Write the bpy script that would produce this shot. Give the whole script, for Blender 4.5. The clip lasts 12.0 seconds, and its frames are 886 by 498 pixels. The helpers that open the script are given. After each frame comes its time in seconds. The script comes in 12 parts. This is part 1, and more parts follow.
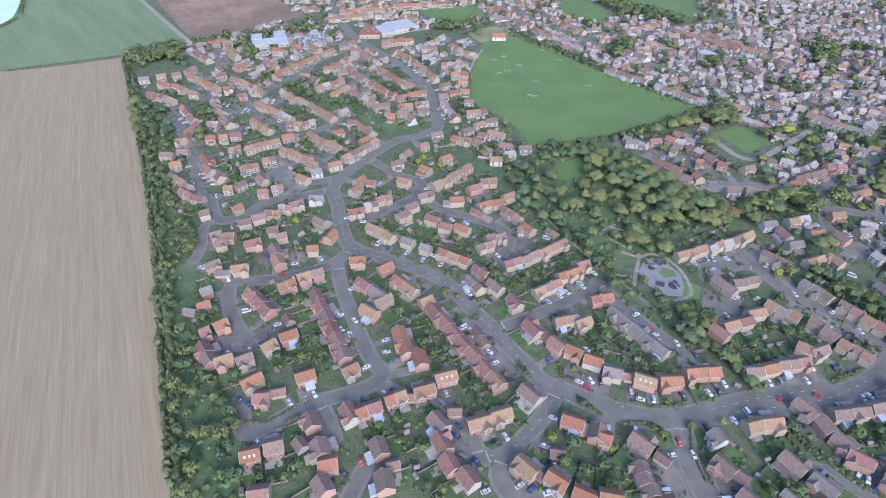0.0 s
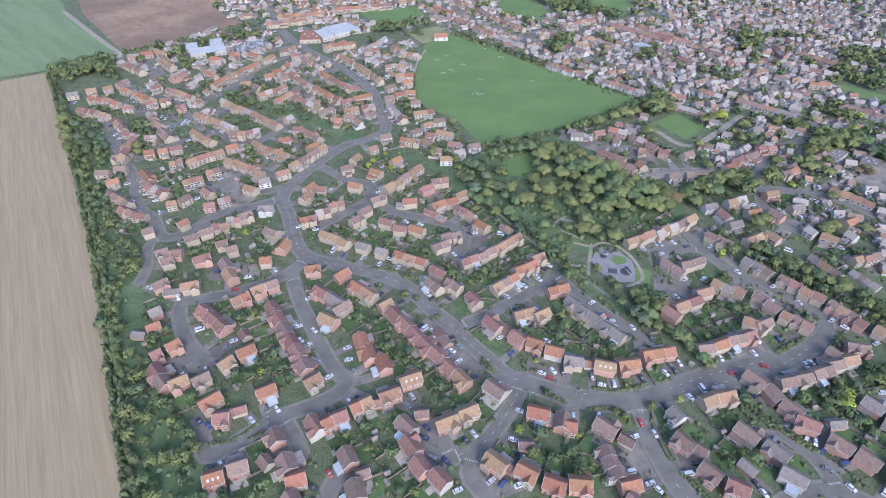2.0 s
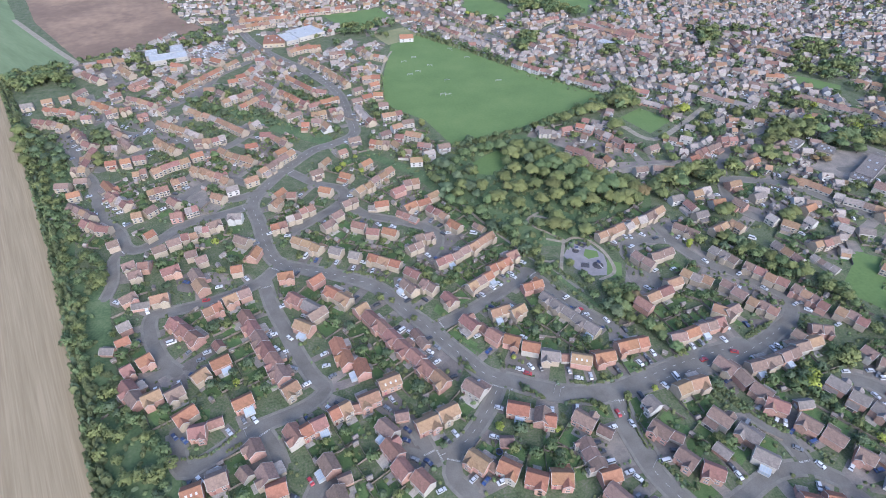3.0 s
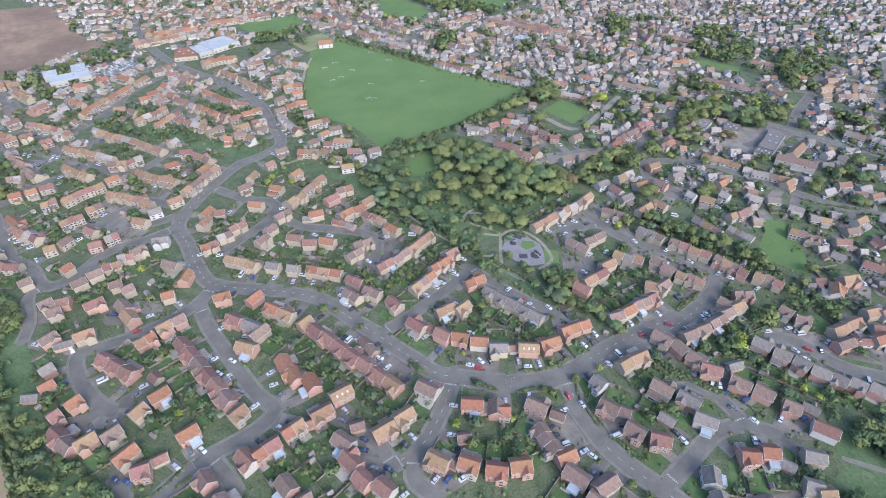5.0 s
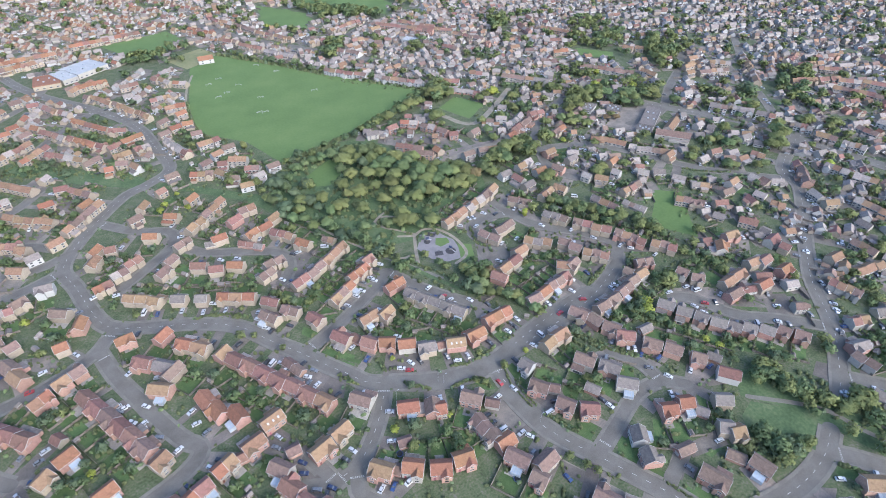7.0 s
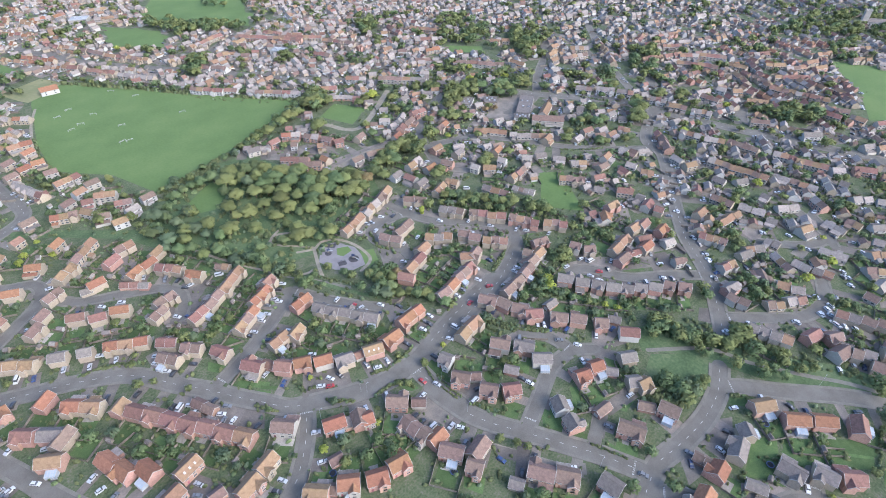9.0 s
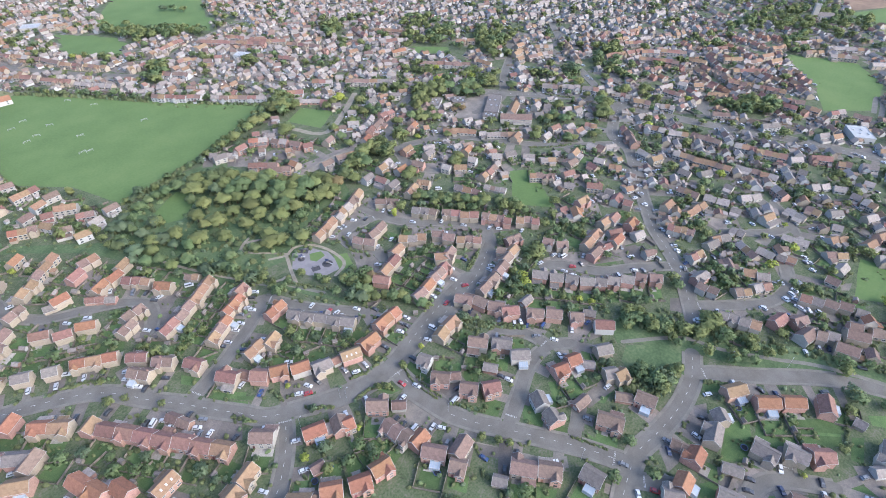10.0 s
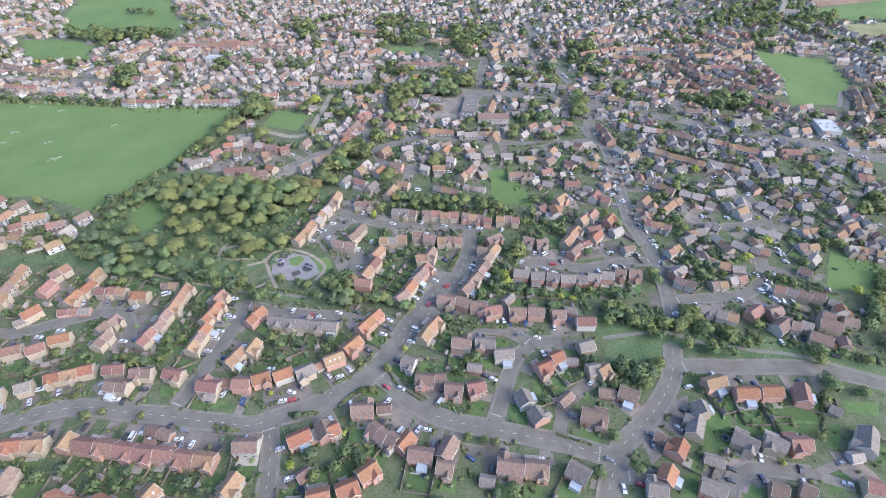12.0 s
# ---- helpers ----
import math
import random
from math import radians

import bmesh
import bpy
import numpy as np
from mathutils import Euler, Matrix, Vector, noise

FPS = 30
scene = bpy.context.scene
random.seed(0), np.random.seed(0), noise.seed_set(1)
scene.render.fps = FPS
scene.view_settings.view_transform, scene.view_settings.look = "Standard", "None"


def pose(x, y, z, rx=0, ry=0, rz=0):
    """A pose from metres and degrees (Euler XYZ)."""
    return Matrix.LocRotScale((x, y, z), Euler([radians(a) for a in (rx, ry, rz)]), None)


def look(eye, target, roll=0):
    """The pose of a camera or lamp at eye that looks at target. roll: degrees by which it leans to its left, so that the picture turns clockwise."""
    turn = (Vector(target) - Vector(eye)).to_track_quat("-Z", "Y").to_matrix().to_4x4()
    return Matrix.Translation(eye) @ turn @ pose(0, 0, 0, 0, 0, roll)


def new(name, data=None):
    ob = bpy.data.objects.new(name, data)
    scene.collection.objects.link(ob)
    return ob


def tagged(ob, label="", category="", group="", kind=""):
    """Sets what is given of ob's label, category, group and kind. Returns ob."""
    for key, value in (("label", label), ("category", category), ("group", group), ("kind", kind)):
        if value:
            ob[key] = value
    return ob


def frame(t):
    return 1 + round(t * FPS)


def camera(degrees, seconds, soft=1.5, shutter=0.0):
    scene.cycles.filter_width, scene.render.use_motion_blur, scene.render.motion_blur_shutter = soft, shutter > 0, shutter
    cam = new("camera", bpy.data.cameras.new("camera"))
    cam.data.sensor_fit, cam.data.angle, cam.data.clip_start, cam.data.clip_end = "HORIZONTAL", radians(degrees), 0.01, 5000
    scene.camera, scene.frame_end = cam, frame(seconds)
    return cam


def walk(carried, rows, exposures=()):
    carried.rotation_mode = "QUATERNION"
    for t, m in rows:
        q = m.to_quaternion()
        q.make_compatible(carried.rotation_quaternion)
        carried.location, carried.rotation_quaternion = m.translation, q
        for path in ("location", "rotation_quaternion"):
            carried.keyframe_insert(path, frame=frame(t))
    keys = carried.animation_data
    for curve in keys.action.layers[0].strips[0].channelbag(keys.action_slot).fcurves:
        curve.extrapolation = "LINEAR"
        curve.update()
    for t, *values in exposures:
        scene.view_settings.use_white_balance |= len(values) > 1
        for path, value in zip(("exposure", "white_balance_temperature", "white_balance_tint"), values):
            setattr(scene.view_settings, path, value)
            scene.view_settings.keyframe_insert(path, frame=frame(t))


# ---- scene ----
# Drone shot turning on the spot, high above a housing estate: 220 m up, looking 40 degrees down.
cam = camera(79.00, 12.0, soft=0.95)
PATH = [
    (0, 0.232, -0.267, 220.111, 49.989, 0.003, 0.000),
    (0.5, 0.308, -0.130, 219.956, 50.022, 0.009, -0.833),
    (1, 0.408, -0.033, 219.898, 50.047, 0.006, -2.235),
    (1.5, 0.521, 0.032, 219.912, 50.069, -0.004, -4.062),
    (2, 0.637, 0.068, 219.976, 50.088, -0.020, -6.014),
    (2.5, 0.746, 0.083, 220.072, 50.109, -0.041, -7.755),
    (3, 0.843, 0.080, 220.183, 50.131, -0.065, -9.593),
    (5, 0.994, -0.009, 220.514, 50.273, -0.168, -17.884),
    (5.5, 0.961, -0.030, 220.528, 50.324, -0.190, -20.087),
    (6, 0.900, -0.041, 220.505, 50.381, -0.208, -22.751),
    (6.5, 0.812, -0.040, 220.446, 50.443, -0.222, -25.854),
    (7, 0.702, -0.024, 220.353, 50.509, -0.230, -29.624),
    (7.5, 0.575, 0.010, 220.232, 50.577, -0.232, -33.810),
    (9.5, 0.043, 0.388, 219.644, 50.828, -0.166, -45.094),
    (10, -0.046, 0.553, 219.538, 50.870, -0.127, -46.701),
    (10.5, -0.092, 0.750, 219.485, 50.898, -0.079, -47.932),
    (11, -0.081, 0.981, 219.506, 50.906, -0.021, -48.636),
    (11.5, 0.003, 1.247, 219.625, 50.889, 0.048, -49.100),
    (12, 0.178, 1.549, 219.869, 50.843, 0.127, -49.436),
]
walk(cam, [(t, pose(x, y, z, tilt, 0, turn) @ pose(0, 0, 0, 0, 0, lean)) for t, x, y, z, tilt, lean, turn in PATH], [(0.0, 1.53, 5090, 13), (3.0, 1.58, 5240, 11.5), (6.0, 1.64, 5320, 8), (12.0, 1.82, 5490, 10)])

# ---------------------------------------------------------------- light
SUN_TURN, SUN_HIGH = 168.0, 34.0  # degrees clockwise from +y, degrees above the horizon
world = bpy.data.worlds.new("evening_sky")
scene.world = world
world.use_nodes = True
wn = world.node_tree.nodes
sky = wn.new("ShaderNodeTexSky")
sky.sky_type = "NISHITA"
sky.sun_disc = False
sky.sun_elevation = radians(SUN_HIGH)
sky.sun_rotation = radians(SUN_TURN)
sky.air_density, sky.dust_density, sky.ozone_density = 0.9, 4.0, 1.0
world.node_tree.links.new(sky.outputs["Color"], wn["Background"].inputs["Color"])
wn["Background"].inputs["Strength"].default_value = 0.155
sun = new("sun", bpy.data.lights.new("sun", "SUN"))
sun.data.energy, sun.data.angle, sun.data.color = 0.25, radians(20), (1.0, 0.85, 0.70)
sd = Vector((math.sin(radians(SUN_TURN)) * math.cos(radians(SUN_HIGH)), math.cos(radians(SUN_TURN)) * math.cos(radians(SUN_HIGH)), math.sin(radians(SUN_HIGH))))
sun.matrix_world = look(sd * 800, (0, 0, 0))


# ---------------------------------------------------------------- materials
def material(name, ramp, scale=1.0, rough=0.85, vary=0.0, fine=12.0, fine_amount=0.25, bump=0.0, island=False, stretch=(1, 1, 1), turn=0.0,
             metal=0.0, coat=0.0, translucent=0.0, world_space=False, courses=0.0, hue=0.0):
    """Noise over a colour ramp at two scales, with a random step per object or per piece."""
    m = bpy.data.materials.new(name)
    m.use_nodes = True
    nt = m.node_tree
    b = nt.nodes["Principled BSDF"]
    b.inputs["Roughness"].default_value = rough
    b.inputs["Metallic"].default_value = metal
    b.inputs["Coat Weight"].default_value = coat
    b.inputs["Specular IOR Level"].default_value = 0.25 if coat == 0 else 0.5
    if translucent:
        b.inputs["Subsurface Weight"].default_value = 0.0
    co = nt.nodes.new("ShaderNodeTexCoord")
    mp = nt.nodes.new("ShaderNodeMapping")
    mp.vector_type = "TEXTURE"
    mp.inputs["Scale"].default_value = [1 / q for q in stretch]
    mp.inputs["Rotation"].default_value = (0, 0, radians(turn))
    if world_space:
        geo = nt.nodes.new("ShaderNodeNewGeometry")
        nt.links.new(geo.outputs["Position"], mp.inputs["Vector"])
    else:
        nt.links.new(co.outputs["Object"], mp.inputs["Vector"])
    big = nt.nodes.new("ShaderNodeTexNoise")
    big.inputs["Scale"].default_value = scale
    big.inputs["Detail"].default_value = 5
    big.inputs["Roughness"].default_value = 0.6
    nt.links.new(mp.outputs["Vector"], big.inputs["Vector"])
    small = nt.nodes.new("ShaderNodeTexNoise")
    small.inputs["Scale"].default_value = scale * fine
    small.inputs["Detail"].default_value = 3
    nt.links.new(mp.outputs["Vector"], small.inputs["Vector"])
    blend = nt.nodes.new("ShaderNodeMix")
    blend.inputs["Factor"].default_value = fine_amount
    nt.links.new(big.outputs["Fac"], blend.inputs["A"])
    nt.links.new(small.outputs["Fac"], blend.inputs["B"])
    fac = blend.outputs["Result"]
    cr = nt.nodes.new("ShaderNodeValToRGB")
    n = len(ramp)
    while len(cr.color_ramp.elements) < n:
        cr.color_ramp.elements.new(0.5)
    for i, c in enumerate(ramp):
        cr.color_ramp.elements[i].position = 0.37 + 0.26 * i / max(1, n - 1)
        cr.color_ramp.elements[i].color = (*c, 1)
    nt.links.new(fac, cr.inputs["Fac"])
    out = cr.outputs["Color"]
    if vary or hue:
        if island:
            rnd = nt.nodes.new("ShaderNodeNewGeometry").outputs["Random Per Island"]
        else:
            rnd = nt.nodes.new("ShaderNodeObjectInfo").outputs["Random"]
        mr = nt.nodes.new("ShaderNodeMapRange")
        mr.inputs["To Min"].default_value, mr.inputs["To Max"].default_value = 1 - vary, 1 + vary
        nt.links.new(rnd, mr.inputs["Value"])
        hs = nt.nodes.new("ShaderNodeHueSaturation")
        nt.links.new(mr.outputs["Result"], hs.inputs["Value"])
        if hue:
            mh = nt.nodes.new("ShaderNodeMapRange")
            wob = nt.nodes.new("ShaderNodeMath")
            wob.operation = "FRACT"
            mul = nt.nodes.new("ShaderNodeMath")
            mul.operation = "MULTIPLY"
            mul.inputs[1].default_value = 7.31
            nt.links.new(rnd, mul.inputs[0])
            nt.links.new(mul.outputs[0], wob.inputs[0])
            mh.inputs["To Min"].default_value, mh.inputs["To Max"].default_value = 0.5 - hue, 0.5 + hue
            nt.links.new(wob.outputs[0], mh.inputs["Value"])
            nt.links.new(mh.outputs["Result"], hs.inputs["Hue"])
        nt.links.new(out, hs.inputs["Color"])
        out = hs.outputs["Color"]
    nt.links.new(out, b.inputs["Base Color"])
    if bump or courses:
        bp = nt.nodes.new("ShaderNodeBump")
        bp.inputs["Strength"].default_value = 0.5
        bp.inputs["Distance"].default_value = max(bump, 0.03)
        height = small.outputs["Fac"]
        if courses:
            wv = nt.nodes.new("ShaderNodeTexWave")
            wv.bands_direction = "Z"
            wv.wave_profile = "SAW"
            wv.inputs["Scale"].default_value = courses
            wv.inputs["Distortion"].default_value = 0.6
            wv.inputs["Detail Scale"].default_value = 3
            nt.links.new(co.outputs["Object"], wv.inputs["Vector"])
            height = wv.outputs["Fac"]
        nt.links.new(height, bp.inputs["Height"])
        nt.links.new(bp.outputs["Normal"], b.inputs["Normal"])
    if translucent:
        tr = nt.nodes.new("ShaderNodeBsdfTranslucent")
        nt.links.new(out, tr.inputs["Color"])
        mx = nt.nodes.new("ShaderNodeMixShader")
        mx.inputs["Fac"].default_value = translucent
        nt.links.new(b.outputs["BSDF"], mx.inputs[1])
        nt.links.new(tr.outputs["BSDF"], mx.inputs[2])
        nt.links.new(mx.outputs["Shader"], nt.nodes["Material Output"].inputs["Surface"])
    return m


def shades(c, low=0.75, high=1.25):
    return [tuple(v * k for v in c) for k in (low, 1.0, high)]


M_GROUND = material("garden_ground", [(0.042, 0.053, 0.028), (0.058, 0.075, 0.036), (0.077, 0.094, 0.047), (0.094, 0.100, 0.062), (0.120, 0.114, 0.088)], 0.17, 1.0, fine=6, fine_amount=0.5, world_space=True, bump=0.1)
M_LAWN = material("lawn", [(0.050, 0.080, 0.029), (0.064, 0.100, 0.036), (0.084, 0.116, 0.045)], 0.25, 1.0, vary=0.22, fine=8, fine_amount=0.4, world_space=True, bump=0.05, island=True)
M_PITCH = material("playing_field_grass", [(0.074, 0.113, 0.036), (0.088, 0.132, 0.043), (0.104, 0.144, 0.050)], 0.02, 1.0, fine=25, fine_amount=0.35, world_space=True)
M_STUBBLE = material("stubble", [(0.182, 0.143, 0.087), (0.207, 0.164, 0.101), (0.238, 0.190, 0.120)], 0.14, 1.0, fine=4, fine_amount=0.5, world_space=True, stretch=(2.4, 0.05, 1), turn=27)
M_CROP = material("young_crop", [(0.098, 0.130, 0.062), (0.118, 0.152, 0.074), (0.142, 0.170, 0.088)], 0.012, 1.0, fine=10, fine_amount=0.3, world_space=True, stretch=(5, 0.5, 1), turn=40)
M_PLOUGH = material("ploughed_soil", [(0.118, 0.080, 0.056), (0.152, 0.104, 0.072), (0.235, 0.160, 0.105)], 0.008, 1.0, fine=14, fine_amount=0.2, world_space=True)
M_PALE = material("dry_meadow", [(0.12, 0.13, 0.06), (0.16, 0.16, 0.08), (0.20, 0.19, 0.10)], 0.03, 1.0, fine=10, world_space=True)
M_ROUGH = material("rough_grass", [(0.044, 0.068, 0.030), (0.068, 0.100, 0.044), (0.100, 0.124, 0.062)], 0.08, 1.0, fine=9, fine_amount=0.4, world_space=True, bump=0.1)
M_ASPHALT = material("asphalt", [(0.094, 0.087, 0.075), (0.117, 0.108, 0.094), (0.139, 0.129, 0.113)], 0.09, 0.95, fine=22, fine_amount=0.3, world_space=True)
M_PAVING = material("paving", [(0.112, 0.104, 0.090), (0.137, 0.126, 0.109), (0.164, 0.151, 0.131)], 0.2, 0.95, fine=15, fine_amount=0.35, world_space=True)
M_DRIVE = material("driveway", [(0.100, 0.089, 0.078), (0.132, 0.116, 0.101), (0.180, 0.152, 0.130)], 0.12, 0.95, vary=0.22, fine=12, fine_amount=0.3, world_space=True, hue=0.01, island=True)
M_PATIO = material("patio_slabs", [(0.18, 0.165, 0.145), (0.225, 0.205, 0.18), (0.27, 0.25, 0.22)], 0.6, 0.95, vary=0.25, fine=4, fine_amount=0.4, world_space=True, island=True)
M_GRAVEL = material("sandy_path", [(0.160, 0.140, 0.108), (0.200, 0.175, 0.136), (0.240, 0.212, 0.166)], 0.3, 1.0, fine=9, world_space=True)
M_MARK = material("road_paint", [(0.36, 0.36, 0.355), (0.46, 0.46, 0.45)], 1.5, 0.8, world_space=True)
M_SHEET = material("crop_sheeting", [(0.36, 0.42, 0.50), (0.44, 0.50, 0.58)], 0.05, 0.35, world_space=True, stretch=(4, 0.5, 1), turn=40)

ROOFS = {
    "orange": material("roof_orange_clay", shades((0.182, 0.093, 0.057), 0.8, 1.2), 0.9, 0.9, vary=0.17, fine=6, bump=0.02, courses=1.7, hue=0.012),
    "red": material("roof_red_clay", shades((0.152, 0.087, 0.070), 0.78, 1.2), 0.9, 0.9, vary=0.17, fine=6, bump=0.02, courses=1.7, hue=0.012),
    "brown": material("roof_brown_concrete", shades((0.136, 0.096, 0.079), 0.78, 1.22), 0.9, 0.9, vary=0.17, fine=6, bump=0.02, courses=1.7, hue=0.012),
    "grey": material("roof_grey_concrete", shades((0.134, 0.117, 0.107), 0.78, 1.22), 0.9, 0.9, vary=0.17, fine=6, bump=0.02, courses=1.7, hue=0.012),
    "buff": material("roof_buff_concrete", shades((0.180, 0.118, 0.074), 0.8, 1.2), 0.9, 0.9, vary=0.15, fine=6, bump=0.02, courses=1.7, hue=0.012),
    # ash tile is kept pale so that its colour carries the distance haze
    "ash": material("roof_haze_pale_concrete", shades((0.204, 0.178, 0.160), 0.8, 1.2), 0.9, 0.9, vary=0.17, fine=6, bump=0.02, courses=1.7, hue=0.012),
    "white": material("roof_white_sheet", shades((0.285, 0.285, 0.28), 0.9, 1.06), 0.3, 0.6, vary=0.05),
}
WALLS = {
    "brick": material("wall_red_brick", shades((0.282, 0.178, 0.142), 0.8, 1.15), 1.2, 0.9, vary=0.18, fine=10, bump=0.01, hue=0.01),
    "cream": material("wall_buff_brick", shades((0.270, 0.228, 0.176), 0.86, 1.12), 1.2, 0.9, vary=0.12, fine=10, bump=0.01, hue=0.008),
    "pale": material("wall_pale_render", shades((0.292, 0.274, 0.245), 0.9, 1.08), 0.8, 0.9, vary=0.1, fine=10),
    "white": material("wall_white_render", shades((0.328, 0.324, 0.312), 0.93, 1.04), 0.8, 0.85, vary=0.05, fine=10),
}
M_TRIM = material("white_trim", shades((0.335, 0.330, 0.320), 0.93, 1.05), 1.0, 0.6)
M_GLASS = material("window_glass", shades((0.075, 0.08, 0.088), 0.7, 1.3), 0.5, 0.06, vary=0.3)
M_GLASS.node_tree.nodes["Principled BSDF"].inputs["Specular IOR Level"].default_value = 0.6
M_DOOR = material("door_paint", shades((0.16, 0.06, 0.05)), 1.0, 0.5, vary=0.5, hue=0.05)
M_CHIMNEY = WALLS["brick"]
M_TIMBER = material("fence_timber", shades((0.15, 0.13, 0.11), 0.7, 1.25), 0.8, 0.9, vary=0.2, fine=6, island=True)
M_BARK = material("bark", shades((0.075, 0.058, 0.042)), 2.0, 0.95, fine=6, bump=0.03)
M_METAL = material("galvanised_steel", shades((0.35, 0.36, 0.37)), 1.0, 0.5, metal=0.6)
M_MAT = material("rubber_mat", shades((0.055, 0.052, 0.055)), 0.8, 0.9)
M_TYRE = material("tyre_rubber", shades((0.018, 0.018, 0.019)), 3.0, 0.8)
M_RUBBER = material("play_surface", [(0.15, 0.138, 0.142), (0.175, 0.162, 0.165), (0.20, 0.185, 0.185)], 0.2, 0.95, world_space=True)
LEAVES = {
    "dark": material("leaves_dark_green", [(0.088, 0.120, 0.068), (0.120, 0.154, 0.086), (0.154, 0.190, 0.106)], 0.6, 0.8, vary=0.25, fine=5, translucent=0.3, hue=0.014),
    "green": material("leaves_green", [(0.098, 0.132, 0.058), (0.138, 0.178, 0.079), (0.180, 0.222, 0.100)], 0.6, 0.8, vary=0.25, fine=5, translucent=0.3, hue=0.016),
    "olive": material("leaves_olive", [(0.134, 0.152, 0.058), (0.177, 0.196, 0.076), (0.220, 0.240, 0.092)], 0.6, 0.8, vary=0.22, fine=5, translucent=0.3, hue=0.014),
    "yellow": material("leaves_yellow", [(0.23, 0.25, 0.05), (0.30, 0.33, 0.065), (0.37, 0.40, 0.09)], 0.6, 0.8, vary=0.18, fine=5, translucent=0.3, hue=0.01),
    "rust": material("leaves_rust", [(0.182, 0.143, 0.078), (0.222, 0.166, 0.085), (0.25, 0.182, 0.092)], 0.6, 0.8, vary=0.2, fine=5, translucent=0.3, hue=0.012),
}
M_SHRUB = material("shrub_leaves", [(0.074, 0.090, 0.043), (0.116, 0.134, 0.060), (0.168, 0.184, 0.080)], 0.2, 0.85, vary=0.0, fine=7, fine_amount=0.4, translucent=0.3, world_space=True)
PAINTS = {k: material("car_paint_" + k, shades(c, 0.97, 1.03), 0.4, 0.35, coat=0.8) for k, c in (
    ("white", (0.42, 0.425, 0.43)), ("silver", (0.33, 0.34, 0.355)), ("grey", (0.12, 0.125, 0.135)), ("black", (0.026, 0.026, 0.029)),
    ("red", (0.24, 0.022, 0.024)), ("blue", (0.022, 0.042, 0.12)), ("navy", (0.014, 0.022, 0.06)))}


# ---------------------------------------------------------------- small mesh kit
def mesh_of(name, verts, faces, mats, slots=None, smooth=False):
    me = bpy.data.meshes.new(name)
    me.from_pydata([tuple(v) for v in verts], [], [tuple(f) for f in faces])
    for m in mats:
        me.materials.append(m)
    if slots is not None:
        me.polygons.foreach_set("material_index", list(slots))
    if smooth:
        me.polygons.foreach_set("use_smooth", [True] * len(me.polygons))
    me.update()
    return me


class Kit:
    """Collects verts and faces of one mesh."""

    def __init__(self):
        self.v, self.f, self.s = [], [], []

    def add(self, verts, faces, slot=0):
        n = len(self.v)
        self.v += [tuple(p) for p in verts]
        self.f += [tuple(n + i for i in f) for f in faces]
        self.s += [slot] * len(faces)
        return self

    def box(self, x0, x1, y0, y1, z0, z1, slot=0, m=None):
        p = [Vector(q) for q in ((x0, y0, z0), (x1, y0, z0), (x1, y1, z0), (x0, y1, z0), (x0, y0, z1), (x1, y0, z1), (x1, y1, z1), (x0, y1, z1))]
        if m is not None:
            p = [m @ q for q in p]
        return self.add(p, [(0, 3, 2, 1), (4, 5, 6, 7), (0, 1, 5, 4), (1, 2, 6, 5), (2, 3, 7, 6), (3, 0, 4, 7)], slot)

    def tube(self, a, b, r0, r1, n=6, slot=0, cap=True):
        a, b = Vector(a), Vector(b)
        d = (b - a).normalized()
        u = d.orthogonal().normalized()
        w = d.cross(u)
        vs = []
        for c, r in ((a, r0), (b, r1)):
            vs += [c + (u * math.cos(math.tau * i / n) + w * math.sin(math.tau * i / n)) * r for i in range(n)]
        fs = [(i, (i + 1) % n, n + (i + 1) % n, n + i) for i in range(n)]
        if cap:
            fs += [tuple(range(n, 2 * n)), tuple(reversed(range(n)))]
        return self.add(vs, fs, slot)

    def mesh(self, name, *mats, smooth=False):
        return mesh_of(name, self.v, self.f, mats, self.s, smooth)


def part(name, me, parent, x=0, y=0, z=0, turn=0.0, label=""):
    ob = new(name, me)
    ob.parent = parent
    ob.matrix_basis = pose(x, y, z, 0, 0, turn)
    return tagged(ob, label) if label else ob


CACHE = {}


def cached(key, make):
    if key not in CACHE:
        CACHE[key] = make()
    return CACHE[key]


rng = random.Random(11)
ROADS, FOOTPRINTS, OPEN, GLADES = [], [], [], []  # centre lines with half widths; house circles; areas without gardens


def inside(p, poly):
    x, y = p[0], p[1]
    hit = False
    for (x0, y0), (x1, y1) in zip(poly, poly[1:] + poly[:1]):
        if (y0 > y) != (y1 > y) and x < (x1 - x0) * (y - y0) / (y1 - y0) + x0:
            hit = not hit
    return hit


GRID = {}


def note(x, y, r, what):
    GRID.setdefault((int(x // 12), int(y // 12)), []).append((x, y, r, what))


def free(x, y, r, skip=None):
    cx, cy = int(x // 12), int(y // 12)
    for i in (cx - 1, cx, cx + 1):
        for j in (cy - 1, cy, cy + 1):
            for px, py, pr, what in GRID.get((i, j), ()):
                if what is not skip and (px - x) ** 2 + (py - y) ** 2 < (pr + r) ** 2:
                    return False
    return True


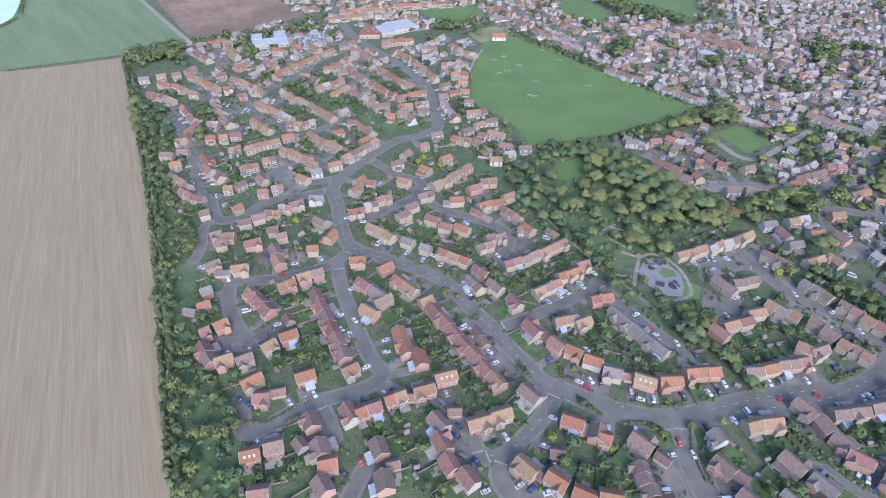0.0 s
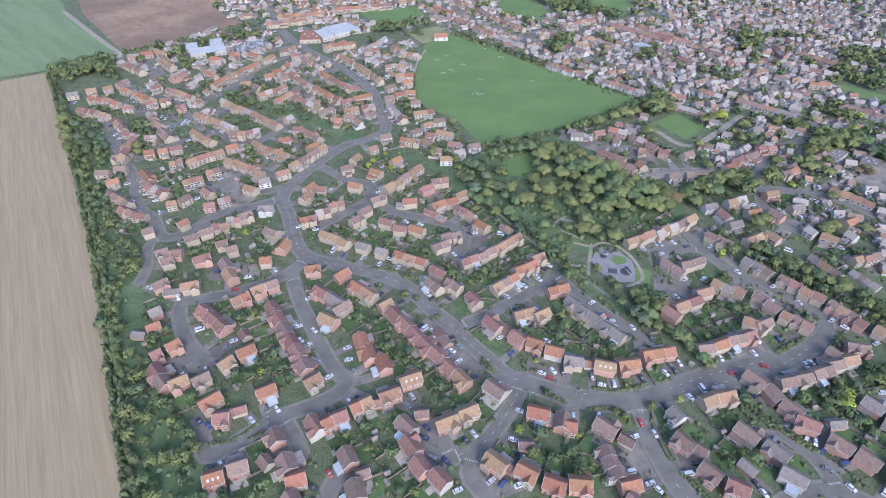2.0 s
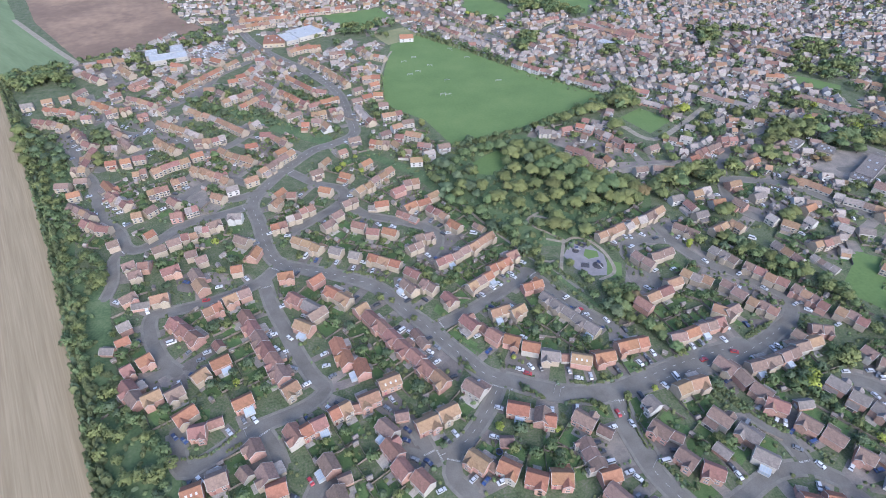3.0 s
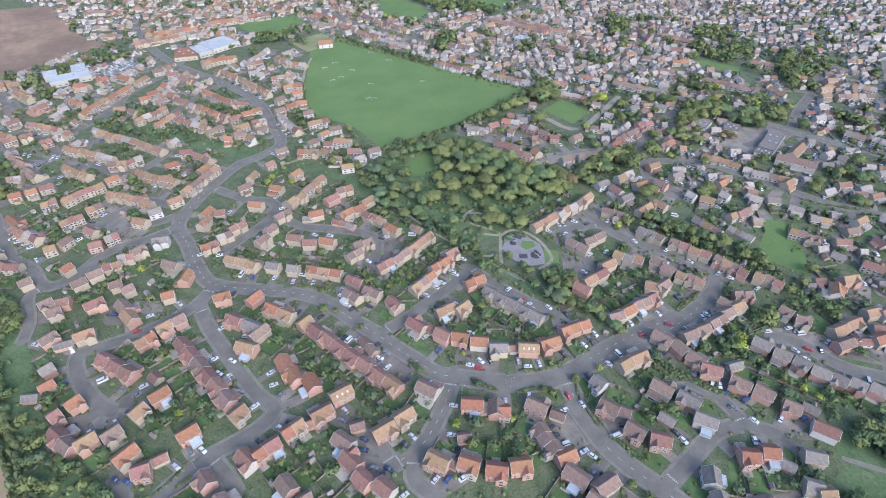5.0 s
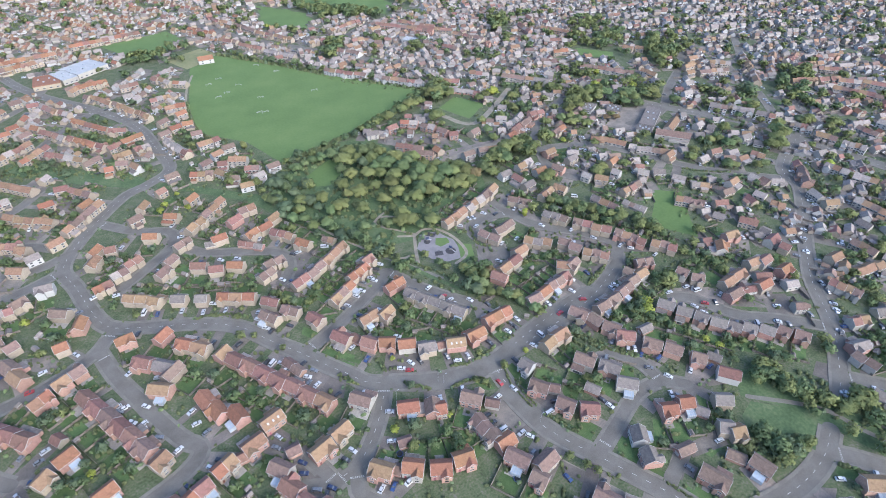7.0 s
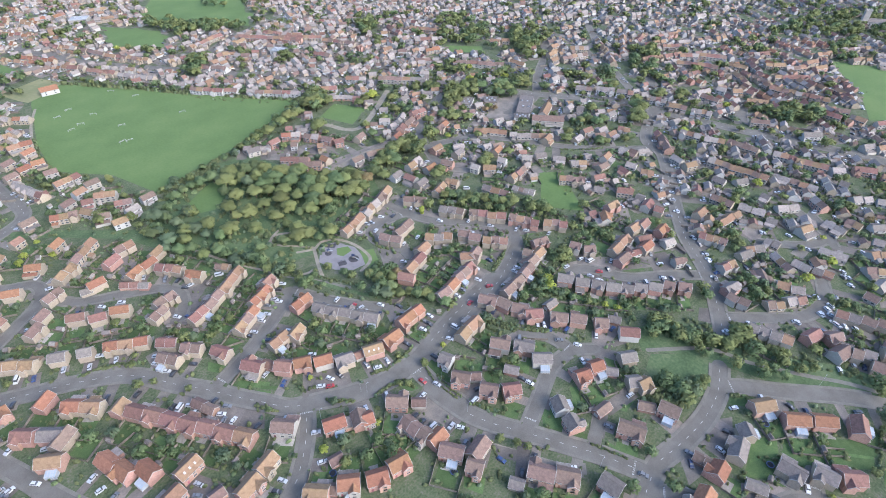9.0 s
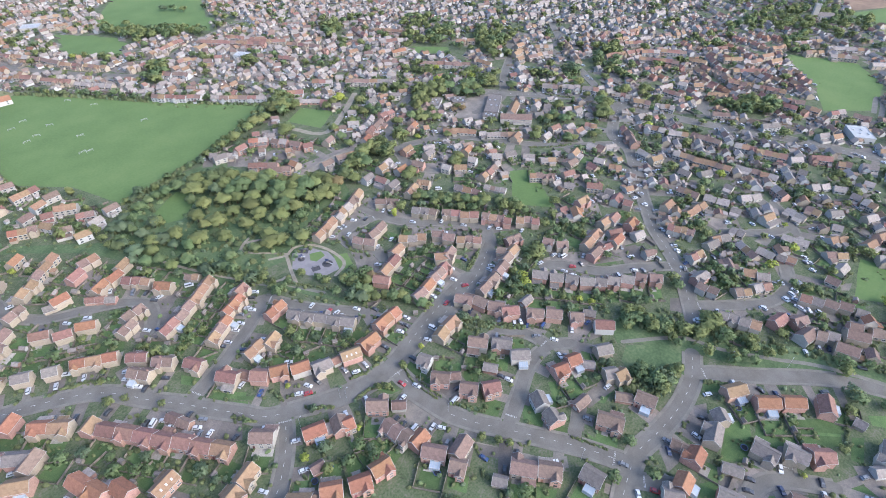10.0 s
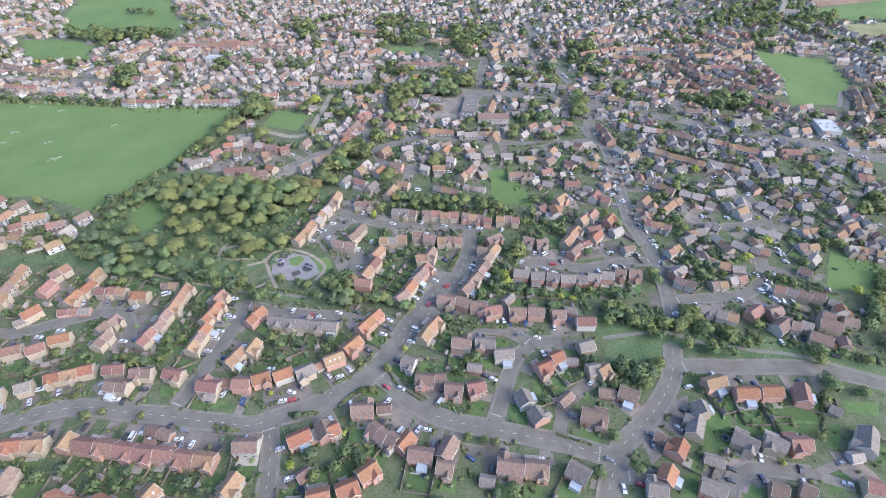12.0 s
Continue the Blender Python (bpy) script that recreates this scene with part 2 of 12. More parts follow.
def resample(pts, step):
    """Points along a softened line, evenly spaced."""
    p = [Vector((x, y)) for x, y in pts]
    fine = []
    for i in range(len(p) - 1):
        a, b, c, d = p[max(i - 1, 0)], p[i], p[i + 1], p[min(i + 2, len(p) - 1)]
        n = max(2, int((c - b).length / 1.5))
        for k in range(n):
            t = k / n
            fine.append(0.5 * ((2 * b) + (c - a) * t + (2 * a - 5 * b + 4 * c - d) * t * t + (3 * b - a - 3 * c + d) * t ** 3))
    fine.append(p[-1])
    out, left = [fine[0]], step
    for a, b in zip(fine, fine[1:]):
        seg = (b - a).length
        pos = 0.0
        while seg - pos >= left:
            pos += left
            out.append(a + (b - a) * (pos / seg))
            left = step
        left -= seg - pos
    if (fine[-1] - out[-1]).length > step * 0.3:
        out.append(fine[-1])
    return out


def sides(line):
    n = []
    for i in range(len(line)):
        d = line[min(i + 1, len(line) - 1)] - line[max(i - 1, 0)]
        d.normalize()
        n.append(Vector((-d.y, d.x)))
    return n


# ---------------------------------------------------------------- ground, fields and roads
def ground_sheet():
    k = Kit()
    r = 4600
    k.add([(-r, -r, 0), (r, -r, 0), (r, r, 0), (-r, r, 0)], [(0, 1, 2, 3)])
    tagged(new("ground", k.mesh("ground", M_GROUND)), "dark green garden ground with grass and soil", "ground", kind="structure")


def area(name, mat, label, pts, z=0.03, category="field", garden=False, soft=True):
    """A patch of ground with a wavering edge, laid over the sheet."""
    line = []
    for p, q in zip(pts, pts[1:] + pts[:1]):
        p, q = Vector(p), Vector(q)
        n = max(1, int((q - p).length / 6)) if soft else 1
        line += [p + (q - p) * i / n for i in range(n)]
    z += len(OPEN) * 0.0012
    bm = bmesh.new()
    vs = []
    for p in line:
        w = noise.noise_vector(Vector((p.x * 0.07, p.y * 0.07, 3))) * (1.0 if soft else 0)
        vs.append(bm.verts.new((p.x + w.x, p.y + w.y, z)))
    bm.faces.new(vs)
    bmesh.ops.triangulate(bm, faces=bm.faces[:])
    bmesh.ops.recalc_face_normals(bm, faces=bm.faces[:])
    for f in bm.faces:
        if f.normal.z < 0:
            f.normal_flip()
    me = bpy.data.meshes.new(name)
    bm.to_mesh(me)
    bm.free()
    me.materials.append(mat)
    if mat is M_PITCH:
        GLADES.append([tuple(p) for p in pts])
        for p in line:
            note(p.x, p.y, 2.0, "edge")
    if not garden:
        OPEN.append([tuple(p) for p in pts])
    return tagged(new(name, me), label, category, kind="structure")


def road(width, pts, kerb=True, name="road", mat=None, label="grey worn asphalt estate road", dashes=False, z=0.075):
    line = resample(pts, 3.0)
    z += (len(ROADS) * 5 % 13) * 0.007
    ROADS.append((line, width / 2, kerb, dashes, z))
    nn = sides(line)
    k = Kit()
    vs = []
    for p, n in zip(line, nn):
        vs += [(*(p + n * width / 2), z), (*(p - n * width / 2), z)]
    k.add(vs, [(2 * i, 2 * i + 1, 2 * i + 3, 2 * i + 2) for i in range(len(line) - 1)])
    # rounded ends
    for q in (0, -1):
        c = line[q]
        ring = [(c.x + width / 2 * math.cos(a * math.tau / 16), c.y + width / 2 * math.sin(a * math.tau / 16), z - 0.003) for a in range(16)]
        k.add(ring, [tuple(range(16))])
    tagged(new(name, k.mesh(name, mat or M_ASPHALT)), label, "road", kind="structure")
    for p in line:
        note(p.x, p.y, width / 2, "road")


def kerbs_and_marks():
    """Raised pavements beside the roads, left out where another road joins, and the dashed centre lines."""
    for line, hw, kerb, dashes, level in ROADS:
        nn = sides(line)
        others = [(o, h) for o, h, kb, ds, lv in ROADS if o is not line]
        near = {}
        for o, h in others:
            for p in o:
                near.setdefault((int(p.x // 10), int(p.y // 10)), []).append((p, h))

        def clear(q, gap):
            cx, cy = int(q.x // 10), int(q.y // 10)
            for i in (cx - 1, cx, cx + 1):
                for j in (cy - 1, cy, cy + 1):
                    for p, h in near.get((i, j), ()):
                        if (p - q).length < h + gap:
                            return False
            return True
        if kerb:
            kz = level + 0.11
            k = Kit()
            for sgn in (1, -1):
                for i in range(len(line) - 1):
                    a, b = line[i], line[i + 1]
                    a0, a1 = a + nn[i] * sgn * hw, a + nn[i] * sgn * (hw + 1.5)
                    b0, b1 = b + nn[i + 1] * sgn * hw, b + nn[i + 1] * sgn * (hw + 1.5)
                    if clear((a0 + b1) / 2, 0.9):
                        k.add([(*a0, 0.0), (*a0, kz), (*a1, kz), (*a1, 0.0), (*b0, 0.0), (*b0, kz), (*b1, kz), (*b1, 0.0)],
                              [(0, 1, 5, 4), (1, 2, 6, 5), (2, 3, 7, 6)])
            if k.v:
                tagged(new("pavement", k.mesh("pavement", M_PAVING)), "raised grey pavement along the road kerb", "pavement", kind="structure")
        for path in (line, line[::-1]):
            if not kerb or hw < 2:
                break
            meet = min(((path[0] - p).length - h, p, h) for o, h in others if h > 2.6 for p in o[1:-1]) if any(h > 2.6 for o, h in others) else (99, None, 0)
            if meet[0] > 2.0:
                continue
            way = [q for q in path[:8] if (q - meet[1]).length > meet[2] + 0.7]
            if not way:
                continue
            c = way[0]
            d = (path[min(path.index(c) + 1, len(path) - 1)] - path[max(path.index(c) - 1, 0)]).normalized()
            n = Vector((-d.y, d.x))
            over = next(o for o, h in others if any(p is meet[1] for p in o))
            at = next(i for i, p in enumerate(over) if p is meet[1])
            if abs((over[min(at + 1, len(over) - 1)] - over[at - 1]).normalized().dot(d)) > 0.7:
                continue
            k = Kit()
            for row in (0.0, 0.45):
                for i in range(-3, 4):
                    m = c + d * row + n * (i * hw * 0.29)
                    u, w = n * 0.28, d * 0.09
                    k.add([(*(m - u - w), level + 0.009), (*(m + u - w), level + 0.009), (*(m + u + w), level + 0.009), (*(m - u + w), level + 0.009)], [(0, 1, 2, 3)])
            tagged(new("road_marking", k.mesh("road_marking", M_MARK)), "faded white give-way dashes at a side road", "road marking", kind="structure")
        if dashes:
            k = Kit()
            for i in range(0, len(line) - 2, 2):
                if not clear(line[i], -1.0):
                    continue
                a, b = line[i], line[i] + (line[i + 1] - line[i]) * 0.65
                for off in (0.0,):
                    n = nn[i] * 0.075
                    k.add([(*(a + n), level + 0.008), (*(b + n), level + 0.008), (*(b - n), level + 0.008), (*(a - n), level + 0.008)], [(0, 3, 2, 1)])
            tagged(new("road_marking", k.mesh("road_marking", M_MARK)), "faded white dashed centre line on asphalt", "road marking", kind="structure")


# ---------------------------------------------------------------- houses
ROOF_WORDS = {"orange": "orange clay tile", "red": "dull red clay tile", "brown": "brown concrete tile", "grey": "grey-brown concrete tile", "buff": "buff concrete tile", "white": "white sheet", "ash": "haze-pale concrete tile"}
WALL_WORDS = {"brick": "red brick", "cream": "buff brick", "pale": "pale rendered", "white": "white rendered"}
PITCH = math.tan(radians(37))


def wall_mesh(length, depth, eaves, mat, name="wall"):
    def make():
        a, b, top = length / 2, depth / 2, eaves + depth / 2 * PITCH
        k = Kit()
        k.add([(-a, -b, 0), (a, -b, 0), (a, b, 0), (-a, b, 0), (-a, -b, eaves), (a, -b, eaves), (a, b, eaves), (-a, b, eaves), (-a, 0, top), (a, 0, top)],
              [(0, 1, 5, 4), (2, 3, 7, 6), (1, 2, 6, 9, 5), (3, 0, 4, 8, 7), (3, 2, 1, 0)])
        return k.mesh(name, mat)
    return cached((name, length, depth, eaves, mat.name), make)


def roof_mesh(length, depth, eaves, mat, over=0.35, name="roof"):
    """Two sloping slabs with an overhang and a raised ridge."""
    def make():
        a, b, t = length / 2 + 0.22, depth / 2 + over, 0.20
        e, top = eaves - over * PITCH + 0.05, eaves + depth / 2 * PITCH + 0.05
        k = Kit()
        for s in (1, -1):
            vs = [(-a, s * b, e), (a, s * b, e), (a, 0, top), (-a, 0, top), (-a, s * b, e + t), (a, s * b, e + t), (a, 0, top + t), (-a, 0, top + t)]
            fs = [(0, 1, 2, 3), (4, 7, 6, 5), (0, 4, 5, 1), (1, 5, 6, 2), (3, 7, 4, 0)]
            k.add(vs, fs if s > 0 else [tuple(reversed(f)) for f in fs])
            k.s[-3] = 1
        k.box(-a, a, -0.13, 0.13, top + t - 0.05, top + t + 0.09)
        return k.mesh(name, mat, M_TRIM)
    return cached((name, length, depth, eaves, over, mat.name), make)


def barge_mesh(depth, eaves, over=0.35):
    """White boards under the verge of one gable, a bent strip in the x = 0 plane."""
    def make():
        b = depth / 2 + over
        e, top = eaves - over * PITCH + 0.05, eaves + depth / 2 * PITCH + 0.05
        line = [(-b, e), (0, top), (b, e)]
        vs = [(x, y, z + dz) for y, z in line for x, dz in ((-0.08, -0.02), (0.08, -0.02), (0.08, 0.19), (-0.08, 0.19))]
        k = Kit()
        k.add(vs, [(4 * s + q, 4 * s + (q + 1) % 4, 4 * s + 4 + (q + 1) % 4, 4 * s + 4 + q) for s in (0, 1) for q in range(4)] + [(3, 2, 1, 0), (8, 9, 10, 11)])
        return k.mesh("bargeboard", M_TRIM)
    return cached(("barge", depth, eaves, over), make)


def window_mesh(w, h, glazed):
    """A white window frame standing just proud of the wall, its middle set back; faces -y."""
    def make():
        k = Kit()
        f = 0.15
        o = [(-w / 2, 0), (w / 2, 0), (w / 2, h), (-w / 2, h)]
        n = [(-w / 2 + f, f), (w / 2 - f, f), (w / 2 - f, h - f), (-w / 2 + f, h - f)]
        vs = [(x, 0.0, z) for x, z in o] + [(x, -0.09, z) for x, z in o] + [(x, -0.09, z) for x, z in n] + [(x, -0.02, z) for x, z in n]
        fs = [(r + q, r + (q + 1) % 4, r + 4 + (q + 1) % 4, r + 4 + q) for r in (0, 4, 8) for q in range(4)]
        k.add(vs, fs)
        k.f.append((12, 13, 14, 15))
        k.s.append(1 if glazed else 0)
        return k.mesh("window", M_TRIM, M_GLASS)
    return cached(("window", w, h, glazed), make)


def pane_mesh(w, h):
    def make():
        k = Kit()
        k.box(-w / 2 + 0.16, -0.05, -0.05, -0.024, 0.16, h - 0.16).box(0.05, w / 2 - 0.16, -0.05, -0.024, 0.16, h - 0.16)
        return k.mesh("pane", M_GLASS)
    return cached(("pane", w, h), make)


def door_mesh():
    def make():
        k = Kit()
        k.box(-0.46, 0.46, -0.05, 0.0, 0.05, 2.05).box(-0.3, 0.3, -0.07, -0.05, 0.2, 0.9).box(-0.3, 0.3, -0.07, -0.05, 1.1, 1.9)
        return k.mesh("door", M_DOOR)
    return cached("door", make)


def extension_mesh(w, d, wall, roof):
    """A single-storey rear extension with a lean-to roof, a white eaves board and a wide window; it faces -y."""
    def make():
        k = Kit()
        a = w / 2
        k.add([(-a, 0, 0), (-a, -d, 0), (a, -d, 0), (a, 0, 0), (-a, 0, 2.9), (-a, -d, 2.3), (a, -d, 2.3), (a, 0, 2.9)], [(1, 2, 6, 5), (0, 1, 5, 4), (2, 3, 7, 6)], 0)
        b = a + 0.15
        k.add([(-b, 0, 2.92), (-b, -d - 0.25, 2.28), (b, -d - 0.25, 2.28), (b, 0, 2.92), (-b, 0, 3.06), (-b, -d - 0.25, 2.42), (b, -d - 0.25, 2.42), (b, 0, 3.06)],
              [(4, 5, 6, 7), (0, 4, 5, 1), (3, 2, 6, 7), (3, 2, 1, 0)], 1)
        k.box(-b, b, -d - 0.31, -d - 0.25, 2.24, 2.44, 2)
        k.box(-a * 0.6, a * 0.6, -d - 0.05, -d, 0.3, 2.0, 2).box(-a * 0.52, a * 0.52, -d - 0.07, -d - 0.05, 0.4, 1.9, 3)
        return k.mesh("extension", wall, roof, M_TRIM, M_GLASS)
    return cached(("ext", w, d, wall.name, roof.name), make)


def chimney_mesh(h):
    def make():
        k = Kit()
        k.box(-0.45, 0.45, -0.3, 0.3, -1.2, h).box(-0.5, 0.5, -0.35, 0.35, h, h + 0.12).tube((0.2, 0, h + 0.1), (0.2, 0, h + 0.45), 0.11, 0.1).tube((-0.2, 0, h + 0.1), (-0.2, 0, h + 0.45), 0.11, 0.1)
        return k.mesh("chimney", M_CHIMNEY)
    return cached(("chimney", h), make)


def ring_mesh(w, d, z0, z1, name):
    """A low U-shaped band round three sides; open towards the house."""
    def make():
        a, t = w / 2 + 0.06, 0.12
        plan = [(-a, 0), (-a, -d), (a, -d), (a, 0), (a - t, 0), (a - t, -d + t), (-a + t, -d + t), (-a + t, 0)]
        vs = [(x, y, z0) for x, y in plan] + [(x, y, z1) for x, y in plan]
        fs = [(i, (i + 1) % 8, 8 + (i + 1) % 8, 8 + i) for i in range(8)]
        for q in ((0, 1, 6, 7), (1, 2, 5, 6), (2, 3, 4, 5)):
            fs += [tuple(8 + i for i in q), tuple(reversed(q))]
        return Kit().add(vs, fs).mesh(name, M_TRIM)
    return cached((name, w, d), make)


def bar_mesh(d):
    """Post and rafter in one bent bar."""
    def make():
        side = [(-d, 0.0), (-d, 2.25), (0, 2.95), (0, 3.06), (-d - 0.09, 2.34), (-d - 0.09, 0.0)]
        vs = [(-0.06, y, z) for y, z in side] + [(0.06, y, z) for y, z in side]
        fs = [(i, (i + 1) % 6, 6 + (i + 1) % 6, 6 + i) for i in range(6)] + [(5, 4, 1, 0), (4, 3, 2, 1), (6, 7, 10, 11), (7, 8, 9, 10)]
        return Kit().add(vs, fs).mesh("bar", M_TRIM)
    return cached(("bar", d), make)


def conservatory_glass(w, d):
    def make():
        k = Kit()
        a = w / 2 - 0.03
        k.add([(-a, -d + 0.05, 0.6), (a, -d + 0.05, 0.6), (a, -d + 0.05, 2.2), (-a, -d + 0.05, 2.2), (-a, 0, 0.6), (a, 0, 0.6), (a, 0, 2.9), (-a, 0, 2.9)],
              [(0, 1, 2, 3), (0, 3, 7, 4), (1, 5, 6, 2), (3, 2, 6, 7)])
        return k.mesh("glazing", M_PANEL)
    return cached(("cglass", w, d), make)


M_PANEL = material("pale_glazing", shades((0.30, 0.34, 0.385), 0.9, 1.1), 0.6, 0.15, vary=0.15)


def half(v):
    return round(v * 2) / 2


PLOTS = {}  # house plans by 20 m squares


def on_house(x, y, margin=0.0):
    """Whether a spot lies on a house's plan."""
    cx, cy = int(x // 20), int(y // 20)
    for i in (cx - 1, cx, cx + 1):
        for j in (cy - 1, cy, cy + 1):
            for hx, hy, c, s, a, b in PLOTS.get((i, j), ()):
                dx, dy = x - hx, y - hy
                if abs(dx * c + dy * s) < a + margin and abs(dy * c - dx * s) < b + margin:
                    return True
    return False


def house(x, y, turn, length, roof="brown", wall="brick", depth=7.5, kind="", seed=0):
    """A two-storey house with its ridge along the turn. kind: g gable wing, c conservatory, h chimney, r roof lights, b bungalow, x garage, w wing to the other side."""
    r = random.Random(int(x * 13 + y * 7))
    length, depth = max(3.0, half(length)), half(depth)
    low = "b" in kind or "x" in kind
    eaves = 2.3 if "x" in kind else 2.6 if "b" in kind else 4.4
    name = "garage" if "x" in kind else "bungalow" if "b" in kind else "house"
    distance = math.hypot(x, y)
    if on_house(x, y):
        return None
    n = max(1, int(length / 3.5))
    for i in range(n):
        px = length * ((i + 0.5) / n - 0.5)
        note(x + px * math.cos(radians(turn)), y + px * math.sin(radians(turn)), depth / 2, "house")
    HOMES.append((x, y, turn, length, depth, low, kind))
    PLOTS.setdefault((int(x // 20), int(y // 20)), []).append((x, y, math.cos(radians(turn)), math.sin(radians(turn)), length / 2, depth / 2))
    if distance > NEAR_LIMIT:
        far_house(x, y, radians(turn), length, depth, eaves, ROOF_ORDER.index(roof), WALL_ORDER.index(wall), True)
        if "g" in kind:
            gl = depth / 2 + 1.5
            s = -1 if r.random() < 0.7 else 1
            far_house(x - math.sin(radians(turn)) * s * gl / 2, y + math.cos(radians(turn)) * s * gl / 2, radians(turn + 90), gl, 4.0, eaves, ROOF_ORDER.index(roof), WALL_ORDER.index(wall))
        return None
    if not low and not kind and length >= 6 and distance < 260 and r.random() < 0.45:
        kind = "g" + r.choice(("", "w"))
    words = f"{WALL_WORDS[wall]} {name}, {ROOF_WORDS[roof]} roof"
    if "g" in kind:
        words = "gabled " + words
    if "c" in kind:
        words += ", white conservatory"
    top = tagged(new(name), words, name if name != "bungalow" else "house", group="houses of the estate" if name != "garage" else "garages of the estate")
    top.matrix_basis = pose(x, y, 0, 0, 0, turn)
    far = distance > 180
    part("wall", wall_mesh(length, depth, eaves, WALLS[wall]), top)
    rf = part("roof", roof_mesh(length, depth, eaves, ROOFS[roof]), top)
    for q in (-1, 1):
        part("bargeboard", barge_mesh(depth, eaves), top, q * (length / 2 + 0.25))
    b = depth / 2
    front = -1 if "w" not in kind else 1
    if "g" in kind:
        gw = half(min(length * 0.5, 4.5))
        gx = (length / 2 - gw / 2 - 0.15) * (1 if r.random() < 0.5 else -1)
        gl = b + 1.5
        ge = eaves if not low else eaves
        part("wing_wall", wall_mesh(gl, gw, ge, WALLS[wall], "wing_wall"), top, gx, front * gl / 2, 0, 90)
        part("wing_roof", roof_mesh(gl, gw, ge, ROOFS[roof], 0.25, "wing_roof"), top, gx, front * gl / 2, 0, 90)
        part("bargeboard", barge_mesh(gw, ge, 0.25), top, gx, front * (gl + 0.25), 0, 90)
    if "x" in kind:
        k = cached("garage_door", lambda: Kit().box(-1.15, 1.15, -0.06, 0.0, 0.05, 2.0).box(-1.05, 1.05, -0.08, -0.06, 0.2, 0.9).box(-1.05, 1.05, -0.08, -0.06, 1.0, 1.8).mesh("garage_door", M_TRIM))
        part("garage_door", k, top, -length / 2, 0, 0, -90)
    else:
        spots = []
        n = 2 if length < 9 else 3
        for s in (-1, 1):
            for i in range(n):
                wx = length * ((i + 0.5) / n - 0.5)
                for level in ((0.9,) if low else (0.85, 3.0)):
                    spots.append((wx, s, level, i))
        if far:
            spots = [q for q in spots if q[2] > 3 or low]
        for wx, s, level, i in spots:
            wing = "g" in kind and s == front and abs(wx - gx) < gw / 2 + 0.5
            yy = s * (b if not wing else gl)
            if level < 1 and i == 0 and s == front and not far and not wing:
                part("door", door_mesh(), top, wx, yy, 0, 0 if s < 0 else 180)
                continue
            w, h = (1.7, 1.15) if level > 1 else (1.9, 1.25)
            win = part("window", window_mesh(w, h, far), top, wx if not wing else gx, yy, level, 0 if s < 0 else 180)
            if not far:
                part("pane", pane_mesh(w, h), win)
    if "h" in kind:
        part("chimney", chimney_mesh(1.0), rf, length / 2 - 0.7, 0.2, eaves + b * PITCH - 0.1)
    if "r" in kind:
        k = cached("rooflight", lambda: Kit().box(-0.4, 0.4, -0.55, 0.55, 0, 0.1).box(-0.3, 0.3, -0.45, 0.45, 0.1, 0.115, 1).mesh("roof_light", M_TRIM, M_PANEL))
        for i in (-1, 0, 1):
            q = part("roof_light", k, rf, i * length * 0.25, -b * 0.55, eaves + b * 0.45 * PITCH + 0.28)
            q.matrix_basis = pose(i * length * 0.25, -b * 0.55, eaves + b * 0.45 * PITCH + 0.28, 37)
    if not low and "c" not in kind and length > 4.5 and r.random() < 0.38:
        w = half(min(length * r.uniform(0.45, 0.9), 6.0))
        part("extension", extension_mesh(w, r.choice((2.5, 3.0, 3.5)), WALLS[wall], ROOFS[r.choice((roof, "grey", "ash"))]), top, r.choice((-1, 1)) * (length - w) / 2, -front * b, 0, 0 if front > 0 else 180)
    if "c" in kind:
        w, d = half(min(length * 0.6, 4.5)), 3.0
        s = front
        fr = part("conservatory", ring_mesh(w, d, 0, 0.6, "plinth"), top, length * 0.12, s * b, 0, 0 if s < 0 else 180, "white framed conservatory")
        part("eaves_beam", ring_mesh(w, d, 2.15, 2.28, "eaves_beam"), fr)
        for i in range(5):
            part("bar", bar_mesh(d), fr, w * (i / 4 - 0.5))
        part("glazing", conservatory_glass(w, d), fr)
    return top


HOMES = []
NEAR_LIMIT = 342.0  # houses past this are joined
ROOF_ORDER = ["orange", "red", "brown", "grey", "buff", "ash"]
WALL_ORDER = ["brick", "cream", "pale", "white"]


def terrace(n, x0, y0, x1, y1, roof, wall, depth=7.5, kind="", mixed=""):
    """A row of n houses whose ridges follow one line, each a little set off from the next."""
    a, b = Vector((x0, y0)), Vector((x1, y1))
    d = (b - a) / n
    turn = math.degrees(math.atan2(d.y, d.x))
    side = Vector((-d.y, d.x)).normalized()
    r = random.Random(int(x0 * 3 + y0 * 5))
    for i in range(n):
        step = 0.5 if a.length < 260 else 1.3  # the upper terraces are stepped
        c = a + d * (i + 0.5) + side * (r.uniform(-step, step) if n > 1 else 0)
        rf = roof if r.random() < (0.72 if a.length < 260 else 0.5) else r.choice(("brown", "buff", "orange", "red") if a.length < 260 else ("brown", "buff", "buff", "red", "ash"))
        kk = kind + ("g" if "g" not in kind and "b" not in kind and "x" not in kind and r.random() < 0.3 else "") + ("h" if r.random() < 0.12 else "")
        if c.length < 250 and not kk and r.random() < 0.3:
            kk = "c"
        house(c.x, c.y, turn + (r.uniform(-6, 6) if step > 1 else 0), d.length - 0.25, rf, wall, depth + (r.choice((-0.5, 0, 0, 0.5)) if step > 1 else 0), kk)


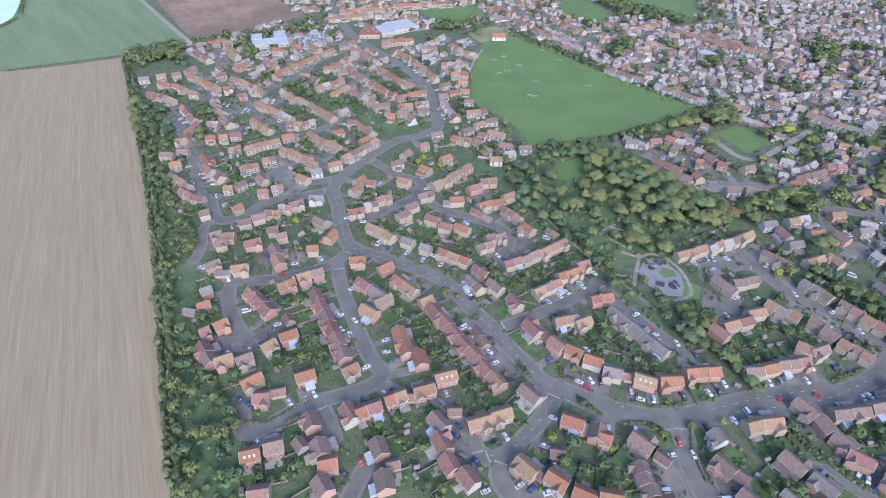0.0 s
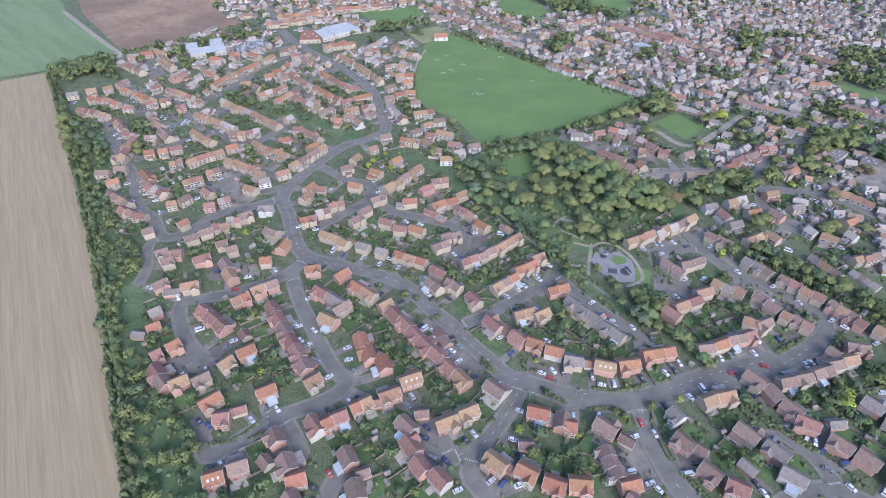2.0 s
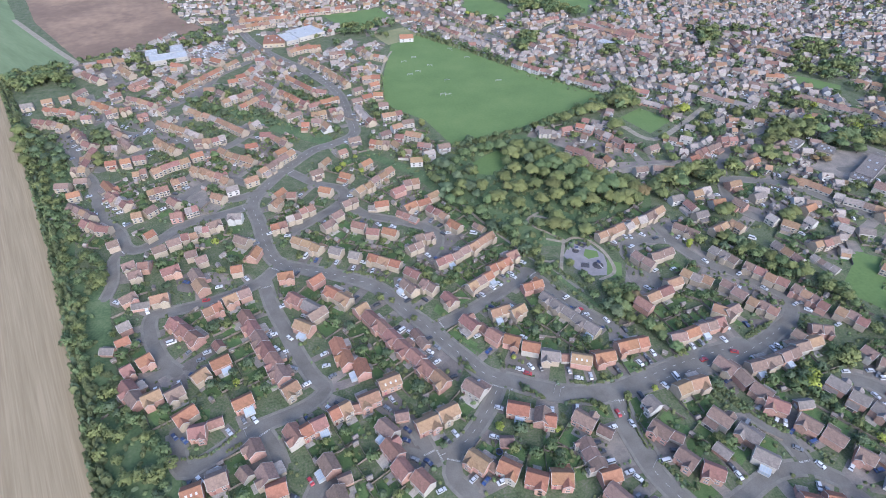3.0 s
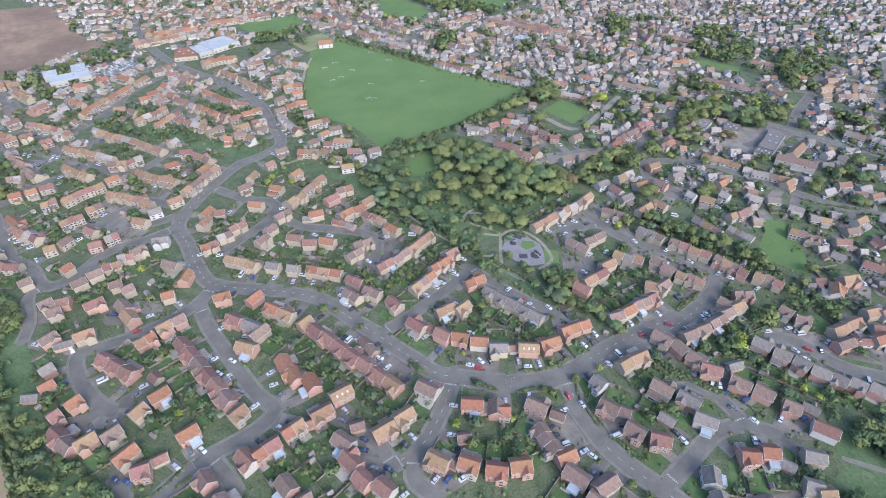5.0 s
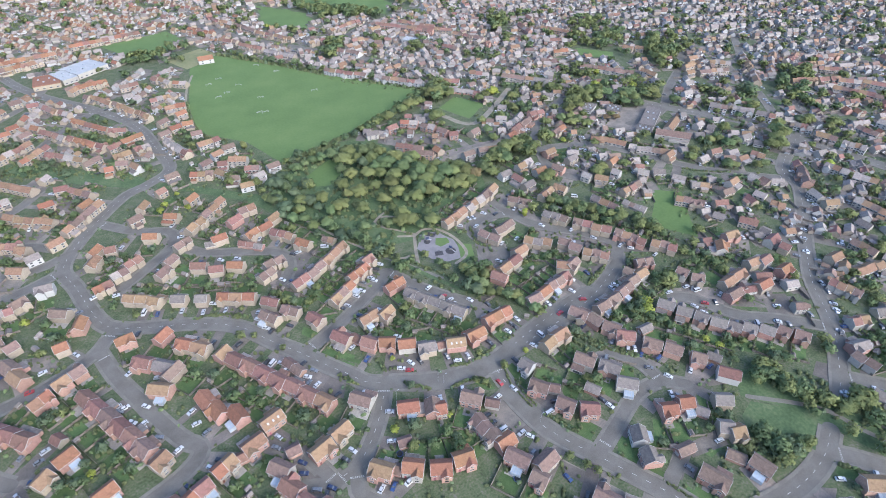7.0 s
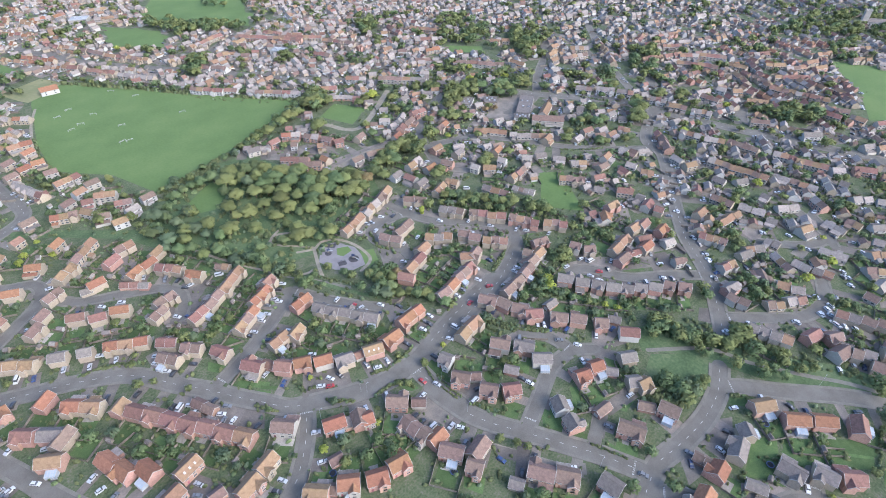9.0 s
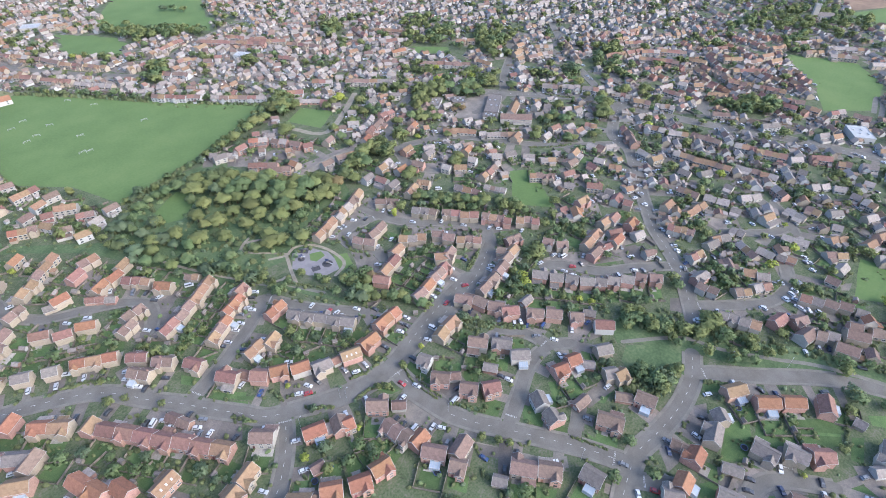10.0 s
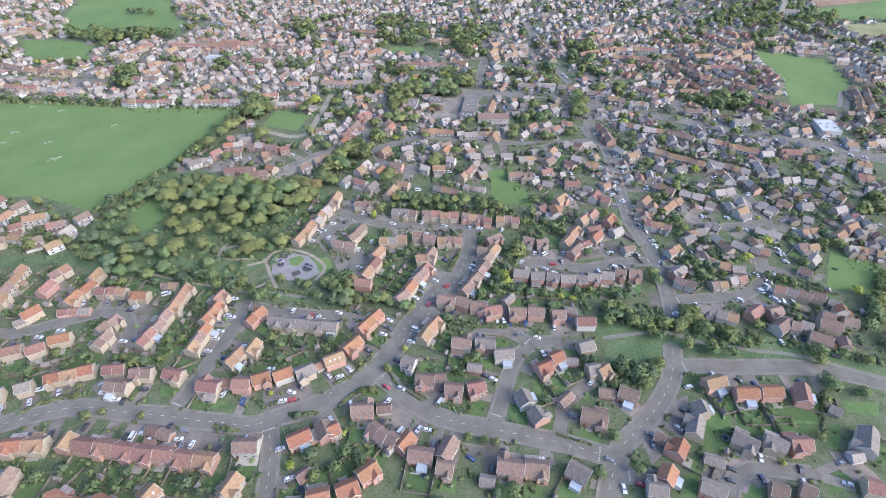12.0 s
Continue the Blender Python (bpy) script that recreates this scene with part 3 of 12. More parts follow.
# ---------------------------------------------------------------- trees and shrubs
def leaf_cloud(r, lobes, count, size):
    """Bent leaf sprays over the skins of several lobes; a loose, uneven crown."""
    k = Kit()
    total = sum(q[3] ** 2 for q in lobes)
    for cx, cy, cz, rad in lobes:
        for i in range(int(count * rad * rad / total)):
            d = Vector((r.gauss(0, 1), r.gauss(0, 1), r.gauss(0.25, 1))).normalized()
            c = Vector((cx, cy, cz)) + Vector((d.x, d.y, d.z * 0.85)) * rad * r.uniform(0.72, 1.06)
            n = (d + Vector((r.uniform(-0.8, 0.8), r.uniform(-0.8, 0.8), r.uniform(-0.4, 0.9)))).normalized()
            u = n.orthogonal().normalized()
            u = (u * math.cos(i * 2.4) + n.cross(u) * math.sin(i * 2.4)).normalized()
            w = n.cross(u)
            s = size * r.uniform(0.6, 1.3)
            quad = [c - u * s, c - w * s * 0.6 - n * s * 0.2, c + u * s, c + w * s * 0.6 - n * s * 0.2]
            k.add(quad if (quad[1] - quad[0]).cross(quad[2] - quad[0]).dot(d) > 0 else quad[::-1], [(0, 1, 2, 3)])
    return k


def round_normals(verts, centre, flat=0.7):
    """Soft outward normals for a clump of leaves, so that the sprays shade as one rounded mass."""
    d = np.array(verts) - np.array(centre)
    d /= np.linalg.norm(d, axis=1)[:, None] + 1e-6
    d[:, 2] += 0.25
    grain = np.random.default_rng(3).normal(0, 1, d.shape) * (1 - flat)
    d += np.repeat(grain[:: 4], 4, axis=0)[:len(d)]
    return d / np.linalg.norm(d, axis=1)[:, None]


def soft_shaded(me, normals):
    me.polygons.foreach_set("use_smooth", [True] * len(me.polygons))
    me.normals_split_custom_set_from_vertices(normals.tolist())
    return me


def crown_kit(seed, shape):
    r = random.Random(seed)
    lobes = []
    if shape == "round":
        lobes = [(0, 0, 0.62, 0.30)] + [(0.24 * math.cos(a), 0.24 * math.sin(a), r.uniform(0.42, 0.68), r.uniform(0.17, 0.25)) for a in (0.3, 1.5, 2.6, 3.7, 5.1)] + [(r.uniform(-0.1, 0.1), r.uniform(-0.1, 0.1), 0.84, 0.17)]
    elif shape == "tall":
        lobes = [(r.uniform(-0.05, 0.05), r.uniform(-0.05, 0.05), z, 0.19 - 0.12 * abs(z - 0.5)) for z in (0.3, 0.45, 0.6, 0.75, 0.9)]
    elif shape == "wide":
        lobes = [(0.34 * math.cos(a) * r.uniform(0.7, 1.1), 0.34 * math.sin(a) * r.uniform(0.7, 1.1), r.uniform(0.48, 0.7), r.uniform(0.18, 0.28)) for a in (0, 0.9, 1.9, 2.8, 3.9, 5.2)] + [(0, 0, 0.75, 0.28)]
    return leaf_cloud(r, lobes, 1000, 0.046), lobes


TREE_SHAPES = {"round": 3, "tall": 2, "wide": 3}


def crown_mesh(shape, i, leaf):
    def make():
        k, lobes = crown_kit(100 + i * 7 + len(shape), shape)
        r = random.Random(i)
        for cx, cy, cz, rad in lobes:  # shaded heart of each lobe
            n = 7
            pts = [Vector((0, 0, 1)), Vector((0, 0, -1))] + [Vector((math.cos(math.tau * (j + 0.5 * e) / n), math.sin(math.tau * (j + 0.5 * e) / n), z)).normalized() for e, z in ((0, 0.5), (1, -0.5)) for j in range(n)]
            pts = [Vector((cx, cy, cz)) + Vector((p.x, p.y, p.z * 0.85)) * rad * r.uniform(0.66, 0.84) for p in pts]
            fs = [(0, 2 + j, 2 + (j + 1) % n) for j in range(n)] + [(1, 2 + n + (j + 1) % n, 2 + n + j) for j in range(n)]
            fs += [(2 + j, 2 + n + j, 2 + (j + 1) % n) for j in range(n)] + [(2 + (j + 1) % n, 2 + n + j, 2 + n + (j + 1) % n) for j in range(n)]
            k.add(pts, fs)
        return soft_shaded(k.mesh("crown", LEAVES[leaf]), round_normals(k.v, (0, 0, 0.5)))
    return cached(("crown", shape, i, leaf), make)


def trunk_mesh(shape):
    def make():
        k = Kit()
        k.tube((0, 0, -0.01), (0.01, 0, 0.22), 0.030, 0.022, 7, cap=False).tube((0.01, 0, 0.22), (0, 0.01, 0.6), 0.022, 0.010, 6, cap=False)
        for a in (0.4, 1.7, 2.9, 4.2, 5.4):
            k.tube((0.01, 0, 0.2 + 0.02 * a), (0.25 * math.cos(a), 0.25 * math.sin(a), 0.5), 0.012, 0.004, 5, cap=False)
        return k.mesh("trunk", M_BARK)
    return cached(("trunk", shape), make)


LEAF_WORDS = {"dark": "dark green", "green": "green", "olive": "olive green", "yellow": "yellow-green", "rust": "rust-brown autumn"}


def tree(x, y, height, leaf="green", shape="round", spread=1.0, group="garden trees", where="beside houses"):
    r = random.Random(int(x * 31 + y * 17))
    if on_house(x, y, 0.8):
        return None
    TREES.append((x, y))
    note(x, y, height * spread * 0.22, "tree")
    if len(TREES) > 300 or math.hypot(x, y) > 560:
        FAR_TREES.append((x, y, height, spread, list(LEAVES).index(leaf)))
        return None
    top = tagged(new("tree"), f"{LEAF_WORDS[leaf]} leafy tree {where}", "tree", group=group)
    top.matrix_basis = pose(x, y, 0, 0, 0, r.uniform(0, 360))
    top.scale = (height * spread * r.uniform(0.9, 1.1), height * spread * r.uniform(0.9, 1.1), height)
    part("trunk", trunk_mesh(shape), top)
    part("crown", crown_mesh(shape, r.randrange(TREE_SHAPES[shape]), leaf), top)
    return top


TREES, FAR_TREES = [], []


def wood(pts, count, h0, h1, leaves, seed, gap=3.0, group="trees of the wood", where="in a dense wood", shapes=("round", "wide", "round"), spread=1.0):
    """Trees scattered through an area, keeping their distance."""
    r = random.Random(seed)
    xs, ys = [p[0] for p in pts], [p[1] for p in pts]
    got, tries = [], 0
    while len(got) < count and tries < count * 60:
        tries += 1
        p = (r.uniform(min(xs), max(xs)), r.uniform(min(ys), max(ys)))
        if inside(p, pts) and not any(inside(p, g) for g in GLADES) and all((p[0] - q[0]) ** 2 + (p[1] - q[1]) ** 2 > gap * gap for q in got) and free(p[0], p[1], 0.5, "tree"):
            got.append(p)
            tree(p[0], p[1], r.uniform(h0, h1), r.choice(leaves), r.choice(shapes), spread * r.uniform(0.9, 1.15), group, where)
    return got


SHRUBS = []  # x, y, radius, height


def shrub(x, y, rad, height):
    if on_house(x, y, rad * 0.4):
        return
    SHRUBS.append((x, y, rad, height))


def hedge(width, height, pts, wild=0.3, step=None):
    r = random.Random(int(pts[0][0] * 5 + pts[0][1]))
    for p in resample(pts, step or width * 0.55):
        shrub(p.x + r.uniform(-wild, wild) * width, p.y + r.uniform(-wild, wild) * width, width * r.uniform(0.45, 0.7), height * r.uniform(0.75, 1.2))


def thicket(pts, count, r0, r1, seed, h=1.0):
    r = random.Random(seed)
    xs, ys = [p[0] for p in pts], [p[1] for p in pts]
    n = 0
    for _ in range(count * 8):
        p = (r.uniform(min(xs), max(xs)), r.uniform(min(ys), max(ys)))
        if inside(p, pts) and free(p[0], p[1], 0.3, "tree") and not any(inside(p, g) for g in GLADES):
            q = r.uniform(r0, r1)
            shrub(p[0], p[1], q, q * r.uniform(0.9, 1.5) * h)
            n += 1
            if n >= count:
                break


def grow_shrubs():
    """All shrubs as one leafy mesh, each a dome of bent leaf sprays over a dark heart; the far ones coarser."""
    r = np.random.default_rng(5)
    protos = {}
    for tier, sprays, size in ((0, 34, 0.24), (1, 11, 0.38), (2, 5, 0.5)):
        for i in range(6):
            k = leaf_cloud(random.Random(40 + i), [(0, 0, 0.45, 0.62), (0.4, 0.1, 0.35, 0.42), (-0.3, 0.35, 0.4, 0.4), (-0.1, -0.42, 0.35, 0.42)], sprays, size)
            n = 6 if tier == 0 else 4
            ring = [(0.72 * math.cos(math.tau * j / n), 0.72 * math.sin(math.tau * j / n), 0.0) for j in range(n)] + [(0.55 * math.cos(math.tau * j / n + 0.5), 0.55 * math.sin(math.tau * j / n + 0.5), 0.6) for j in range(n)] + [(0, 0, 0.85)]
            k.add(ring, [(j, (j + 1) % n, n + j) for j in range(n)] + [((j + 1) % n, n + (j + 1) % n, n + j) for j in range(n)] + [(n + j, n + (j + 1) % n, 2 * n) for j in range(n)])
            protos[tier, i] = (np.array(k.v), k.f, round_normals(k.v, (0, 0, 0.1), 0.65))
    V, F, S, N, n = [], [], [], [], 0
    for j, (x, y, rad, h) in enumerate(SHRUBS):
        v, f, nv = protos[0 if math.hypot(x, y) < 275 else 1 if math.hypot(x, y) < 430 else 2, j % 6]
        a = r.uniform(0, math.tau)
        c, s = math.cos(a), math.sin(a)
        e = r.uniform(0.72, 1.5)  # longer one way than the other
        V.append(np.stack([x + rad * (v[:, 0] * e * c - v[:, 1] / e * s), y + rad * (v[:, 0] * e * s + v[:, 1] / e * c), np.maximum(v[:, 2], 0) * h], 1))
        N.append(np.stack([nv[:, 0] * c - nv[:, 1] * s, nv[:, 0] * s + nv[:, 1] * c, nv[:, 2]], 1))
        F += [tuple(n + i for i in q) for q in f]
        S += [int(r.choice((0, 0, 0, 1, 0, 0, 3, 0), 1)[0])] * len(f)
        n += len(v)
    if V:
        me = soft_shaded(mesh_of("shrubs", np.concatenate(V).tolist(), F, [M_SHRUB, LEAVES["dark"], LEAVES["olive"], LEAVES["green"]], S), np.concatenate(N))
        tagged(new("shrubs", me), "dark green garden shrubs and hedges between the houses", "shrubs", kind="stuff")


def grow_far_trees():
    """The trees past the near ones as one leafy mesh, each with lobes of its own."""
    r = np.random.default_rng(9)
    protos = []
    for i in range(16):
        q = random.Random(70 + i)
        lobes = [(0, 0, 0.6, 0.3)] + [(0.26 * math.cos(a), 0.26 * math.sin(a), q.uniform(0.4, 0.7), q.uniform(0.16, 0.26)) for a in (0.2, 1.4, 2.7, 3.9, 5.2)]
        k = leaf_cloud(q, lobes, 230 if i < 8 else 110, 0.088 if i < 8 else 0.125)
        k.tube((0, 0, 0), (0, 0, 0.5), 0.03, 0.015, 5, cap=False)
        protos.append((np.array(k.v), k.f, round_normals(k.v, (0, 0, 0.48))))
    V, F, S, N, n = [], [], [], [], 0
    for j, (x, y, h, sp, leaf) in enumerate(FAR_TREES):
        v, f, nv = protos[j % 8 + (8 if math.hypot(x, y) > 480 else 0)]
        a = r.uniform(0, math.tau)
        c, s, w = math.cos(a), math.sin(a), h * sp
        V.append(np.stack([x + w * (v[:, 0] * c - v[:, 1] * s), y + w * (v[:, 0] * s + v[:, 1] * c), v[:, 2] * h], 1))
        N.append(np.stack([nv[:, 0] * c - nv[:, 1] * s, nv[:, 0] * s + nv[:, 1] * c, nv[:, 2]], 1))
        F += [tuple(n + i for i in q) for q in f]
        S += [leaf] * len(f)
        n += len(v)
    if V:
        me = soft_shaded(mesh_of("distant_trees", np.concatenate(V).tolist(), F, list(LEAVES.values()), S), np.concatenate(N))
        tagged(new("distant_trees", me), "green and olive leafy trees among the far houses", "trees", kind="stuff")


# ---------------------------------------------------------------- cars
def car_body(paint, van):
    def make():
        k = Kit()
        L, W = (2.15, 0.9) if not van else (2.5, 0.98)
        prof = [(-L, 0.18), (-L, 0.75), (-L + 0.15, 0.92), (-L + 0.75, 0.98), (L - 1.15, 0.98), (L - 0.2, 0.82), (L, 0.62), (L, 0.18)] if not van else \
               [(-L, 0.18), (-L, 1.1), (-L, 1.15), (-L + 0.3, 1.15), (L - 1.2, 1.15), (L - 0.25, 1.0), (L, 0.8), (L, 0.18)]
        n = len(prof)
        vs = [(x, -W * (0.93 if z > 0.9 else 1), z) for x, z in prof] + [(x, W * (0.93 if z > 0.9 else 1), z) for x, z in prof]
        k.add(vs, [tuple(range(n)), tuple(reversed(range(n, 2 * n)))] + [(i, n + i, n + (i + 1) % n, (i + 1) % n) for i in range(n)])
        top = 1.46 if not van else 2.0
        r0, r1 = (-L + 0.75, L - 1.75) if not van else (-L + 0.1, L - 1.3)
        k.box(r0, r1, -W * 0.76, W * 0.76, top - 0.06, top)
        for x0, x1 in ((r0 - 0.35, r0), (r1 + 0.55, r1)):
            for s in (-1, 1):
                k.add([(x0, s * W * 0.9, 0.97 if not van else 1.15), (x0 + 0.12, s * W * 0.9, 0.97 if not van else 1.15), (x1 + 0.08, s * W * 0.76, top - 0.05), (x1 - 0.04, s * W * 0.76, top - 0.05)], [(0, 1, 2, 3)])
        return k.mesh("body", PAINTS[paint])
    return cached(("car", paint, van), make)


def car_cabin(van):
    def make():
        k = Kit()
        L, W = (2.15, 0.9) if not van else (2.5, 0.98)
        top, base = (1.44, 0.96) if not van else (1.98, 1.13)
        r0, r1 = (-L + 0.75, L - 1.75) if not van else (-L + 0.1, L - 1.3)
        b0, b1 = (r0 - 0.32, r1 + 0.52)
        vs = [(b0, -W * 0.9, base), (b1, -W * 0.9, base), (b1, W * 0.9, base), (b0, W * 0.9, base), (r0, -W * 0.74, top), (r1, -W * 0.74, top), (r1, W * 0.74, top), (r0, W * 0.74, top)]
        k.add(vs, [(4, 5, 6, 7), (0, 1, 5, 4), (1, 2, 6, 5), (2, 3, 7, 6), (3, 0, 4, 7)])
        return k.mesh("cabin_glass", M_GLASS)
    return cached(("cabin", van), make)


def wheel_mesh():
    def make():
        k = Kit()
        k.tube((0, -0.11, 0), (0, 0.11, 0), 0.33, 0.33, 10)
        return k.mesh("wheel", M_TYRE)
    return cached("wheel", make)


def car(x, y, turn, paint="silver", van=False):
    if on_house(x, y, 0.7):
        return None
    if van and paint in ("black", "navy", "red"):
        paint = "white"
    name = "van" if van else "car"
    top = tagged(new(name), f"{paint} parked {name} on grey asphalt", name, group="parked cars")
    top.matrix_basis = pose(x, y, 0.08, 0, 0, turn)
    part("body", car_body(paint, van), top)
    part("cabin_glass", car_cabin(van), top)
    L = 1.35 if not van else 1.6
    for sx in (-L, L) if math.hypot(x, y) < 215 else ():
        for sy in (-0.8, 0.8):
            w = part("wheel", wheel_mesh(), top, sx, sy, 0.33)
    note(x, y, 2.2, "car")
    CARS.append((x, y))
    return top


CARS = []


# ---------------------------------------------------------------- fences, lamps, goals
PANELS = []


def fence(pts, height=1.5):
    for a, b in zip(pts, pts[1:]):
        a, b = Vector(a), Vector(b)
        n = max(1, round((b - a).length / 1.83))
        for i in range(n):
            PANELS.append((a + (b - a) * i / n, a + (b - a) * (i + 1) / n, height))


def put_fences():
    k = Kit()
    for a, b, h in PANELS:
        d = (b - a)
        t = math.atan2(d.y, d.x)
        m = Matrix.Translation((a.x, a.y, 0)) @ Matrix.Rotation(t, 4, "Z")
        L = d.length
        k.box(0.05, L - 0.05, -0.03, 0.03, 0.1, h, m=m).box(-0.05, 0.05, -0.05, 0.05, 0, h + 0.08, m=m)
    if k.v:
        tagged(new("garden_fences", k.mesh("garden_fences", M_TIMBER)), "weathered brown timber panel fences round the gardens", "fence", kind="stuff")


def street_lamp(x, y, turn=0.0):
    def make():
        k = Kit()
        k.tube((0, 0, 0), (0, 0, 1.1), 0.09, 0.08, 8).tube((0, 0, 1.1), (0, 0, 6.6), 0.055, 0.045, 8).tube((0, 0, 6.55), (1.0, 0, 6.9), 0.04, 0.035, 6)
        return k.mesh("pole", M_METAL)
    top = tagged(new("street_lamp"), "grey steel street lamp beside the road", "street lamp", group="street lamps")
    top.matrix_basis = pose(x, y, 0.1, 0, 0, turn)
    part("pole", cached("lamp_pole", make), top)
    part("lantern", cached("lantern", lambda: Kit().box(0.9, 1.6, -0.14, 0.14, 6.86, 7.0).box(1.0, 1.5, -0.1, 0.1, 6.8, 6.86, 1).mesh("lantern", M_METAL, M_PANEL)), top)


def goal(x, y, turn, w=6.0):
    top = tagged(new("football_goal"), "white football goal with a net on mown grass", "goal", group="football goals")
    top.matrix_basis = pose(x, y, 0.03, 0, 0, turn)
    h, d = w / 3, 1.8
    post = cached(("post", w), lambda: Kit().tube((0, 0, 0), (0, 0, h), 0.09, 0.09, 8).mesh("post", M_TRIM))
    bar = cached(("bar", w), lambda: Kit().tube((-w / 2, 0, h), (w / 2, 0, h), 0.09, 0.09, 8).mesh("crossbar", M_TRIM))

    def net():
        k = Kit()
        for i in range(13):
            px = -w / 2 + w * i / 12
            k.tube((px, d, 0), (px, 0.6, h), 0.02, 0.02, 4).tube((px, 0.6, h), (px, 0, h), 0.02, 0.02, 4)
        for j in range(6):
            z = h * j / 5
            k.tube((-w / 2, d - (d - 0.6) * j / 5, z), (w / 2, d - (d - 0.6) * j / 5, z), 0.02, 0.02, 4)
            for s in (-1, 1):
                k.tube((s * w / 2, 0, z), (s * w / 2, d - (d - 0.6) * j / 5, z), 0.02, 0.02, 4)
        return k.mesh("net", M_TRIM)
    part("post", post, top, -w / 2)
    part("post", post, top, w / 2)
    part("crossbar", bar, top)
    part("net", cached(("net", w), net), top)


def trampoline(x, y, rad=1.6):
    top = tagged(new("trampoline"), "round garden trampoline with a blue rim pad on lawn", "trampoline", group="trampolines")
    top.matrix_basis = pose(x, y, 0.0)

    def ring(r0, r1, z0, z1, n=20):
        hoop = [(r * math.cos(math.tau * i / n), r * math.sin(math.tau * i / n), z) for r, z in ((r1, z0), (r1, z1), (max(r0, 0.02), z1)) for i in range(n)]
        fs = [(i + m, (i + 1) % n + m, (i + 1) % n + m + n, i + m + n) for m in (0, n) for i in range(n)]
        return Kit().add(hoop, fs + ([tuple(range(2 * n, 3 * n))] if r0 == 0 else []))
    part("mat", cached(("tmat", rad), lambda: ring(0.0, rad * 0.8, 0.78, 0.8).mesh("mat", M_TYRE)), top)
    part("rim_pad", cached(("tpad", rad), lambda: ring(rad * 0.8, rad, 0.7, 0.83).mesh("rim_pad", PAINTS["blue"])), top, label="blue padded rim")
    leg = cached("tleg", lambda: Kit().tube((0, 0, 0), (0, 0, 0.75), 0.03, 0.03, 6).mesh("leg", M_METAL))
    for i in range(4):
        part("leg", leg, top, rad * 0.9 * math.cos(i * math.pi / 2), rad * 0.9 * math.sin(i * math.pi / 2))


def shed(x, y, turn, l=2.4, d=1.8, roof="grey"):
    top = tagged(new("shed"), "small timber garden shed with a felt roof on a lawn", "shed", group="garden sheds")
    top.matrix_basis = pose(x, y, 0, 0, 0, turn)
    part("wall", wall_mesh(l, d, 1.8, M_TIMBER), top)
    part("roof", roof_mesh(l, d, 1.8, ROOFS[roof], 0.12), top)


def block(x, y, turn, l, d, h, roof="white", wall="pale", label="large flat-roofed commercial building", parapet=True):
    """A flat-roofed building with a parapet, roof vents and a band of windows."""
    top = tagged(new("commercial_building"), label, "building")
    top.matrix_basis = pose(x, y, 0, 0, 0, turn)
    part("wall", Kit().box(-l / 2, l / 2, -d / 2, d / 2, 0, h).mesh("wall", WALLS[wall]), top)
    k = Kit()
    k.box(-l / 2 - 0.2, l / 2 + 0.2, -d / 2 - 0.2, d / 2 + 0.2, h, h + 0.25)
    for s in (-1, 1):
        k.box(-l / 2 - 0.2, l / 2 + 0.2, s * d / 2 - 0.2, s * d / 2 + 0.2, h + 0.25, h + 0.6).box(s * l / 2 - 0.2, s * l / 2 + 0.2, -d / 2 + 0.2, d / 2 - 0.2, h + 0.25, h + 0.6)
    part("roof", k.mesh("roof", ROOFS[roof]), top)
    vent = Kit().box(-0.8, 0.8, -0.8, 0.8, 0, 0.7).mesh("roof_vent", M_METAL)
    for i in range(4):
        part("roof_vent", vent, top, l * (i - 1.5) / 5, d * 0.15 * (-1) ** i, h + 0.25)
    n = max(2, int(l / 5))
    for s in (-1, 1):
        for i in range(n):
            w = part("window", window_mesh(2.4, 1.4, False), top, l * ((i + 0.5) / n - 0.5), s * d / 2, 1.0, 0 if s < 0 else 180)
            part("pane", pane_mesh(2.4, 1.4), w)
    note(x, y, max(l, d) / 2, "house")


def play_tower(x, y, turn, rad=3.0):
    """Climbing frame on a dark safety mat: four posts, a deck, a little roof and a slide."""
    top = tagged(new("climbing_frame"), "dark climbing frame with a steel slide on a safety mat", "playground equipment", group="playground equipment")
    top.matrix_basis = pose(x, y, 0.045, 0, 0, turn)
    k = Kit()
    k.tube((0, 0, 0), (0, 0, 0.06), rad, rad, 18)
    part("safety_mat", k.mesh("safety_mat", M_MAT), top)
    post = cached("play_post", lambda: Kit().tube((0, 0, 0), (0, 0, 2.9), 0.07, 0.07, 6).mesh("post", PAINTS["navy"]))
    for sx in (-0.8, 0.8):
        for sy in (-0.8, 0.8):
            part("post", post, top, sx, sy)
    part("deck", cached("play_deck", lambda: Kit().box(-0.85, 0.85, -0.85, 0.85, 1.2, 1.3).mesh("deck", M_TIMBER)), top)
    part("roof", cached("play_roof", lambda: roof_mesh(1.8, 1.8, 2.8, PAINTS["navy"], 0.1)), top)

    def slide():
        k = Kit()
        a = [(0.85, 1.25), (1.3, 1.2), (3.0, 0.35), (3.6, 0.25)]
        for (x0, z0), (x1, z1) in zip(a, a[1:]):
            k.add([(x0, -0.3, z0), (x1, -0.3, z1), (x1, 0.3, z1), (x0, 0.3, z0)], [(0, 1, 2, 3)])
            for s in (-0.3, 0.3):
                k.add([(x0, s, z0), (x1, s, z1), (x1, s, z1 + 0.2), (x0, s, z0 + 0.2)], [(0, 1, 2, 3)])
        k.box(3.3, 3.4, -0.25, 0.25, -0.02, 0.3)
        return k.mesh("slide", M_METAL)
    part("slide", cached("play_slide", slide), top)


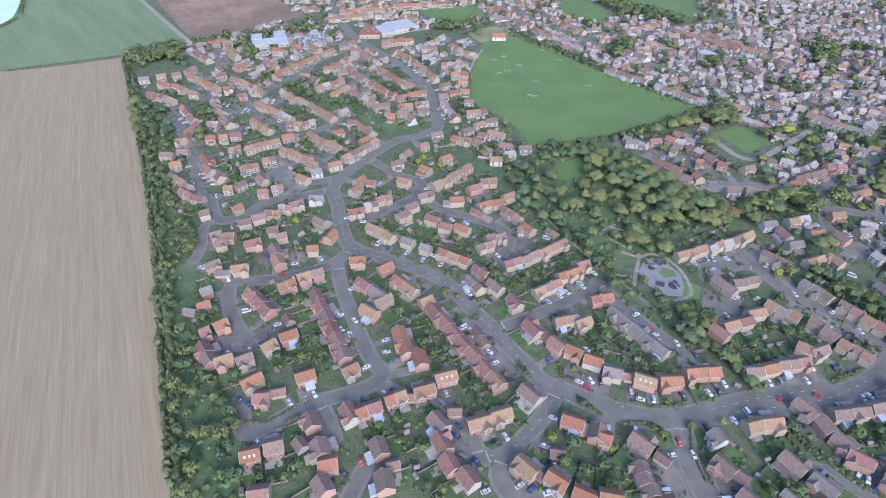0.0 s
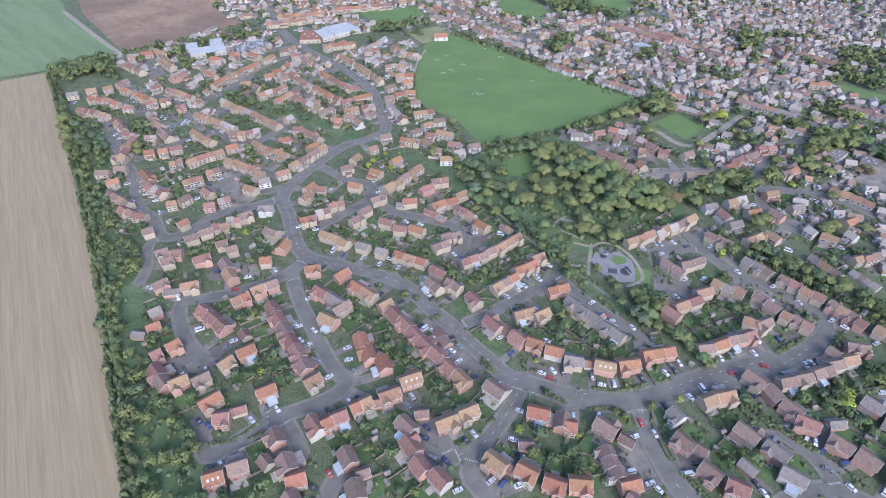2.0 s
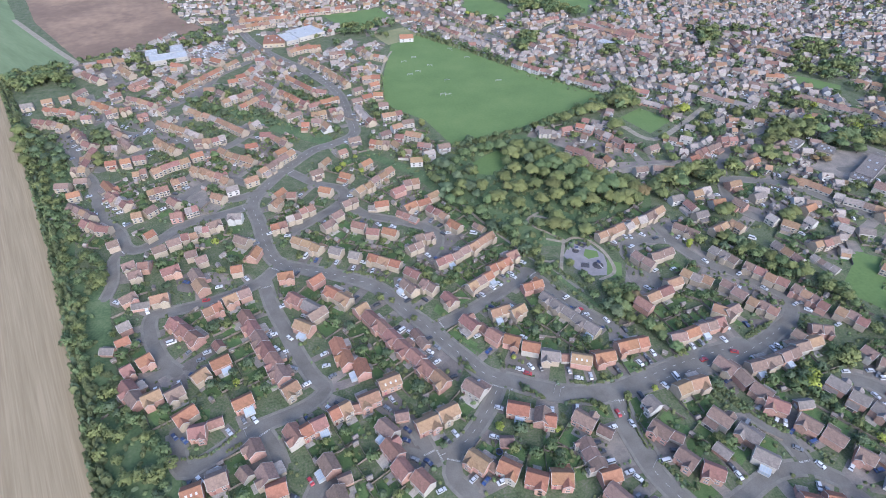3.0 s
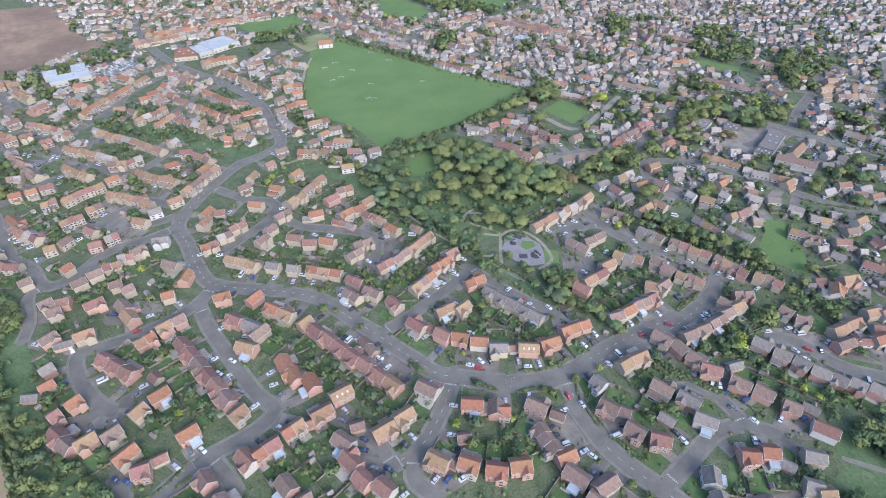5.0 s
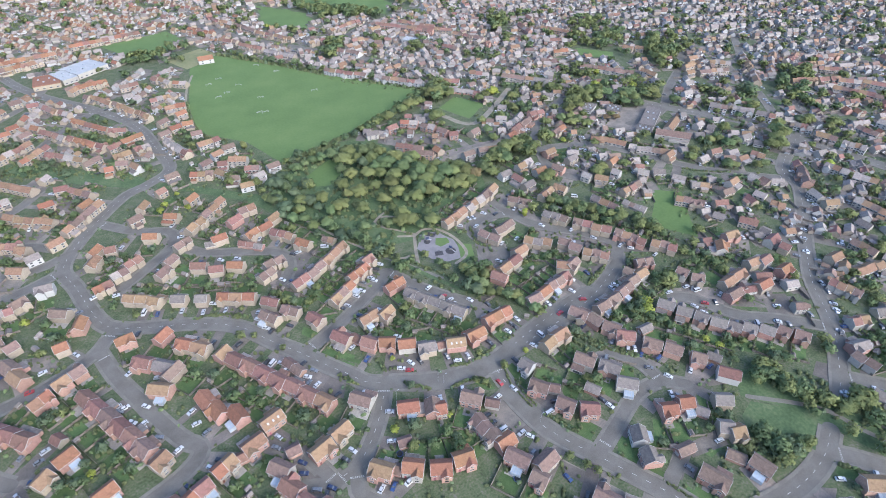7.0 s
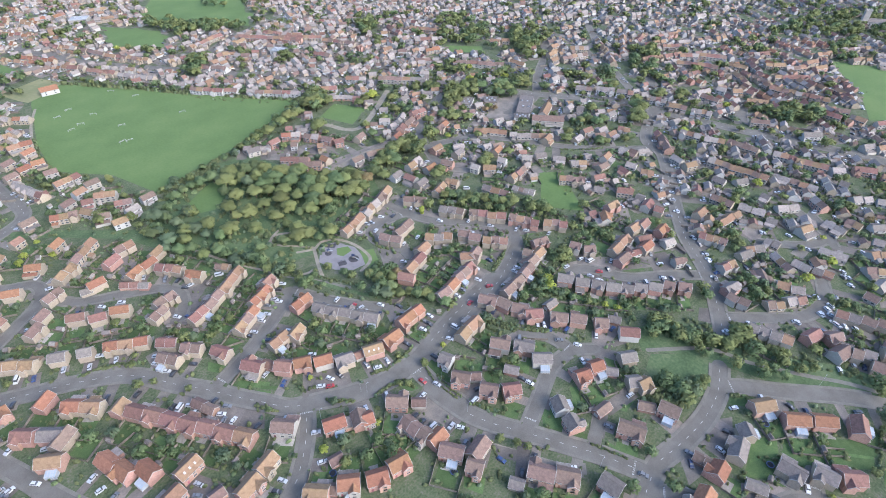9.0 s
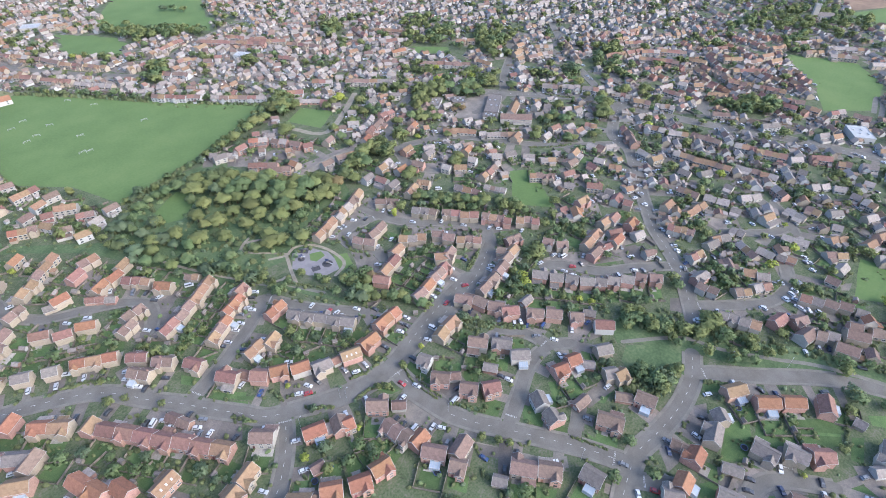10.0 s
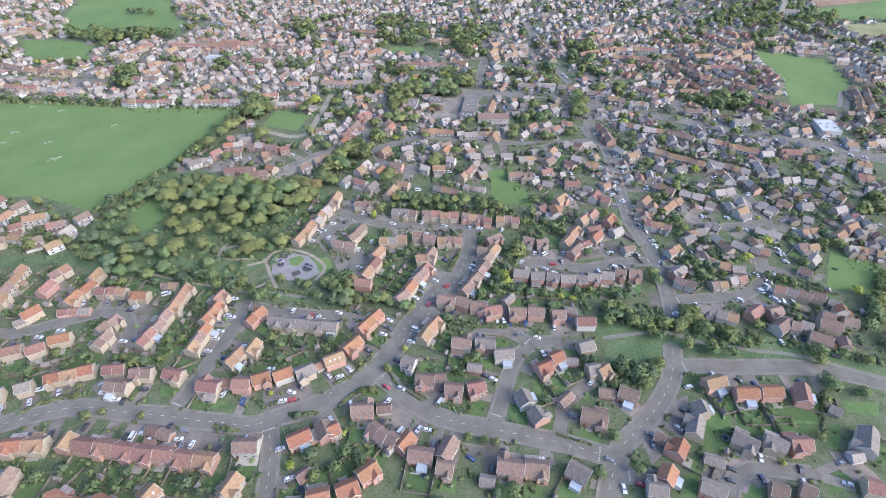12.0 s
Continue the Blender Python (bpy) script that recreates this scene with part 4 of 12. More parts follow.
def swing(x, y, turn, l=6.0):
    top = tagged(new("swing_frame"), "dark steel swing frame with seats on a safety mat", "playground equipment", group="playground equipment")
    top.matrix_basis = pose(x, y, 0.045, 0, 0, turn)
    part("safety_mat", Kit().box(-l / 2 - 0.6, l / 2 + 0.6, -2, 2, 0, 0.05).mesh("safety_mat", M_MAT), top)
    part("crossbar", Kit().tube((-l / 2, 0, 2.4), (l / 2, 0, 2.4), 0.06, 0.06, 6).mesh("crossbar", PAINTS["navy"]), top)
    leg = Kit().tube((0, 0, 2.4), (0, 1.1, 0), 0.05, 0.05, 6).mesh("leg", PAINTS["navy"])
    for sx in (-l / 2, l / 2):
        part("leg", leg, top, sx)
        part("leg", leg, top, sx, 0, 0, 180)
    seat = Kit().box(-0.22, 0.22, -0.1, 0.1, 0.5, 0.54).tube((-0.2, 0, 0.54), (-0.2, 0, 2.4), 0.015, 0.015, 4).tube((0.2, 0, 0.54), (0.2, 0, 2.4), 0.015, 0.015, 4).mesh("seat", M_TYRE)
    for sx in (-l / 4, l / 4):
        part("seat", seat, top, sx)


def church(x, y, turn):
    """Stone parish church: a square battlemented tower and a nave."""
    top = tagged(new("church"), "grey stone church with a square battlemented tower among trees", "church")
    top.matrix_basis = pose(x, y, 0, 0, 0, turn)
    k = Kit()
    k.box(-3.2, 3.2, -3.2, 3.2, 0, 20).box(-3.4, 3.4, -3.4, 3.4, 12, 12.3).box(-3.5, 3.5, -3.5, 3.5, 19.6, 20.2)
    for i in range(4):
        for s in (-1, 1):
            k.box(-3.5 + i * 2, -2.5 + i * 2, s * 3.5 - 0.2, s * 3.5 + 0.2, 20.2, 21.2).box(s * 3.5 - 0.2, s * 3.5 + 0.2, -3.5 + i * 2, -2.5 + i * 2, 20.2, 21.2)
    part("tower", k.mesh("tower", WALLS["pale"]), top)
    part("wall", wall_mesh(20, 9, 7, WALLS["pale"]), top, 13)
    part("roof", roof_mesh(20, 9, 7, ROOFS["grey"]), top, 13)
    for i in range(5):
        for s in (-1, 1):
            w = part("window", window_mesh(1.4, 3.0, False), top, 6 + i * 3.6, s * 4.5, 2.4, 0 if s < 0 else 180)
            part("pane", pane_mesh(1.4, 3.0), w)


# ---------------------------------------------------------------- distant streets
DISTANT = [Kit(), Kit(), Kit()]


def far_house(x, y, turn, length, depth, eaves, roof_slot, wall_slot, windows=False):
    a, b, top = length / 2, depth / 2, eaves + depth / 2 * 0.72
    c, s = math.cos(turn), math.sin(turn)

    def at(px, py, pz):
        return (x + px * c - py * s, y + px * s + py * c, pz)
    DISTANT[0].add([at(-a, -b, 0), at(a, -b, 0), at(a, b, 0), at(-a, b, 0), at(-a, -b, eaves), at(a, -b, eaves), at(a, b, eaves), at(-a, b, eaves), at(-a, 0, top), at(a, 0, top)],
                   [(0, 1, 5, 4), (2, 3, 7, 6), (1, 2, 6, 9, 5), (3, 0, 4, 8, 7)], wall_slot)
    if windows:
        r = random.Random(int(x * 3 + y * 11))
        for q in (-1, 1):
            DISTANT[2].add([at(-a - 0.2, q * (b + 0.37), eaves - 0.42), at(a + 0.2, q * (b + 0.37), eaves - 0.42), at(a + 0.2, q * (b + 0.37), eaves - 0.16), at(-a - 0.2, q * (b + 0.37), eaves - 0.16)], [(0, 1, 2, 3)], 0)
            if r.random() < 0.4:
                w, d, off = a * r.uniform(0.4, 0.95), r.uniform(2.0, 3.8), a * r.uniform(-0.4, 0.4)
                y0, y1 = q * b, q * (b + d)
                DISTANT[0].add([at(off - w, y1, 0), at(off + w, y1, 0), at(off + w, y1, 2.2), at(off - w, y1, 2.2), at(off - w, y0, 0), at(off + w, y0, 0), at(off + w, y0, 2.8), at(off - w, y0, 2.8)],
                               [(0, 1, 2, 3), (0, 3, 7, 4), (1, 5, 6, 2)], wall_slot)
                DISTANT[1].add([at(off - w - 0.1, y1 + q * 0.2, 2.24), at(off + w + 0.1, y1 + q * 0.2, 2.24), at(off + w + 0.1, y0, 2.9), at(off - w - 0.1, y0, 2.9)], [(0, 1, 2, 3)], r.choice((roof_slot, 3, 5)))
        for q in (-1, 1):
            for px in (-a * 0.5, a * 0.5):
                for z in ((0.7, 2.6) if eaves > 3.9 else (0.9,)):
                    for w, h, out, slot in ((0.9, 1.25, 0.06, 0), (0.74, 1.0, 0.09, 1)):
                        y0 = q * (b + out)
                        y1 = q * b
                        zz = z + (1.25 - h) / 2
                        k = DISTANT[2]
                        vs = [at(px - w, y0, zz), at(px + w, y0, zz), at(px + w, y0, zz + h), at(px - w, y0, zz + h), at(px - w, y1, zz), at(px + w, y1, zz), at(px + w, y1, zz + h), at(px - w, y1, zz + h)]
                        k.add(vs, [(0, 1, 2, 3), (3, 2, 6, 7), (0, 4, 5, 1), (0, 3, 7, 4), (1, 5, 6, 2)], slot)
    a, b, e = a + 0.2, b + 0.35, eaves - 0.2
    for q in (1, -1):
        f = [(0, 1, 2, 3), (1, 0, 4, 5)]
        DISTANT[1].add([at(-a, q * b, e), at(a, q * b, e), at(a, 0, top + 0.2), at(-a, 0, top + 0.2), at(-a, q * b, e - 0.2), at(a, q * b, e - 0.2)], f if q > 0 else [tuple(reversed(i)) for i in f], roof_slot)


FAR_CARS = Kit()


def far_car(x, y, turn, slot, check=True):
    """A small car: body with bonnet and boot, and a cabin."""
    if check and not free(x, y, 0.6) or on_house(x, y, 1.0):
        return
    m = Matrix.Translation((x, y, 0.05)) @ Matrix.Rotation(turn, 4, "Z")
    FAR_CARS.box(-2.1, 2.1, -0.88, 0.88, 0.25, 0.95, slot, m)
    FAR_CARS.add([m @ Vector(p) for p in ((-1.7, -0.8, 0.95), (1.1, -0.8, 0.95), (1.1, 0.8, 0.95), (-1.7, 0.8, 0.95), (-1.3, -0.66, 1.45), (0.4, -0.66, 1.45), (0.4, 0.66, 1.45), (-1.3, 0.66, 1.45))],
                 [(0, 1, 5, 4), (1, 2, 6, 5), (2, 3, 7, 6), (3, 0, 4, 7)], 6)
    FAR_CARS.add([m @ Vector(p) for p in ((-1.3, -0.66, 1.46), (0.4, -0.66, 1.46), (0.4, 0.66, 1.46), (-1.3, 0.66, 1.46))], [(0, 1, 2, 3)], slot)


FAR_FENCES = Kit()


def far_fence(x, y, turn, length):
    """A boarded garden fence that runs from a house corner."""
    m = Matrix.Translation((x, y, 0)) @ Matrix.Rotation(turn, 4, "Z")
    FAR_FENCES.box(3.0, 3.0 + length, -0.06, 0.06, 0.0, 1.7, 0, m)


def car_park(pts, turn, seed, share=0.6):
    """Rows of parked cars over a tarmac area."""
    r = random.Random(seed)
    drive(pts)
    xs, ys = [p[0] for p in pts], [p[1] for p in pts]
    cx, cy, th = sum(xs) / len(xs), sum(ys) / len(ys), radians(turn)
    for i in range(-14, 15):
        for j in range(-5, 6):
            u, v = i * 2.7, j * 9.0 + (2.4 if i % 2 else 0) * 0
            x, y = cx + u * math.cos(th) - v * math.sin(th), cy + u * math.sin(th) + v * math.cos(th)
            if inside((x, y), pts) and r.random() < share:
                far_car(x, y, th + math.pi / 2, r.randrange(6), False)


SURVEYED = [(-270, 380), (-170, 430), (-60, 440), (20, 420), (75, 385), (150, 400), (215, 350), (262, 262), (290, 205), (262, 120), (230, 60), (290, -70), (150, -70), (-260, 90)]  # streets laid out house by house


def district(pts, turn, seed, row=26.0, roofs=(1, 2, 2, 3, 4, 5, 5, 5, 5, 5, 5), walls=(1, 1, 2, 2, 3, 3, 3), trees=0.22, bend=0.15):
    """Streets of pairs of houses filling an area: two rows back to back, then a road."""
    # default pale roofs, pale walls and olive trees put distance haze into the colours
    r = random.Random(seed)
    xs, ys = [p[0] for p in pts], [p[1] for p in pts]
    cx, cy = sum(xs) / len(xs), sum(ys) / len(ys)
    size = max(max(xs) - min(xs), max(ys) - min(ys))
    th = radians(turn)
    n = int(size / row) + 2
    for j in range(-n, n):
        u = -size
        while u < size:
            length = r.choice((4.5, 5.0, 6.0, 6.5, 8.0, 9.5))
            u += length / 2 + r.choice((0.6, 2.0, 3.0))
            v = j * row + (row * 0.3 if j % 2 else -row * 0.3) * 0.9 + math.sin(u * 0.02 + seed) * row * bend * 2 + r.uniform(-1.2, 1.2)
            x, y = cx + u * math.cos(th) - v * math.sin(th), cy + u * math.sin(th) + v * math.cos(th)
            u += length / 2
            if not inside((x, y), pts) or inside((x, y), SURVEYED) or any(inside((x, y), q) for q in OPEN) or not free(x, y, 4.0):
                continue
            if r.random() < 0.14:
                for _ in range(5):
                    bx, by, q = x + r.uniform(-6, 6), y + r.uniform(-6, 6), r.uniform(1.2, 2.8)
                    shrub(bx, by, q, q * 1.2)
                if r.random() < 0.6:
                    FAR_TREES.append((x, y, r.uniform(5, 10), 1.1, r.choice((1, 2, 2, 2))))
                note(x, y, 4.0, "garden")
                continue
            a = th + math.cos(u * 0.02 + seed) * 0.02 * row * bend * 2 + r.uniform(-0.06, 0.06)
            far_house(x, y, a, length, r.uniform(5.0, 6.2), r.choice((2.5, 2.5, 3.4, 4.0)), r.choice(roofs), r.choice(walls), math.hypot(x, y) < 560)
            if r.random() < 0.6:
                far_house(x + r.uniform(-3, 3), y + r.uniform(-3, 3), a + math.pi / 2, 5.0, 3.8, r.choice((2.4, 3.4)), r.choice(roofs), r.choice(walls))
            note(x, y, 4.5, "house")
            if r.random() < trees:
                q = r.uniform(5, 11)
                bx, by = x + r.uniform(-10, 10), y + r.uniform(-10, 10)
                if free(bx, by, 2):
                    FAR_TREES.append((bx, by, q, 1.15, r.choice((1, 1, 2, 2, 2))))
                    note(bx, by, q * 0.25, "tree")
            for _ in range(r.choice((1, 2, 2, 3))):
                far_car(x + r.uniform(-9, 9), y + r.uniform(-9, 9), a + r.choice((0, math.pi / 2)), r.randrange(6))
            for _ in range(r.choice((0, 1, 1, 2))):
                far_house(x + r.uniform(-8, 8), y + r.uniform(-8, 8), a + r.choice((0, math.pi / 2)), r.uniform(3, 5), 3, 2.2, r.choice((2, 3, 3, 4)), r.choice((1, 2, 3)))
            for _ in range(3):
                w, h = r.uniform(3, 5.5), r.uniform(4, 8)
                ox, oy = x + r.uniform(-8, 8), y + r.uniform(-8, 8)
                ca, sa = math.cos(a), math.sin(a)
                drive([(ox + p * ca - q * sa, oy + p * sa + q * ca) for p, q in ((-w, -h), (w, -h), (w, h), (-w, h))], False)
            for e in (-1, 1):
                if r.random() < 0.7:
                    far_fence(x + math.cos(a) * length / 2, y + math.sin(a) * length / 2, a + math.pi / 2 * e, r.uniform(7, 11))
            for _ in range(2):
                q = r.uniform(0.7, 1.9)
                bx, by = x + r.uniform(-13, 13), y + r.uniform(-13, 13)
                if free(bx, by, 0.5):
                    shrub(bx, by, q, q * 1.1)


def put_distant():
    far_roofs = [island_copy(ROOFS[o]) for o in ROOF_ORDER]
    far_walls = [island_copy(WALLS[o]) for o in WALL_ORDER]
    if DISTANT[0].v:
        top = tagged(new("distant_houses", DISTANT[0].mesh("distant_houses", *far_walls)), "brick and rendered houses of the far streets", "houses", kind="stuff")
        ob = new("distant_roofs", DISTANT[1].mesh("distant_roofs", *far_roofs))
        ob.parent = top
        tagged(ob, "red, brown and grey tiled roofs", kind="stuff")
        ob = new("distant_windows", DISTANT[2].mesh("distant_windows", M_TRIM, M_GLASS))
        ob.parent = top
        tagged(ob, kind="stuff")
    if FAR_FENCES.v:
        tagged(new("distant_fences", FAR_FENCES.mesh("distant_fences", M_TIMBER)), "grey-brown board fences between far gardens", "fences", kind="stuff")
    if FAR_CARS.v:
        tagged(new("distant_cars", FAR_CARS.mesh("distant_cars", *[PAINTS[c] for c in ("white", "silver", "white", "black", "grey", "silver")], M_GLASS)), "small parked cars of many colours in far streets", "cars", kind="stuff")


def island_copy(mat):
    """The same material, with its random step taken per piece of a joined mesh."""
    m = mat.copy()
    nt = m.node_tree
    geo = nt.nodes.new("ShaderNodeNewGeometry")
    for node in list(nt.nodes):
        if node.bl_idname == "ShaderNodeObjectInfo":
            for link in list(nt.links):
                if link.from_node == node:
                    to = link.to_socket
                    nt.links.remove(link)
                    nt.links.new(geo.outputs["Random Per Island"], to)
    return m


# ---------------------------------------------------------------- plan
STUBBLE = ("stubble_field", M_STUBBLE, "pale harvested stubble field with faint tractor lines")
CROP = ("crop_field", M_CROP, "green field of young crop with tramlines")
PLOUGH = ("ploughed_field", M_PLOUGH, "brown ploughed field of bare soil")
PITCH_AREA = ("playing_field", M_PITCH, "smooth mown green playing field")
ROUGH = ("rough_grass", M_ROUGH, "rough uneven grass with weeds")
MEADOW = ("dry_meadow", M_PALE, "pale dry meadow")
LAKE = ("crop_cover", M_SHEET, "pale bluish sheeting laid over a distant field")
PLAY = ("playground_surface", M_RUBBER, "grey playground surface")
PAVED = ("paved_yard", M_DRIVE, "grey asphalt yard")
LAWNS, DRIVES = Kit(), Kit()


def upward(pts):
    """The outline turned so that its face looks up."""
    turn = sum(p[0] * q[1] - q[0] * p[1] for p, q in zip(pts, pts[1:] + pts[:1]))
    return pts if turn > 0 else pts[::-1]


LEVELS = {}


def own_level(kind, pts, base, step):
    """A height that no overlapping patch of the same kind lies at."""
    xs, ys = [p[0] for p in pts], [p[1] for p in pts]
    cells = [(kind, i, j) for i in range(int(min(xs) // 12), int(max(xs) // 12) + 1) for j in range(int(min(ys) // 12), int(max(ys) // 12) + 1)]
    used = set().union(*(LEVELS.get(c, set()) for c in cells))
    k = next(n for n in range(500) if n not in used)
    for c in cells:
        LEVELS.setdefault(c, set()).add(k)
    return base + k * step


def drive(pts, mark=True):
    zz = own_level("drive", pts, 0.0301, 0.0007)
    DRIVES.add([(x, y, zz) for x, y in upward(pts)], [tuple(range(len(pts)))])
    if not mark:
        return
    for x, y in pts:
        note(x, y, 1.2, "drive")
    cx, cy = sum(p[0] for p in pts) / len(pts), sum(p[1] for p in pts) / len(pts)
    note(cx, cy, 3.0, "drive")


PATIOS = Kit()


def patio(pts):
    zz = own_level("patio", pts, 0.0782, 0.0007)
    PATIOS.add([(x, y, zz) for x, y in upward(pts)], [tuple(range(len(pts)))])


def lawn(pts):
    zz = own_level("lawn", pts, 0.0103, 0.0004)
    LAWNS.add([(x, y, zz) for x, y in upward(pts)], [tuple(range(len(pts)))])


ground_sheet()

# areas
area(*PAVED, [(337.3, 319.4), (362.2, 325.4), (384.6, 330.8), (407.0, 321.9), (421.7, 313.7), (415.4, 310.0), (369.3, 278.8), (357.3, 286.7), (351.2, 298.8)], z=0.05)
area(*PITCH_AREA, [(85.7, 361.4), (109.2, 376.7), (118.5, 366.0), (111.8, 352.5), (96.9, 340.7), (86.7, 343.8)], z=0.045)
area(*ROUGH, [(55.8, 367.3), (95.9, 387.5), (126.8, 399.5), (151.3, 399.1), (171.1, 330.6), (201.4, 323.0), (210.4, 308.9), (197.0, 281.0), (167.3, 276.8), (146.5, 257.7), (139.5, 247.8), (77.4, 256.3), (57.5, 300.2)], z=0.02)
area(*STUBBLE, [(-355.5, 595.2), (-490.0, 542.0), (-340.0, 286.1), (-225.0, 102.9), (-208.0, 77.9), (-95.9, 77.9), (-112.0, 102.9), (-143.0, 172.7), (-189.1, 274.0), (-239.7, 374.8), (-293.9, 479.0)], z=0.03)
area(*CROP, [(-591.3, 515.3), (-462.9, 557.8), (-357.8, 600.4), (-354.0, 623.5), (-300.9, 638.4), (-419.4, 799.8), (-492.5, 939.4), (-800.3, 939.4), (-831.3, 813.5)], z=0.03)
area(*PLOUGH, [(-293.7, 650.0), (-235.4, 691.0), (-177.1, 736.3), (-218.1, 786.4), (-279.6, 939.5), (-467.1, 939.5), (-399.5, 799.8), (-301.8, 653.9)], z=0.03)
area(*LAKE, [(-588.0, 680.3), (-560.4, 708.5), (-562.2, 731.5), (-586.5, 786.4), (-631.9, 872.7), (-740.8, 905.0)], z=0.09)
area(*PITCH_AREA, [(47.4, 640.4), (28.0, 532.5), (27.9, 476.6), (58.7, 440.7), (74.9, 391.2), (101.4, 396.8), (142.4, 411.4), (181.5, 429.9), (220.1, 448.5), (237.5, 461.1), (218.1, 498.2), (155.0, 565.7), (98.4, 650.1), (79.7, 666.0)], z=0.03)
area(*PITCH_AREA, [(233.7, 416.4), (246.3, 382.9), (276.6, 402.6), (259.2, 431.0)], z=0.04)
area(*PITCH_AREA, [(-33.5, 765.7), (44.0, 786.5), (58.1, 736.3), (4.4, 691.1)], z=0.03)
area(*PITCH_AREA, [(156.6, 781.2), (205.0, 808.1), (223.6, 736.3), (186.3, 717.7)], z=0.03)
area(*PITCH_AREA, [(282.5, 827.9), (334.8, 813.7), (347.3, 755.8), (318.8, 722.3)], z=0.03)
area(*ROUGH, [(-176.4, 268.2), (-160.2, 274.0), (-131.6, 187.7), (-105.1, 155.7), (-90.8, 134.3), (-84.3, 103.4), (-112.2, 103.4), (-148.1, 187.7), (-194.8, 286.1), (-240.6, 374.8), (-249.3, 455.2), (-224.1, 402.5)], z=0.02)
area(*PLAY, [(126.9, 253.3), (138.1, 250.7), (143.9, 237.9), (141.9, 225.9), (138.5, 218.5), (129.7, 220.0), (121.3, 228.2), (118.7, 240.6)], z=0.04)
area(*PITCH_AREA, [(134.4, 244.6), (141.2, 241.9), (140.2, 236.1), (132.7, 234.9), (130.6, 239.0)], z=0.06)
area(*PITCH_AREA, [(143.7, 232.1), (151.4, 227.5), (146.6, 216.3), (136.9, 215.5)], z=0.06)
area(*PITCH_AREA, [(303.5, 213.7), (318.0, 202.2), (284.8, 158.7), (268.6, 184.0)], z=0.03)
area(*PITCH_AREA, [(369.0, -13.6), (372.6, -41.9), (339.5, -43.8), (326.5, -19.8)], z=0.03)
area(*PITCH_AREA, [(728.0, 142.6), (759.7, 76.9), (703.6, 37.8), (625.5, 28.4), (593.2, 65.7), (658.2, 90.2)], z=0.03)
area(*ROUGH, [(203.2, 59.3), (218.6, 45.6), (226.6, 33.3), (205.3, 28.1), (185.8, 31.3), (187.6, 46.0), (193.0, 56.4)], z=0.03)
area(*PITCH_AREA, [(238.4, 4.8), (256.7, -23.3), (270.1, -65.7), (276.2, -65.0), (259.9, -22.5), (241.6, 5.8)], z=0.025)
area(*PAVED, [(342.9, 318.9), (385.7, 327.6), (411.1, 319.3), (396.1, 293.5), (365.7, 279.9)], z=0.03)
area(*PITCH_AREA, [(964.2, 128.1), (1164.5, 29.0), (1020.7, 13.1), (935.0, 80.1)], z=0.03)
area(*MEADOW, [(910.2, 82.2), (1015.1, -0.4), (901.9, -11.7), (869.8, 68.2)], z=0.03)
area(*PLOUGH, [(1086.1, 171.5), (1263.1, 24.4), (1168.0, 14.9), (976.9, 130.9)], z=0.03)
area(*PITCH_AREA, [(229.5, 865.8), (297.9, 975.4), (386.6, 873.5), (316.6, 712.3), (236.8, 804.2)], z=0.03)
area(*PITCH_AREA, [(172.7, 844.7), (223.1, 770.6), (202.9, 705.3), (160.8, 753.8)], z=0.03)
area(*MEADOW, [(26.6, 678.3), (68.6, 699.8), (83.5, 670.1), (57.8, 646.2), (44.0, 638.5)], z=0.04)
area(*PITCH_AREA, [(453.1, 477.5), (481.6, 444.7), (466.2, 429.8), (439.7, 460.3)], z=0.03)
area(*ROUGH, [(-162.6, 527.2), (-98.7, 486.6), (-54.9, 451.0), (-17.7, 417.3), (-21.0, 403.7), (-59.6, 429.5), (-102.1, 467.2), (-159.6, 504.2)], z=0.03)
area(*ROUGH, [(-16.1, 410.9), (13.2, 386.3), (46.1, 354.6), (72.6, 296.3), (97.2, 252.2), (120.5, 201.9), (134.9, 180.4), (122.8, 192.0), (99.5, 238.9), (64.5, 296.2), (36.7, 350.2), (4.3, 383.8), (-16.9, 401.9)], z=0.03)
area(*ROUGH, [(213.0, 76.6), (235.8, 60.3), (243.8, 21.4), (269.5, -14.7), (280.6, -56.6), (260.5, -59.5), (248.9, -19.8), (228.0, 15.7), (221.9, 40.7), (202.0, 63.8)], z=0.03)

# roads
road(3, [(582.6, 282.9), (571.2, 256.0), (559.6, 225.4)], False, "path", M_GRAVEL, "narrow sandy footpath", z=0.05)
road(5.5, [(567.3, 177.0), (539.2, 157.8), (508.2, 142.5)])
road(4.6, [(620.2, 29.4), (661.1, 35.1), (644.9, 26.8), (605.8, 21.6)], False, "path", M_PAVING, "narrow grey tarmac footpath", z=0.05)
road(7.4, [(70.6, 826.7), (99.0, 760.8), (127.6, 705.2), (171.7, 643.0), (195.8, 612.5), (235.8, 554.4), (269.4, 507.0), (307.1, 466.7), (339.2, 424.9), (370.1, 386.1)])
road(6, [(195.8, 618.5), (228.6, 648.4), (275.9, 684.2), (334.6, 707.0), (369.3, 717.2)])
road(6, [(-429.3, 813.6), (-345.5, 701.9), (-295.6, 638.4)], False, "path", M_GRAVEL, "narrow sandy footpath", z=0.05)
road(5.5, [(229.3, 397.8), (247.9, 373.1), (315.7, 419.5)], False, "path", M_GRAVEL, "narrow sandy footpath", z=0.05)
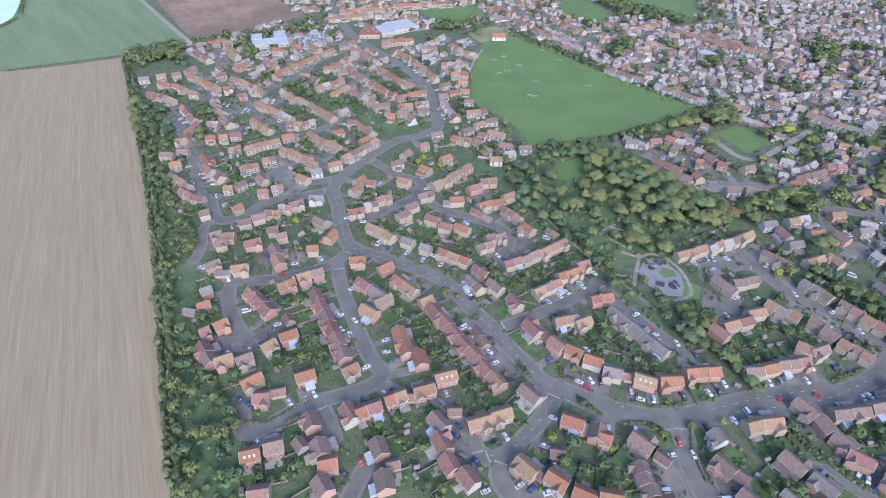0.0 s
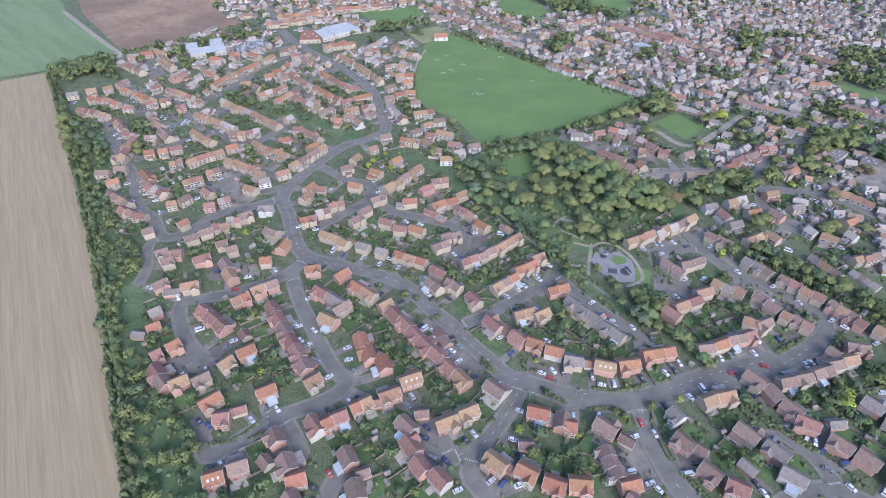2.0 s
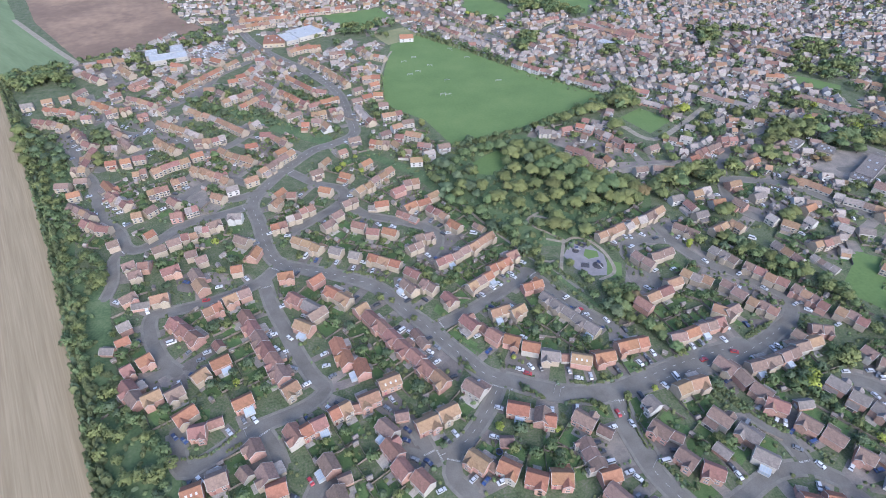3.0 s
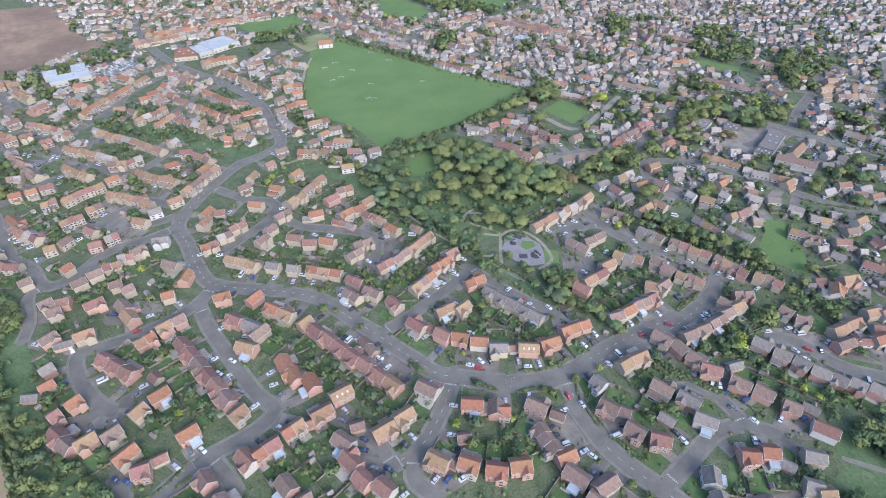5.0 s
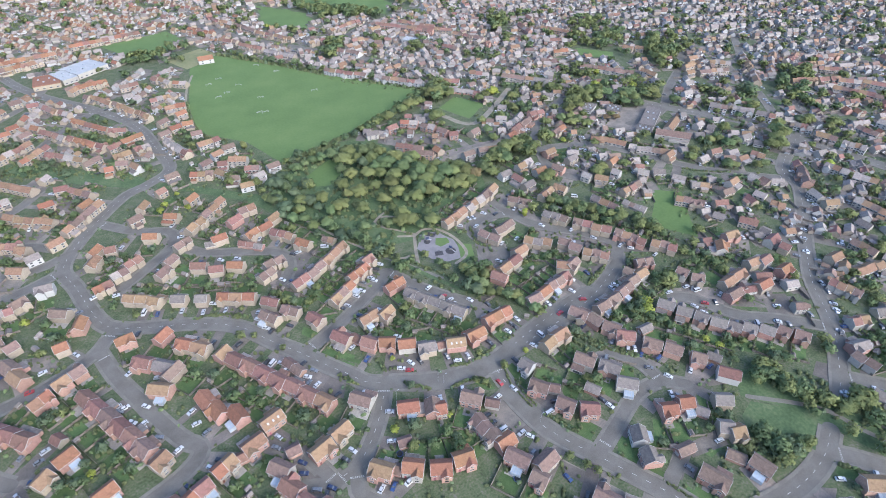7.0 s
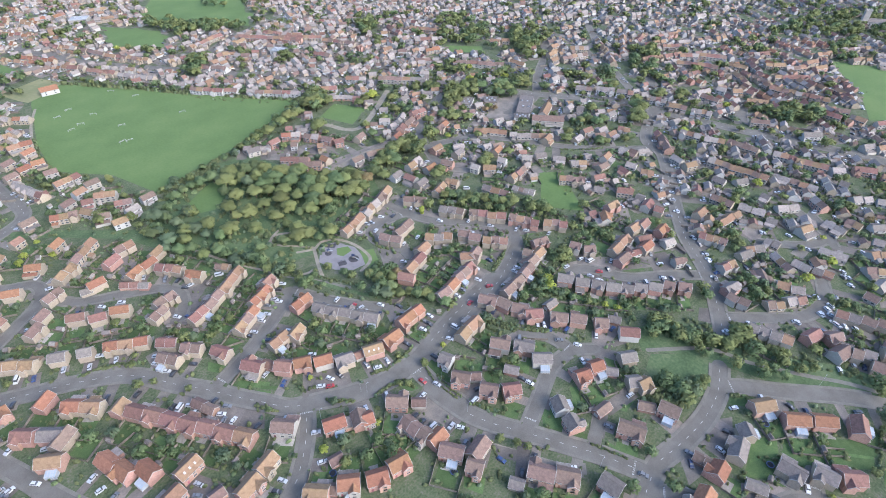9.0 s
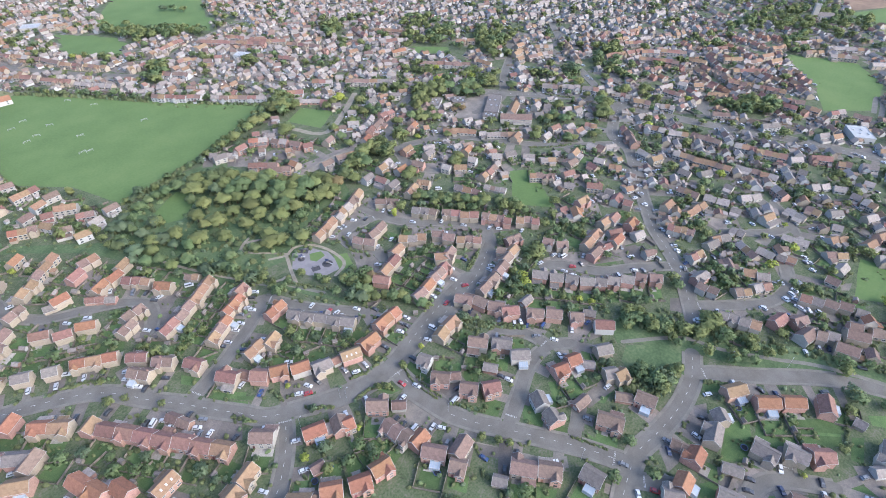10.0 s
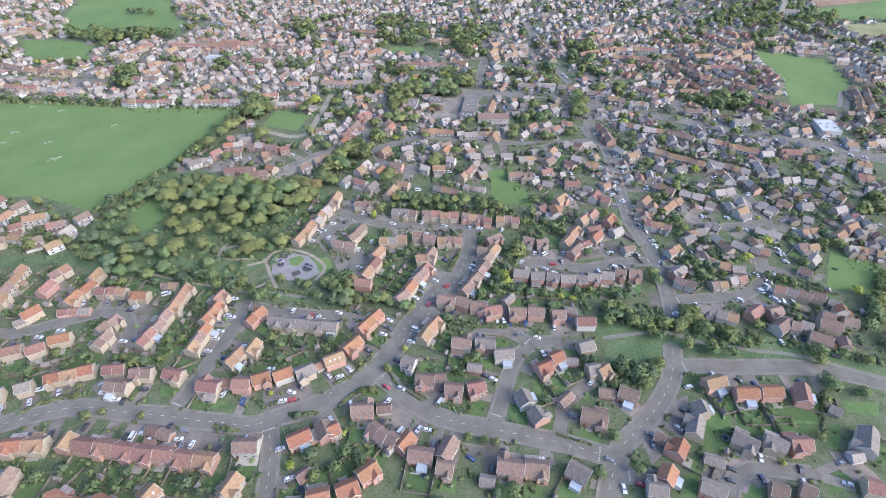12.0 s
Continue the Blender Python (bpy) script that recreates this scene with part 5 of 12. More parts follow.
road(7.4, [(-158.0, 827.8), (-129.3, 713.1), (-95.5, 640.4), (-51.4, 578.6), (-19.0, 518.4), (-9.2, 466.9), (-4.2, 427.8), (-20.9, 411.4), (-39.5, 401.6), (-60.2, 374.9), (-74.7, 349.7), (-80.3, 330.4), (-73.8, 309.0), (-68.9, 289.3), (-63.0, 271.1), (-56.0, 262.5), (-40.1, 254.2), (-22.0, 246.3), (-4.5, 236.1), (5.5, 226.4), (15.5, 210.4), (25.1, 196.9), (34.5, 182.0), (42.1, 171.0), (49.2, 160.6), (59.4, 155.0), (74.2, 147.7), (88.8, 142.2), (109.4, 140.8), (126.6, 144.7), (147.5, 149.9), (168.3, 153.7), (188.8, 156.3)], dashes=True)
road(6, [(55.3, 155.0), (49.8, 145.6), (41.8, 135.2), (32.3, 126.0), (25.3, 122.8), (16.5, 120.1)], dashes=True)
road(6, [(27.8, 123.8), (23.8, 113.0), (25.3, 108.1), (30.4, 101.0)])
road(5.5, [(16.5, 120.1), (13.2, 130.1), (10.1, 137.8)])
road(5.5, [(16.5, 120.1), (4.2, 126.0)], kerb=False)
road(6, [(-57.9, 260.8), (-67.5, 248.4), (-80.1, 241.1), (-95.9, 235.1), (-112.0, 232.2), (-123.3, 230.7), (-124.2, 222.6), (-119.8, 210.4), (-111.4, 195.7), (-102.8, 186.9)])
road(5.5, [(-107.3, 190.1), (-114.3, 185.4), (-119.5, 183.1)], kerb=False)
road(6, [(-65.5, 248.9), (-59.1, 226.4), (-49.6, 204.0), (-43.0, 187.7), (-35.5, 172.8), (-29.6, 164.3), (-39.3, 155.7), (-60.0, 148.7), (-69.5, 143.1), (-80.8, 135.5), (-90.0, 133.2), (-96.5, 152.4)])
road(5.5, [(-58.5, 148.0), (-51.9, 137.2), (-48.1, 127.3)])
road(5.5, [(-38.7, 101.0), (-34.3, 113.0), (-30.2, 119.3)])
road(6, [(-80.3, 330.4), (-99.5, 322.3), (-122.2, 315.2), (-134.6, 301.6), (-146.5, 291.8), (-155.4, 295.7), (-164.0, 312.4), (-177.8, 326.7)])
road(4.6, [(-153.2, 292.4), (-159.5, 284.9), (-154.0, 262.5), (-154.4, 247.3)])
road(5.5, [(27.2, 194.9), (42.5, 200.6), (59.3, 209.1), (80.8, 221.7), (92.1, 231.2)])
road(5, [(90.3, 232.2), (95.4, 225.4), (101.4, 212.6), (110.3, 198.9), (118.9, 186.9), (125.8, 179.3)])
road(7.4, [(109.4, 140.8), (108.2, 126.0), (109.5, 112.5), (110.4, 101.1)], dashes=True)
road(5.5, [(-57.8, 373.1), (-36.1, 351.3), (-17.5, 340.3), (-18.6, 323.0), (-33.2, 309.0), (-49.7, 295.7)])
road(5.5, [(-18.0, 328.2), (-3.3, 306.9), (18.0, 295.7), (36.6, 284.9), (43.7, 272.9), (38.0, 257.0), (32.7, 253.7)])
road(5.5, [(-74.5, 348.1), (-94.5, 340.2), (-112.1, 343.4)])
road(5.5, [(-177.8, 326.7), (-191.7, 357.8), (-203.2, 383.8), (-219.3, 402.5)])
road(5.5, [(-158.5, 485.3), (-158.0, 461.0), (-147.4, 438.4), (-127.9, 417.4), (-109.0, 420.5), (-92.7, 441.7)])
road(5.5, [(-227.0, 504.7), (-209.3, 466.9), (-187.5, 455.2), (-180.4, 466.9), (-197.3, 498.1)])
road(5.5, [(-152.4, 438.4), (-169.5, 427.7), (-184.5, 412.3)])
road(5.5, [(-84.6, 357.8), (-104.5, 370.5), (-123.9, 357.8), (-133.0, 341.8)])
road(5.5, [(-243.4, 466.9), (-231.7, 433.0), (-216.4, 407.4), (-198.8, 397.7)])
road(5.5, [(-95.5, 640.4), (-84.8, 666.0), (-57.6, 670.0)])
road(5.5, [(-50.9, 570.5), (-72.9, 547.2), (-92.7, 518.3), (-102.0, 504.7)])
road(5.5, [(-202.0, 504.7), (-217.3, 518.3), (-240.0, 518.3), (-255.7, 547.2)])
road(5.5, [(-235.9, 578.5), (-253.3, 603.8), (-262.3, 621.7)])
road(4.6, [(-143.7, 562.5), (-160.7, 518.3), (-174.2, 504.7)], kerb=False)
road(5.5, [(-110.3, 612.7), (-137.5, 578.5), (-143.1, 559.4), (-150.8, 525.3)])
road(7.4, [(57.7, 156.0), (75.7, 145.3), (98.7, 138.7), (120.4, 140.7), (146.1, 144.4), (175.1, 148.5), (196.0, 154.9), (222.3, 167.3)], dashes=True)
road(6, [(220.0, 165.4), (232.4, 182.1), (220.2, 202.2), (201.5, 221.9), (193.4, 241.5), (190.3, 261.7)])
road(5.5, [(194.7, 242.9), (177.9, 247.3), (163.5, 244.8), (158.1, 232.7), (165.0, 216.0), (164.0, 204.4)])
road(7.4, [(106.0, 122.4), (107.0, 112.0), (108.9, 99.7), (113.6, 87.7), (120.3, 75.5), (130.3, 56.8), (136.3, 45.1), (142.7, 29.3), (144.7, 24.6)], dashes=True)
road(7.4, [(124.2, 18.6), (134.1, 21.9), (151.0, 25.5), (165.3, 23.6), (185.9, 22.2), (205.8, 24.7), (222.1, 31.4)], dashes=True)
road(7.4, [(209.3, 26.2), (219.5, 15.5), (230.1, 2.1), (248.9, -19.8), (260.0, -38.1), (270.9, -65.6)])
road(5.5, [(119.3, 74.0), (138.9, 81.8), (159.6, 89.5), (175.3, 88.7), (186.1, 80.4)])
road(5.5, [(175.3, 88.7), (174.2, 103.4), (166.2, 116.6)])
road(6, [(140.7, 51.3), (154.4, 56.4)], kerb=False)
road(7.4, [(244.5, 40.0), (259.2, 49.4), (280.9, 64.6), (296.6, 81.1), (310.0, 96.2), (336.4, 116.7), (369.3, 140.1), (398.7, 162.8), (413.0, 185.7), (463.1, 208.3), (497.6, 219.4), (536.6, 254.9), (587.0, 305.1)], dashes=True)
road(6, [(256.4, 45.5), (273.3, 28.7), (290.2, 14.9), (312.4, 11.9), (333.5, 20.6)])
road(6, [(285.1, 66.4), (265.1, 85.5), (247.3, 99.4), (235.9, 121.0), (226.2, 128.1)])
road(6, [(369.8, 382.2), (316.1, 359.1), (281.4, 329.8), (260.9, 293.1), (256.6, 270.7), (265.1, 254.2)])
road(6, [(272.9, 305.4), (306.6, 292.6), (325.9, 270.3), (359.0, 216.3), (401.4, 175.0)])
road(6, [(566.4, 424.4), (521.1, 381.1), (460.4, 342.9), (409.4, 306.5), (364.8, 302.8)])
road(6, [(250.5, 331.3), (215.3, 331.9), (190.4, 327.9)], False, "path", M_GRAVEL, "narrow sandy footpath", z=0.05)
MAIN_ROAD = [(370, 386)] + [(401, 342), (419, 311), (443, 277), (464, 243), (469, 213), (477, 181), (487, 142), (500, 100), (512, 61), (519, 28), (526, -15), (534, -60)]
road(10.5, MAIN_ROAD, dashes=True, label="wide grey asphalt main road with verges")
OPEN.extend([(a[0] - 13, a[1]), (a[0] + 13, a[1]), (b[0] + 13, b[1]), (b[0] - 13, b[1])] for a, b in zip(MAIN_ROAD, MAIN_ROAD[1:]))  # its verges
road(6, [(643.9, 407.5), (592.9, 360.6), (560.1, 351.2), (532.2, 298.4), (497.2, 252.9)])
road(5.5, [(396.2, 47.4), (381.6, 31.5), (359.9, 36.3), (339.6, 59.8)])
road(5.5, [(395.8, 59.4), (382.7, 35.6), (370.0, 24.6)])
road(5.5, [(500.6, 145.8), (542.3, 157.1), (554.2, 164.8)])
road(5.5, [(139.3, 19.7), (149.4, 4.1)])
road(5.5, [(192.9, -42.7), (179.8, -23.5), (168.2, -17.8), (156.8, -19.2)])
road(5.5, [(183.0, -27.2), (195.7, -21.3)])
road(2.5, [(204.7, 61.8), (228.5, 40.4), (235.4, 21.3), (247.4, -1.0), (259.9, -22.5), (274.1, -65.2)], False, "path", M_PAVING, "narrow grey tarmac footpath", z=0.05)
road(2.2, [(113.8, 258.4), (123.3, 254.1), (130.4, 257.0), (139.5, 252.6), (145.2, 239.0), (144.2, 221.6), (133.1, 216.1)], False, "path", M_GRAVEL, "narrow sandy footpath", z=0.05)
road(2.2, [(123.3, 254.1), (116.7, 239.0), (112.4, 227.2)], False, "path", M_GRAVEL, "narrow sandy footpath", z=0.05)
road(2.2, [(105.7, 280.5), (113.9, 284.0), (122.7, 278.2)], False, "path", M_GRAVEL, "narrow sandy footpath", z=0.05)
road(2.2, [(86.2, 270.5), (92.7, 250.0), (106.3, 229.8), (118.8, 208.8)], False, "path", M_PAVING, "narrow grey tarmac footpath", z=0.05)
kerbs_and_marks()
road(2.0, [(66.9, 304.6), (74.5, 287.0), (85.9, 264.0), (97.9, 244.4), (106.6, 237.1), (111.2, 237.0)], False, "path", M_GRAVEL, "narrow sandy footpath", z=0.05)
road(1.8, [(123.8, 255.8), (116.7, 264.2), (108.8, 273.1), (107.5, 281.4), (112.7, 285.8), (120.3, 288.5)], False, "path", M_GRAVEL, "narrow sandy footpath", z=0.05)

road(2.4, [(22.2, 511.9), (27.9, 549.4), (35.0, 584.2), (45.8, 617.8)], False, "path", M_GRAVEL, "narrow sandy footpath", z=0.05)

# blocks
block(352.3, 343.5, -59, 11.8, 17.6, 3, "grey", "white", "white low school classroom with a grey flat roof")
block(371.5, 329.0, -49, 12.2, 13.3, 3, "grey", "cream", "low brick school classroom beside the yard")
block(387.1, 298.9, -57, 12.6, 40.6, 3.5, "grey", "white", "low school hall with a flat grey roof")
block(365.4, 285.4, -51, 12.5, 8.4, 3, "grey", "white", "white low annexe in front of the school hall")
block(-198.1, 629.3, 18, 37.6, 19.9, 5, "white", "pale", "large white flat-roofed supermarket beside its car park")
block(-218.9, 643.6, 16, 12.1, 18.6, 5, "white", "pale", "white flat-roofed wing of the supermarket")
block(-193.9, 652.3, 14, 13.2, 23.3, 5, "white", "pale", "white flat-roofed wing of the supermarket")
block(553.5, 28.2, -59, 16.2, 23.6, 5, "white", "white", "white metal-clad workshop beside the street")
block(293.8, 593.0, -56, 17.3, 13.1, 4, "white", "white", "white canopy building beside a paved forecourt")
block(159.9, 884.6, -29, 21.5, 18.5, 5, "white", "pale", "white-roofed industrial unit beside a yard")
block(-52.3, 687.7, 33, 34.9, 31.8, 5, "white", "pale", "large white-roofed retail building beside a car park")
block(-71.6, 671.5, 24, 15.0, 29.7, 5, "white", "pale", "white-walled retail unit beside a car park")
block(-87.1, 666.7, 0, 24.2, 28.8, 4.5, "orange", "cream", "low brick building with an orange-brown roof")

# houses of the nearest streets
house(-120.2, 262.7, 23, 10.1, "red", "brick", 7.0, "g")
terrace(2, -107.4, 258.6, -96.2, 241.8, "red", "brick", 7.0, "")
house(-121.1, 239.0, 12, 9.3, "buff", "cream", 7.0, "g")
house(-131.3, 237.1, 5, 8.9, "grey", "brick", 5.0, "x")
house(-136.9, 269.8, 1, 6.0, "red", "brick", 7.0, "")
house(-81.7, 231.8, 26, 7.5, "buff", "brick", 7.0, "g")
house(-74.4, 235.1, 23, 6.4, "brown", "brick", 7.0, "")
terrace(2, -94.9, 222.7, -85.8, 227.3, "orange", "brick", 7.0, "")
terrace(6, -73.6, 219.4, -48.4, 170.2, "red", "brick", 7.0, "")
house(-45.5, 164.6, 32, 7.9, "buff", "cream", 7.0, "g")
terrace(3, -111.3, 219.7, -93.5, 202.4, "red", "brick", 7.0, "g")
house(-84.0, 199.5, -55, 5.9, "red", "cream", 5.0, "x")
house(-80.8, 186.7, 26, 8.9, "orange", "brick", 7.0, "c")
house(-89.4, 179.8, 41, 7.6, "buff", "cream", 7.0, "g")
house(-99.4, 171.1, 29, 8.1, "brown", "cream", 7.0, "g")
house(-109.7, 170.7, 25, 8.6, "buff", "brick", 7.0, "g")
house(-118.7, 194.2, 35, 7.2, "orange", "brick", 7.0, "")
house(-125.6, 189.0, 34, 5.0, "red", "brick", 7.0, "g")
terrace(2, -125.1, 180.4, -114.4, 167.4, "red", "brick", 7.0, "")
house(-67.0, 161.0, 22, 9.2, "orange", "brick", 7.0, "c")
house(-92.3, 158.1, 35, 10.1, "orange", "cream", 7.0, "g")
house(-78.6, 152.9, 15, 6.6, "red", "cream", 5.0, "x")
house(-85.2, 148.6, 4, 7.2, "red", "brick", 7.0, "g")
house(-42.5, 139.8, -57, 9.5, "red", "pale", 7.0, "g")
house(-37.4, 140.7, 26, 5.0, "orange", "brick", 7.0, "")
house(-31.9, 143.3, 20, 7.2, "red", "brick", 7.0, "c")
terrace(2, -27.0, 146.7, -17.7, 151.0, "orange", "cream", 7.0, "")
house(-14.5, 150.2, 3, 5.8, "red", "brick", 5.0, "x")
house(-8.7, 152.8, 17, 9.8, "buff", "brick", 7.0, "g")
house(1.6, 160.6, 16, 10.5, "buff", "brick", 7.0, "r")
house(16.5, 135.4, 17, 10.3, "buff", "brick", 7.0, "g")
house(26.8, 139.6, 19, 9.5, "buff", "cream", 7.0, "g")
house(-1.6, 135.4, -52, 9.7, "brown", "pale", 7.0, "c")
house(-0.2, 125.2, -60, 9.5, "red", "brick", 7.0, "")
house(3.1, 115.5, -60, 7.8, "red", "brick", 7.0, "")
house(10.8, 109.2, -55, 8.7, "red", "pale", 7.0, "")
house(5.6, 142.3, 2, 6.0, "brown", "brick", 5.0, "x")
house(-45.4, 225.7, -43, 9.4, "red", "brick", 7.0, "g")
house(-36.2, 217.6, -41, 10.5, "grey", "brick", 7.0, "")
house(-33.5, 212.1, 36, 10.5, "brown", "cream", 7.0, "")
house(-40.1, 204.0, -35, 10.3, "buff", "brick", 7.0, "c")
house(-22.3, 186.3, -74, 10.5, "orange", "brick", 7.0, "")
house(-18.8, 178.0, -73, 9.3, "orange", "brick", 7.0, "g")
house(-11.2, 171.1, -75, 9.3, "orange", "brick", 7.0, "c")
house(-9.3, 211.7, 32, 7.7, "buff", "brick", 7.0, "")
terrace(7, -6.4, 207.9, 28.5, 154.0, "red", "brick", 7.0, "")
terrace(2, 17.5, 192.9, 23.0, 180.8, "brown", "brick", 5.0, "x")
house(41.5, 150.3, -47, 10.5, "brown", "pale", 7.0, "")
terrace(2, -28.3, 230.3, -15.1, 218.0, "orange", "cream", 7.0, "")
house(47.8, 191.3, -58, 10.5, "red", "cream", 7.0, "")
house(54.7, 188.1, -61, 6.5, "red", "brick", 5.0, "x")
house(59.1, 180.5, -51, 8.3, "red", "brick", 7.0, "")
house(67.2, 176.1, -28, 8.3, "orange", "brick", 7.0, "")
house(75.6, 170.1, -23, 8.8, "orange", "pale", 7.0, "")
house(83.6, 163.0, -18, 8.8, "grey", "cream", 7.0, "g")
house(91.3, 161.9, -13, 4.2, "red", "pale", 5.0, "x")
house(98.2, 158.2, -21, 10.2, "buff", "brick", 7.0, "r")
house(110.2, 157.9, 2, 10.5, "orange", "brick", 7.0, "")
terrace(3, 119.1, 162.3, 136.0, 164.1, "orange", "brick", 7.0, "")
house(59.0, 135.8, -21, 10.0, "orange", "brick", 7.0, "c")
house(68.8, 129.9, 67, 7.9, "brown", "brick", 7.0, "g")
house(71.7, 127.5, -19, 5.0, "orange", "cream", 7.0, "")
house(87.3, 125.3, -45, 10.1, "brown", "brick", 7.0, "")
house(50.0, 121.7, -10, 6.2, "brown", "brick", 5.0, "x")
house(95.1, 119.0, -42, 6.4, "brown", "pale", 5.0, "x")
terrace(3, 83.5, 115.8, 85.1, 100.9, "brown", "pale", 7.0, "")
house(88.1, 98.6, 5, 8.6, "orange", "brick", 7.0, "")
house(88.4, 89.4, -58, 10.4, "brown", "brick", 7.0, "c")
house(97.8, 82.4, 13, 10.5, "brown", "cream", 7.0, "")
house(90.8, 77.6, -61, 6.8, "brown", "brick", 7.0, "g")
house(35.3, 114.0, -46, 9.8, "buff", "brick", 7.0, "g")
house(41.7, 111.6, -48, 4.0, "brown", "brick", 5.0, "x")
house(47.5, 108.4, -36, 8.8, "orange", "pale", 7.0, "g")
house(57.6, 102.2, -26, 9.0, "orange", "brick", 7.0, "g")
house(68.0, 101.2, -11, 8.9, "orange", "brick", 7.0, "g")
house(121.4, 127.8, -69, 6.7, "grey", "white", 7.0, "")
house(119.0, 114.5, -54, 9.1, "brown", "brick", 7.0, "g")
house(167.8, 142.3, -61, 9.8, "brown", "cream", 7.0, "")
house(172.6, 133.7, -79, 8.1, "brown", "brick", 7.0, "")
house(176.0, 125.3, -59, 9.1, "brown", "brick", 7.0, "g")
house(178.4, 117.6, -39, 9.5, "red", "brick", 7.0, "g")
house(192.7, 117.0, -2, 7.3, "grey", "brick", 5.0, "x")
house(148.6, 135.3, 7, 8.9, "buff", "cream", 7.0, "g")
house(139.9, 133.8, 14, 7.3, "buff", "cream", 7.0, "")
house(148.9, 115.8, -57, 9.8, "brown", "pale", 7.0, "")
house(156.7, 106.1, -57, 10.0, "grey", "brick", 7.0, "g")
house(157.2, 94.8, -44, 9.5, "grey", "pale", 7.0, "c")
house(141.8, 101.5, -59, 6.8, "grey", "brick", 5.0, "x")
house(125.4, 111.4, -41, 6.0, "brown", "pale", 5.0, "x")
house(186.6, 106.3, -54, 8.8, "brown", "brick", 7.0, "g")
house(193.3, 98.4, -57, 8.6, "brown", "brick", 7.0, "")
house(199.8, 88.0, -51, 6.9, "brown", "brick", 7.0, "g")
house(204.8, 74.0, -50, 10.1, "red", "white", 7.0, "")
house(208.9, 85.3, -60, 6.6, "grey", "brick", 5.0, "x")
house(214.6, 123.0, -58, 8.6, "grey", "brick", 7.0, "")
house(219.1, 114.2, -54, 7.7, "grey", "brick", 7.0, "")
house(224.1, 106.5, -64, 6.9, "grey", "brick", 7.0, "g")
house(228.5, 99.2, -53, 8.1, "grey", "brick", 7.0, "")
house(233.8, 92.9, -61, 6.5, "grey", "brick", 7.0, "g")
house(239.8, 88.2, -56, 6.5, "grey", "brick", 7.0, "g")
house(246.6, 82.6, -61, 7.0, "grey", "brick", 7.0, "")
house(253.7, 77.7, -66, 6.2, "brown", "brick", 7.0, "g")
house(259.0, 71.1, -55, 7.1, "brown", "brick", 7.0, "g")
house(123.8, 100.2, -55, 8.4, "brown", "brick", 7.0, "g")
house(131.7, 92.9, -35, 8.6, "red", "brick", 7.0, "g")
house(141.5, 71.4, 59, 7.3, "grey", "white", 7.0, "c")
house(138.0, 61.7, 67, 7.2, "grey", "brick", 7.0, "")
house(163.3, 74.3, -23, 7.7, "orange", "brick", 7.0, "g")
house(173.0, 73.2, -23, 6.8, "orange", "brick", 7.0, "c")
house(177.2, 66.4, -54, 5.3, "grey", "brick", 5.0, "x")
house(189.4, 65.5, -33, 8.0, "grey", "cream", 7.0, "")
house(178.4, 55.1, -37, 6.2, "grey", "cream", 7.0, "")
house(180.7, 51.2, -16, 6.6, "buff", "cream", 7.0, "")
house(155.3, 57.2, -7, 8.3, "brown", "brick", 5.0, "x")
house(210.1, 6.5, -33, 10.5, "buff", "brick", 7.0, "c")
house(190.7, 5.6, 46, 6.7, "grey", "cream", 7.0, "c")
house(179.6, 4.3, 13, 10.5, "grey", "cream", 7.0, "")
house(163.9, 5.8, 5, 8.2, "orange", "brick", 7.0, "")
terrace(2, 164.5, 16.8, 166.5, 8.5, "brown", "brick", 5.0, "x")
house(148.9, 4.6, 6, 7.8, "orange", "brick", 7.0, "c")
house(140.6, 5.3, -60, 7.7, "grey", "pale", 7.0, "")
house(213.7, -7.2, -49, 10.5, "orange", "brick", 7.0, "c")
house(222.1, -16.0, -49, 10.2, "orange", "brick", 7.0, "")
house(230.3, -28.3, 23, 10.5, "red", "brick", 7.0, "c")
house(186.6, -15.2, -85, 9.8, "grey", "cream", 7.0, "g")
house(194.6, -25.7, -78, 8.5, "grey", "cream", 7.0, "g")
house(201.3, -33.8, -49, 9.2, "red", "brick", 7.0, "")
house(172.7, -32.8, -72, 6.2, "brown", "brick", 7.0, "")
house(179.8, -42.1, -83, 5.1, "brown", "brick", 7.0, "")
house(155.6, -12.1, -75, 9.7, "grey", "brick", 7.0, "")
house(170.1, -8.0, -69, 7.9, "grey", "cream", 5.0, "x")
house(-59.4, 135.6, -66, 7.5, "brown", "brick", 7.0, "g")
house(-27.5, 122.7, -65, 8.7, "brown", "brick", 7.0, "c")
house(-21.1, 116.3, 14, 5.3, "brown", "brick", 5.0, "x")
house(176.2, 35.1, -76, 9.2, "brown", "brick", 7.0, "c")
house(171.7, 43.8, -59, 7.4, "brown", "brick", 5.0, "x")

# houses beside the school
house(534.2, 378.5, -4, 11.7, "buff", "cream", 6.5, "")
house(511.2, 364.2, -1, 12.4, "buff", "cream", 6.5, "")
terrace(5, 570.5, 285.0, 593.3, 273.7, "buff", "cream", 7.0, "")
terrace(4, 594.8, 270.8, 618.1, 264.5, "buff", "cream", 7.0, "")
terrace(9, 629.9, 345.7, 572.9, 310.4, "ash", "brick", 6.5, "")
terrace(7, 594.2, 360.2, 561.3, 324.6, "buff", "cream", 6.5, "")
terrace(5, 560.8, 322.0, 537.5, 298.2, "ash", "cream", 6.5, "")
terrace(4, 541.4, 361.2, 556.2, 346.5, "ash", "cream", 6.5, "")
terrace(5, 506.6, 346.1, 539.0, 337.4, "brown", "cream", 6.5, "")
terrace(4, 613.8, 307.2, 644.0, 298.1, "buff", "cream", 6.5, "")
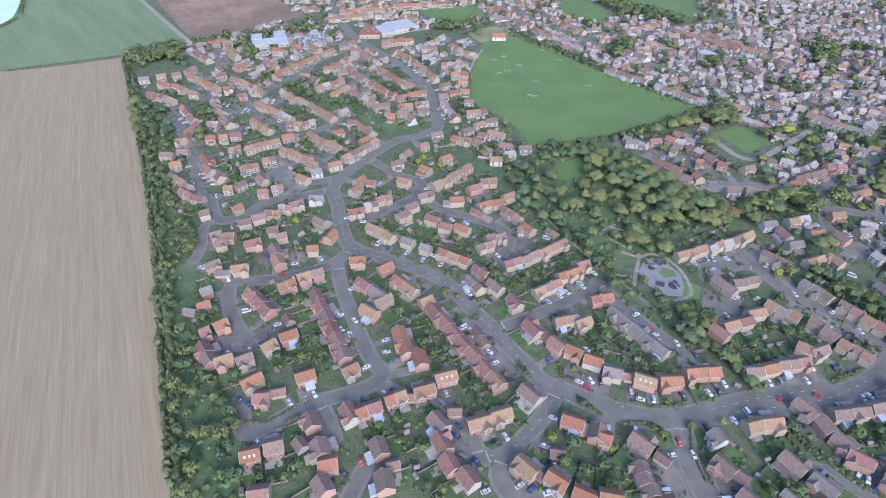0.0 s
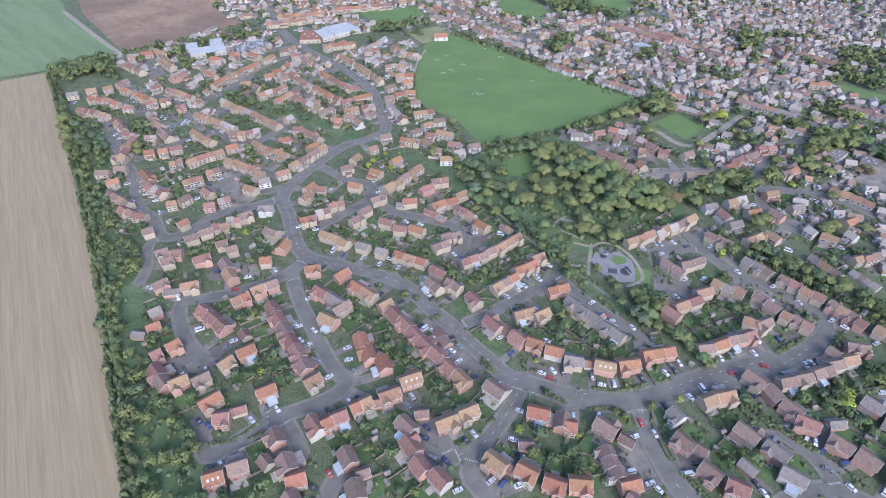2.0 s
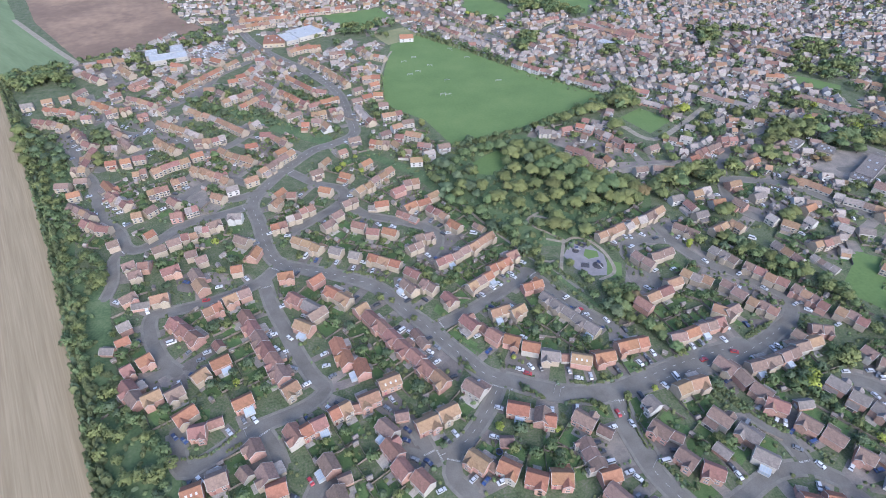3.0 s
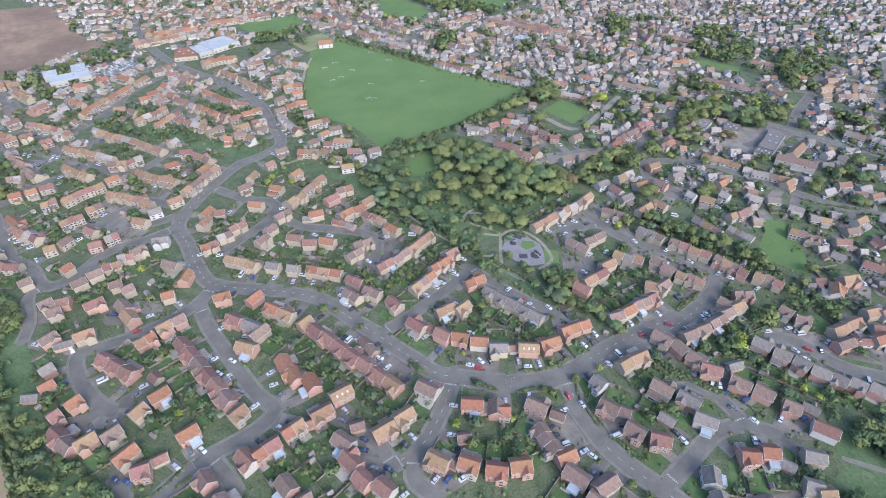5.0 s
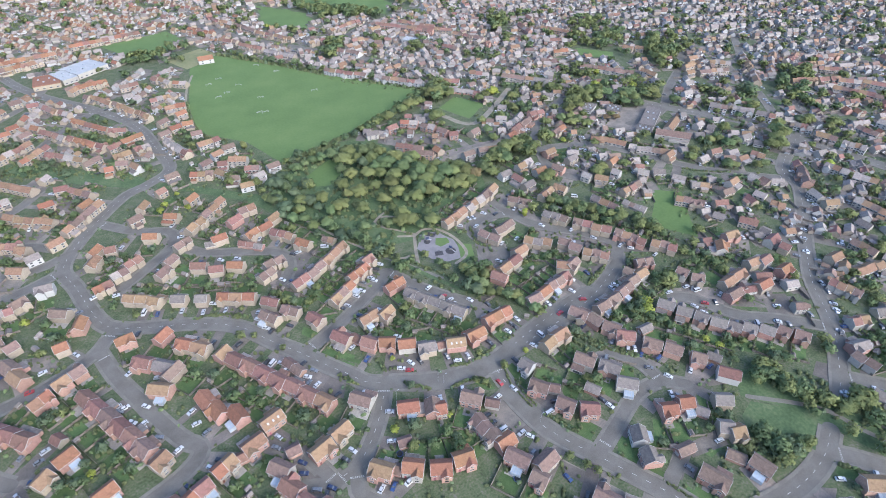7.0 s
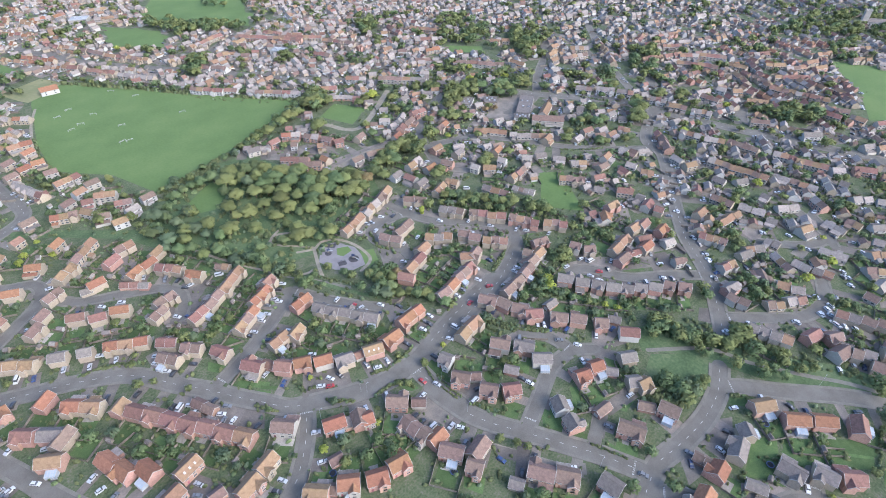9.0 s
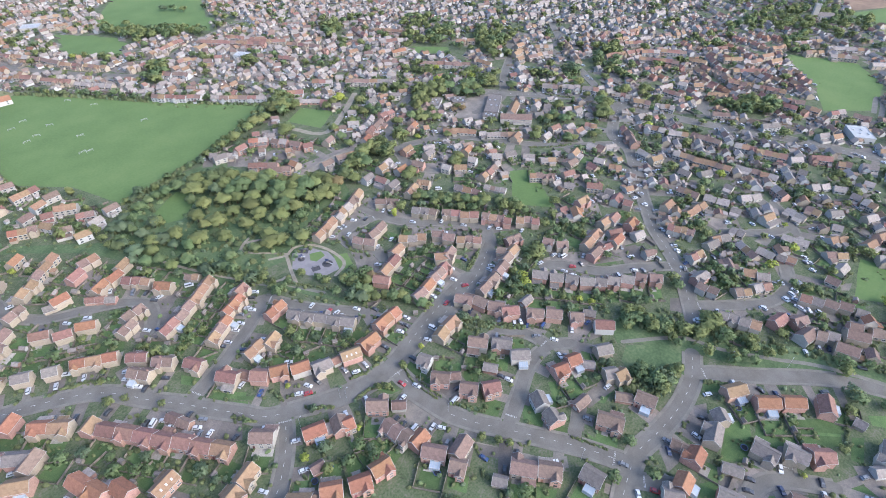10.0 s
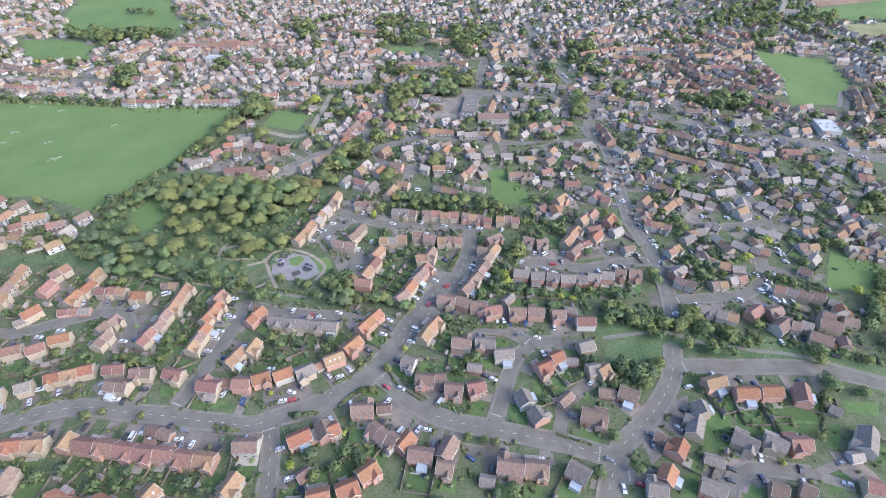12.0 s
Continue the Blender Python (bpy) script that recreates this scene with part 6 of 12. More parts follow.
terrace(5, 613.1, 319.5, 645.2, 328.4, "red", "cream", 6.5, "")
terrace(4, 652.8, 311.9, 682.3, 303.5, "red", "brick", 6.5, "")
terrace(4, 625.1, 290.1, 640.3, 278.0, "red", "cream", 6.5, "")

# houses beside the stubble field
house(-274.3, 618.8, 9, 11.9, "grey", "pale", 7.5, "")
house(-261.8, 624.9, 9, 13.6, "orange", "cream", 7.5, "")
house(-247.5, 623.8, 25, 10.8, "buff", "cream", 7.5, "")
terrace(5, -244.9, 609.0, -222.4, 581.4, "buff", "cream", 7.5, "")
terrace(5, -273.3, 596.4, -251.6, 570.9, "red", "cream", 7.5, "")
house(-182.0, 600.4, -28, 15.9, "orange", "cream", 7.5, "")
terrace(2, -170.4, 610.2, -159.9, 612.8, "orange", "cream", 7.5, "")
house(-143.5, 608.3, -41, 16.0, "orange", "cream", 7.5, "")


# houses of the eastern streets
house(295.1, -25.4, -67, 5.9, "brown", "brick", 6.8, "")
house(279.9, -8.5, -70, 5.0, "grey", "white", 5.0, "b")
house(279.7, -18.2, -73, 5.3, "grey", "cream", 6.8, "")
house(301.1, -35.9, -64, 7.1, "brown", "cream", 6.8, "b")


# houses of the old street
house(613.3, 258.9, -46, 6.6, "buff", "pale", 6.5, "")
house(618.0, 253.9, -46, 6.6, "red", "pale", 6.5, "")
house(622.8, 249.0, -46, 6.6, "ash", "brick", 6.5, "")
house(631.0, 243.6, -63, 6.8, "buff", "brick", 6.5, "")
house(634.2, 237.3, -63, 6.8, "red", "pale", 6.5, "")
house(637.5, 231.0, -63, 6.8, "red", "pale", 6.5, "")
house(640.7, 224.7, -63, 6.8, "brown", "cream", 6.5, "")
terrace(6, 590.4, 253.4, 606.7, 214.6, "red", "cream", 6.5, "")
terrace(3, 626.4, 211.9, 626.2, 192.1, "buff", "cream", 6.5, "")
terrace(4, 603.7, 195.3, 588.3, 174.4, "red", "cream", 6.5, "")
terrace(4, 613.3, 177.6, 595.9, 155.4, "brown", "cream", 6.5, "")
terrace(4, 671.1, 210.2, 690.4, 194.4, "red", "cream", 6.5, "")
terrace(4, 652.6, 199.9, 629.0, 179.6, "red", "pale", 6.5, "")
terrace(3, 651.6, 182.7, 665.2, 167.1, "buff", "cream", 6.5, "")
terrace(3, 656.5, 164.1, 674.7, 150.2, "buff", "cream", 6.5, "")
terrace(5, 623.1, 162.0, 647.3, 136.2, "red", "cream", 6.5, "")
house(631.3, 139.6, -123, 6.6, "buff", "cream", 6.5, "")
house(627.6, 133.8, -123, 6.6, "ash", "cream", 6.5, "")
house(623.9, 128.1, -123, 6.6, "brown", "cream", 6.5, "")
house(696.6, 151.6, -25, 15.9, "buff", "cream", 6.5, "")
house(686.3, 139.2, -25, 15.3, "buff", "brick", 6.5, "")
terrace(3, 724.4, 155.2, 743.0, 147.0, "buff", "cream", 6.5, "")
terrace(4, 666.0, 128.0, 654.2, 115.3, "ash", "cream", 6.5, "")
terrace(4, 636.1, 106.9, 618.2, 86.4, "buff", "brick", 6.5, "")
terrace(9, 659.5, 23.8, 598.2, 7.1, "buff", "cream", 6.5, "")
terrace(7, 670.7, 18.3, 622.1, 3.2, "buff", "cream", 6.5, "")
terrace(6, 732.9, 37.5, 693.7, 18.4, "ash", "cream", 6.5, "")
house(748.7, 53.1, -49, 13.9, "ash", "cream", 6.5, "")
terrace(6, 771.7, 108.6, 790.6, 76.3, "ash", "cream", 6.5, "")
terrace(4, 745.9, 99.7, 755.7, 73.6, "ash", "cream", 6.5, "")
terrace(6, 756.2, 145.3, 794.3, 122.4, "ash", "cream", 6.5, "")
terrace(3, 735.4, 123.2, 753.0, 109.3, "buff", "cream", 6.5, "")

# houses by the eastern verge
house(222.2, -56.2, -174, 13.0, "grey", "pale", 8.0, "g")
house(232.4, -42.3, -90, 4.7, "grey", "cream", 5.0, "x")
house(212.0, -54.1, -41, 5.4, "ash", "white", 5.0, "x")
house(199.9, -61.9, -67, 6.1, "red", "cream", 7.5, "")

# houses of the high street
terrace(3, 450.8, 286.9, 459.8, 274.5, "grey", "white", 7.0, "")
terrace(3, 464.0, 271.9, 473.2, 257.0, "ash", "white", 7.0, "")
terrace(3, 473.5, 254.5, 481.4, 241.1, "grey", "white", 7.0, "")
terrace(3, 482.5, 222.9, 487.4, 209.0, "grey", "white", 7.0, "")
terrace(3, 482.1, 202.7, 486.4, 187.8, "brown", "cream", 7.0, "")
terrace(4, 485.6, 182.8, 491.6, 166.4, "ash", "white", 7.0, "")
terrace(3, 478.2, 46.2, 485.0, 32.8, "red", "brick", 7.0, "")
terrace(2, 482.9, 28.2, 485.0, 19.0, "red", "brick", 7.0, "")
terrace(2, 489.0, 13.1, 493.4, 2.6, "grey", "white", 7.0, "")
terrace(2, 494.7, -4.1, 499.8, -13.8, "buff", "white", 7.0, "")
terrace(6, 99.2, 799.0, 121.2, 759.1, "buff", "cream", 6.5, "")
terrace(6, 124.1, 756.2, 141.2, 716.3, "brown", "cream", 6.5, "")
terrace(8, 140.9, 711.2, 169.9, 662.4, "buff", "cream", 6.5, "")
terrace(3, 182.8, 638.9, 203.0, 642.5, "ash", "cream", 6.5, "")
terrace(7, 220.2, 669.6, 267.7, 689.0, "red", "cream", 6.5, "")
terrace(3, 199.4, 609.7, 209.7, 591.3, "brown", "white", 6.5, "")
terrace(3, 211.6, 592.4, 221.8, 577.0, "brown", "white", 6.5, "")
house(272.8, 650.3, 25, 16.0, "buff", "cream", 6.5, "")
terrace(2, 229.3, 621.1, 244.6, 622.0, "red", "cream", 6.5, "")
terrace(11, 282.1, 667.7, 331.9, 604.2, "red", "brick", 6.5, "")
terrace(8, 310.8, 660.9, 340.2, 617.5, "red", "pale", 6.5, "")
terrace(4, 94.9, 706.3, 109.9, 685.1, "red", "cream", 6.5, "")
terrace(5, 109.7, 676.6, 131.3, 647.9, "red", "cream", 6.5, "")
terrace(6, 131.2, 640.5, 153.9, 603.6, "ash", "cream", 6.5, "")
terrace(5, 74.1, 763.2, 92.8, 732.6, "orange", "cream", 6.5, "")
terrace(4, 109.7, 922.5, 133.9, 917.2, "orange", "cream", 6.5, "")
terrace(3, 135.7, 915.3, 152.2, 921.6, "orange", "cream", 6.5, "")
terrace(4, 174.4, 868.2, 203.2, 853.9, "ash", "cream", 6.5, "")
terrace(4, 225.0, 892.5, 242.1, 868.4, "ash", "cream", 6.5, "")
terrace(5, 173.5, 915.6, 208.9, 909.0, "ash", "cream", 6.5, "")
house(66.5, 648.7, -2, 16.0, "orange", "white", 9.0, "")
terrace(7, 316.0, 633.2, 353.6, 594.8, "red", "cream", 6.5, "")
terrace(6, 350.2, 585.5, 368.3, 545.9, "brown", "cream", 6.5, "")
terrace(3, 361.8, 533.4, 384.0, 538.5, "red", "brick", 6.5, "")
terrace(3, 317.3, 553.4, 325.7, 533.6, "red", "cream", 6.5, "")
house(385.2, 506.6, 1, 12.4, "buff", "cream", 6.5, "")
terrace(2, 402.8, 482.2, 416.3, 475.4, "ash", "cream", 6.5, "")
terrace(2, 413.6, 471.2, 430.9, 466.4, "orange", "cream", 6.5, "")
terrace(4, 439.3, 571.1, 435.4, 541.6, "red", "brick", 6.5, "")
terrace(3, 471.1, 579.9, 474.4, 558.5, "red", "pale", 6.5, "")
terrace(5, 456.2, 548.1, 473.7, 516.2, "red", "brick", 6.5, "")
terrace(4, 429.5, 508.3, 452.6, 493.7, "red", "brick", 6.5, "")
house(467.6, 592.2, -91, 6.8, "red", "cream", 6.5, "")
house(467.5, 585.2, -91, 6.8, "red", "cream", 6.5, "")
house(497.3, 438.5, -68, 11.5, "buff", "cream", 6.5, "")
house(507.6, 431.1, -46, 9.4, "buff", "cream", 6.5, "")




# houses near the stubble field
house(-62.6, 125.4, -49, 5.8, "brown", "pale", 5.5, "x")
house(-53.1, 122.5, -65, 8.0, "brown", "cream", 7.5, "")
house(-48.5, 115.6, 12, 7.8, "orange", "cream", 7.5, "")
house(-49.0, 105.8, -55, 8.1, "brown", "brick", 7.5, "")
house(-82.5, 119.9, 14, 8.2, "orange", "brick", 7.5, "r")
house(-73.3, 123.8, 15, 7.9, "brown", "brick", 7.5, "")
house(-74.4, 102.8, 8, 8.2, "red", "cream", 7.5, "c")

# houses of the centre
house(-23.9, 107.8, -74, 8.7, "brown", "brick", 7.5, "c")


# houses of the north-west streets
house(-113.3, 618.1, 21, 9.8, "brown", "cream", 7.5, "")

# houses of the north streets
terrace(4, -70.4, 626.9, -39.0, 634.0, "orange", "cream", 7.5, "")

# houses of the south streets
house(154.3, 41.5, -67, 11.4, "brown", "brick", 7.5, "g")
house(109.2, 56.7, -59, 11.2, "brown", "cream", 7.5, "")
house(115.9, 48.0, -55, 9.7, "brown", "brick", 7.5, "")
house(98.6, 61.0, -61, 5.9, "grey", "cream", 5.0, "x")
house(125.8, 33.5, -83, 8.8, "grey", "brick", 7.5, "c")
house(271.1, -8.0, -15, 9.4, "brown", "pale", 7.5, "")
house(276.1, -13.8, -72, 4.4, "brown", "cream", 7.5, "")
house(289.4, -27.9, -69, 10.3, "brown", "cream", 7.5, "")
house(275.2, -26.2, -77, 10.0, "brown", "cream", 7.5, "")


# houses of the far terraces
terrace(8, -136.2, 741.3, -77.7, 751.2, "orange", "cream", 7.5, "")
terrace(11, -63.8, 766.5, 12.6, 782.3, "orange", "cream", 7.5, "")
terrace(8, -146.3, 712.8, -90.7, 731.6, "orange", "cream", 7.5, "")
house(61.9, 652.7, 22, 16.0, "orange", "cream", 7.5, "")


# houses of the middle streets
terrace(4, -167.5, 434.0, -146.7, 411.4, "buff", "cream", 6.6, "g")
terrace(2, -134.9, 426.0, -120.7, 425.0, "brown", "cream", 6.6, "")
house(-109.1, 405.0, -43, 8.7, "buff", "cream", 6.6, "")
terrace(4, -105.1, 400.0, -83.4, 382.8, "buff", "cream", 6.6, "")
terrace(4, -159.0, 381.2, -134.3, 396.0, "red", "cream", 6.6, "")
house(-129.0, 401.9, 23, 9.5, "orange", "cream", 6.6, "")
terrace(2, -124.7, 405.4, -115.1, 407.7, "grey", "brick", 5.0, "x")
terrace(5, -128.3, 383.0, -97.2, 358.3, "buff", "cream", 6.6, "g")
house(-82.8, 357.5, 27, 10.0, "buff", "cream", 6.6, "g")
terrace(5, -78.3, 366.8, -53.9, 394.7, "brown", "cream", 6.6, "")
terrace(2, -139.9, 361.6, -130.9, 367.2, "brown", "cream", 6.6, "")
terrace(3, -154.7, 352.0, -141.6, 357.8, "red", "cream", 6.6, "")
house(-133.2, 337.1, -46, 10.0, "red", "cream", 6.6, "")
house(-95.3, 347.6, 19, 8.3, "grey", "white", 6.6, "")
house(-103.5, 338.6, -32, 10.0, "buff", "cream", 6.6, "")
house(-128.1, 320.3, 6, 7.4, "red", "brick", 6.6, "g")
terrace(2, -123.3, 323.7, -115.3, 326.1, "red", "cream", 6.6, "")
house(-147.7, 329.8, 49, 8.3, "brown", "cream", 6.6, "")
house(-141.1, 300.7, 43, 6.6, "orange", "cream", 6.6, "")
house(-88.7, 312.1, -5, 8.9, "grey", "white", 6.6, "g")
house(-101.6, 305.4, 28, 9.2, "brown", "cream", 6.6, "g")
terrace(2, -112.4, 299.7, -103.7, 301.3, "red", "cream", 6.6, "")
terrace(2, -119.9, 293.5, -110.9, 296.4, "red", "cream", 6.6, "")
house(-123.9, 289.9, 24, 8.1, "brown", "cream", 6.6, "")
house(-131.5, 284.4, 24, 7.8, "brown", "cream", 6.6, "")
house(-81.1, 285.0, -34, 10.0, "brown", "cream", 6.6, "")
house(-72.3, 270.3, 70, 9.5, "orange", "brick", 6.6, "")
house(-110.9, 276.3, 16, 6.6, "brown", "cream", 6.6, "")
house(-103.7, 269.8, 24, 6.5, "brown", "cream", 6.6, "")
house(-81.1, 257.1, 6, 6.6, "orange", "cream", 6.6, "")
house(-61.3, 335.5, 52, 9.5, "orange", "cream", 6.6, "")
house(-62.8, 323.9, 57, 10.0, "buff", "cream", 6.6, "g")
house(-52.3, 332.0, -6, 6.3, "red", "cream", 6.6, "")
terrace(2, -54.6, 303.2, -45.5, 306.7, "brown", "cream", 6.6, "")
terrace(2, -45.4, 308.5, -37.2, 314.5, "orange", "cream", 6.6, "")
terrace(2, -64.4, 295.7, -54.0, 298.9, "orange", "cream", 6.6, "")
terrace(3, -48.9, 280.7, -31.8, 266.9, "buff", "cream", 6.6, "")
house(-28.3, 334.2, -27, 9.5, "orange", "cream", 6.6, "")
house(-29.0, 374.1, 56, 9.3, "buff", "cream", 6.6, "")
house(-35.2, 359.9, 21, 9.5, "brown", "cream", 6.6, "")
house(-51.9, 246.5, 6, 8.8, "orange", "brick", 6.6, "g")
house(-34.4, 239.6, 38, 8.9, "orange", "brick", 6.6, "")
house(-13.0, 351.5, -34, 9.5, "orange", "cream", 6.6, "")
house(2.3, 367.4, 39, 9.5, "orange", "cream", 6.6, "")
terrace(2, -6.5, 327.4, 4.4, 337.5, "brown", "cream", 6.6, "")
terrace(3, 5.0, 338.8, 21.7, 355.7, "orange", "cream", 6.6, "")
terrace(2, -17.2, 313.9, -6.5, 318.2, "brown", "cream", 6.6, "")
house(9.9, 310.2, 5, 9.5, "orange", "cream", 6.6, "")
house(3.8, 309.4, -12, 6.2, "grey", "cream", 5.0, "x")
house(23.1, 325.5, 29, 10.0, "red", "brick", 6.6, "")
terrace(2, 27.6, 333.0, 39.1, 336.0, "brown", "cream", 6.6, "")
house(29.5, 304.6, 29, 10.0, "orange", "cream", 6.6, "g")
house(38.8, 307.4, 22, 9.3, "orange", "cream", 6.6, "")
house(46.4, 314.8, 32, 9.5, "buff", "cream", 6.6, "")
terrace(3, 41.8, 300.4, 52.5, 286.9, "red", "cream", 6.6, "")
house(55.8, 278.2, -53, 10.0, "orange", "cream", 6.6, "g")
terrace(3, 19.6, 300.6, 33.3, 290.8, "grey", "brick", 5.0, "x")
terrace(2, 68.3, 278.5, 73.8, 271.5, "brown", "cream", 5.0, "x")
terrace(2, 37.5, 242.3, 47.9, 246.2, "red", "cream", 6.6, "")
terrace(2, 47.9, 246.2, 59.9, 252.7, "brown", "cream", 6.6, "")
terrace(3, 59.9, 252.7, 77.8, 264.2, "buff", "cream", 6.6, "")
terrace(3, 68.2, 230.9, 82.1, 237.3, "orange", "cream", 6.6, "")
house(84.5, 242.2, 21, 7.9, "red", "cream", 6.6, "")
terrace(3, 52.5, 218.1, 68.5, 226.9, "brown", "cream", 6.6, "")
terrace(2, 27.8, 267.0, 40.0, 270.2, "brown", "cream", 6.6, "")
terrace(2, 22.2, 257.7, 31.0, 262.6, "brown", "cream", 6.6, "")
house(-6.6, 288.2, -29, 9.5, "red", "cream", 6.6, "")
house(2.1, 280.0, -19, 8.7, "red", "cream", 6.6, "")
house(13.0, 277.8, -32, 10.0, "orange", "cream", 6.6, "")
house(-21.2, 302.3, 38, 8.6, "brown", "cream", 6.6, "")
house(-26.9, 293.0, 39, 9.4, "brown", "cream", 6.6, "g")
house(-22.0, 264.4, -30, 8.0, "grey", "cream", 6.6, "")
house(-10.7, 258.2, -27, 6.6, "grey", "cream", 6.6, "")
terrace(3, -2.3, 255.4, 16.0, 243.9, "orange", "cream", 6.6, "")
terrace(2, 19.0, 239.5, 26.6, 232.7, "red", "cream", 6.6, "")
terrace(2, 16.2, 229.6, 22.0, 219.8, "brown", "cream", 6.6, "")
terrace(2, 27.0, 227.4, 33.8, 219.6, "brown", "cream", 6.6, "")
house(40.4, 210.8, -61, 9.5, "red", "cream", 6.6, "g")
terrace(2, 60.2, 196.5, 71.6, 198.7, "buff", "cream", 6.6, "")
house(75.5, 195.9, 24, 9.0, "buff", "cream", 6.6, "g")
terrace(3, 144.2, 250.5, 164.9, 257.1, "buff", "cream", 6.6, "")
terrace(3, 165.3, 257.7, 182.6, 263.8, "red", "cream", 6.6, "")
terrace(2, 183.0, 264.4, 200.1, 272.0, "buff", "cream", 6.6, "")
terrace(2, 198.2, 253.3, 208.3, 240.1, "brown", "cream", 6.6, "")
terrace(3, 210.2, 227.2, 218.4, 212.1, "grey", "cream", 6.6, "")
terrace(2, 220.5, 243.0, 233.3, 247.5, "buff", "cream", 6.6, "")
terrace(2, 238.3, 250.9, 241.2, 241.8, "buff", "cream", 6.6, "")
terrace(2, 161.0, 231.3, 167.4, 217.8, "red", "cream", 6.6, "")
terrace(2, 168.4, 226.9, 184.5, 229.9, "orange", "cream", 6.6, "")
terrace(3, 180.9, 210.2, 193.2, 197.6, "grey", "cream", 6.6, "")
terrace(2, 198.8, 197.7, 207.1, 184.7, "brown", "cream", 6.6, "")
house(171.4, 202.6, 13, 10.0, "buff", "cream", 6.6, "")
terrace(2, 149.4, 192.5, 167.2, 198.2, "buff", "cream", 6.6, "")
house(146.8, 188.8, -58, 9.5, "red", "brick", 6.6, "")
house(186.3, 177.9, -37, 8.1, "buff", "cream", 6.6, "")
house(191.7, 176.4, 18, 9.8, "brown", "cream", 6.6, "g")
terrace(3, 166.4, 167.1, 183.1, 169.7, "brown", "brick", 6.6, "")
house(161.8, 165.4, 13, 8.4, "orange", "cream", 6.6, "")
house(153.1, 163.6, 2, 8.3, "brown", "cream", 6.6, "")
terrace(2, 83.4, 212.1, 95.6, 214.8, "orange", "brick", 6.6, "")
terrace(5, 92.7, 205.6, 114.2, 174.0, "grey", "cream", 6.6, "")
house(221.1, 271.8, -80, 10.0, "red", "pale", 6.6, "")
house(222.4, 261.7, 11, 10.0, "grey", "cream", 6.6, "")
terrace(4, 221.0, 209.7, 235.4, 188.8, "brown", "cream", 6.6, "")
terrace(4, 236.5, 186.5, 246.5, 169.1, "brown", "brick", 6.6, "")
terrace(3, 250.3, 167.4, 257.6, 154.1, "brown", "cream", 6.6, "")
terrace(3, 206.0, 182.3, 216.2, 170.1, "brown", "cream", 6.6, "")
terrace(2, 225.9, 157.2, 236.1, 154.5, "brown", "brick", 6.6, "")
house(216.7, 153.8, -65, 5.7, "brown", "cream", 6.6, "")
terrace(2, 207.9, 147.0, 225.4, 149.1, "brown", "pale", 6.6, "")
terrace(2, 197.2, 142.5, 208.7, 145.2, "brown", "brick", 6.6, "")
terrace(2, 178.3, 139.5, 196.0, 141.1, "brown", "cream", 6.6, "")
house(244.4, 137.4, -67, 6.6, "brown", "pale", 6.6, "g")
house(247.9, 129.5, -45, 7.2, "brown", "cream", 6.6, "g")
house(284.5, 141.6, 46, 10.0, "orange", "pale", 6.6, "g")
house(299.9, 146.9, -7, 10.0, "buff", "brick", 6.6, "g")
house(271.1, 119.4, 3, 10.0, "buff", "pale", 6.6, "g")
house(260.4, 118.2, 4, 9.5, "buff", "cream", 6.6, "")
house(255.0, 109.8, 1, 10.0, "brown", "brick", 6.6, "")
house(288.2, 122.4, -4, 8.5, "buff", "cream", 6.6, "")
house(296.2, 120.0, 4, 9.5, "red", "pale", 6.6, "")
house(299.5, 108.6, 4, 9.5, "orange", "brick", 6.6, "g")
house(276.5, 106.4, -0, 10.0, "orange", "cream", 6.6, "")
terrace(4, 303.4, 195.2, 314.2, 179.3, "brown", "cream", 6.6, "")
house(328.1, 213.9, -56, 9.4, "ash", "cream", 6.6, "b")
terrace(2, 328.7, 203.1, 338.5, 195.1, "grey", "cream", 6.6, "b")
house(355.9, 189.0, 10, 10.0, "buff", "pale", 6.6, "")
house(343.9, 183.5, -5, 10.0, "brown", "cream", 6.6, "b")
house(313.4, 166.0, -63, 7.4, "grey", "cream", 6.6, "b")
terrace(2, 320.4, 155.7, 326.1, 145.9, "red", "cream", 6.6, "")
house(349.8, 167.5, 75, 8.4, "red", "cream", 6.6, "b")
house(377.7, 185.6, -86, 7.2, "ash", "cream", 6.6, "b")
house(381.0, 178.5, 88, 6.6, "brown", "cream", 6.6, "b")
house(361.1, 168.6, -77, 8.1, "ash", "pale", 6.6, "b")
terrace(2, 359.0, 159.1, 363.5, 150.5, "buff", "pale", 6.6, "b")
house(319.3, 130.4, 9, 10.0, "red", "pale", 6.6, "g")
house(319.1, 121.3, -77, 6.2, "red", "cream", 6.6, "")
house(324.7, 138.9, -77, 6.7, "grey", "white", 6.6, "b")
house(275.2, 241.2, -46, 9.8, "buff", "cream", 6.6, "")
terrace(3, 275.3, 219.6, 294.2, 223.1, "buff", "cream", 6.6, "")
house(268.1, 249.1, -72, 7.1, "ash", "pale", 6.6, "")
house(290.9, 241.9, -69, 6.6, "ash", "white", 6.6, "")
house(308.4, 231.1, -51, 8.1, "ash", "cream", 6.6, "")
house(321.2, 227.8, -23, 9.5, "grey", "pale", 6.6, "b")
terrace(3, 254.5, 227.2, 260.8, 207.9, "grey", "pale", 6.6, "b")
terrace(4, 268.8, 211.0, 274.5, 196.0, "ash", "pale", 5.0, "x")

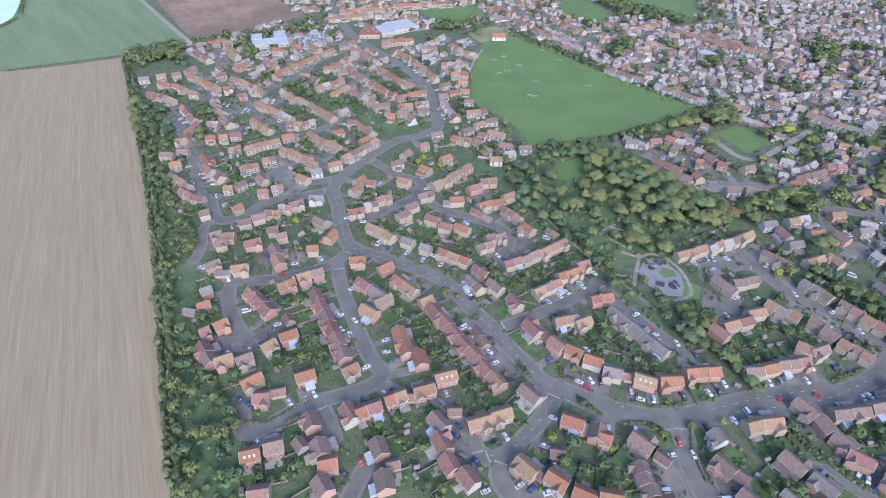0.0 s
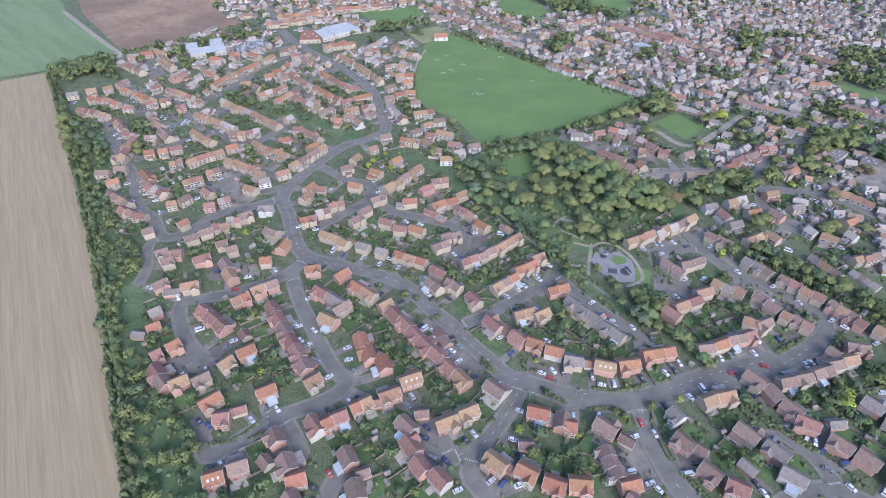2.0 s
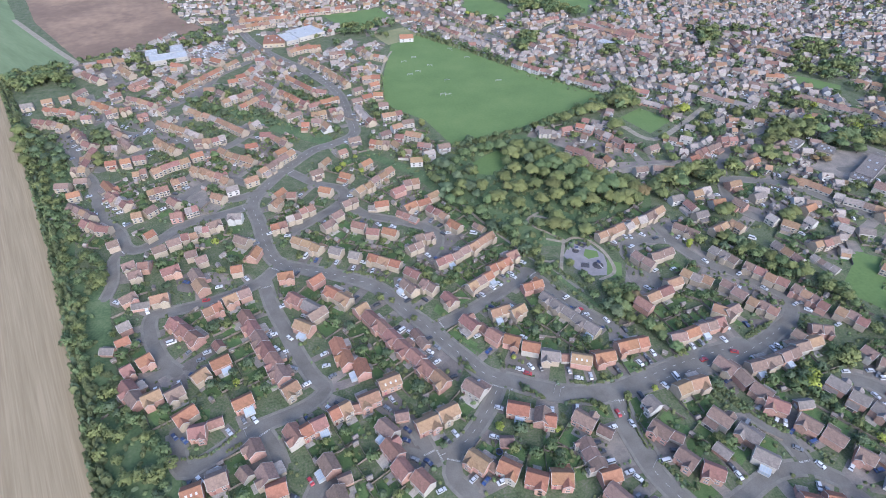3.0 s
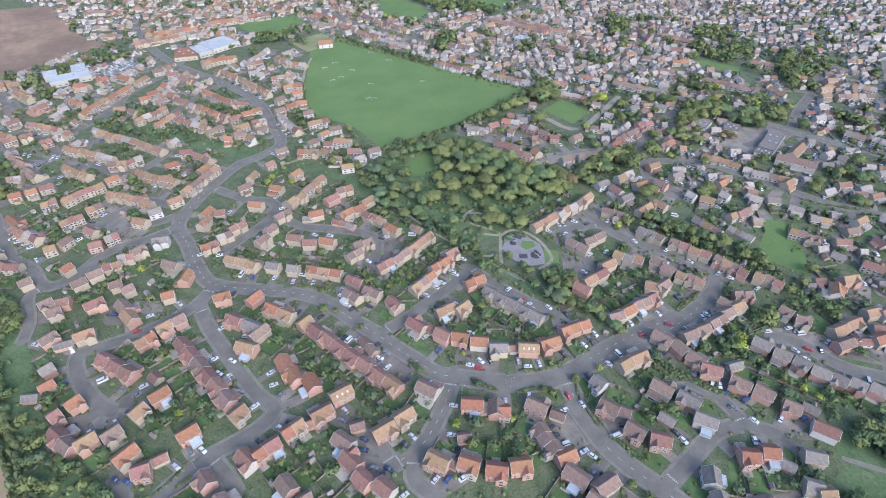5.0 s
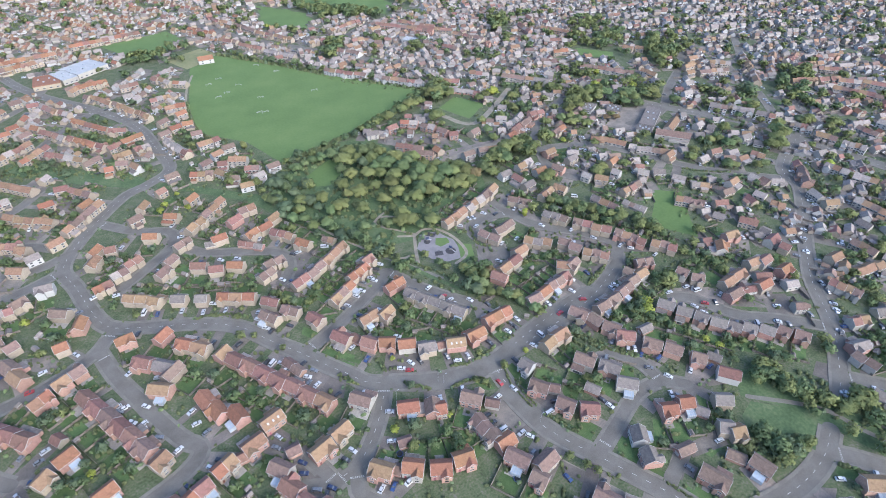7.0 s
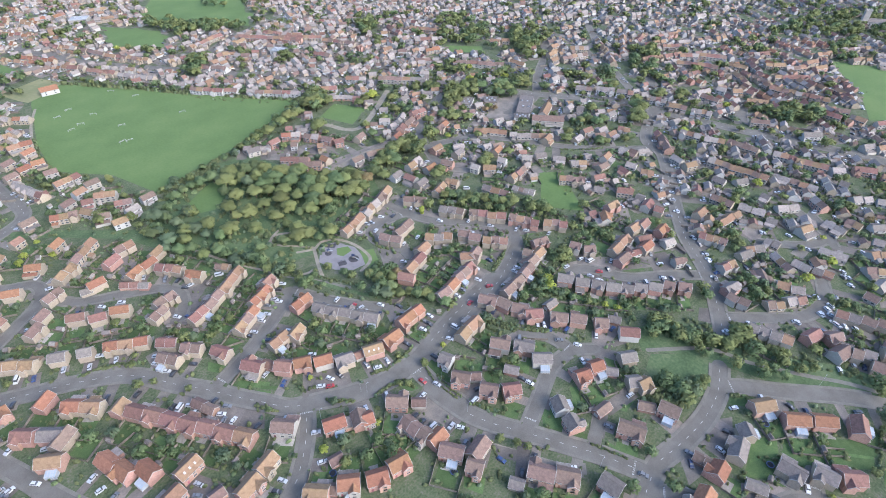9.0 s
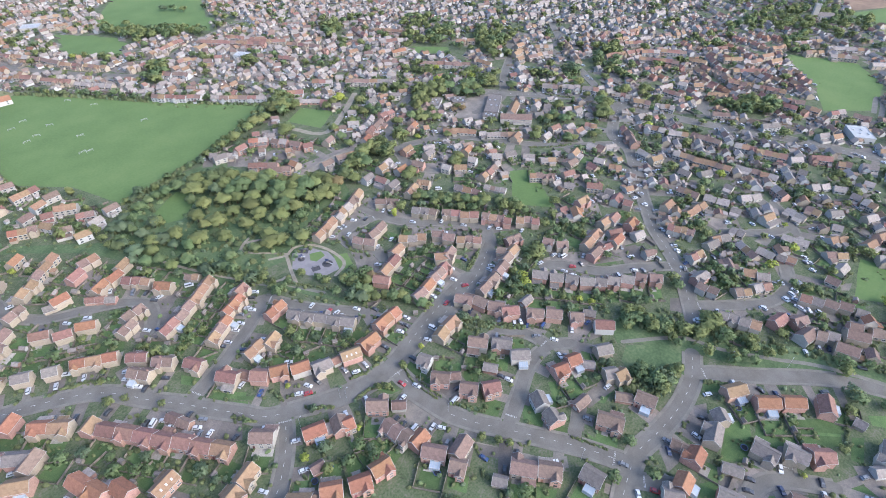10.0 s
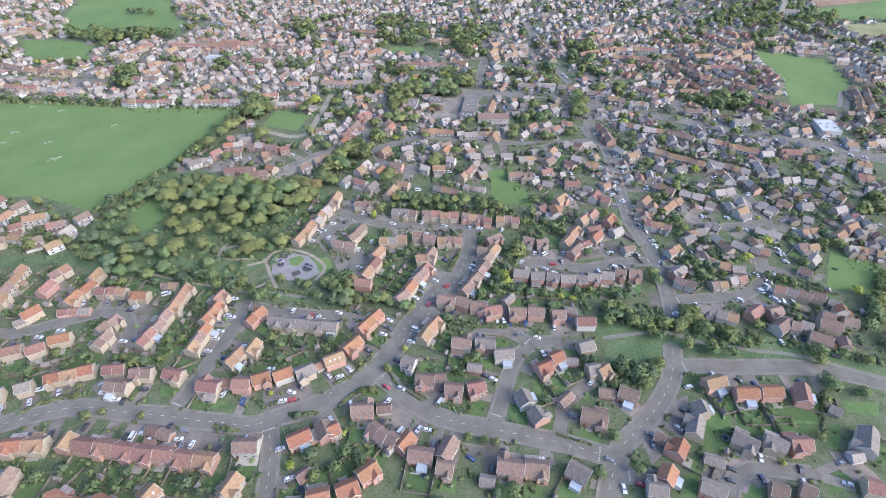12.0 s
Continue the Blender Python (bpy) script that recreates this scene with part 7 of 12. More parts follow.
# houses of the upper streets
terrace(4, -190.0, 568.9, -172.0, 551.3, "orange", "cream", 6.6, "")
terrace(2, -186.9, 590.8, -174.6, 590.9, "red", "cream", 6.6, "")
terrace(2, -169.8, 606.9, -158.7, 613.7, "red", "cream", 6.6, "")
terrace(3, -149.2, 615.5, -136.4, 599.7, "orange", "cream", 6.6, "")
terrace(10, -172.1, 529.1, -136.6, 585.6, "orange", "cream", 6.6, "")
terrace(2, -133.2, 591.2, -122.5, 604.1, "buff", "cream", 6.6, "")
house(-114.7, 615.2, -40, 10.0, "orange", "cream", 6.6, "")
house(-139.2, 530.7, -6, 10.0, "buff", "cream", 6.6, "")
house(-127.1, 521.9, -49, 10.0, "brown", "cream", 6.6, "")
house(-119.4, 548.1, 16, 9.4, "orange", "cream", 6.6, "")
house(-113.7, 559.4, 29, 9.3, "orange", "cream", 6.6, "")
house(-105.7, 574.5, 67, 10.0, "orange", "cream", 6.6, "")
terrace(2, -123.6, 499.4, -110.9, 508.6, "red", "cream", 6.6, "")
terrace(2, -111.4, 508.8, -99.6, 520.3, "red", "cream", 6.6, "")
terrace(2, -106.6, 486.6, -96.2, 495.5, "orange", "cream", 6.6, "")
terrace(2, -96.2, 495.5, -86.9, 506.4, "red", "cream", 6.6, "")
house(-103.8, 538.3, 35, 10.0, "brown", "cream", 6.6, "")
house(-98.1, 603.4, -0, 9.5, "red", "cream", 6.6, "")
terrace(6, -92.1, 600.1, -69.8, 563.9, "red", "cream", 6.6, "")
house(-95.2, 548.8, -50, 9.5, "orange", "cream", 6.6, "")
terrace(4, -91.1, 539.2, -72.0, 514.5, "red", "cream", 6.6, "")
terrace(5, -72.0, 514.5, -46.2, 480.9, "orange", "cream", 6.6, "g")
terrace(5, -67.3, 548.9, -41.3, 513.9, "orange", "cream", 6.6, "")
terrace(2, -40.4, 511.0, -27.2, 505.3, "red", "cream", 6.6, "")
terrace(4, -87.4, 491.6, -61.7, 465.3, "red", "cream", 6.6, "")
terrace(2, -63.1, 457.4, -49.9, 464.5, "orange", "cream", 6.6, "")
house(-45.2, 440.5, -6, 6.4, "orange", "cream", 6.6, "")
terrace(2, -41.2, 458.6, -27.6, 461.6, "red", "cream", 6.6, "")
terrace(2, -43.7, 476.3, -33.4, 481.1, "red", "cream", 6.6, "")
terrace(2, -33.2, 483.4, -16.2, 490.6, "orange", "cream", 6.6, "")
terrace(2, -25.3, 462.8, -13.5, 466.8, "red", "cream", 6.6, "")
house(-35.3, 445.5, -23, 9.3, "brown", "cream", 6.6, "")
house(-26.5, 435.5, -64, 10.0, "buff", "white", 6.6, "")
terrace(9, -155.6, 493.9, -94.9, 436.4, "buff", "cream", 6.6, "")
house(-175.9, 491.9, 55, 6.6, "red", "cream", 6.6, "")
terrace(6, -172.2, 466.7, -132.1, 434.3, "buff", "cream", 6.6, "g")
terrace(2, -121.9, 425.5, -110.9, 429.6, "red", "cream", 6.6, "")
house(-77.9, 427.8, -6, 8.9, "red", "cream", 6.6, "")
terrace(3, -73.4, 422.6, -59.5, 407.6, "red", "cream", 6.6, "")
house(-87.8, 409.7, 12, 9.7, "orange", "cream", 6.6, "")
house(-64.1, 396.6, 42, 10.0, "orange", "cream", 6.6, "")
house(-64.4, 623.5, 48, 10.0, "buff", "cream", 6.6, "")
terrace(6, -53.9, 602.5, -28.8, 565.3, "buff", "cream", 6.6, "")
terrace(7, -28.9, 563.8, -5.1, 522.2, "buff", "cream", 6.6, "")
terrace(4, -57.8, 630.7, -33.7, 634.3, "orange", "cream", 6.6, "")
terrace(2, -23.7, 609.2, -6.7, 610.4, "red", "cream", 6.6, "")
house(-18.5, 581.6, 8, 8.3, "ash", "white", 6.6, "")
terrace(3, 8.3, 618.0, 23.3, 595.8, "orange", "cream", 6.6, "")
terrace(2, 24.9, 595.1, 36.5, 586.7, "orange", "cream", 6.6, "")
terrace(3, -1.7, 559.6, 16.4, 561.1, "red", "cream", 6.6, "")
terrace(2, 8.0, 534.8, 26.5, 534.1, "orange", "cream", 6.6, "")
house(19.0, 516.7, 24, 10.0, "orange", "cream", 6.6, "")
house(2.5, 506.8, 29, 10.0, "brown", "cream", 6.6, "")
house(10.5, 489.2, 17, 9.5, "orange", "cream", 6.6, "")
house(21.3, 492.2, -8, 9.0, "orange", "cream", 6.6, "")
house(0.4, 482.3, 21, 9.7, "brown", "cream", 6.6, "")
house(24.5, 468.9, -1, 8.8, "brown", "pale", 6.6, "")
terrace(3, 21.4, 445.0, 39.0, 450.1, "buff", "pale", 6.6, "")
house(42.7, 430.9, 8, 9.8, "brown", "pale", 6.6, "")
house(32.1, 424.0, 23, 9.5, "buff", "white", 6.6, "")
terrace(5, -0.1, 469.2, 13.1, 435.4, "red", "cream", 6.6, "")
house(21.2, 413.0, 23, 9.5, "brown", "pale", 6.6, "")
terrace(2, 38.9, 410.6, 51.3, 403.2, "red", "pale", 6.6, "")
terrace(3, 8.5, 401.7, 23.7, 395.2, "orange", "cream", 6.6, "")
house(29.2, 391.9, -59, 10.0, "buff", "pale", 6.6, "")
house(34.7, 379.6, -18, 9.9, "brown", "pale", 6.6, "")
terrace(2, 46.3, 390.3, 56.6, 385.9, "brown", "pale", 6.6, "")
house(66.3, 383.3, 9, 10.0, "brown", "white", 6.6, "")
house(52.7, 374.3, 16, 9.5, "ash", "white", 6.6, "")
house(41.6, 365.3, -3, 9.4, "buff", "white", 6.6, "")
house(32.8, 405.5, -16, 7.6, "red", "pale", 6.6, "")
house(-4.9, 406.4, 15, 10.0, "brown", "cream", 6.6, "")
house(-15.3, 387.4, 28, 7.3, "red", "cream", 6.6, "")
house(154.8, 392.9, -9, 10.0, "grey", "pale", 6.6, "")
house(174.3, 394.5, 10, 10.0, "red", "brick", 6.6, "")
terrace(2, 186.4, 401.2, 197.8, 390.3, "orange", "brick", 6.6, "")
terrace(2, 199.6, 386.0, 206.5, 374.8, "brown", "brick", 6.6, "")
house(210.1, 367.0, -65, 9.5, "brown", "brick", 6.6, "")
house(214.9, 357.6, -23, 7.6, "red", "brick", 6.6, "")
terrace(3, 164.9, 365.0, 180.0, 348.1, "red", "brick", 6.6, "")
terrace(3, 167.5, 348.3, 183.0, 335.7, "brown", "brick", 6.6, "")
house(189.9, 340.3, -81, 7.7, "orange", "cream", 6.6, "")
house(232.6, 352.3, 20, 10.0, "brown", "cream", 6.6, "")
house(208.2, 322.5, 3, 10.0, "brown", "pale", 6.6, "")
terrace(2, 217.4, 322.0, 233.4, 318.2, "brown", "pale", 6.6, "")
house(256.2, 331.3, 22, 10.0, "orange", "pale", 6.6, "")
terrace(3, 266.3, 337.8, 287.5, 349.4, "brown", "brick", 6.6, "")
terrace(2, 292.7, 354.4, 307.8, 355.3, "red", "brick", 6.6, "")
house(215.9, 282.5, 8, 9.5, "grey", "white", 6.6, "")
terrace(2, 229.4, 284.1, 245.0, 288.3, "brown", "pale", 6.6, "")
house(242.0, 273.0, 7, 10.0, "orange", "pale", 6.6, "")
house(266.6, 292.7, 8, 10.0, "buff", "brick", 6.6, "")
terrace(2, 289.1, 317.1, 304.9, 321.3, "orange", "cream", 6.6, "")
terrace(6, 323.9, 443.1, 356.4, 405.6, "grey", "pale", 6.6, "")
terrace(3, 299.4, 466.7, 314.1, 452.1, "red", "white", 6.6, "")
terrace(4, 262.3, 446.6, 283.2, 417.0, "red", "brick", 6.6, "b")
terrace(7, 171.0, 551.5, 201.8, 513.8, "red", "white", 6.6, "")
terrace(6, 208.1, 506.0, 243.9, 466.4, "ash", "white", 6.6, "")
terrace(3, 260.3, 467.2, 277.7, 451.8, "brown", "white", 6.6, "")
house(334.0, 379.9, -30, 9.5, "grey", "pale", 6.6, "")
house(310.3, 386.7, 9, 10.0, "grey", "pale", 6.6, "")
terrace(2, 360.6, 393.4, 367.3, 383.2, "grey", "pale", 6.6, "")
house(256.7, 268.9, -66, 9.4, "brown", "brick", 6.6, "")
house(274.9, 275.5, 10, 10.0, "grey", "cream", 6.6, "")
house(518.1, 367.6, 1, 10.0, "buff", "cream", 6.6, "")
house(498.6, 351.3, -4, 10.0, "buff", "cream", 6.6, "")
house(475.0, 332.6, -2, 10.0, "ash", "white", 6.6, "")
house(454.9, 316.5, -9, 9.5, "ash", "white", 6.6, "")
house(409.6, 265.0, 12, 10.0, "ash", "pale", 6.6, "")
house(417.5, 257.6, -60, 6.4, "grey", "pale", 6.6, "b")
house(425.2, 229.6, -2, 10.0, "grey", "white", 6.6, "")
house(428.4, 218.6, -57, 7.7, "grey", "pale", 6.6, "b")
terrace(2, 407.6, 210.6, 412.3, 201.6, "ash", "white", 6.6, "b")
house(382.8, 226.1, -11, 10.0, "red", "cream", 6.6, "")
house(367.7, 224.6, 4, 10.0, "ash", "cream", 6.6, "b")
house(395.9, 219.6, -2, 10.0, "ash", "pale", 6.6, "b")
house(395.2, 209.3, -2, 10.0, "buff", "pale", 6.6, "b")
house(300.3, 256.1, 17, 10.0, "orange", "cream", 6.6, "")
house(346.3, 240.9, 16, 10.0, "buff", "cream", 6.6, "")
terrace(4, 314.1, 295.7, 331.7, 273.0, "grey", "pale", 6.6, "b")
terrace(6, 330.5, 268.6, 355.9, 241.7, "ash", "pale", 6.6, "b")
terrace(6, 412.2, 423.1, 446.3, 379.3, "brown", "pale", 6.6, "")
terrace(2, 459.4, 381.5, 464.1, 363.9, "buff", "pale", 6.6, "")
house(408.7, 364.5, -23, 9.5, "ash", "pale", 6.6, "b")
house(375.8, 263.2, -51, 28.1, "brown", "pale", 9.0, "")
house(389.6, 277.1, 26, 23.8, "buff", "pale", 8.0, "")

# houses of the west streets
terrace(2, -277.2, 611.7, -266.9, 619.1, "brown", "cream", 6.6, "")
terrace(2, -266.2, 620.9, -253.9, 626.5, "orange", "cream", 6.6, "")
house(-245.3, 622.8, 0, 9.5, "brown", "cream", 6.6, "")
terrace(5, -245.9, 615.4, -224.2, 587.1, "buff", "cream", 6.6, "")
terrace(4, -269.7, 590.5, -249.4, 570.4, "red", "cream", 6.6, "")
terrace(2, -216.2, 549.8, -206.2, 562.4, "red", "brick", 6.6, "")
house(-299.4, 521.7, 17, 9.9, "grey", "cream", 6.6, "")
house(-284.8, 528.9, 19, 9.0, "buff", "cream", 6.6, "")
house(-271.1, 532.5, 31, 8.7, "buff", "cream", 6.6, "")
terrace(2, -265.0, 539.2, -257.2, 549.8, "brown", "cream", 6.6, "")
terrace(4, -280.5, 513.2, -247.8, 496.9, "orange", "cream", 6.6, "")
house(-252.5, 526.7, -29, 10.0, "orange", "cream", 6.6, "")
terrace(5, -280.3, 489.1, -249.4, 471.4, "red", "cream", 6.6, "")
terrace(4, -241.8, 517.4, -221.7, 503.6, "orange", "cream", 6.6, "")
house(-225.4, 531.1, 36, 10.0, "red", "cream", 6.6, "")
terrace(5, -213.2, 524.5, -183.9, 502.3, "buff", "cream", 6.6, "")
house(-236.7, 486.5, 0, 9.1, "red", "cream", 6.6, "")
terrace(2, -223.6, 493.0, -214.0, 496.9, "red", "cream", 6.6, "")
terrace(2, -212.4, 496.9, -202.9, 499.6, "red", "cream", 6.6, "")
terrace(2, -192.8, 480.1, -184.5, 482.7, "red", "brick", 6.6, "")
terrace(4, -215.4, 471.4, -194.8, 444.4, "brown", "cream", 6.6, "")
terrace(4, -238.8, 464.1, -226.2, 441.0, "buff", "cream", 6.6, "")
house(-220.1, 434.9, -38, 10.0, "red", "cream", 6.6, "")
terrace(3, -213.3, 425.8, -214.0, 397.4, "red", "cream", 6.6, "")
terrace(3, -195.6, 438.8, -183.2, 422.6, "brown", "cream", 6.6, "")
terrace(2, -203.3, 424.7, -193.5, 424.7, "brown", "cream", 6.6, "")
house(-192.1, 399.9, 7, 8.1, "orange", "cream", 6.6, "")
house(-182.1, 401.3, 15, 7.6, "orange", "cream", 6.6, "")
house(-172.6, 404.8, 6, 9.5, "red", "cream", 6.6, "")
terrace(2, -218.5, 394.6, -207.6, 392.7, "brown", "cream", 6.6, "")
house(-206.4, 377.0, 0, 8.9, "brown", "cream", 6.6, "")
terrace(2, -171.3, 380.6, -161.9, 382.4, "red", "cream", 6.6, "")
house(-217.6, 372.1, -4, 10.0, "brown", "cream", 6.6, "")
house(-205.7, 358.4, 17, 8.5, "orange", "cream", 6.6, "")
terrace(2, -188.5, 371.7, -177.4, 357.1, "orange", "cream", 6.6, "")
terrace(4, -202.9, 344.9, -184.1, 325.7, "brown", "cream", 6.6, "")
terrace(2, -187.3, 323.5, -176.7, 314.2, "red", "cream", 6.6, "")
house(-172.4, 312.8, -17, 9.7, "red", "cream", 6.6, "")
terrace(4, -180.6, 356.3, -164.1, 337.0, "red", "cream", 6.6, "")
house(-154.8, 325.0, 13, 6.6, "buff", "cream", 6.6, "")
house(-161.6, 294.5, 24, 6.5, "brown", "cream", 6.6, "")
house(-146.1, 271.3, 25, 6.9, "brown", "cream", 6.6, "g")
house(-140.3, 262.4, 20, 6.8, "brown", "cream", 6.6, "g")
house(-139.0, 242.0, 37, 8.5, "brown", "brick", 6.6, "g")
house(-135.1, 219.8, 31, 6.2, "grey", "brick", 6.6, "")
house(-132.6, 208.4, 28, 6.6, "orange", "cream", 6.6, "")
house(-139.7, 205.6, -11, 6.8, "grey", "brick", 5.0, "x")

# houses of the east streets
# ash roofs and pale walls stand for the haze over these streets
house(336.8, 100.3, -1, 10.0, "buff", "cream", 6.6, "")
terrace(4, 313.3, 88.7, 317.0, 72.6, "red", "pale", 6.6, "")
terrace(3, 361.6, 103.8, 361.4, 88.7, "brown", "cream", 6.6, "")
terrace(3, 336.8, 87.4, 358.0, 82.5, "buff", "pale", 6.6, "b")
house(367.6, 82.1, -78, 7.9, "ash", "cream", 6.6, "b")
house(369.2, 73.4, -76, 8.1, "ash", "cream", 6.6, "b")
house(364.2, 62.6, -77, 6.6, "grey", "pale", 6.6, "b")
house(391.9, 77.8, 89, 6.0, "grey", "pale", 6.6, "b")
terrace(2, 383.1, 67.1, 396.0, 58.1, "ash", "pale", 6.6, "b")
house(369.2, 43.8, -19, 10.0, "buff", "pale", 6.6, "")
terrace(2, 290.4, 63.5, 300.6, 60.4, "red", "pale", 6.6, "")
house(316.2, 60.2, -19, 9.5, "grey", "cream", 6.6, "b")
terrace(2, 320.8, 62.8, 331.3, 55.4, "grey", "cream", 6.6, "b")
terrace(2, 339.9, 57.0, 340.1, 48.1, "grey", "cream", 6.6, "b")
house(277.8, 52.1, -14, 10.0, "grey", "brick", 6.6, "g")
terrace(2, 271.0, 50.3, 271.3, 38.7, "brown", "pale", 6.6, "")
terrace(3, 327.9, 47.9, 320.8, 33.8, "brown", "cream", 6.6, "b")
terrace(2, 330.8, 36.3, 330.2, 26.3, "ash", "cream", 6.6, "b")
terrace(2, 301.4, 35.2, 308.2, 22.4, "grey", "cream", 6.6, "b")
terrace(2, 291.4, 26.2, 300.6, 19.4, "brown", "cream", 6.6, "b")
terrace(2, 279.8, 32.1, 287.5, 26.3, "brown", "cream", 6.6, "b")
terrace(4, 255.1, 32.6, 261.0, 11.7, "grey", "pale", 6.6, "")
terrace(2, 410.9, 52.7, 404.1, 42.7, "ash", "brick", 6.6, "")
terrace(2, 389.1, 37.5, 387.0, 23.9, "ash", "cream", 6.6, "b")
terrace(2, 432.5, 33.8, 444.5, 25.0, "ash", "pale", 6.6, "b")
house(445.2, 17.3, -68, 7.6, "ash", "white", 6.6, "b")
house(437.8, 5.4, 85, 6.6, "grey", "brick", 6.6, "")
terrace(2, 434.4, 0.7, 432.4, -8.3, "ash", "cream", 6.6, "")
house(415.6, -7.9, -30, 9.5, "ash", "cream", 6.6, "")
terrace(2, 402.2, 27.9, 401.1, 18.3, "ash", "cream", 6.6, "b")
house(408.5, 11.2, -37, 9.5, "grey", "white", 6.6, "b")
house(391.0, 5.8, -75, 6.2, "ash", "pale", 6.6, "b")
terrace(2, 355.9, 29.7, 357.0, 14.2, "ash", "pale", 6.6, "b")
terrace(2, 371.5, 5.8, 381.9, -1.4, "grey", "white", 6.6, "b")
terrace(2, 353.8, 3.3, 362.8, -6.1, "brown", "pale", 6.6, "b")
house(346.1, -7.5, -7, 10.0, "ash", "pale", 6.6, "b")
house(330.2, -6.7, 88, 6.9, "brown", "pale", 6.6, "b")
house(333.3, 30.8, -81, 6.7, "ash", "cream", 6.6, "b")
terrace(2, 332.8, 25.4, 334.5, 14.7, "grey", "brick", 5.0, "x")
house(382.5, -14.2, -16, 10.0, "buff", "pale", 6.6, "")
house(398.2, -18.2, -24, 9.5, "buff", "brick", 6.6, "")
terrace(2, 371.5, -21.0, 375.7, -31.2, "ash", "cream", 6.6, "")
terrace(2, 376.2, -31.7, 378.9, -39.2, "brown", "cream", 6.6, "")
terrace(2, 301.3, 3.8, 303.6, -7.7, "grey", "cream", 6.6, "")
house(305.6, -11.3, -85, 6.4, "brown", "cream", 6.6, "")
house(309.4, -17.6, -79, 6.5, "brown", "cream", 6.6, "")
house(311.7, -25.8, -79, 5.6, "grey", "cream", 6.6, "b")
terrace(2, 308.6, -29.5, 299.3, -35.3, "orange", "pale", 6.6, "")
house(272.8, 6.4, -14, 10.0, "red", "brick", 6.6, "")
house(280.1, -1.9, -30, 8.0, "brown", "brick", 6.6, "g")
house(467.5, 2.8, -83, 6.6, "ash", "white", 6.6, "b")
terrace(2, 479.8, -8.3, 483.5, -19.0, "red", "white", 6.6, "b")
terrace(3, 523.8, 192.4, 525.4, 175.4, "buff", "pale", 6.6, "")
house(552.1, 185.5, -81, 8.6, "ash", "white", 6.6, "")
terrace(2, 556.6, 176.9, 563.0, 169.5, "buff", "cream", 6.6, "")
house(566.1, 162.5, -89, 6.6, "red", "cream", 6.6, "")
terrace(3, 544.6, 157.4, 553.3, 141.0, "buff", "cream", 6.6, "")
terrace(3, 502.8, 135.5, 510.7, 122.7, "ash", "cream", 6.6, "")
terrace(9, 591.6, 155.1, 601.8, 102.3, "red", "cream", 6.6, "")
terrace(9, 569.1, 135.6, 568.6, 82.4, "ash", "cream", 6.6, "")
terrace(3, 624.9, 98.0, 609.0, 83.1, "red", "cream", 6.6, "")
terrace(2, 583.3, 91.7, 585.5, 80.9, "buff", "cream", 6.6, "")
terrace(3, 577.7, 77.9, 577.1, 64.8, "grey", "cream", 6.6, "")
terrace(2, 578.2, 57.8, 591.1, 48.7, "brown", "pale", 6.6, "")
terrace(3, 587.9, 40.9, 588.6, 27.0, "brown", "brick", 6.6, "")
terrace(9, 665.1, 29.2, 607.4, 9.0, "brown", "cream", 6.6, "")
terrace(2, 692.5, 31.5, 695.2, 16.8, "ash", "cream", 6.6, "")
terrace(4, 586.2, 6.4, 612.2, 3.5, "buff", "cream", 6.6, "")
terrace(2, 507.5, 93.9, 519.8, 83.2, "grey", "white", 6.6, "")
house(525.9, 49.8, -33, 10.0, "ash", "pale", 6.6, "")
house(532.0, 41.1, -30, 9.7, "buff", "pale", 6.6, "")
house(533.4, 4.9, -63, 8.6, "buff", "white", 6.6, "b")
terrace(2, 543.5, -3.7, 557.3, -15.1, "ash", "pale", 6.6, "b")
terrace(3, 439.4, 169.2, 442.5, 152.1, "ash", "white", 6.6, "")
terrace(3, 442.1, 149.2, 447.1, 133.5, "ash", "pale", 6.6, "")
terrace(4, 450.8, 132.6, 452.2, 108.5, "brown", "cream", 6.6, "")
terrace(7, 456.9, 98.4, 465.3, 60.3, "red", "pale", 6.6, "")
house(466.3, 54.1, -44, 9.7, "ash", "white", 6.6, "")
terrace(4, 423.9, 182.1, 402.2, 158.6, "brown", "brick", 6.6, "")
terrace(2, 394.7, 152.2, 392.2, 142.0, "ash", "pale", 6.6, "")
house(392.3, 136.2, -22, 10.0, "buff", "cream", 6.6, "")
terrace(8, 410.2, 129.9, 415.5, 85.8, "buff", "pale", 6.6, "")
terrace(5, 425.5, 86.4, 430.2, 55.5, "ash", "pale", 6.6, "b")
house(389.8, 110.9, 90, 9.2, "grey", "pale", 6.6, "b")
house(399.9, 99.1, -27, 10.0, "grey", "pale", 6.6, "b")
house(448.2, 43.9, -84, 6.0, "grey", "white", 6.6, "")
terrace(2, 487.4, -4.1, 491.0, -14.8, "ash", "white", 6.6, "")

# drives
drive([(209.1, -45.4), (214.4, -51.5), (211.0, -61.7), (209.0, -65.1), (200.0, -60.3), (202.3, -51.5)])
lawn([(196.3, -8.7), (210.1, -27.1), (200.1, -30.8), (191.1, -11.7)])
lawn([(190.1, 0.7), (192.2, -6.3), (180.0, -11.6), (171.8, -2.1)])
lawn([(169.8, -19.6), (175.3, -26.0), (165.6, -26.5), (160.2, -20.3)])
drive([(171.6, 254.1), (204.6, 270.4), (198.5, 242.6), (175.5, 241.8)])
drive([(194.9, 244.1), (210.7, 226.8), (233.5, 175.9), (224.1, 160.4), (216.9, 174.4), (198.2, 215.5), (189.6, 235.8)])
drive([(154.4, 227.8), (173.0, 216.7), (154.4, 206.7), (144.9, 194.1), (143.8, 205.6)])
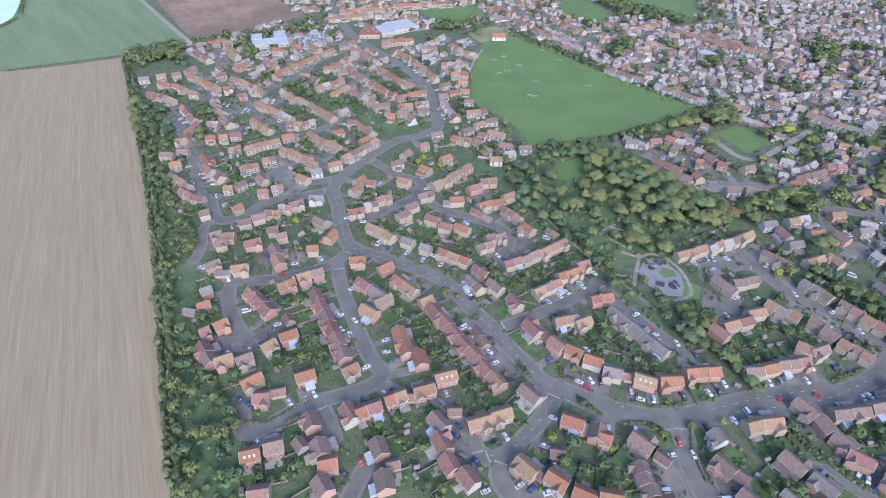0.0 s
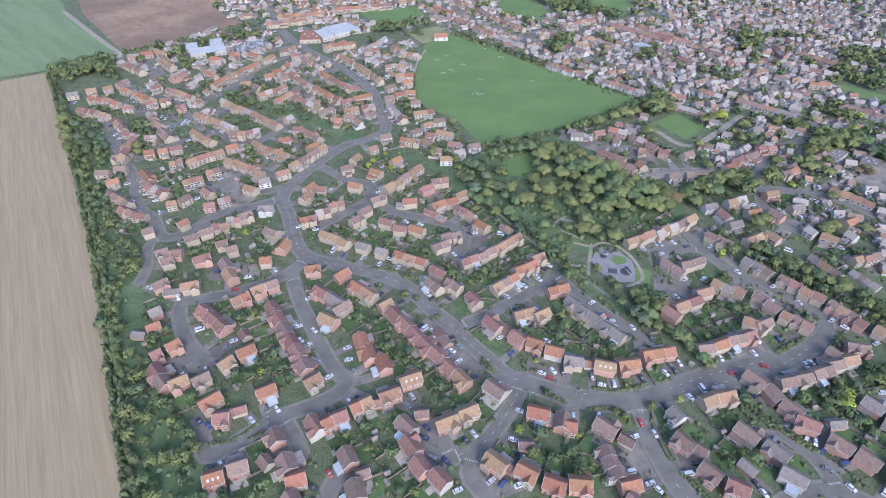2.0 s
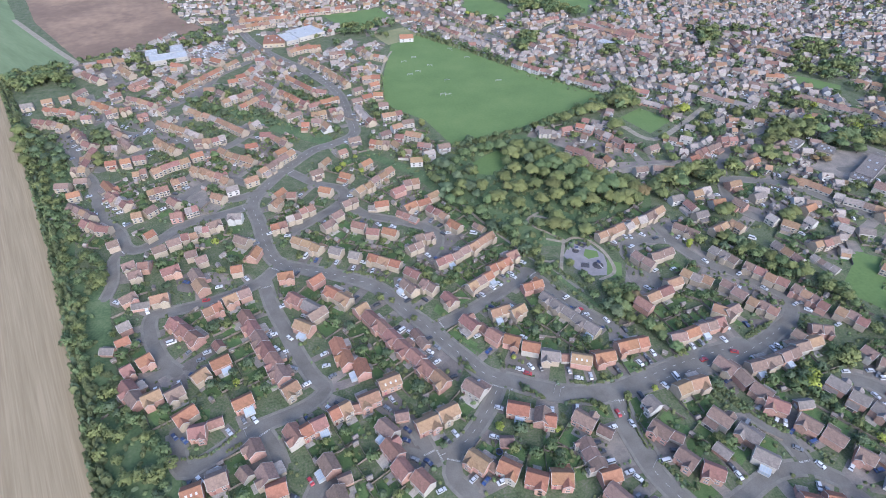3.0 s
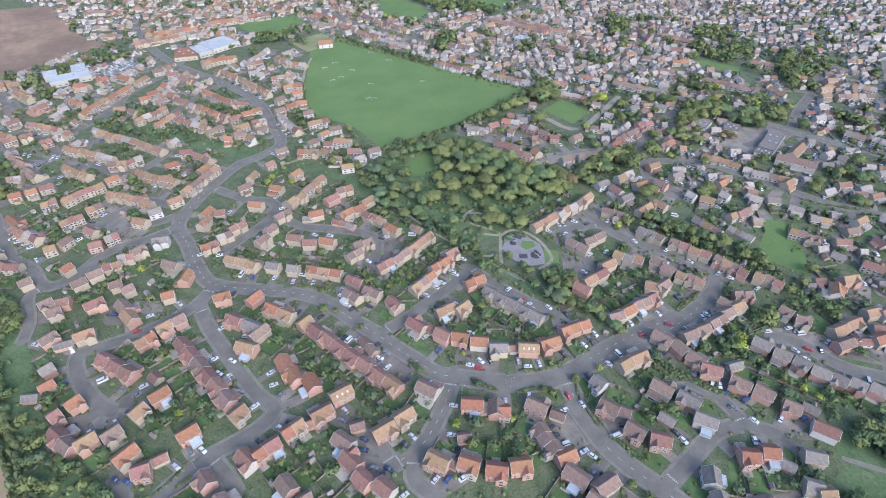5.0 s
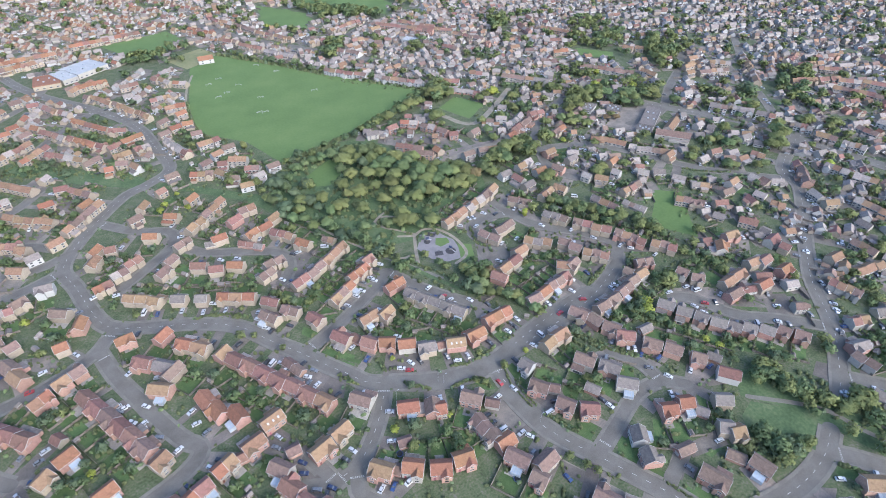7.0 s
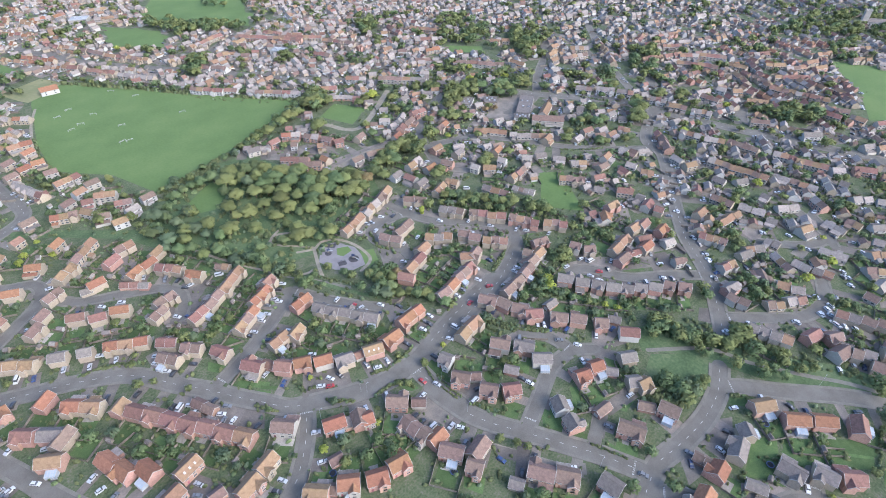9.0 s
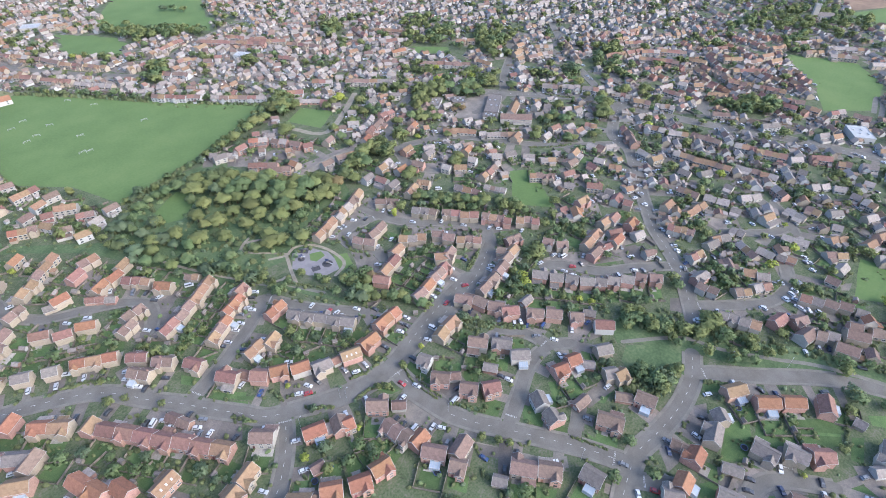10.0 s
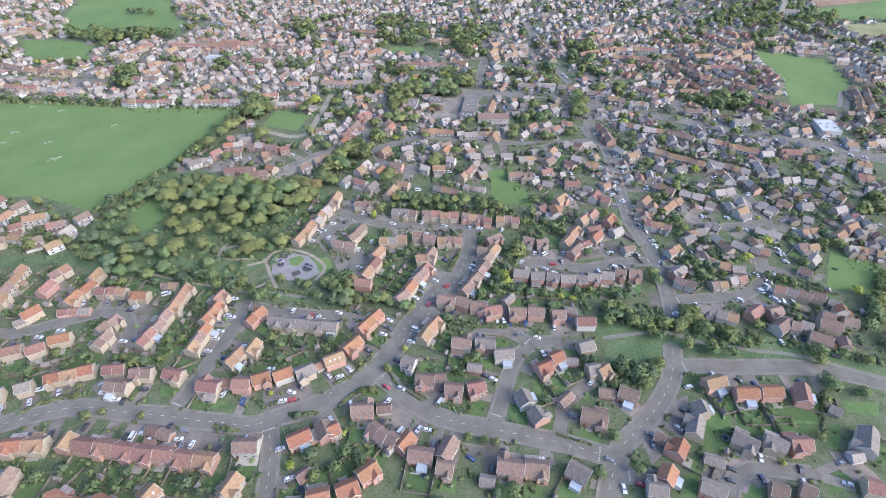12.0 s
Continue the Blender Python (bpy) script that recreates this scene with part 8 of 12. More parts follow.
drive([(-139.7, 366.1), (-131.6, 383.4), (-118.3, 370.6), (-112.7, 344.8), (-98.7, 332.6), (-113.4, 315.1), (-123.7, 325.2), (-128.1, 351.4)])
drive([(32.4, 276.7), (52.3, 281.0), (64.3, 269.4), (55.9, 266.7), (35.7, 246.0), (24.2, 256.5)])
drive([(241.6, 130.1), (259.6, 115.3), (267.8, 94.0), (249.0, 106.3), (232.7, 117.7)])
drive([(157.5, 390.0), (200.1, 377.4), (208.5, 346.6), (193.3, 342.8), (158.0, 378.8)])
drive([(193.3, 342.8), (255.0, 337.3), (247.0, 324.9), (197.4, 326.2)])
drive([(300.4, 150.4), (319.9, 148.1), (298.4, 128.8), (284.9, 129.2)])
drive([(-81.7, 521.8), (-54.0, 486.3), (-16.2, 487.6), (-13.5, 463.3), (-41.1, 464.1), (-81.3, 498.0)])
drive([(-170.3, 585.3), (-144.4, 561.2), (-130.0, 555.0), (-161.9, 521.3)])
drive([(-95.8, 419.6), (-72.0, 427.3), (-55.8, 415.8), (-79.7, 395.8)])
lawn([(343.5, 345.7), (353.0, 327.7), (341.0, 316.7), (333.7, 328.7)])
lawn([(246.1, 351.5), (264.9, 371.4), (279.4, 377.4), (295.4, 369.5), (284.7, 357.2), (252.3, 336.7)])
lawn([(293.2, 312.7), (293.5, 290.4), (276.0, 278.5), (268.7, 288.8)])
drive([(326.1, 312.0), (328.2, 307.0), (308.6, 293.9), (308.6, 301.3)])
drive([(415.9, 290.2), (422.9, 280.3), (400.4, 263.5), (398.3, 276.2)])
drive([(265.8, 275.3), (287.0, 273.1), (285.4, 257.6), (262.2, 256.8), (256.0, 262.9)])
lawn([(487.0, 293.0), (508.3, 282.5), (492.0, 272.1), (476.1, 280.0)])
lawn([(520.2, 267.2), (524.5, 260.6), (510.2, 241.3), (500.5, 241.9)])
lawn([(484.6, 189.0), (496.2, 186.8), (474.7, 173.8), (468.0, 177.1)])
car_park([(-192.1, 665.7), (-140.4, 673.1), (-135.4, 636.3), (-170.8, 638.7), (-181.7, 640.2)], 20, 9)
drive([(-264.5, 616.4), (-251.5, 620.3), (-226.5, 568.7), (-240.0, 559.7)])
drive([(-250.1, 516.5), (-239.4, 521.5), (-221.6, 487.9), (-229.2, 477.3), (-240.9, 498.6)])
drive([(-201.7, 473.5), (-201.5, 485.1), (-187.9, 471.6), (-153.1, 448.3), (-139.0, 425.5), (-141.9, 416.0), (-174.8, 451.3)])
drive([(-264.4, 470.9), (-251.9, 476.6), (-238.7, 452.9), (-232.1, 421.3), (-248.0, 447.3)])
lawn([(159.7, 189.4), (169.4, 192.5), (172.3, 179.5), (163.6, 176.0), (158.0, 182.7)])
lawn([(175.4, 198.6), (183.3, 199.8), (183.4, 192.4), (175.6, 191.3)])
lawn([(171.5, 164.5), (180.8, 167.2), (184.5, 160.4), (174.7, 157.9)])
lawn([(190.6, 173.2), (197.7, 175.5), (198.0, 169.7), (193.0, 167.9)])
lawn([(232.2, 180.3), (236.3, 174.5), (233.9, 173.1), (229.8, 178.9)])
lawn([(237.6, 172.6), (241.6, 167.0), (236.1, 166.9)])
lawn([(120.1, 155.9), (126.2, 150.8), (122.0, 149.3)])
lawn([(285.1, 214.0), (295.2, 217.0), (311.5, 216.9), (303.3, 207.2), (283.2, 205.8)])
drive([(226.1, 209.6), (237.9, 190.4), (230.5, 185.9), (218.2, 201.7)])
drive([(241.9, 188.0), (250.0, 172.6), (242.7, 168.5), (234.6, 181.7)])
drive([(151.7, 219.8), (164.7, 220.0), (170.1, 213.2), (157.8, 205.2), (153.3, 207.7)])
drive([(167.1, 161.3), (171.1, 163.8), (172.2, 159.0), (168.3, 156.6)])
drive([(179.5, 165.0), (186.5, 168.0), (186.5, 161.7), (183.6, 159.0)])
drive([(194.9, 166.9), (202.4, 172.4), (211.1, 169.5), (206.7, 166.9)])
drive([(125.2, 156.6), (131.0, 158.7), (138.1, 150.6), (130.6, 147.4)])
drive([(138.8, 162.1), (142.3, 154.3), (138.4, 151.2), (135.6, 158.1)])
lawn([(287.4, 49.0), (295.0, 43.6), (288.0, 38.0), (279.8, 40.9)])
lawn([(304.1, 54.7), (308.8, 45.5), (298.3, 43.3), (294.5, 49.4)])
lawn([(310.3, 5.5), (318.4, -0.5), (314.7, -2.8), (306.7, 3.2)])
drive([(298.2, 3.5), (303.1, -8.3), (300.3, -14.1), (307.8, -28.6), (292.0, -24.6), (291.3, -12.4), (292.4, -2.0)])
drive([(324.4, 23.7), (329.7, 19.4), (323.0, 14.6), (316.6, 18.5)])
drive([(342.3, 41.5), (357.8, 40.2), (356.4, 33.4), (342.1, 33.7)])
drive([(433.9, 17.0), (441.1, 8.7), (427.9, 4.3), (425.6, 11.8)])
drive([(351.0, 74.6), (359.3, 67.3), (351.2, 60.9), (334.4, 63.1), (342.3, 71.2)])
drive([(253.8, 58.3), (258.4, 52.9), (246.9, 47.9), (244.2, 54.0)])
drive([(334.0, -10.3), (340.1, -15.7), (331.8, -16.1), (328.9, -12.8)])
drive([(231.4, 133.5), (251.8, 122.8), (244.4, 111.2), (231.1, 117.0), (224.0, 130.2)])
drive([(271.9, 111.1), (284.3, 104.6), (268.3, 96.2), (265.0, 103.8)])
drive([(164.8, 143.2), (171.6, 130.9), (165.6, 127.8), (159.1, 138.2)])
drive([(181.0, 115.7), (187.0, 111.6), (177.5, 104.9), (173.1, 109.9)])
lawn([(271.9, 152.8), (288.8, 137.7), (273.0, 130.1), (261.0, 139.8)])
lawn([(255.7, 110.8), (263.9, 103.2), (260.4, 96.1), (248.3, 106.6)])
lawn([(196.8, 115.1), (202.4, 107.1), (197.4, 105.4), (193.6, 112.8)])
lawn([(448.7, 136.4), (459.5, 116.9), (447.3, 114.3), (437.2, 129.3)])
lawn([(570.7, 62.2), (578.9, 52.7), (555.2, 49.2), (554.0, 58.1)])
lawn([(456.3, 75.1), (465.2, 58.7), (452.3, 58.6), (446.0, 71.8)])
drive([(562.4, 71.7), (579.9, 67.8), (535.3, 57.4), (525.3, 61.8)])
drive([(524.2, 28.5), (544.2, 12.1), (527.8, 8.1), (514.7, 26.4)])
drive([(263.8, 612.5), (287.5, 605.4), (296.3, 590.6), (269.0, 562.2), (252.8, 580.8)])
drive([(183.3, 672.7), (198.8, 684.4), (205.1, 672.4), (182.0, 642.6), (176.0, 653.9)])
lawn([(453.0, 478.2), (480.6, 444.0), (468.9, 433.1), (441.0, 461.6)])
lawn([(280.2, 409.2), (300.0, 396.9), (289.4, 369.7), (270.4, 374.6)])
lawn([(258.2, 366.2), (267.4, 357.0), (257.1, 344.4), (246.6, 358.2)])
drive([(3.6, 139.3), (10.8, 140.4), (19.0, 122.8), (14.9, 118.7), (6.3, 120.8)])
drive([(18.0, 182.5), (32.2, 185.5), (39.3, 165.5), (35.2, 158.2), (28.0, 162.8)])
lawn([(44.0, 187.0), (50.1, 179.6), (47.4, 176.7), (41.4, 184.0)])
drive([(-98.3, 150.0), (-90.7, 151.3), (-88.2, 138.1), (-91.6, 135.8)])
drive([(-122.5, 190.1), (-103.1, 188.5), (-96.4, 181.0), (-103.7, 178.1), (-116.1, 181.0)])
drive([(-85.0, 130.3), (-81.3, 131.4), (-71.6, 132.5), (-69.9, 127.0), (-83.6, 124.9)])
drive([(67.4, 168.2), (80.5, 166.9), (79.1, 156.3), (71.5, 155.7), (65.2, 157.0)])
drive([(114.2, 108.0), (129.8, 111.8), (127.7, 102.9), (113.1, 102.8)])
drive([(162.7, 146.4), (170.2, 146.4), (164.8, 135.9), (159.6, 138.1)])
lawn([(112.4, 135.9), (120.4, 137.0), (116.3, 120.8), (114.0, 124.9), (111.6, 129.2)])
drive([(156.7, 250.6), (178.8, 258.9), (191.6, 250.6), (194.3, 244.6), (176.8, 240.7), (164.7, 236.8), (155.7, 240.7)])
drive([(152.8, 225.7), (159.0, 222.1), (167.4, 215.1), (155.9, 201.8), (149.9, 201.8), (150.1, 215.1)])
drive([(199.5, 265.4), (205.9, 261.1), (208.4, 234.9), (202.1, 222.1), (193.3, 225.7), (192.5, 240.7)])
drive([(21.0, 324.5), (30.9, 333.0), (38.3, 324.5), (33.0, 316.3), (23.5, 310.9)])
drive([(29.3, 258.9), (51.4, 261.1), (45.1, 252.7), (31.4, 250.6)])
drive([(10.9, 238.7), (17.5, 238.7), (19.7, 229.3), (16.7, 218.5), (10.7, 229.3)])
drive([(-117.6, 258.9), (-110.9, 265.4), (-103.9, 258.9), (-105.8, 244.6), (-114.8, 248.6)])
drive([(-100.7, 263.2), (-87.4, 258.9), (-83.1, 250.6), (-87.2, 244.6), (-97.0, 252.7)])
drive([(156.9, 60.9), (161.8, 57.3), (144.2, 48.3), (139.0, 52.6)])
drive([(120.8, 54.4), (128.4, 47.3), (124.4, 43.6), (115.1, 54.3), (103.5, 81.3), (106.0, 82.0)])
lawn([(134.9, 78.4), (144.0, 73.8), (139.7, 55.5), (138.5, 52.2), (130.3, 64.6)])
lawn([(117.5, 98.6), (122.5, 89.8), (126.0, 82.8), (121.9, 83.7), (116.2, 96.1)])
drive([(168.5, -2.8), (183.0, -19.6), (185.3, -30.8), (182.2, -35.4), (170.5, -23.4), (160.5, -20.7), (152.0, -10.9)])
drive([(184.2, 22.7), (197.3, 13.7), (183.6, 7.3), (172.6, 14.2)])
lawn([(208.1, 19.8), (215.2, 13.9), (213.5, 9.7), (207.8, 11.2), (203.4, 17.9)])
lawn([(190.5, 3.1), (203.2, -3.6), (191.5, -9.7), (181.3, -8.8), (177.6, -2.7)])
lawn([(202.8, -7.1), (210.2, -15.7), (200.8, -18.5), (194.8, -9.7)])
lawn([(212.4, -18.3), (229.4, -36.1), (218.1, -38.6), (203.6, -21.8)])
drive([(305.5, 2.6), (310.2, -19.3), (307.5, -31.9), (290.4, -17.1), (288.6, 0.4)])
lawn([(36.3, 192.0), (41.3, 184.1), (39.6, 182.2), (35.3, 189.2)])
lawn([(43.2, 180.0), (47.8, 174.6), (46.4, 172.4), (42.1, 178.3)])
lawn([(39.7, 196.0), (45.6, 188.2), (43.8, 185.2), (38.2, 192.3)])
lawn([(33.2, 213.0), (39.2, 203.9), (33.8, 202.8), (30.5, 207.7)])
drive([(16.1, 199.2), (30.0, 182.9), (28.6, 168.4), (18.6, 178.3), (14.6, 191.7)])
lawn([(45.9, 180.8), (51.9, 174.4), (51.5, 171.9), (44.8, 179.1)])
lawn([(127.8, 159.4), (128.4, 151.0), (120.6, 150.1), (119.6, 156.2)])
lawn([(116.1, 138.7), (114.8, 129.0), (112.9, 116.1), (110.5, 116.9), (111.5, 130.7)])
car_park([(-190.5, 663.9), (-145.5, 680.4), (-127.7, 642.3), (-176.2, 629.1)], 20, 94)
car_park([(-35.2, 713.1), (-25.1, 741.1), (-9.8, 704.2), (-27.2, 686.8)], -20, 95)
lawn([(241.1, 2.9), (260.8, -26.1), (258.2, -26.7), (235.2, 1.1)])
lawn([(265.5, -36.4), (272.0, -58.1), (269.4, -58.4), (261.1, -37.3)])
lawn([(208.0, 19.7), (214.3, 14.7), (215.2, 11.4), (210.6, 12.1), (203.0, 16.5)])
lawn([(179.8, -1.4), (190.6, -6.4), (183.3, -11.0), (178.2, -10.6), (174.4, -3.4)])
lawn([(216.3, -19.4), (225.4, -28.9), (227.7, -37.7), (223.4, -38.7), (210.7, -22.0)])
lawn([(207.9, -21.7), (221.2, -38.1), (216.3, -40.2), (202.6, -24.2)])
lawn([(200.2, -7.7), (207.6, -16.4), (198.2, -19.1), (195.0, -11.5)])
lawn([(156.3, -0.6), (163.9, -6.1), (153.3, -10.0), (146.4, -4.5)])
lawn([(170.2, -23.3), (177.1, -28.1), (168.0, -29.7), (164.1, -25.1)])
lawn([(242.1, -44.1), (253.6, -57.5), (244.2, -58.9), (237.5, -47.0)])
lawn([(224.2, -41.6), (227.8, -45.8), (212.6, -48.8), (211.7, -44.1)])
lawn([(198.9, -46.7), (203.1, -53.3), (197.2, -58.0), (186.9, -49.2)])
drive([(174.0, -5.7), (179.1, -13.4), (178.3, -22.9), (165.1, -23.8), (163.6, -12.4)])
drive([(161.5, 21.7), (170.2, 17.3), (160.7, 9.8), (151.7, 11.5)])
lawn([(112.0, 135.9), (119.2, 137.1), (115.0, 127.7), (113.4, 109.7), (110.8, 110.6), (109.7, 122.6)])
lawn([(123.2, 91.9), (134.5, 87.3), (123.2, 81.7), (121.8, 89.4)])
lawn([(136.5, 78.6), (136.9, 71.9), (133.7, 65.6), (128.2, 70.0)])
lawn([(131.9, 65.7), (140.9, 54.2), (137.7, 52.2), (130.7, 62.2)])
lawn([(144.4, 47.3), (145.4, 33.0), (143.6, 36.9), (142.9, 45.2)])
lawn([(86.0, 79.4), (92.1, 72.3), (85.8, 68.4), (82.1, 75.9)])
lawn([(106.4, 50.9), (112.8, 41.7), (108.1, 39.9), (101.6, 47.6)])
lawn([(80.5, 115.8), (81.5, 107.3), (75.2, 103.9), (74.1, 110.5)])
lawn([(129.2, 120.7), (133.3, 116.0), (127.8, 112.9)])
lawn([(182.9, 75.5), (187.9, 69.7), (182.9, 66.8), (179.5, 72.0)])
lawn([(155.7, 76.0), (164.9, 67.5), (163.7, 59.9), (151.7, 60.9), (149.9, 69.4)])
lawn([(167.3, 57.9), (172.3, 49.9), (163.7, 49.1), (161.8, 53.4)])
drive([(156.1, 62.2), (160.7, 56.8), (139.7, 47.1), (137.1, 51.9)])
drive([(109.9, 63.6), (118.8, 56.8), (126.2, 46.4), (122.3, 44.0), (110.8, 59.0)])
drive([(105.1, 81.6), (113.2, 68.6), (109.9, 63.6), (103.4, 74.7)])
drive([(99.3, 115.6), (103.6, 102.5), (95.7, 98.2), (93.5, 108.4)])
lawn([(113.9, 133.3), (119.3, 135.7), (121.7, 133.3), (113.7, 123.8), (112.9, 127.3)])
lawn([(113.3, 122.6), (117.8, 120.3), (112.8, 112.7), (111.5, 114.8)])
lawn([(129.1, 117.0), (134.3, 117.0), (134.5, 112.7), (127.8, 111.6)])
lawn([(145.4, 124.9), (154.1, 127.3), (153.3, 121.5), (144.8, 119.2)])
lawn([(72.7, 122.6), (82.7, 123.8), (80.6, 108.4), (70.9, 106.4)])
lawn([(68.1, 111.6), (73.0, 110.5), (73.5, 104.3), (66.4, 104.3)])
lawn([(95.5, 117.0), (94.9, 108.4), (102.1, 105.9), (102.0, 108.4), (99.0, 114.8)])
lawn([(91.8, 137.0), (100.7, 133.3), (101.6, 126.1), (97.7, 127.3), (95.1, 133.3)])
lawn([(173.4, 164.1), (187.6, 161.2), (187.3, 158.3), (171.8, 158.3)])
lawn([(193.9, 137.6), (204.6, 138.2), (196.9, 126.1), (193.1, 130.8)])
drive([(163.1, 143.4), (174.8, 146.0), (177.8, 130.8), (170.5, 129.6), (163.6, 133.3)])
drive([(94.8, 114.8), (99.2, 115.4), (102.9, 105.3), (97.6, 104.3)])
drive([(114.2, 108.4), (124.9, 109.5), (128.7, 104.3), (120.0, 102.7), (112.0, 102.7)])

# cars
car(176.5, 251.9, -51, "white")
car(164.2, 241.9, 21, "silver")
car(203.1, 220.6, -70, "white")
car(217.6, 206.6, 18, "white")
car(168.8, 217.9, 24, "white")
car(157.0, 204.4, -54, "silver")
car(150.0, 201.6, -87, "grey")
car(180.0, 217.2, 23, "white")
car(224.3, 192.5, -65, "silver")
car(234.0, 177.9, 23, "silver")
car(237.8, 172.4, -51, "white")
car(246.6, 160.0, 16, "silver")
car(185.2, 168.2, -54, "white")
car(179.0, 160.6, -73, "white")
car(137.7, 158.5, -78, "white")
car(128.3, 153.5, -69, "white")
car(133.5, 154.0, -84, "black")
car(179.9, 152.2, -22, "red")
car(161.5, 150.1, 10, "red")
car(204.5, 151.8, -54, "white")
car(200.8, 150.6, -83, "silver")
car(142.2, 142.4, -80, "white", True)
car(163.6, 140.3, 18, "black")
car(197.1, 168.4, -81, "navy")
car(245.6, 236.5, -40, "white", True)
car(280.6, 235.2, -62, "white")
car(166.0, 160.8, -76, "grey")
car(281.0, 227.0, -51, "black")
car(243.2, 124.4, -8, "white", True)
car(238.3, 114.8, -45, "red")
car(243.9, 112.3, -116, "black")
car(240.0, 129.6, -7, "silver")
car(227.4, 131.3, -9, "silver")
car(178.9, 110.3, -122, "white")
car(166.3, 136.1, 17, "navy")
car(231.7, 110.1, -60, "white")
car(231.1, 116.1, -68, "silver")
car(24.1, 178.6, -40, "white")
car(28.1, 180.8, -46, "grey")
car(26.7, 171.5, 27, "white")
car(33.3, 161.0, 21, "black")
car(45.9, 155.2, -47, "white")
car(28.4, 130.3, -62, "silver")
car(24.2, 127.7, -55, "black")
car(14.4, 118.8, -48, "navy")
car(8.6, 121.1, -30, "grey")
car(45.3, 125.7, -24, "white")
car(7.3, 135.7, -49, "navy")
car(6.1, 130.7, -28, "navy")
car(17.9, 105.5, 20, "silver")
car(-29.0, 178.5, 6, "silver")
car(-25.8, 171.6, 28, "grey")
car(-21.4, 173.3, 26, "silver")
car(50.7, 184.9, 22, "silver")
car(59.0, 174.9, 32, "white")
car(67.0, 159.9, -31, "white")
car(74.7, 180.0, -40, "white")
car(70.2, 156.9, -26, "red")
car(72.9, 160.7, -66, "white")
car(77.5, 159.1, -84, "black")
car(91.0, 155.1, -90, "grey")
car(94.4, 149.9, -21, "white")
car(134.3, 138.6, -65, "white")
car(109.3, 121.7, -78, "silver")
car(127.2, 110.2, 6, "red")
car(122.0, 105.9, -19, "black")
car(123.1, 184.2, -70, "white")
car(130.1, 176.1, -79, "black")
car(-81.8, 127.2, -50, "white")
car(-71.8, 128.7, -61, "white")
car(-96.4, 149.7, -51, "navy")
car(-91.8, 147.1, -46, "blue")
car(-61.6, 152.7, -56, "white")
car(-35.6, 118.5, -61, "red")
car(-42.1, 112.9, -29, "black")
car(-51.2, 187.9, 0, "white")
car(-45.2, 179.7, -21, "grey")
car(-119.4, 184.2, 0, "black")
car(-96.6, 237.0, 5, "red")
car(-91.0, 247.3, 15, "white")
car(-109.4, 207.6, 18, "white", True)
car(-127.8, 233.8, -66, "white", True)
car(-48.1, 200.3, -48, "white")
car(-54.6, 194.2, -48, "white")
car(-59.5, 203.5, -29, "grey")
car(-89.8, 197.5, 22, "silver")
car(-92.2, 193.0, 17, "grey")
car(-162.8, 320.7, -59, "white")
car(-110.7, 254.7, -26, "blue")
car(13.1, 229.7, -51, "white")
car(15.3, 221.2, -50, "white")
car(15.2, 234.6, -31, "silver")
car(26.9, 216.5, -47, "black")
car(56.6, 214.6, -48, "black")
car(72.1, 222.3, -53, "silver")
car(15.4, 193.3, -45, "white")
car(-40.7, 215.2, -23, "silver")
car(-53.9, 290.0, 5, "white")
car(-6.1, 255.0, -35, "white")
car(6.2, 292.2, -50, "white")
car(15.6, 288.3, -37, "white")
car(34.4, 255.0, -55, "white")
car(47.3, 275.1, -48, "black")
car(67.4, 272.3, -23, "white", True)
car(91.2, 238.5, -45, "white")
car(82.0, 226.8, -48, "white")
car(107.4, 204.9, 24, "white")
car(111.4, 194.3, 16, "red")
car(113.5, 190.1, 5, "silver")
car(171.9, 255.0, -35, "white", True)
car(183.5, 247.1, 17, "black")
car(204.5, 261.6, 16, "black")
car(143.2, 90.8, -77, "white")
car(142.3, 95.0, -71, "black")
car(122.1, 49.8, -38, "white")
car(133.8, 16.1, -138, "white")
car(140.0, 11.7, -73, "red")
car(141.6, 27.1, -69, "grey")
car(153.1, 56.0, -74, "navy")
car(173.4, 80.9, -115, "white")
car(176.1, 97.8, -40, "grey")
car(180.5, 89.2, -65, "white")
car(102.7, 73.1, -81, "blue")
car(161.0, 15.7, -138, "navy")
car(202.2, 15.3, -33, "white")
car(187.4, 11.7, -79, "black")
car(172.0, -15.1, -69, "black")
car(166.5, -16.4, -67, "black")
car(185.8, -23.0, -152, "white")
car(191.2, -37.8, -148, "black")
car(222.3, -2.5, -101, "black")
car(242.3, -25.6, -39, "black")
car(100.7, 96.9, -56, "white")
car(105.3, 127.9, -82, "red")
car(297.3, 73.9, -125, "white")
car(311.9, 91.3, -106, "white")
car(308.1, 85.3, -117, "grey")
car(301.6, 78.4, -118, "black")
car(332.3, 113.8, -129, "white")
car(283.4, 63.2, -134, "black")
car(261.3, 85.0, -44, "white")
car(297.4, 8.9, -110, "white")
car(304.5, 7.7, -118, "white")
car(316.7, 7.9, -142, "navy")
car(281.8, 16.3, -45, "silver")
car(283.4, 26.8, -92, "navy")
car(295.4, -0.5, -107, "white")
car(297.3, -3.4, -130, "white")
car(298.8, -8.1, -132, "white", True)
car(335.9, 5.0, -92, "white")
car(246.5, 39.2, -147, "silver")

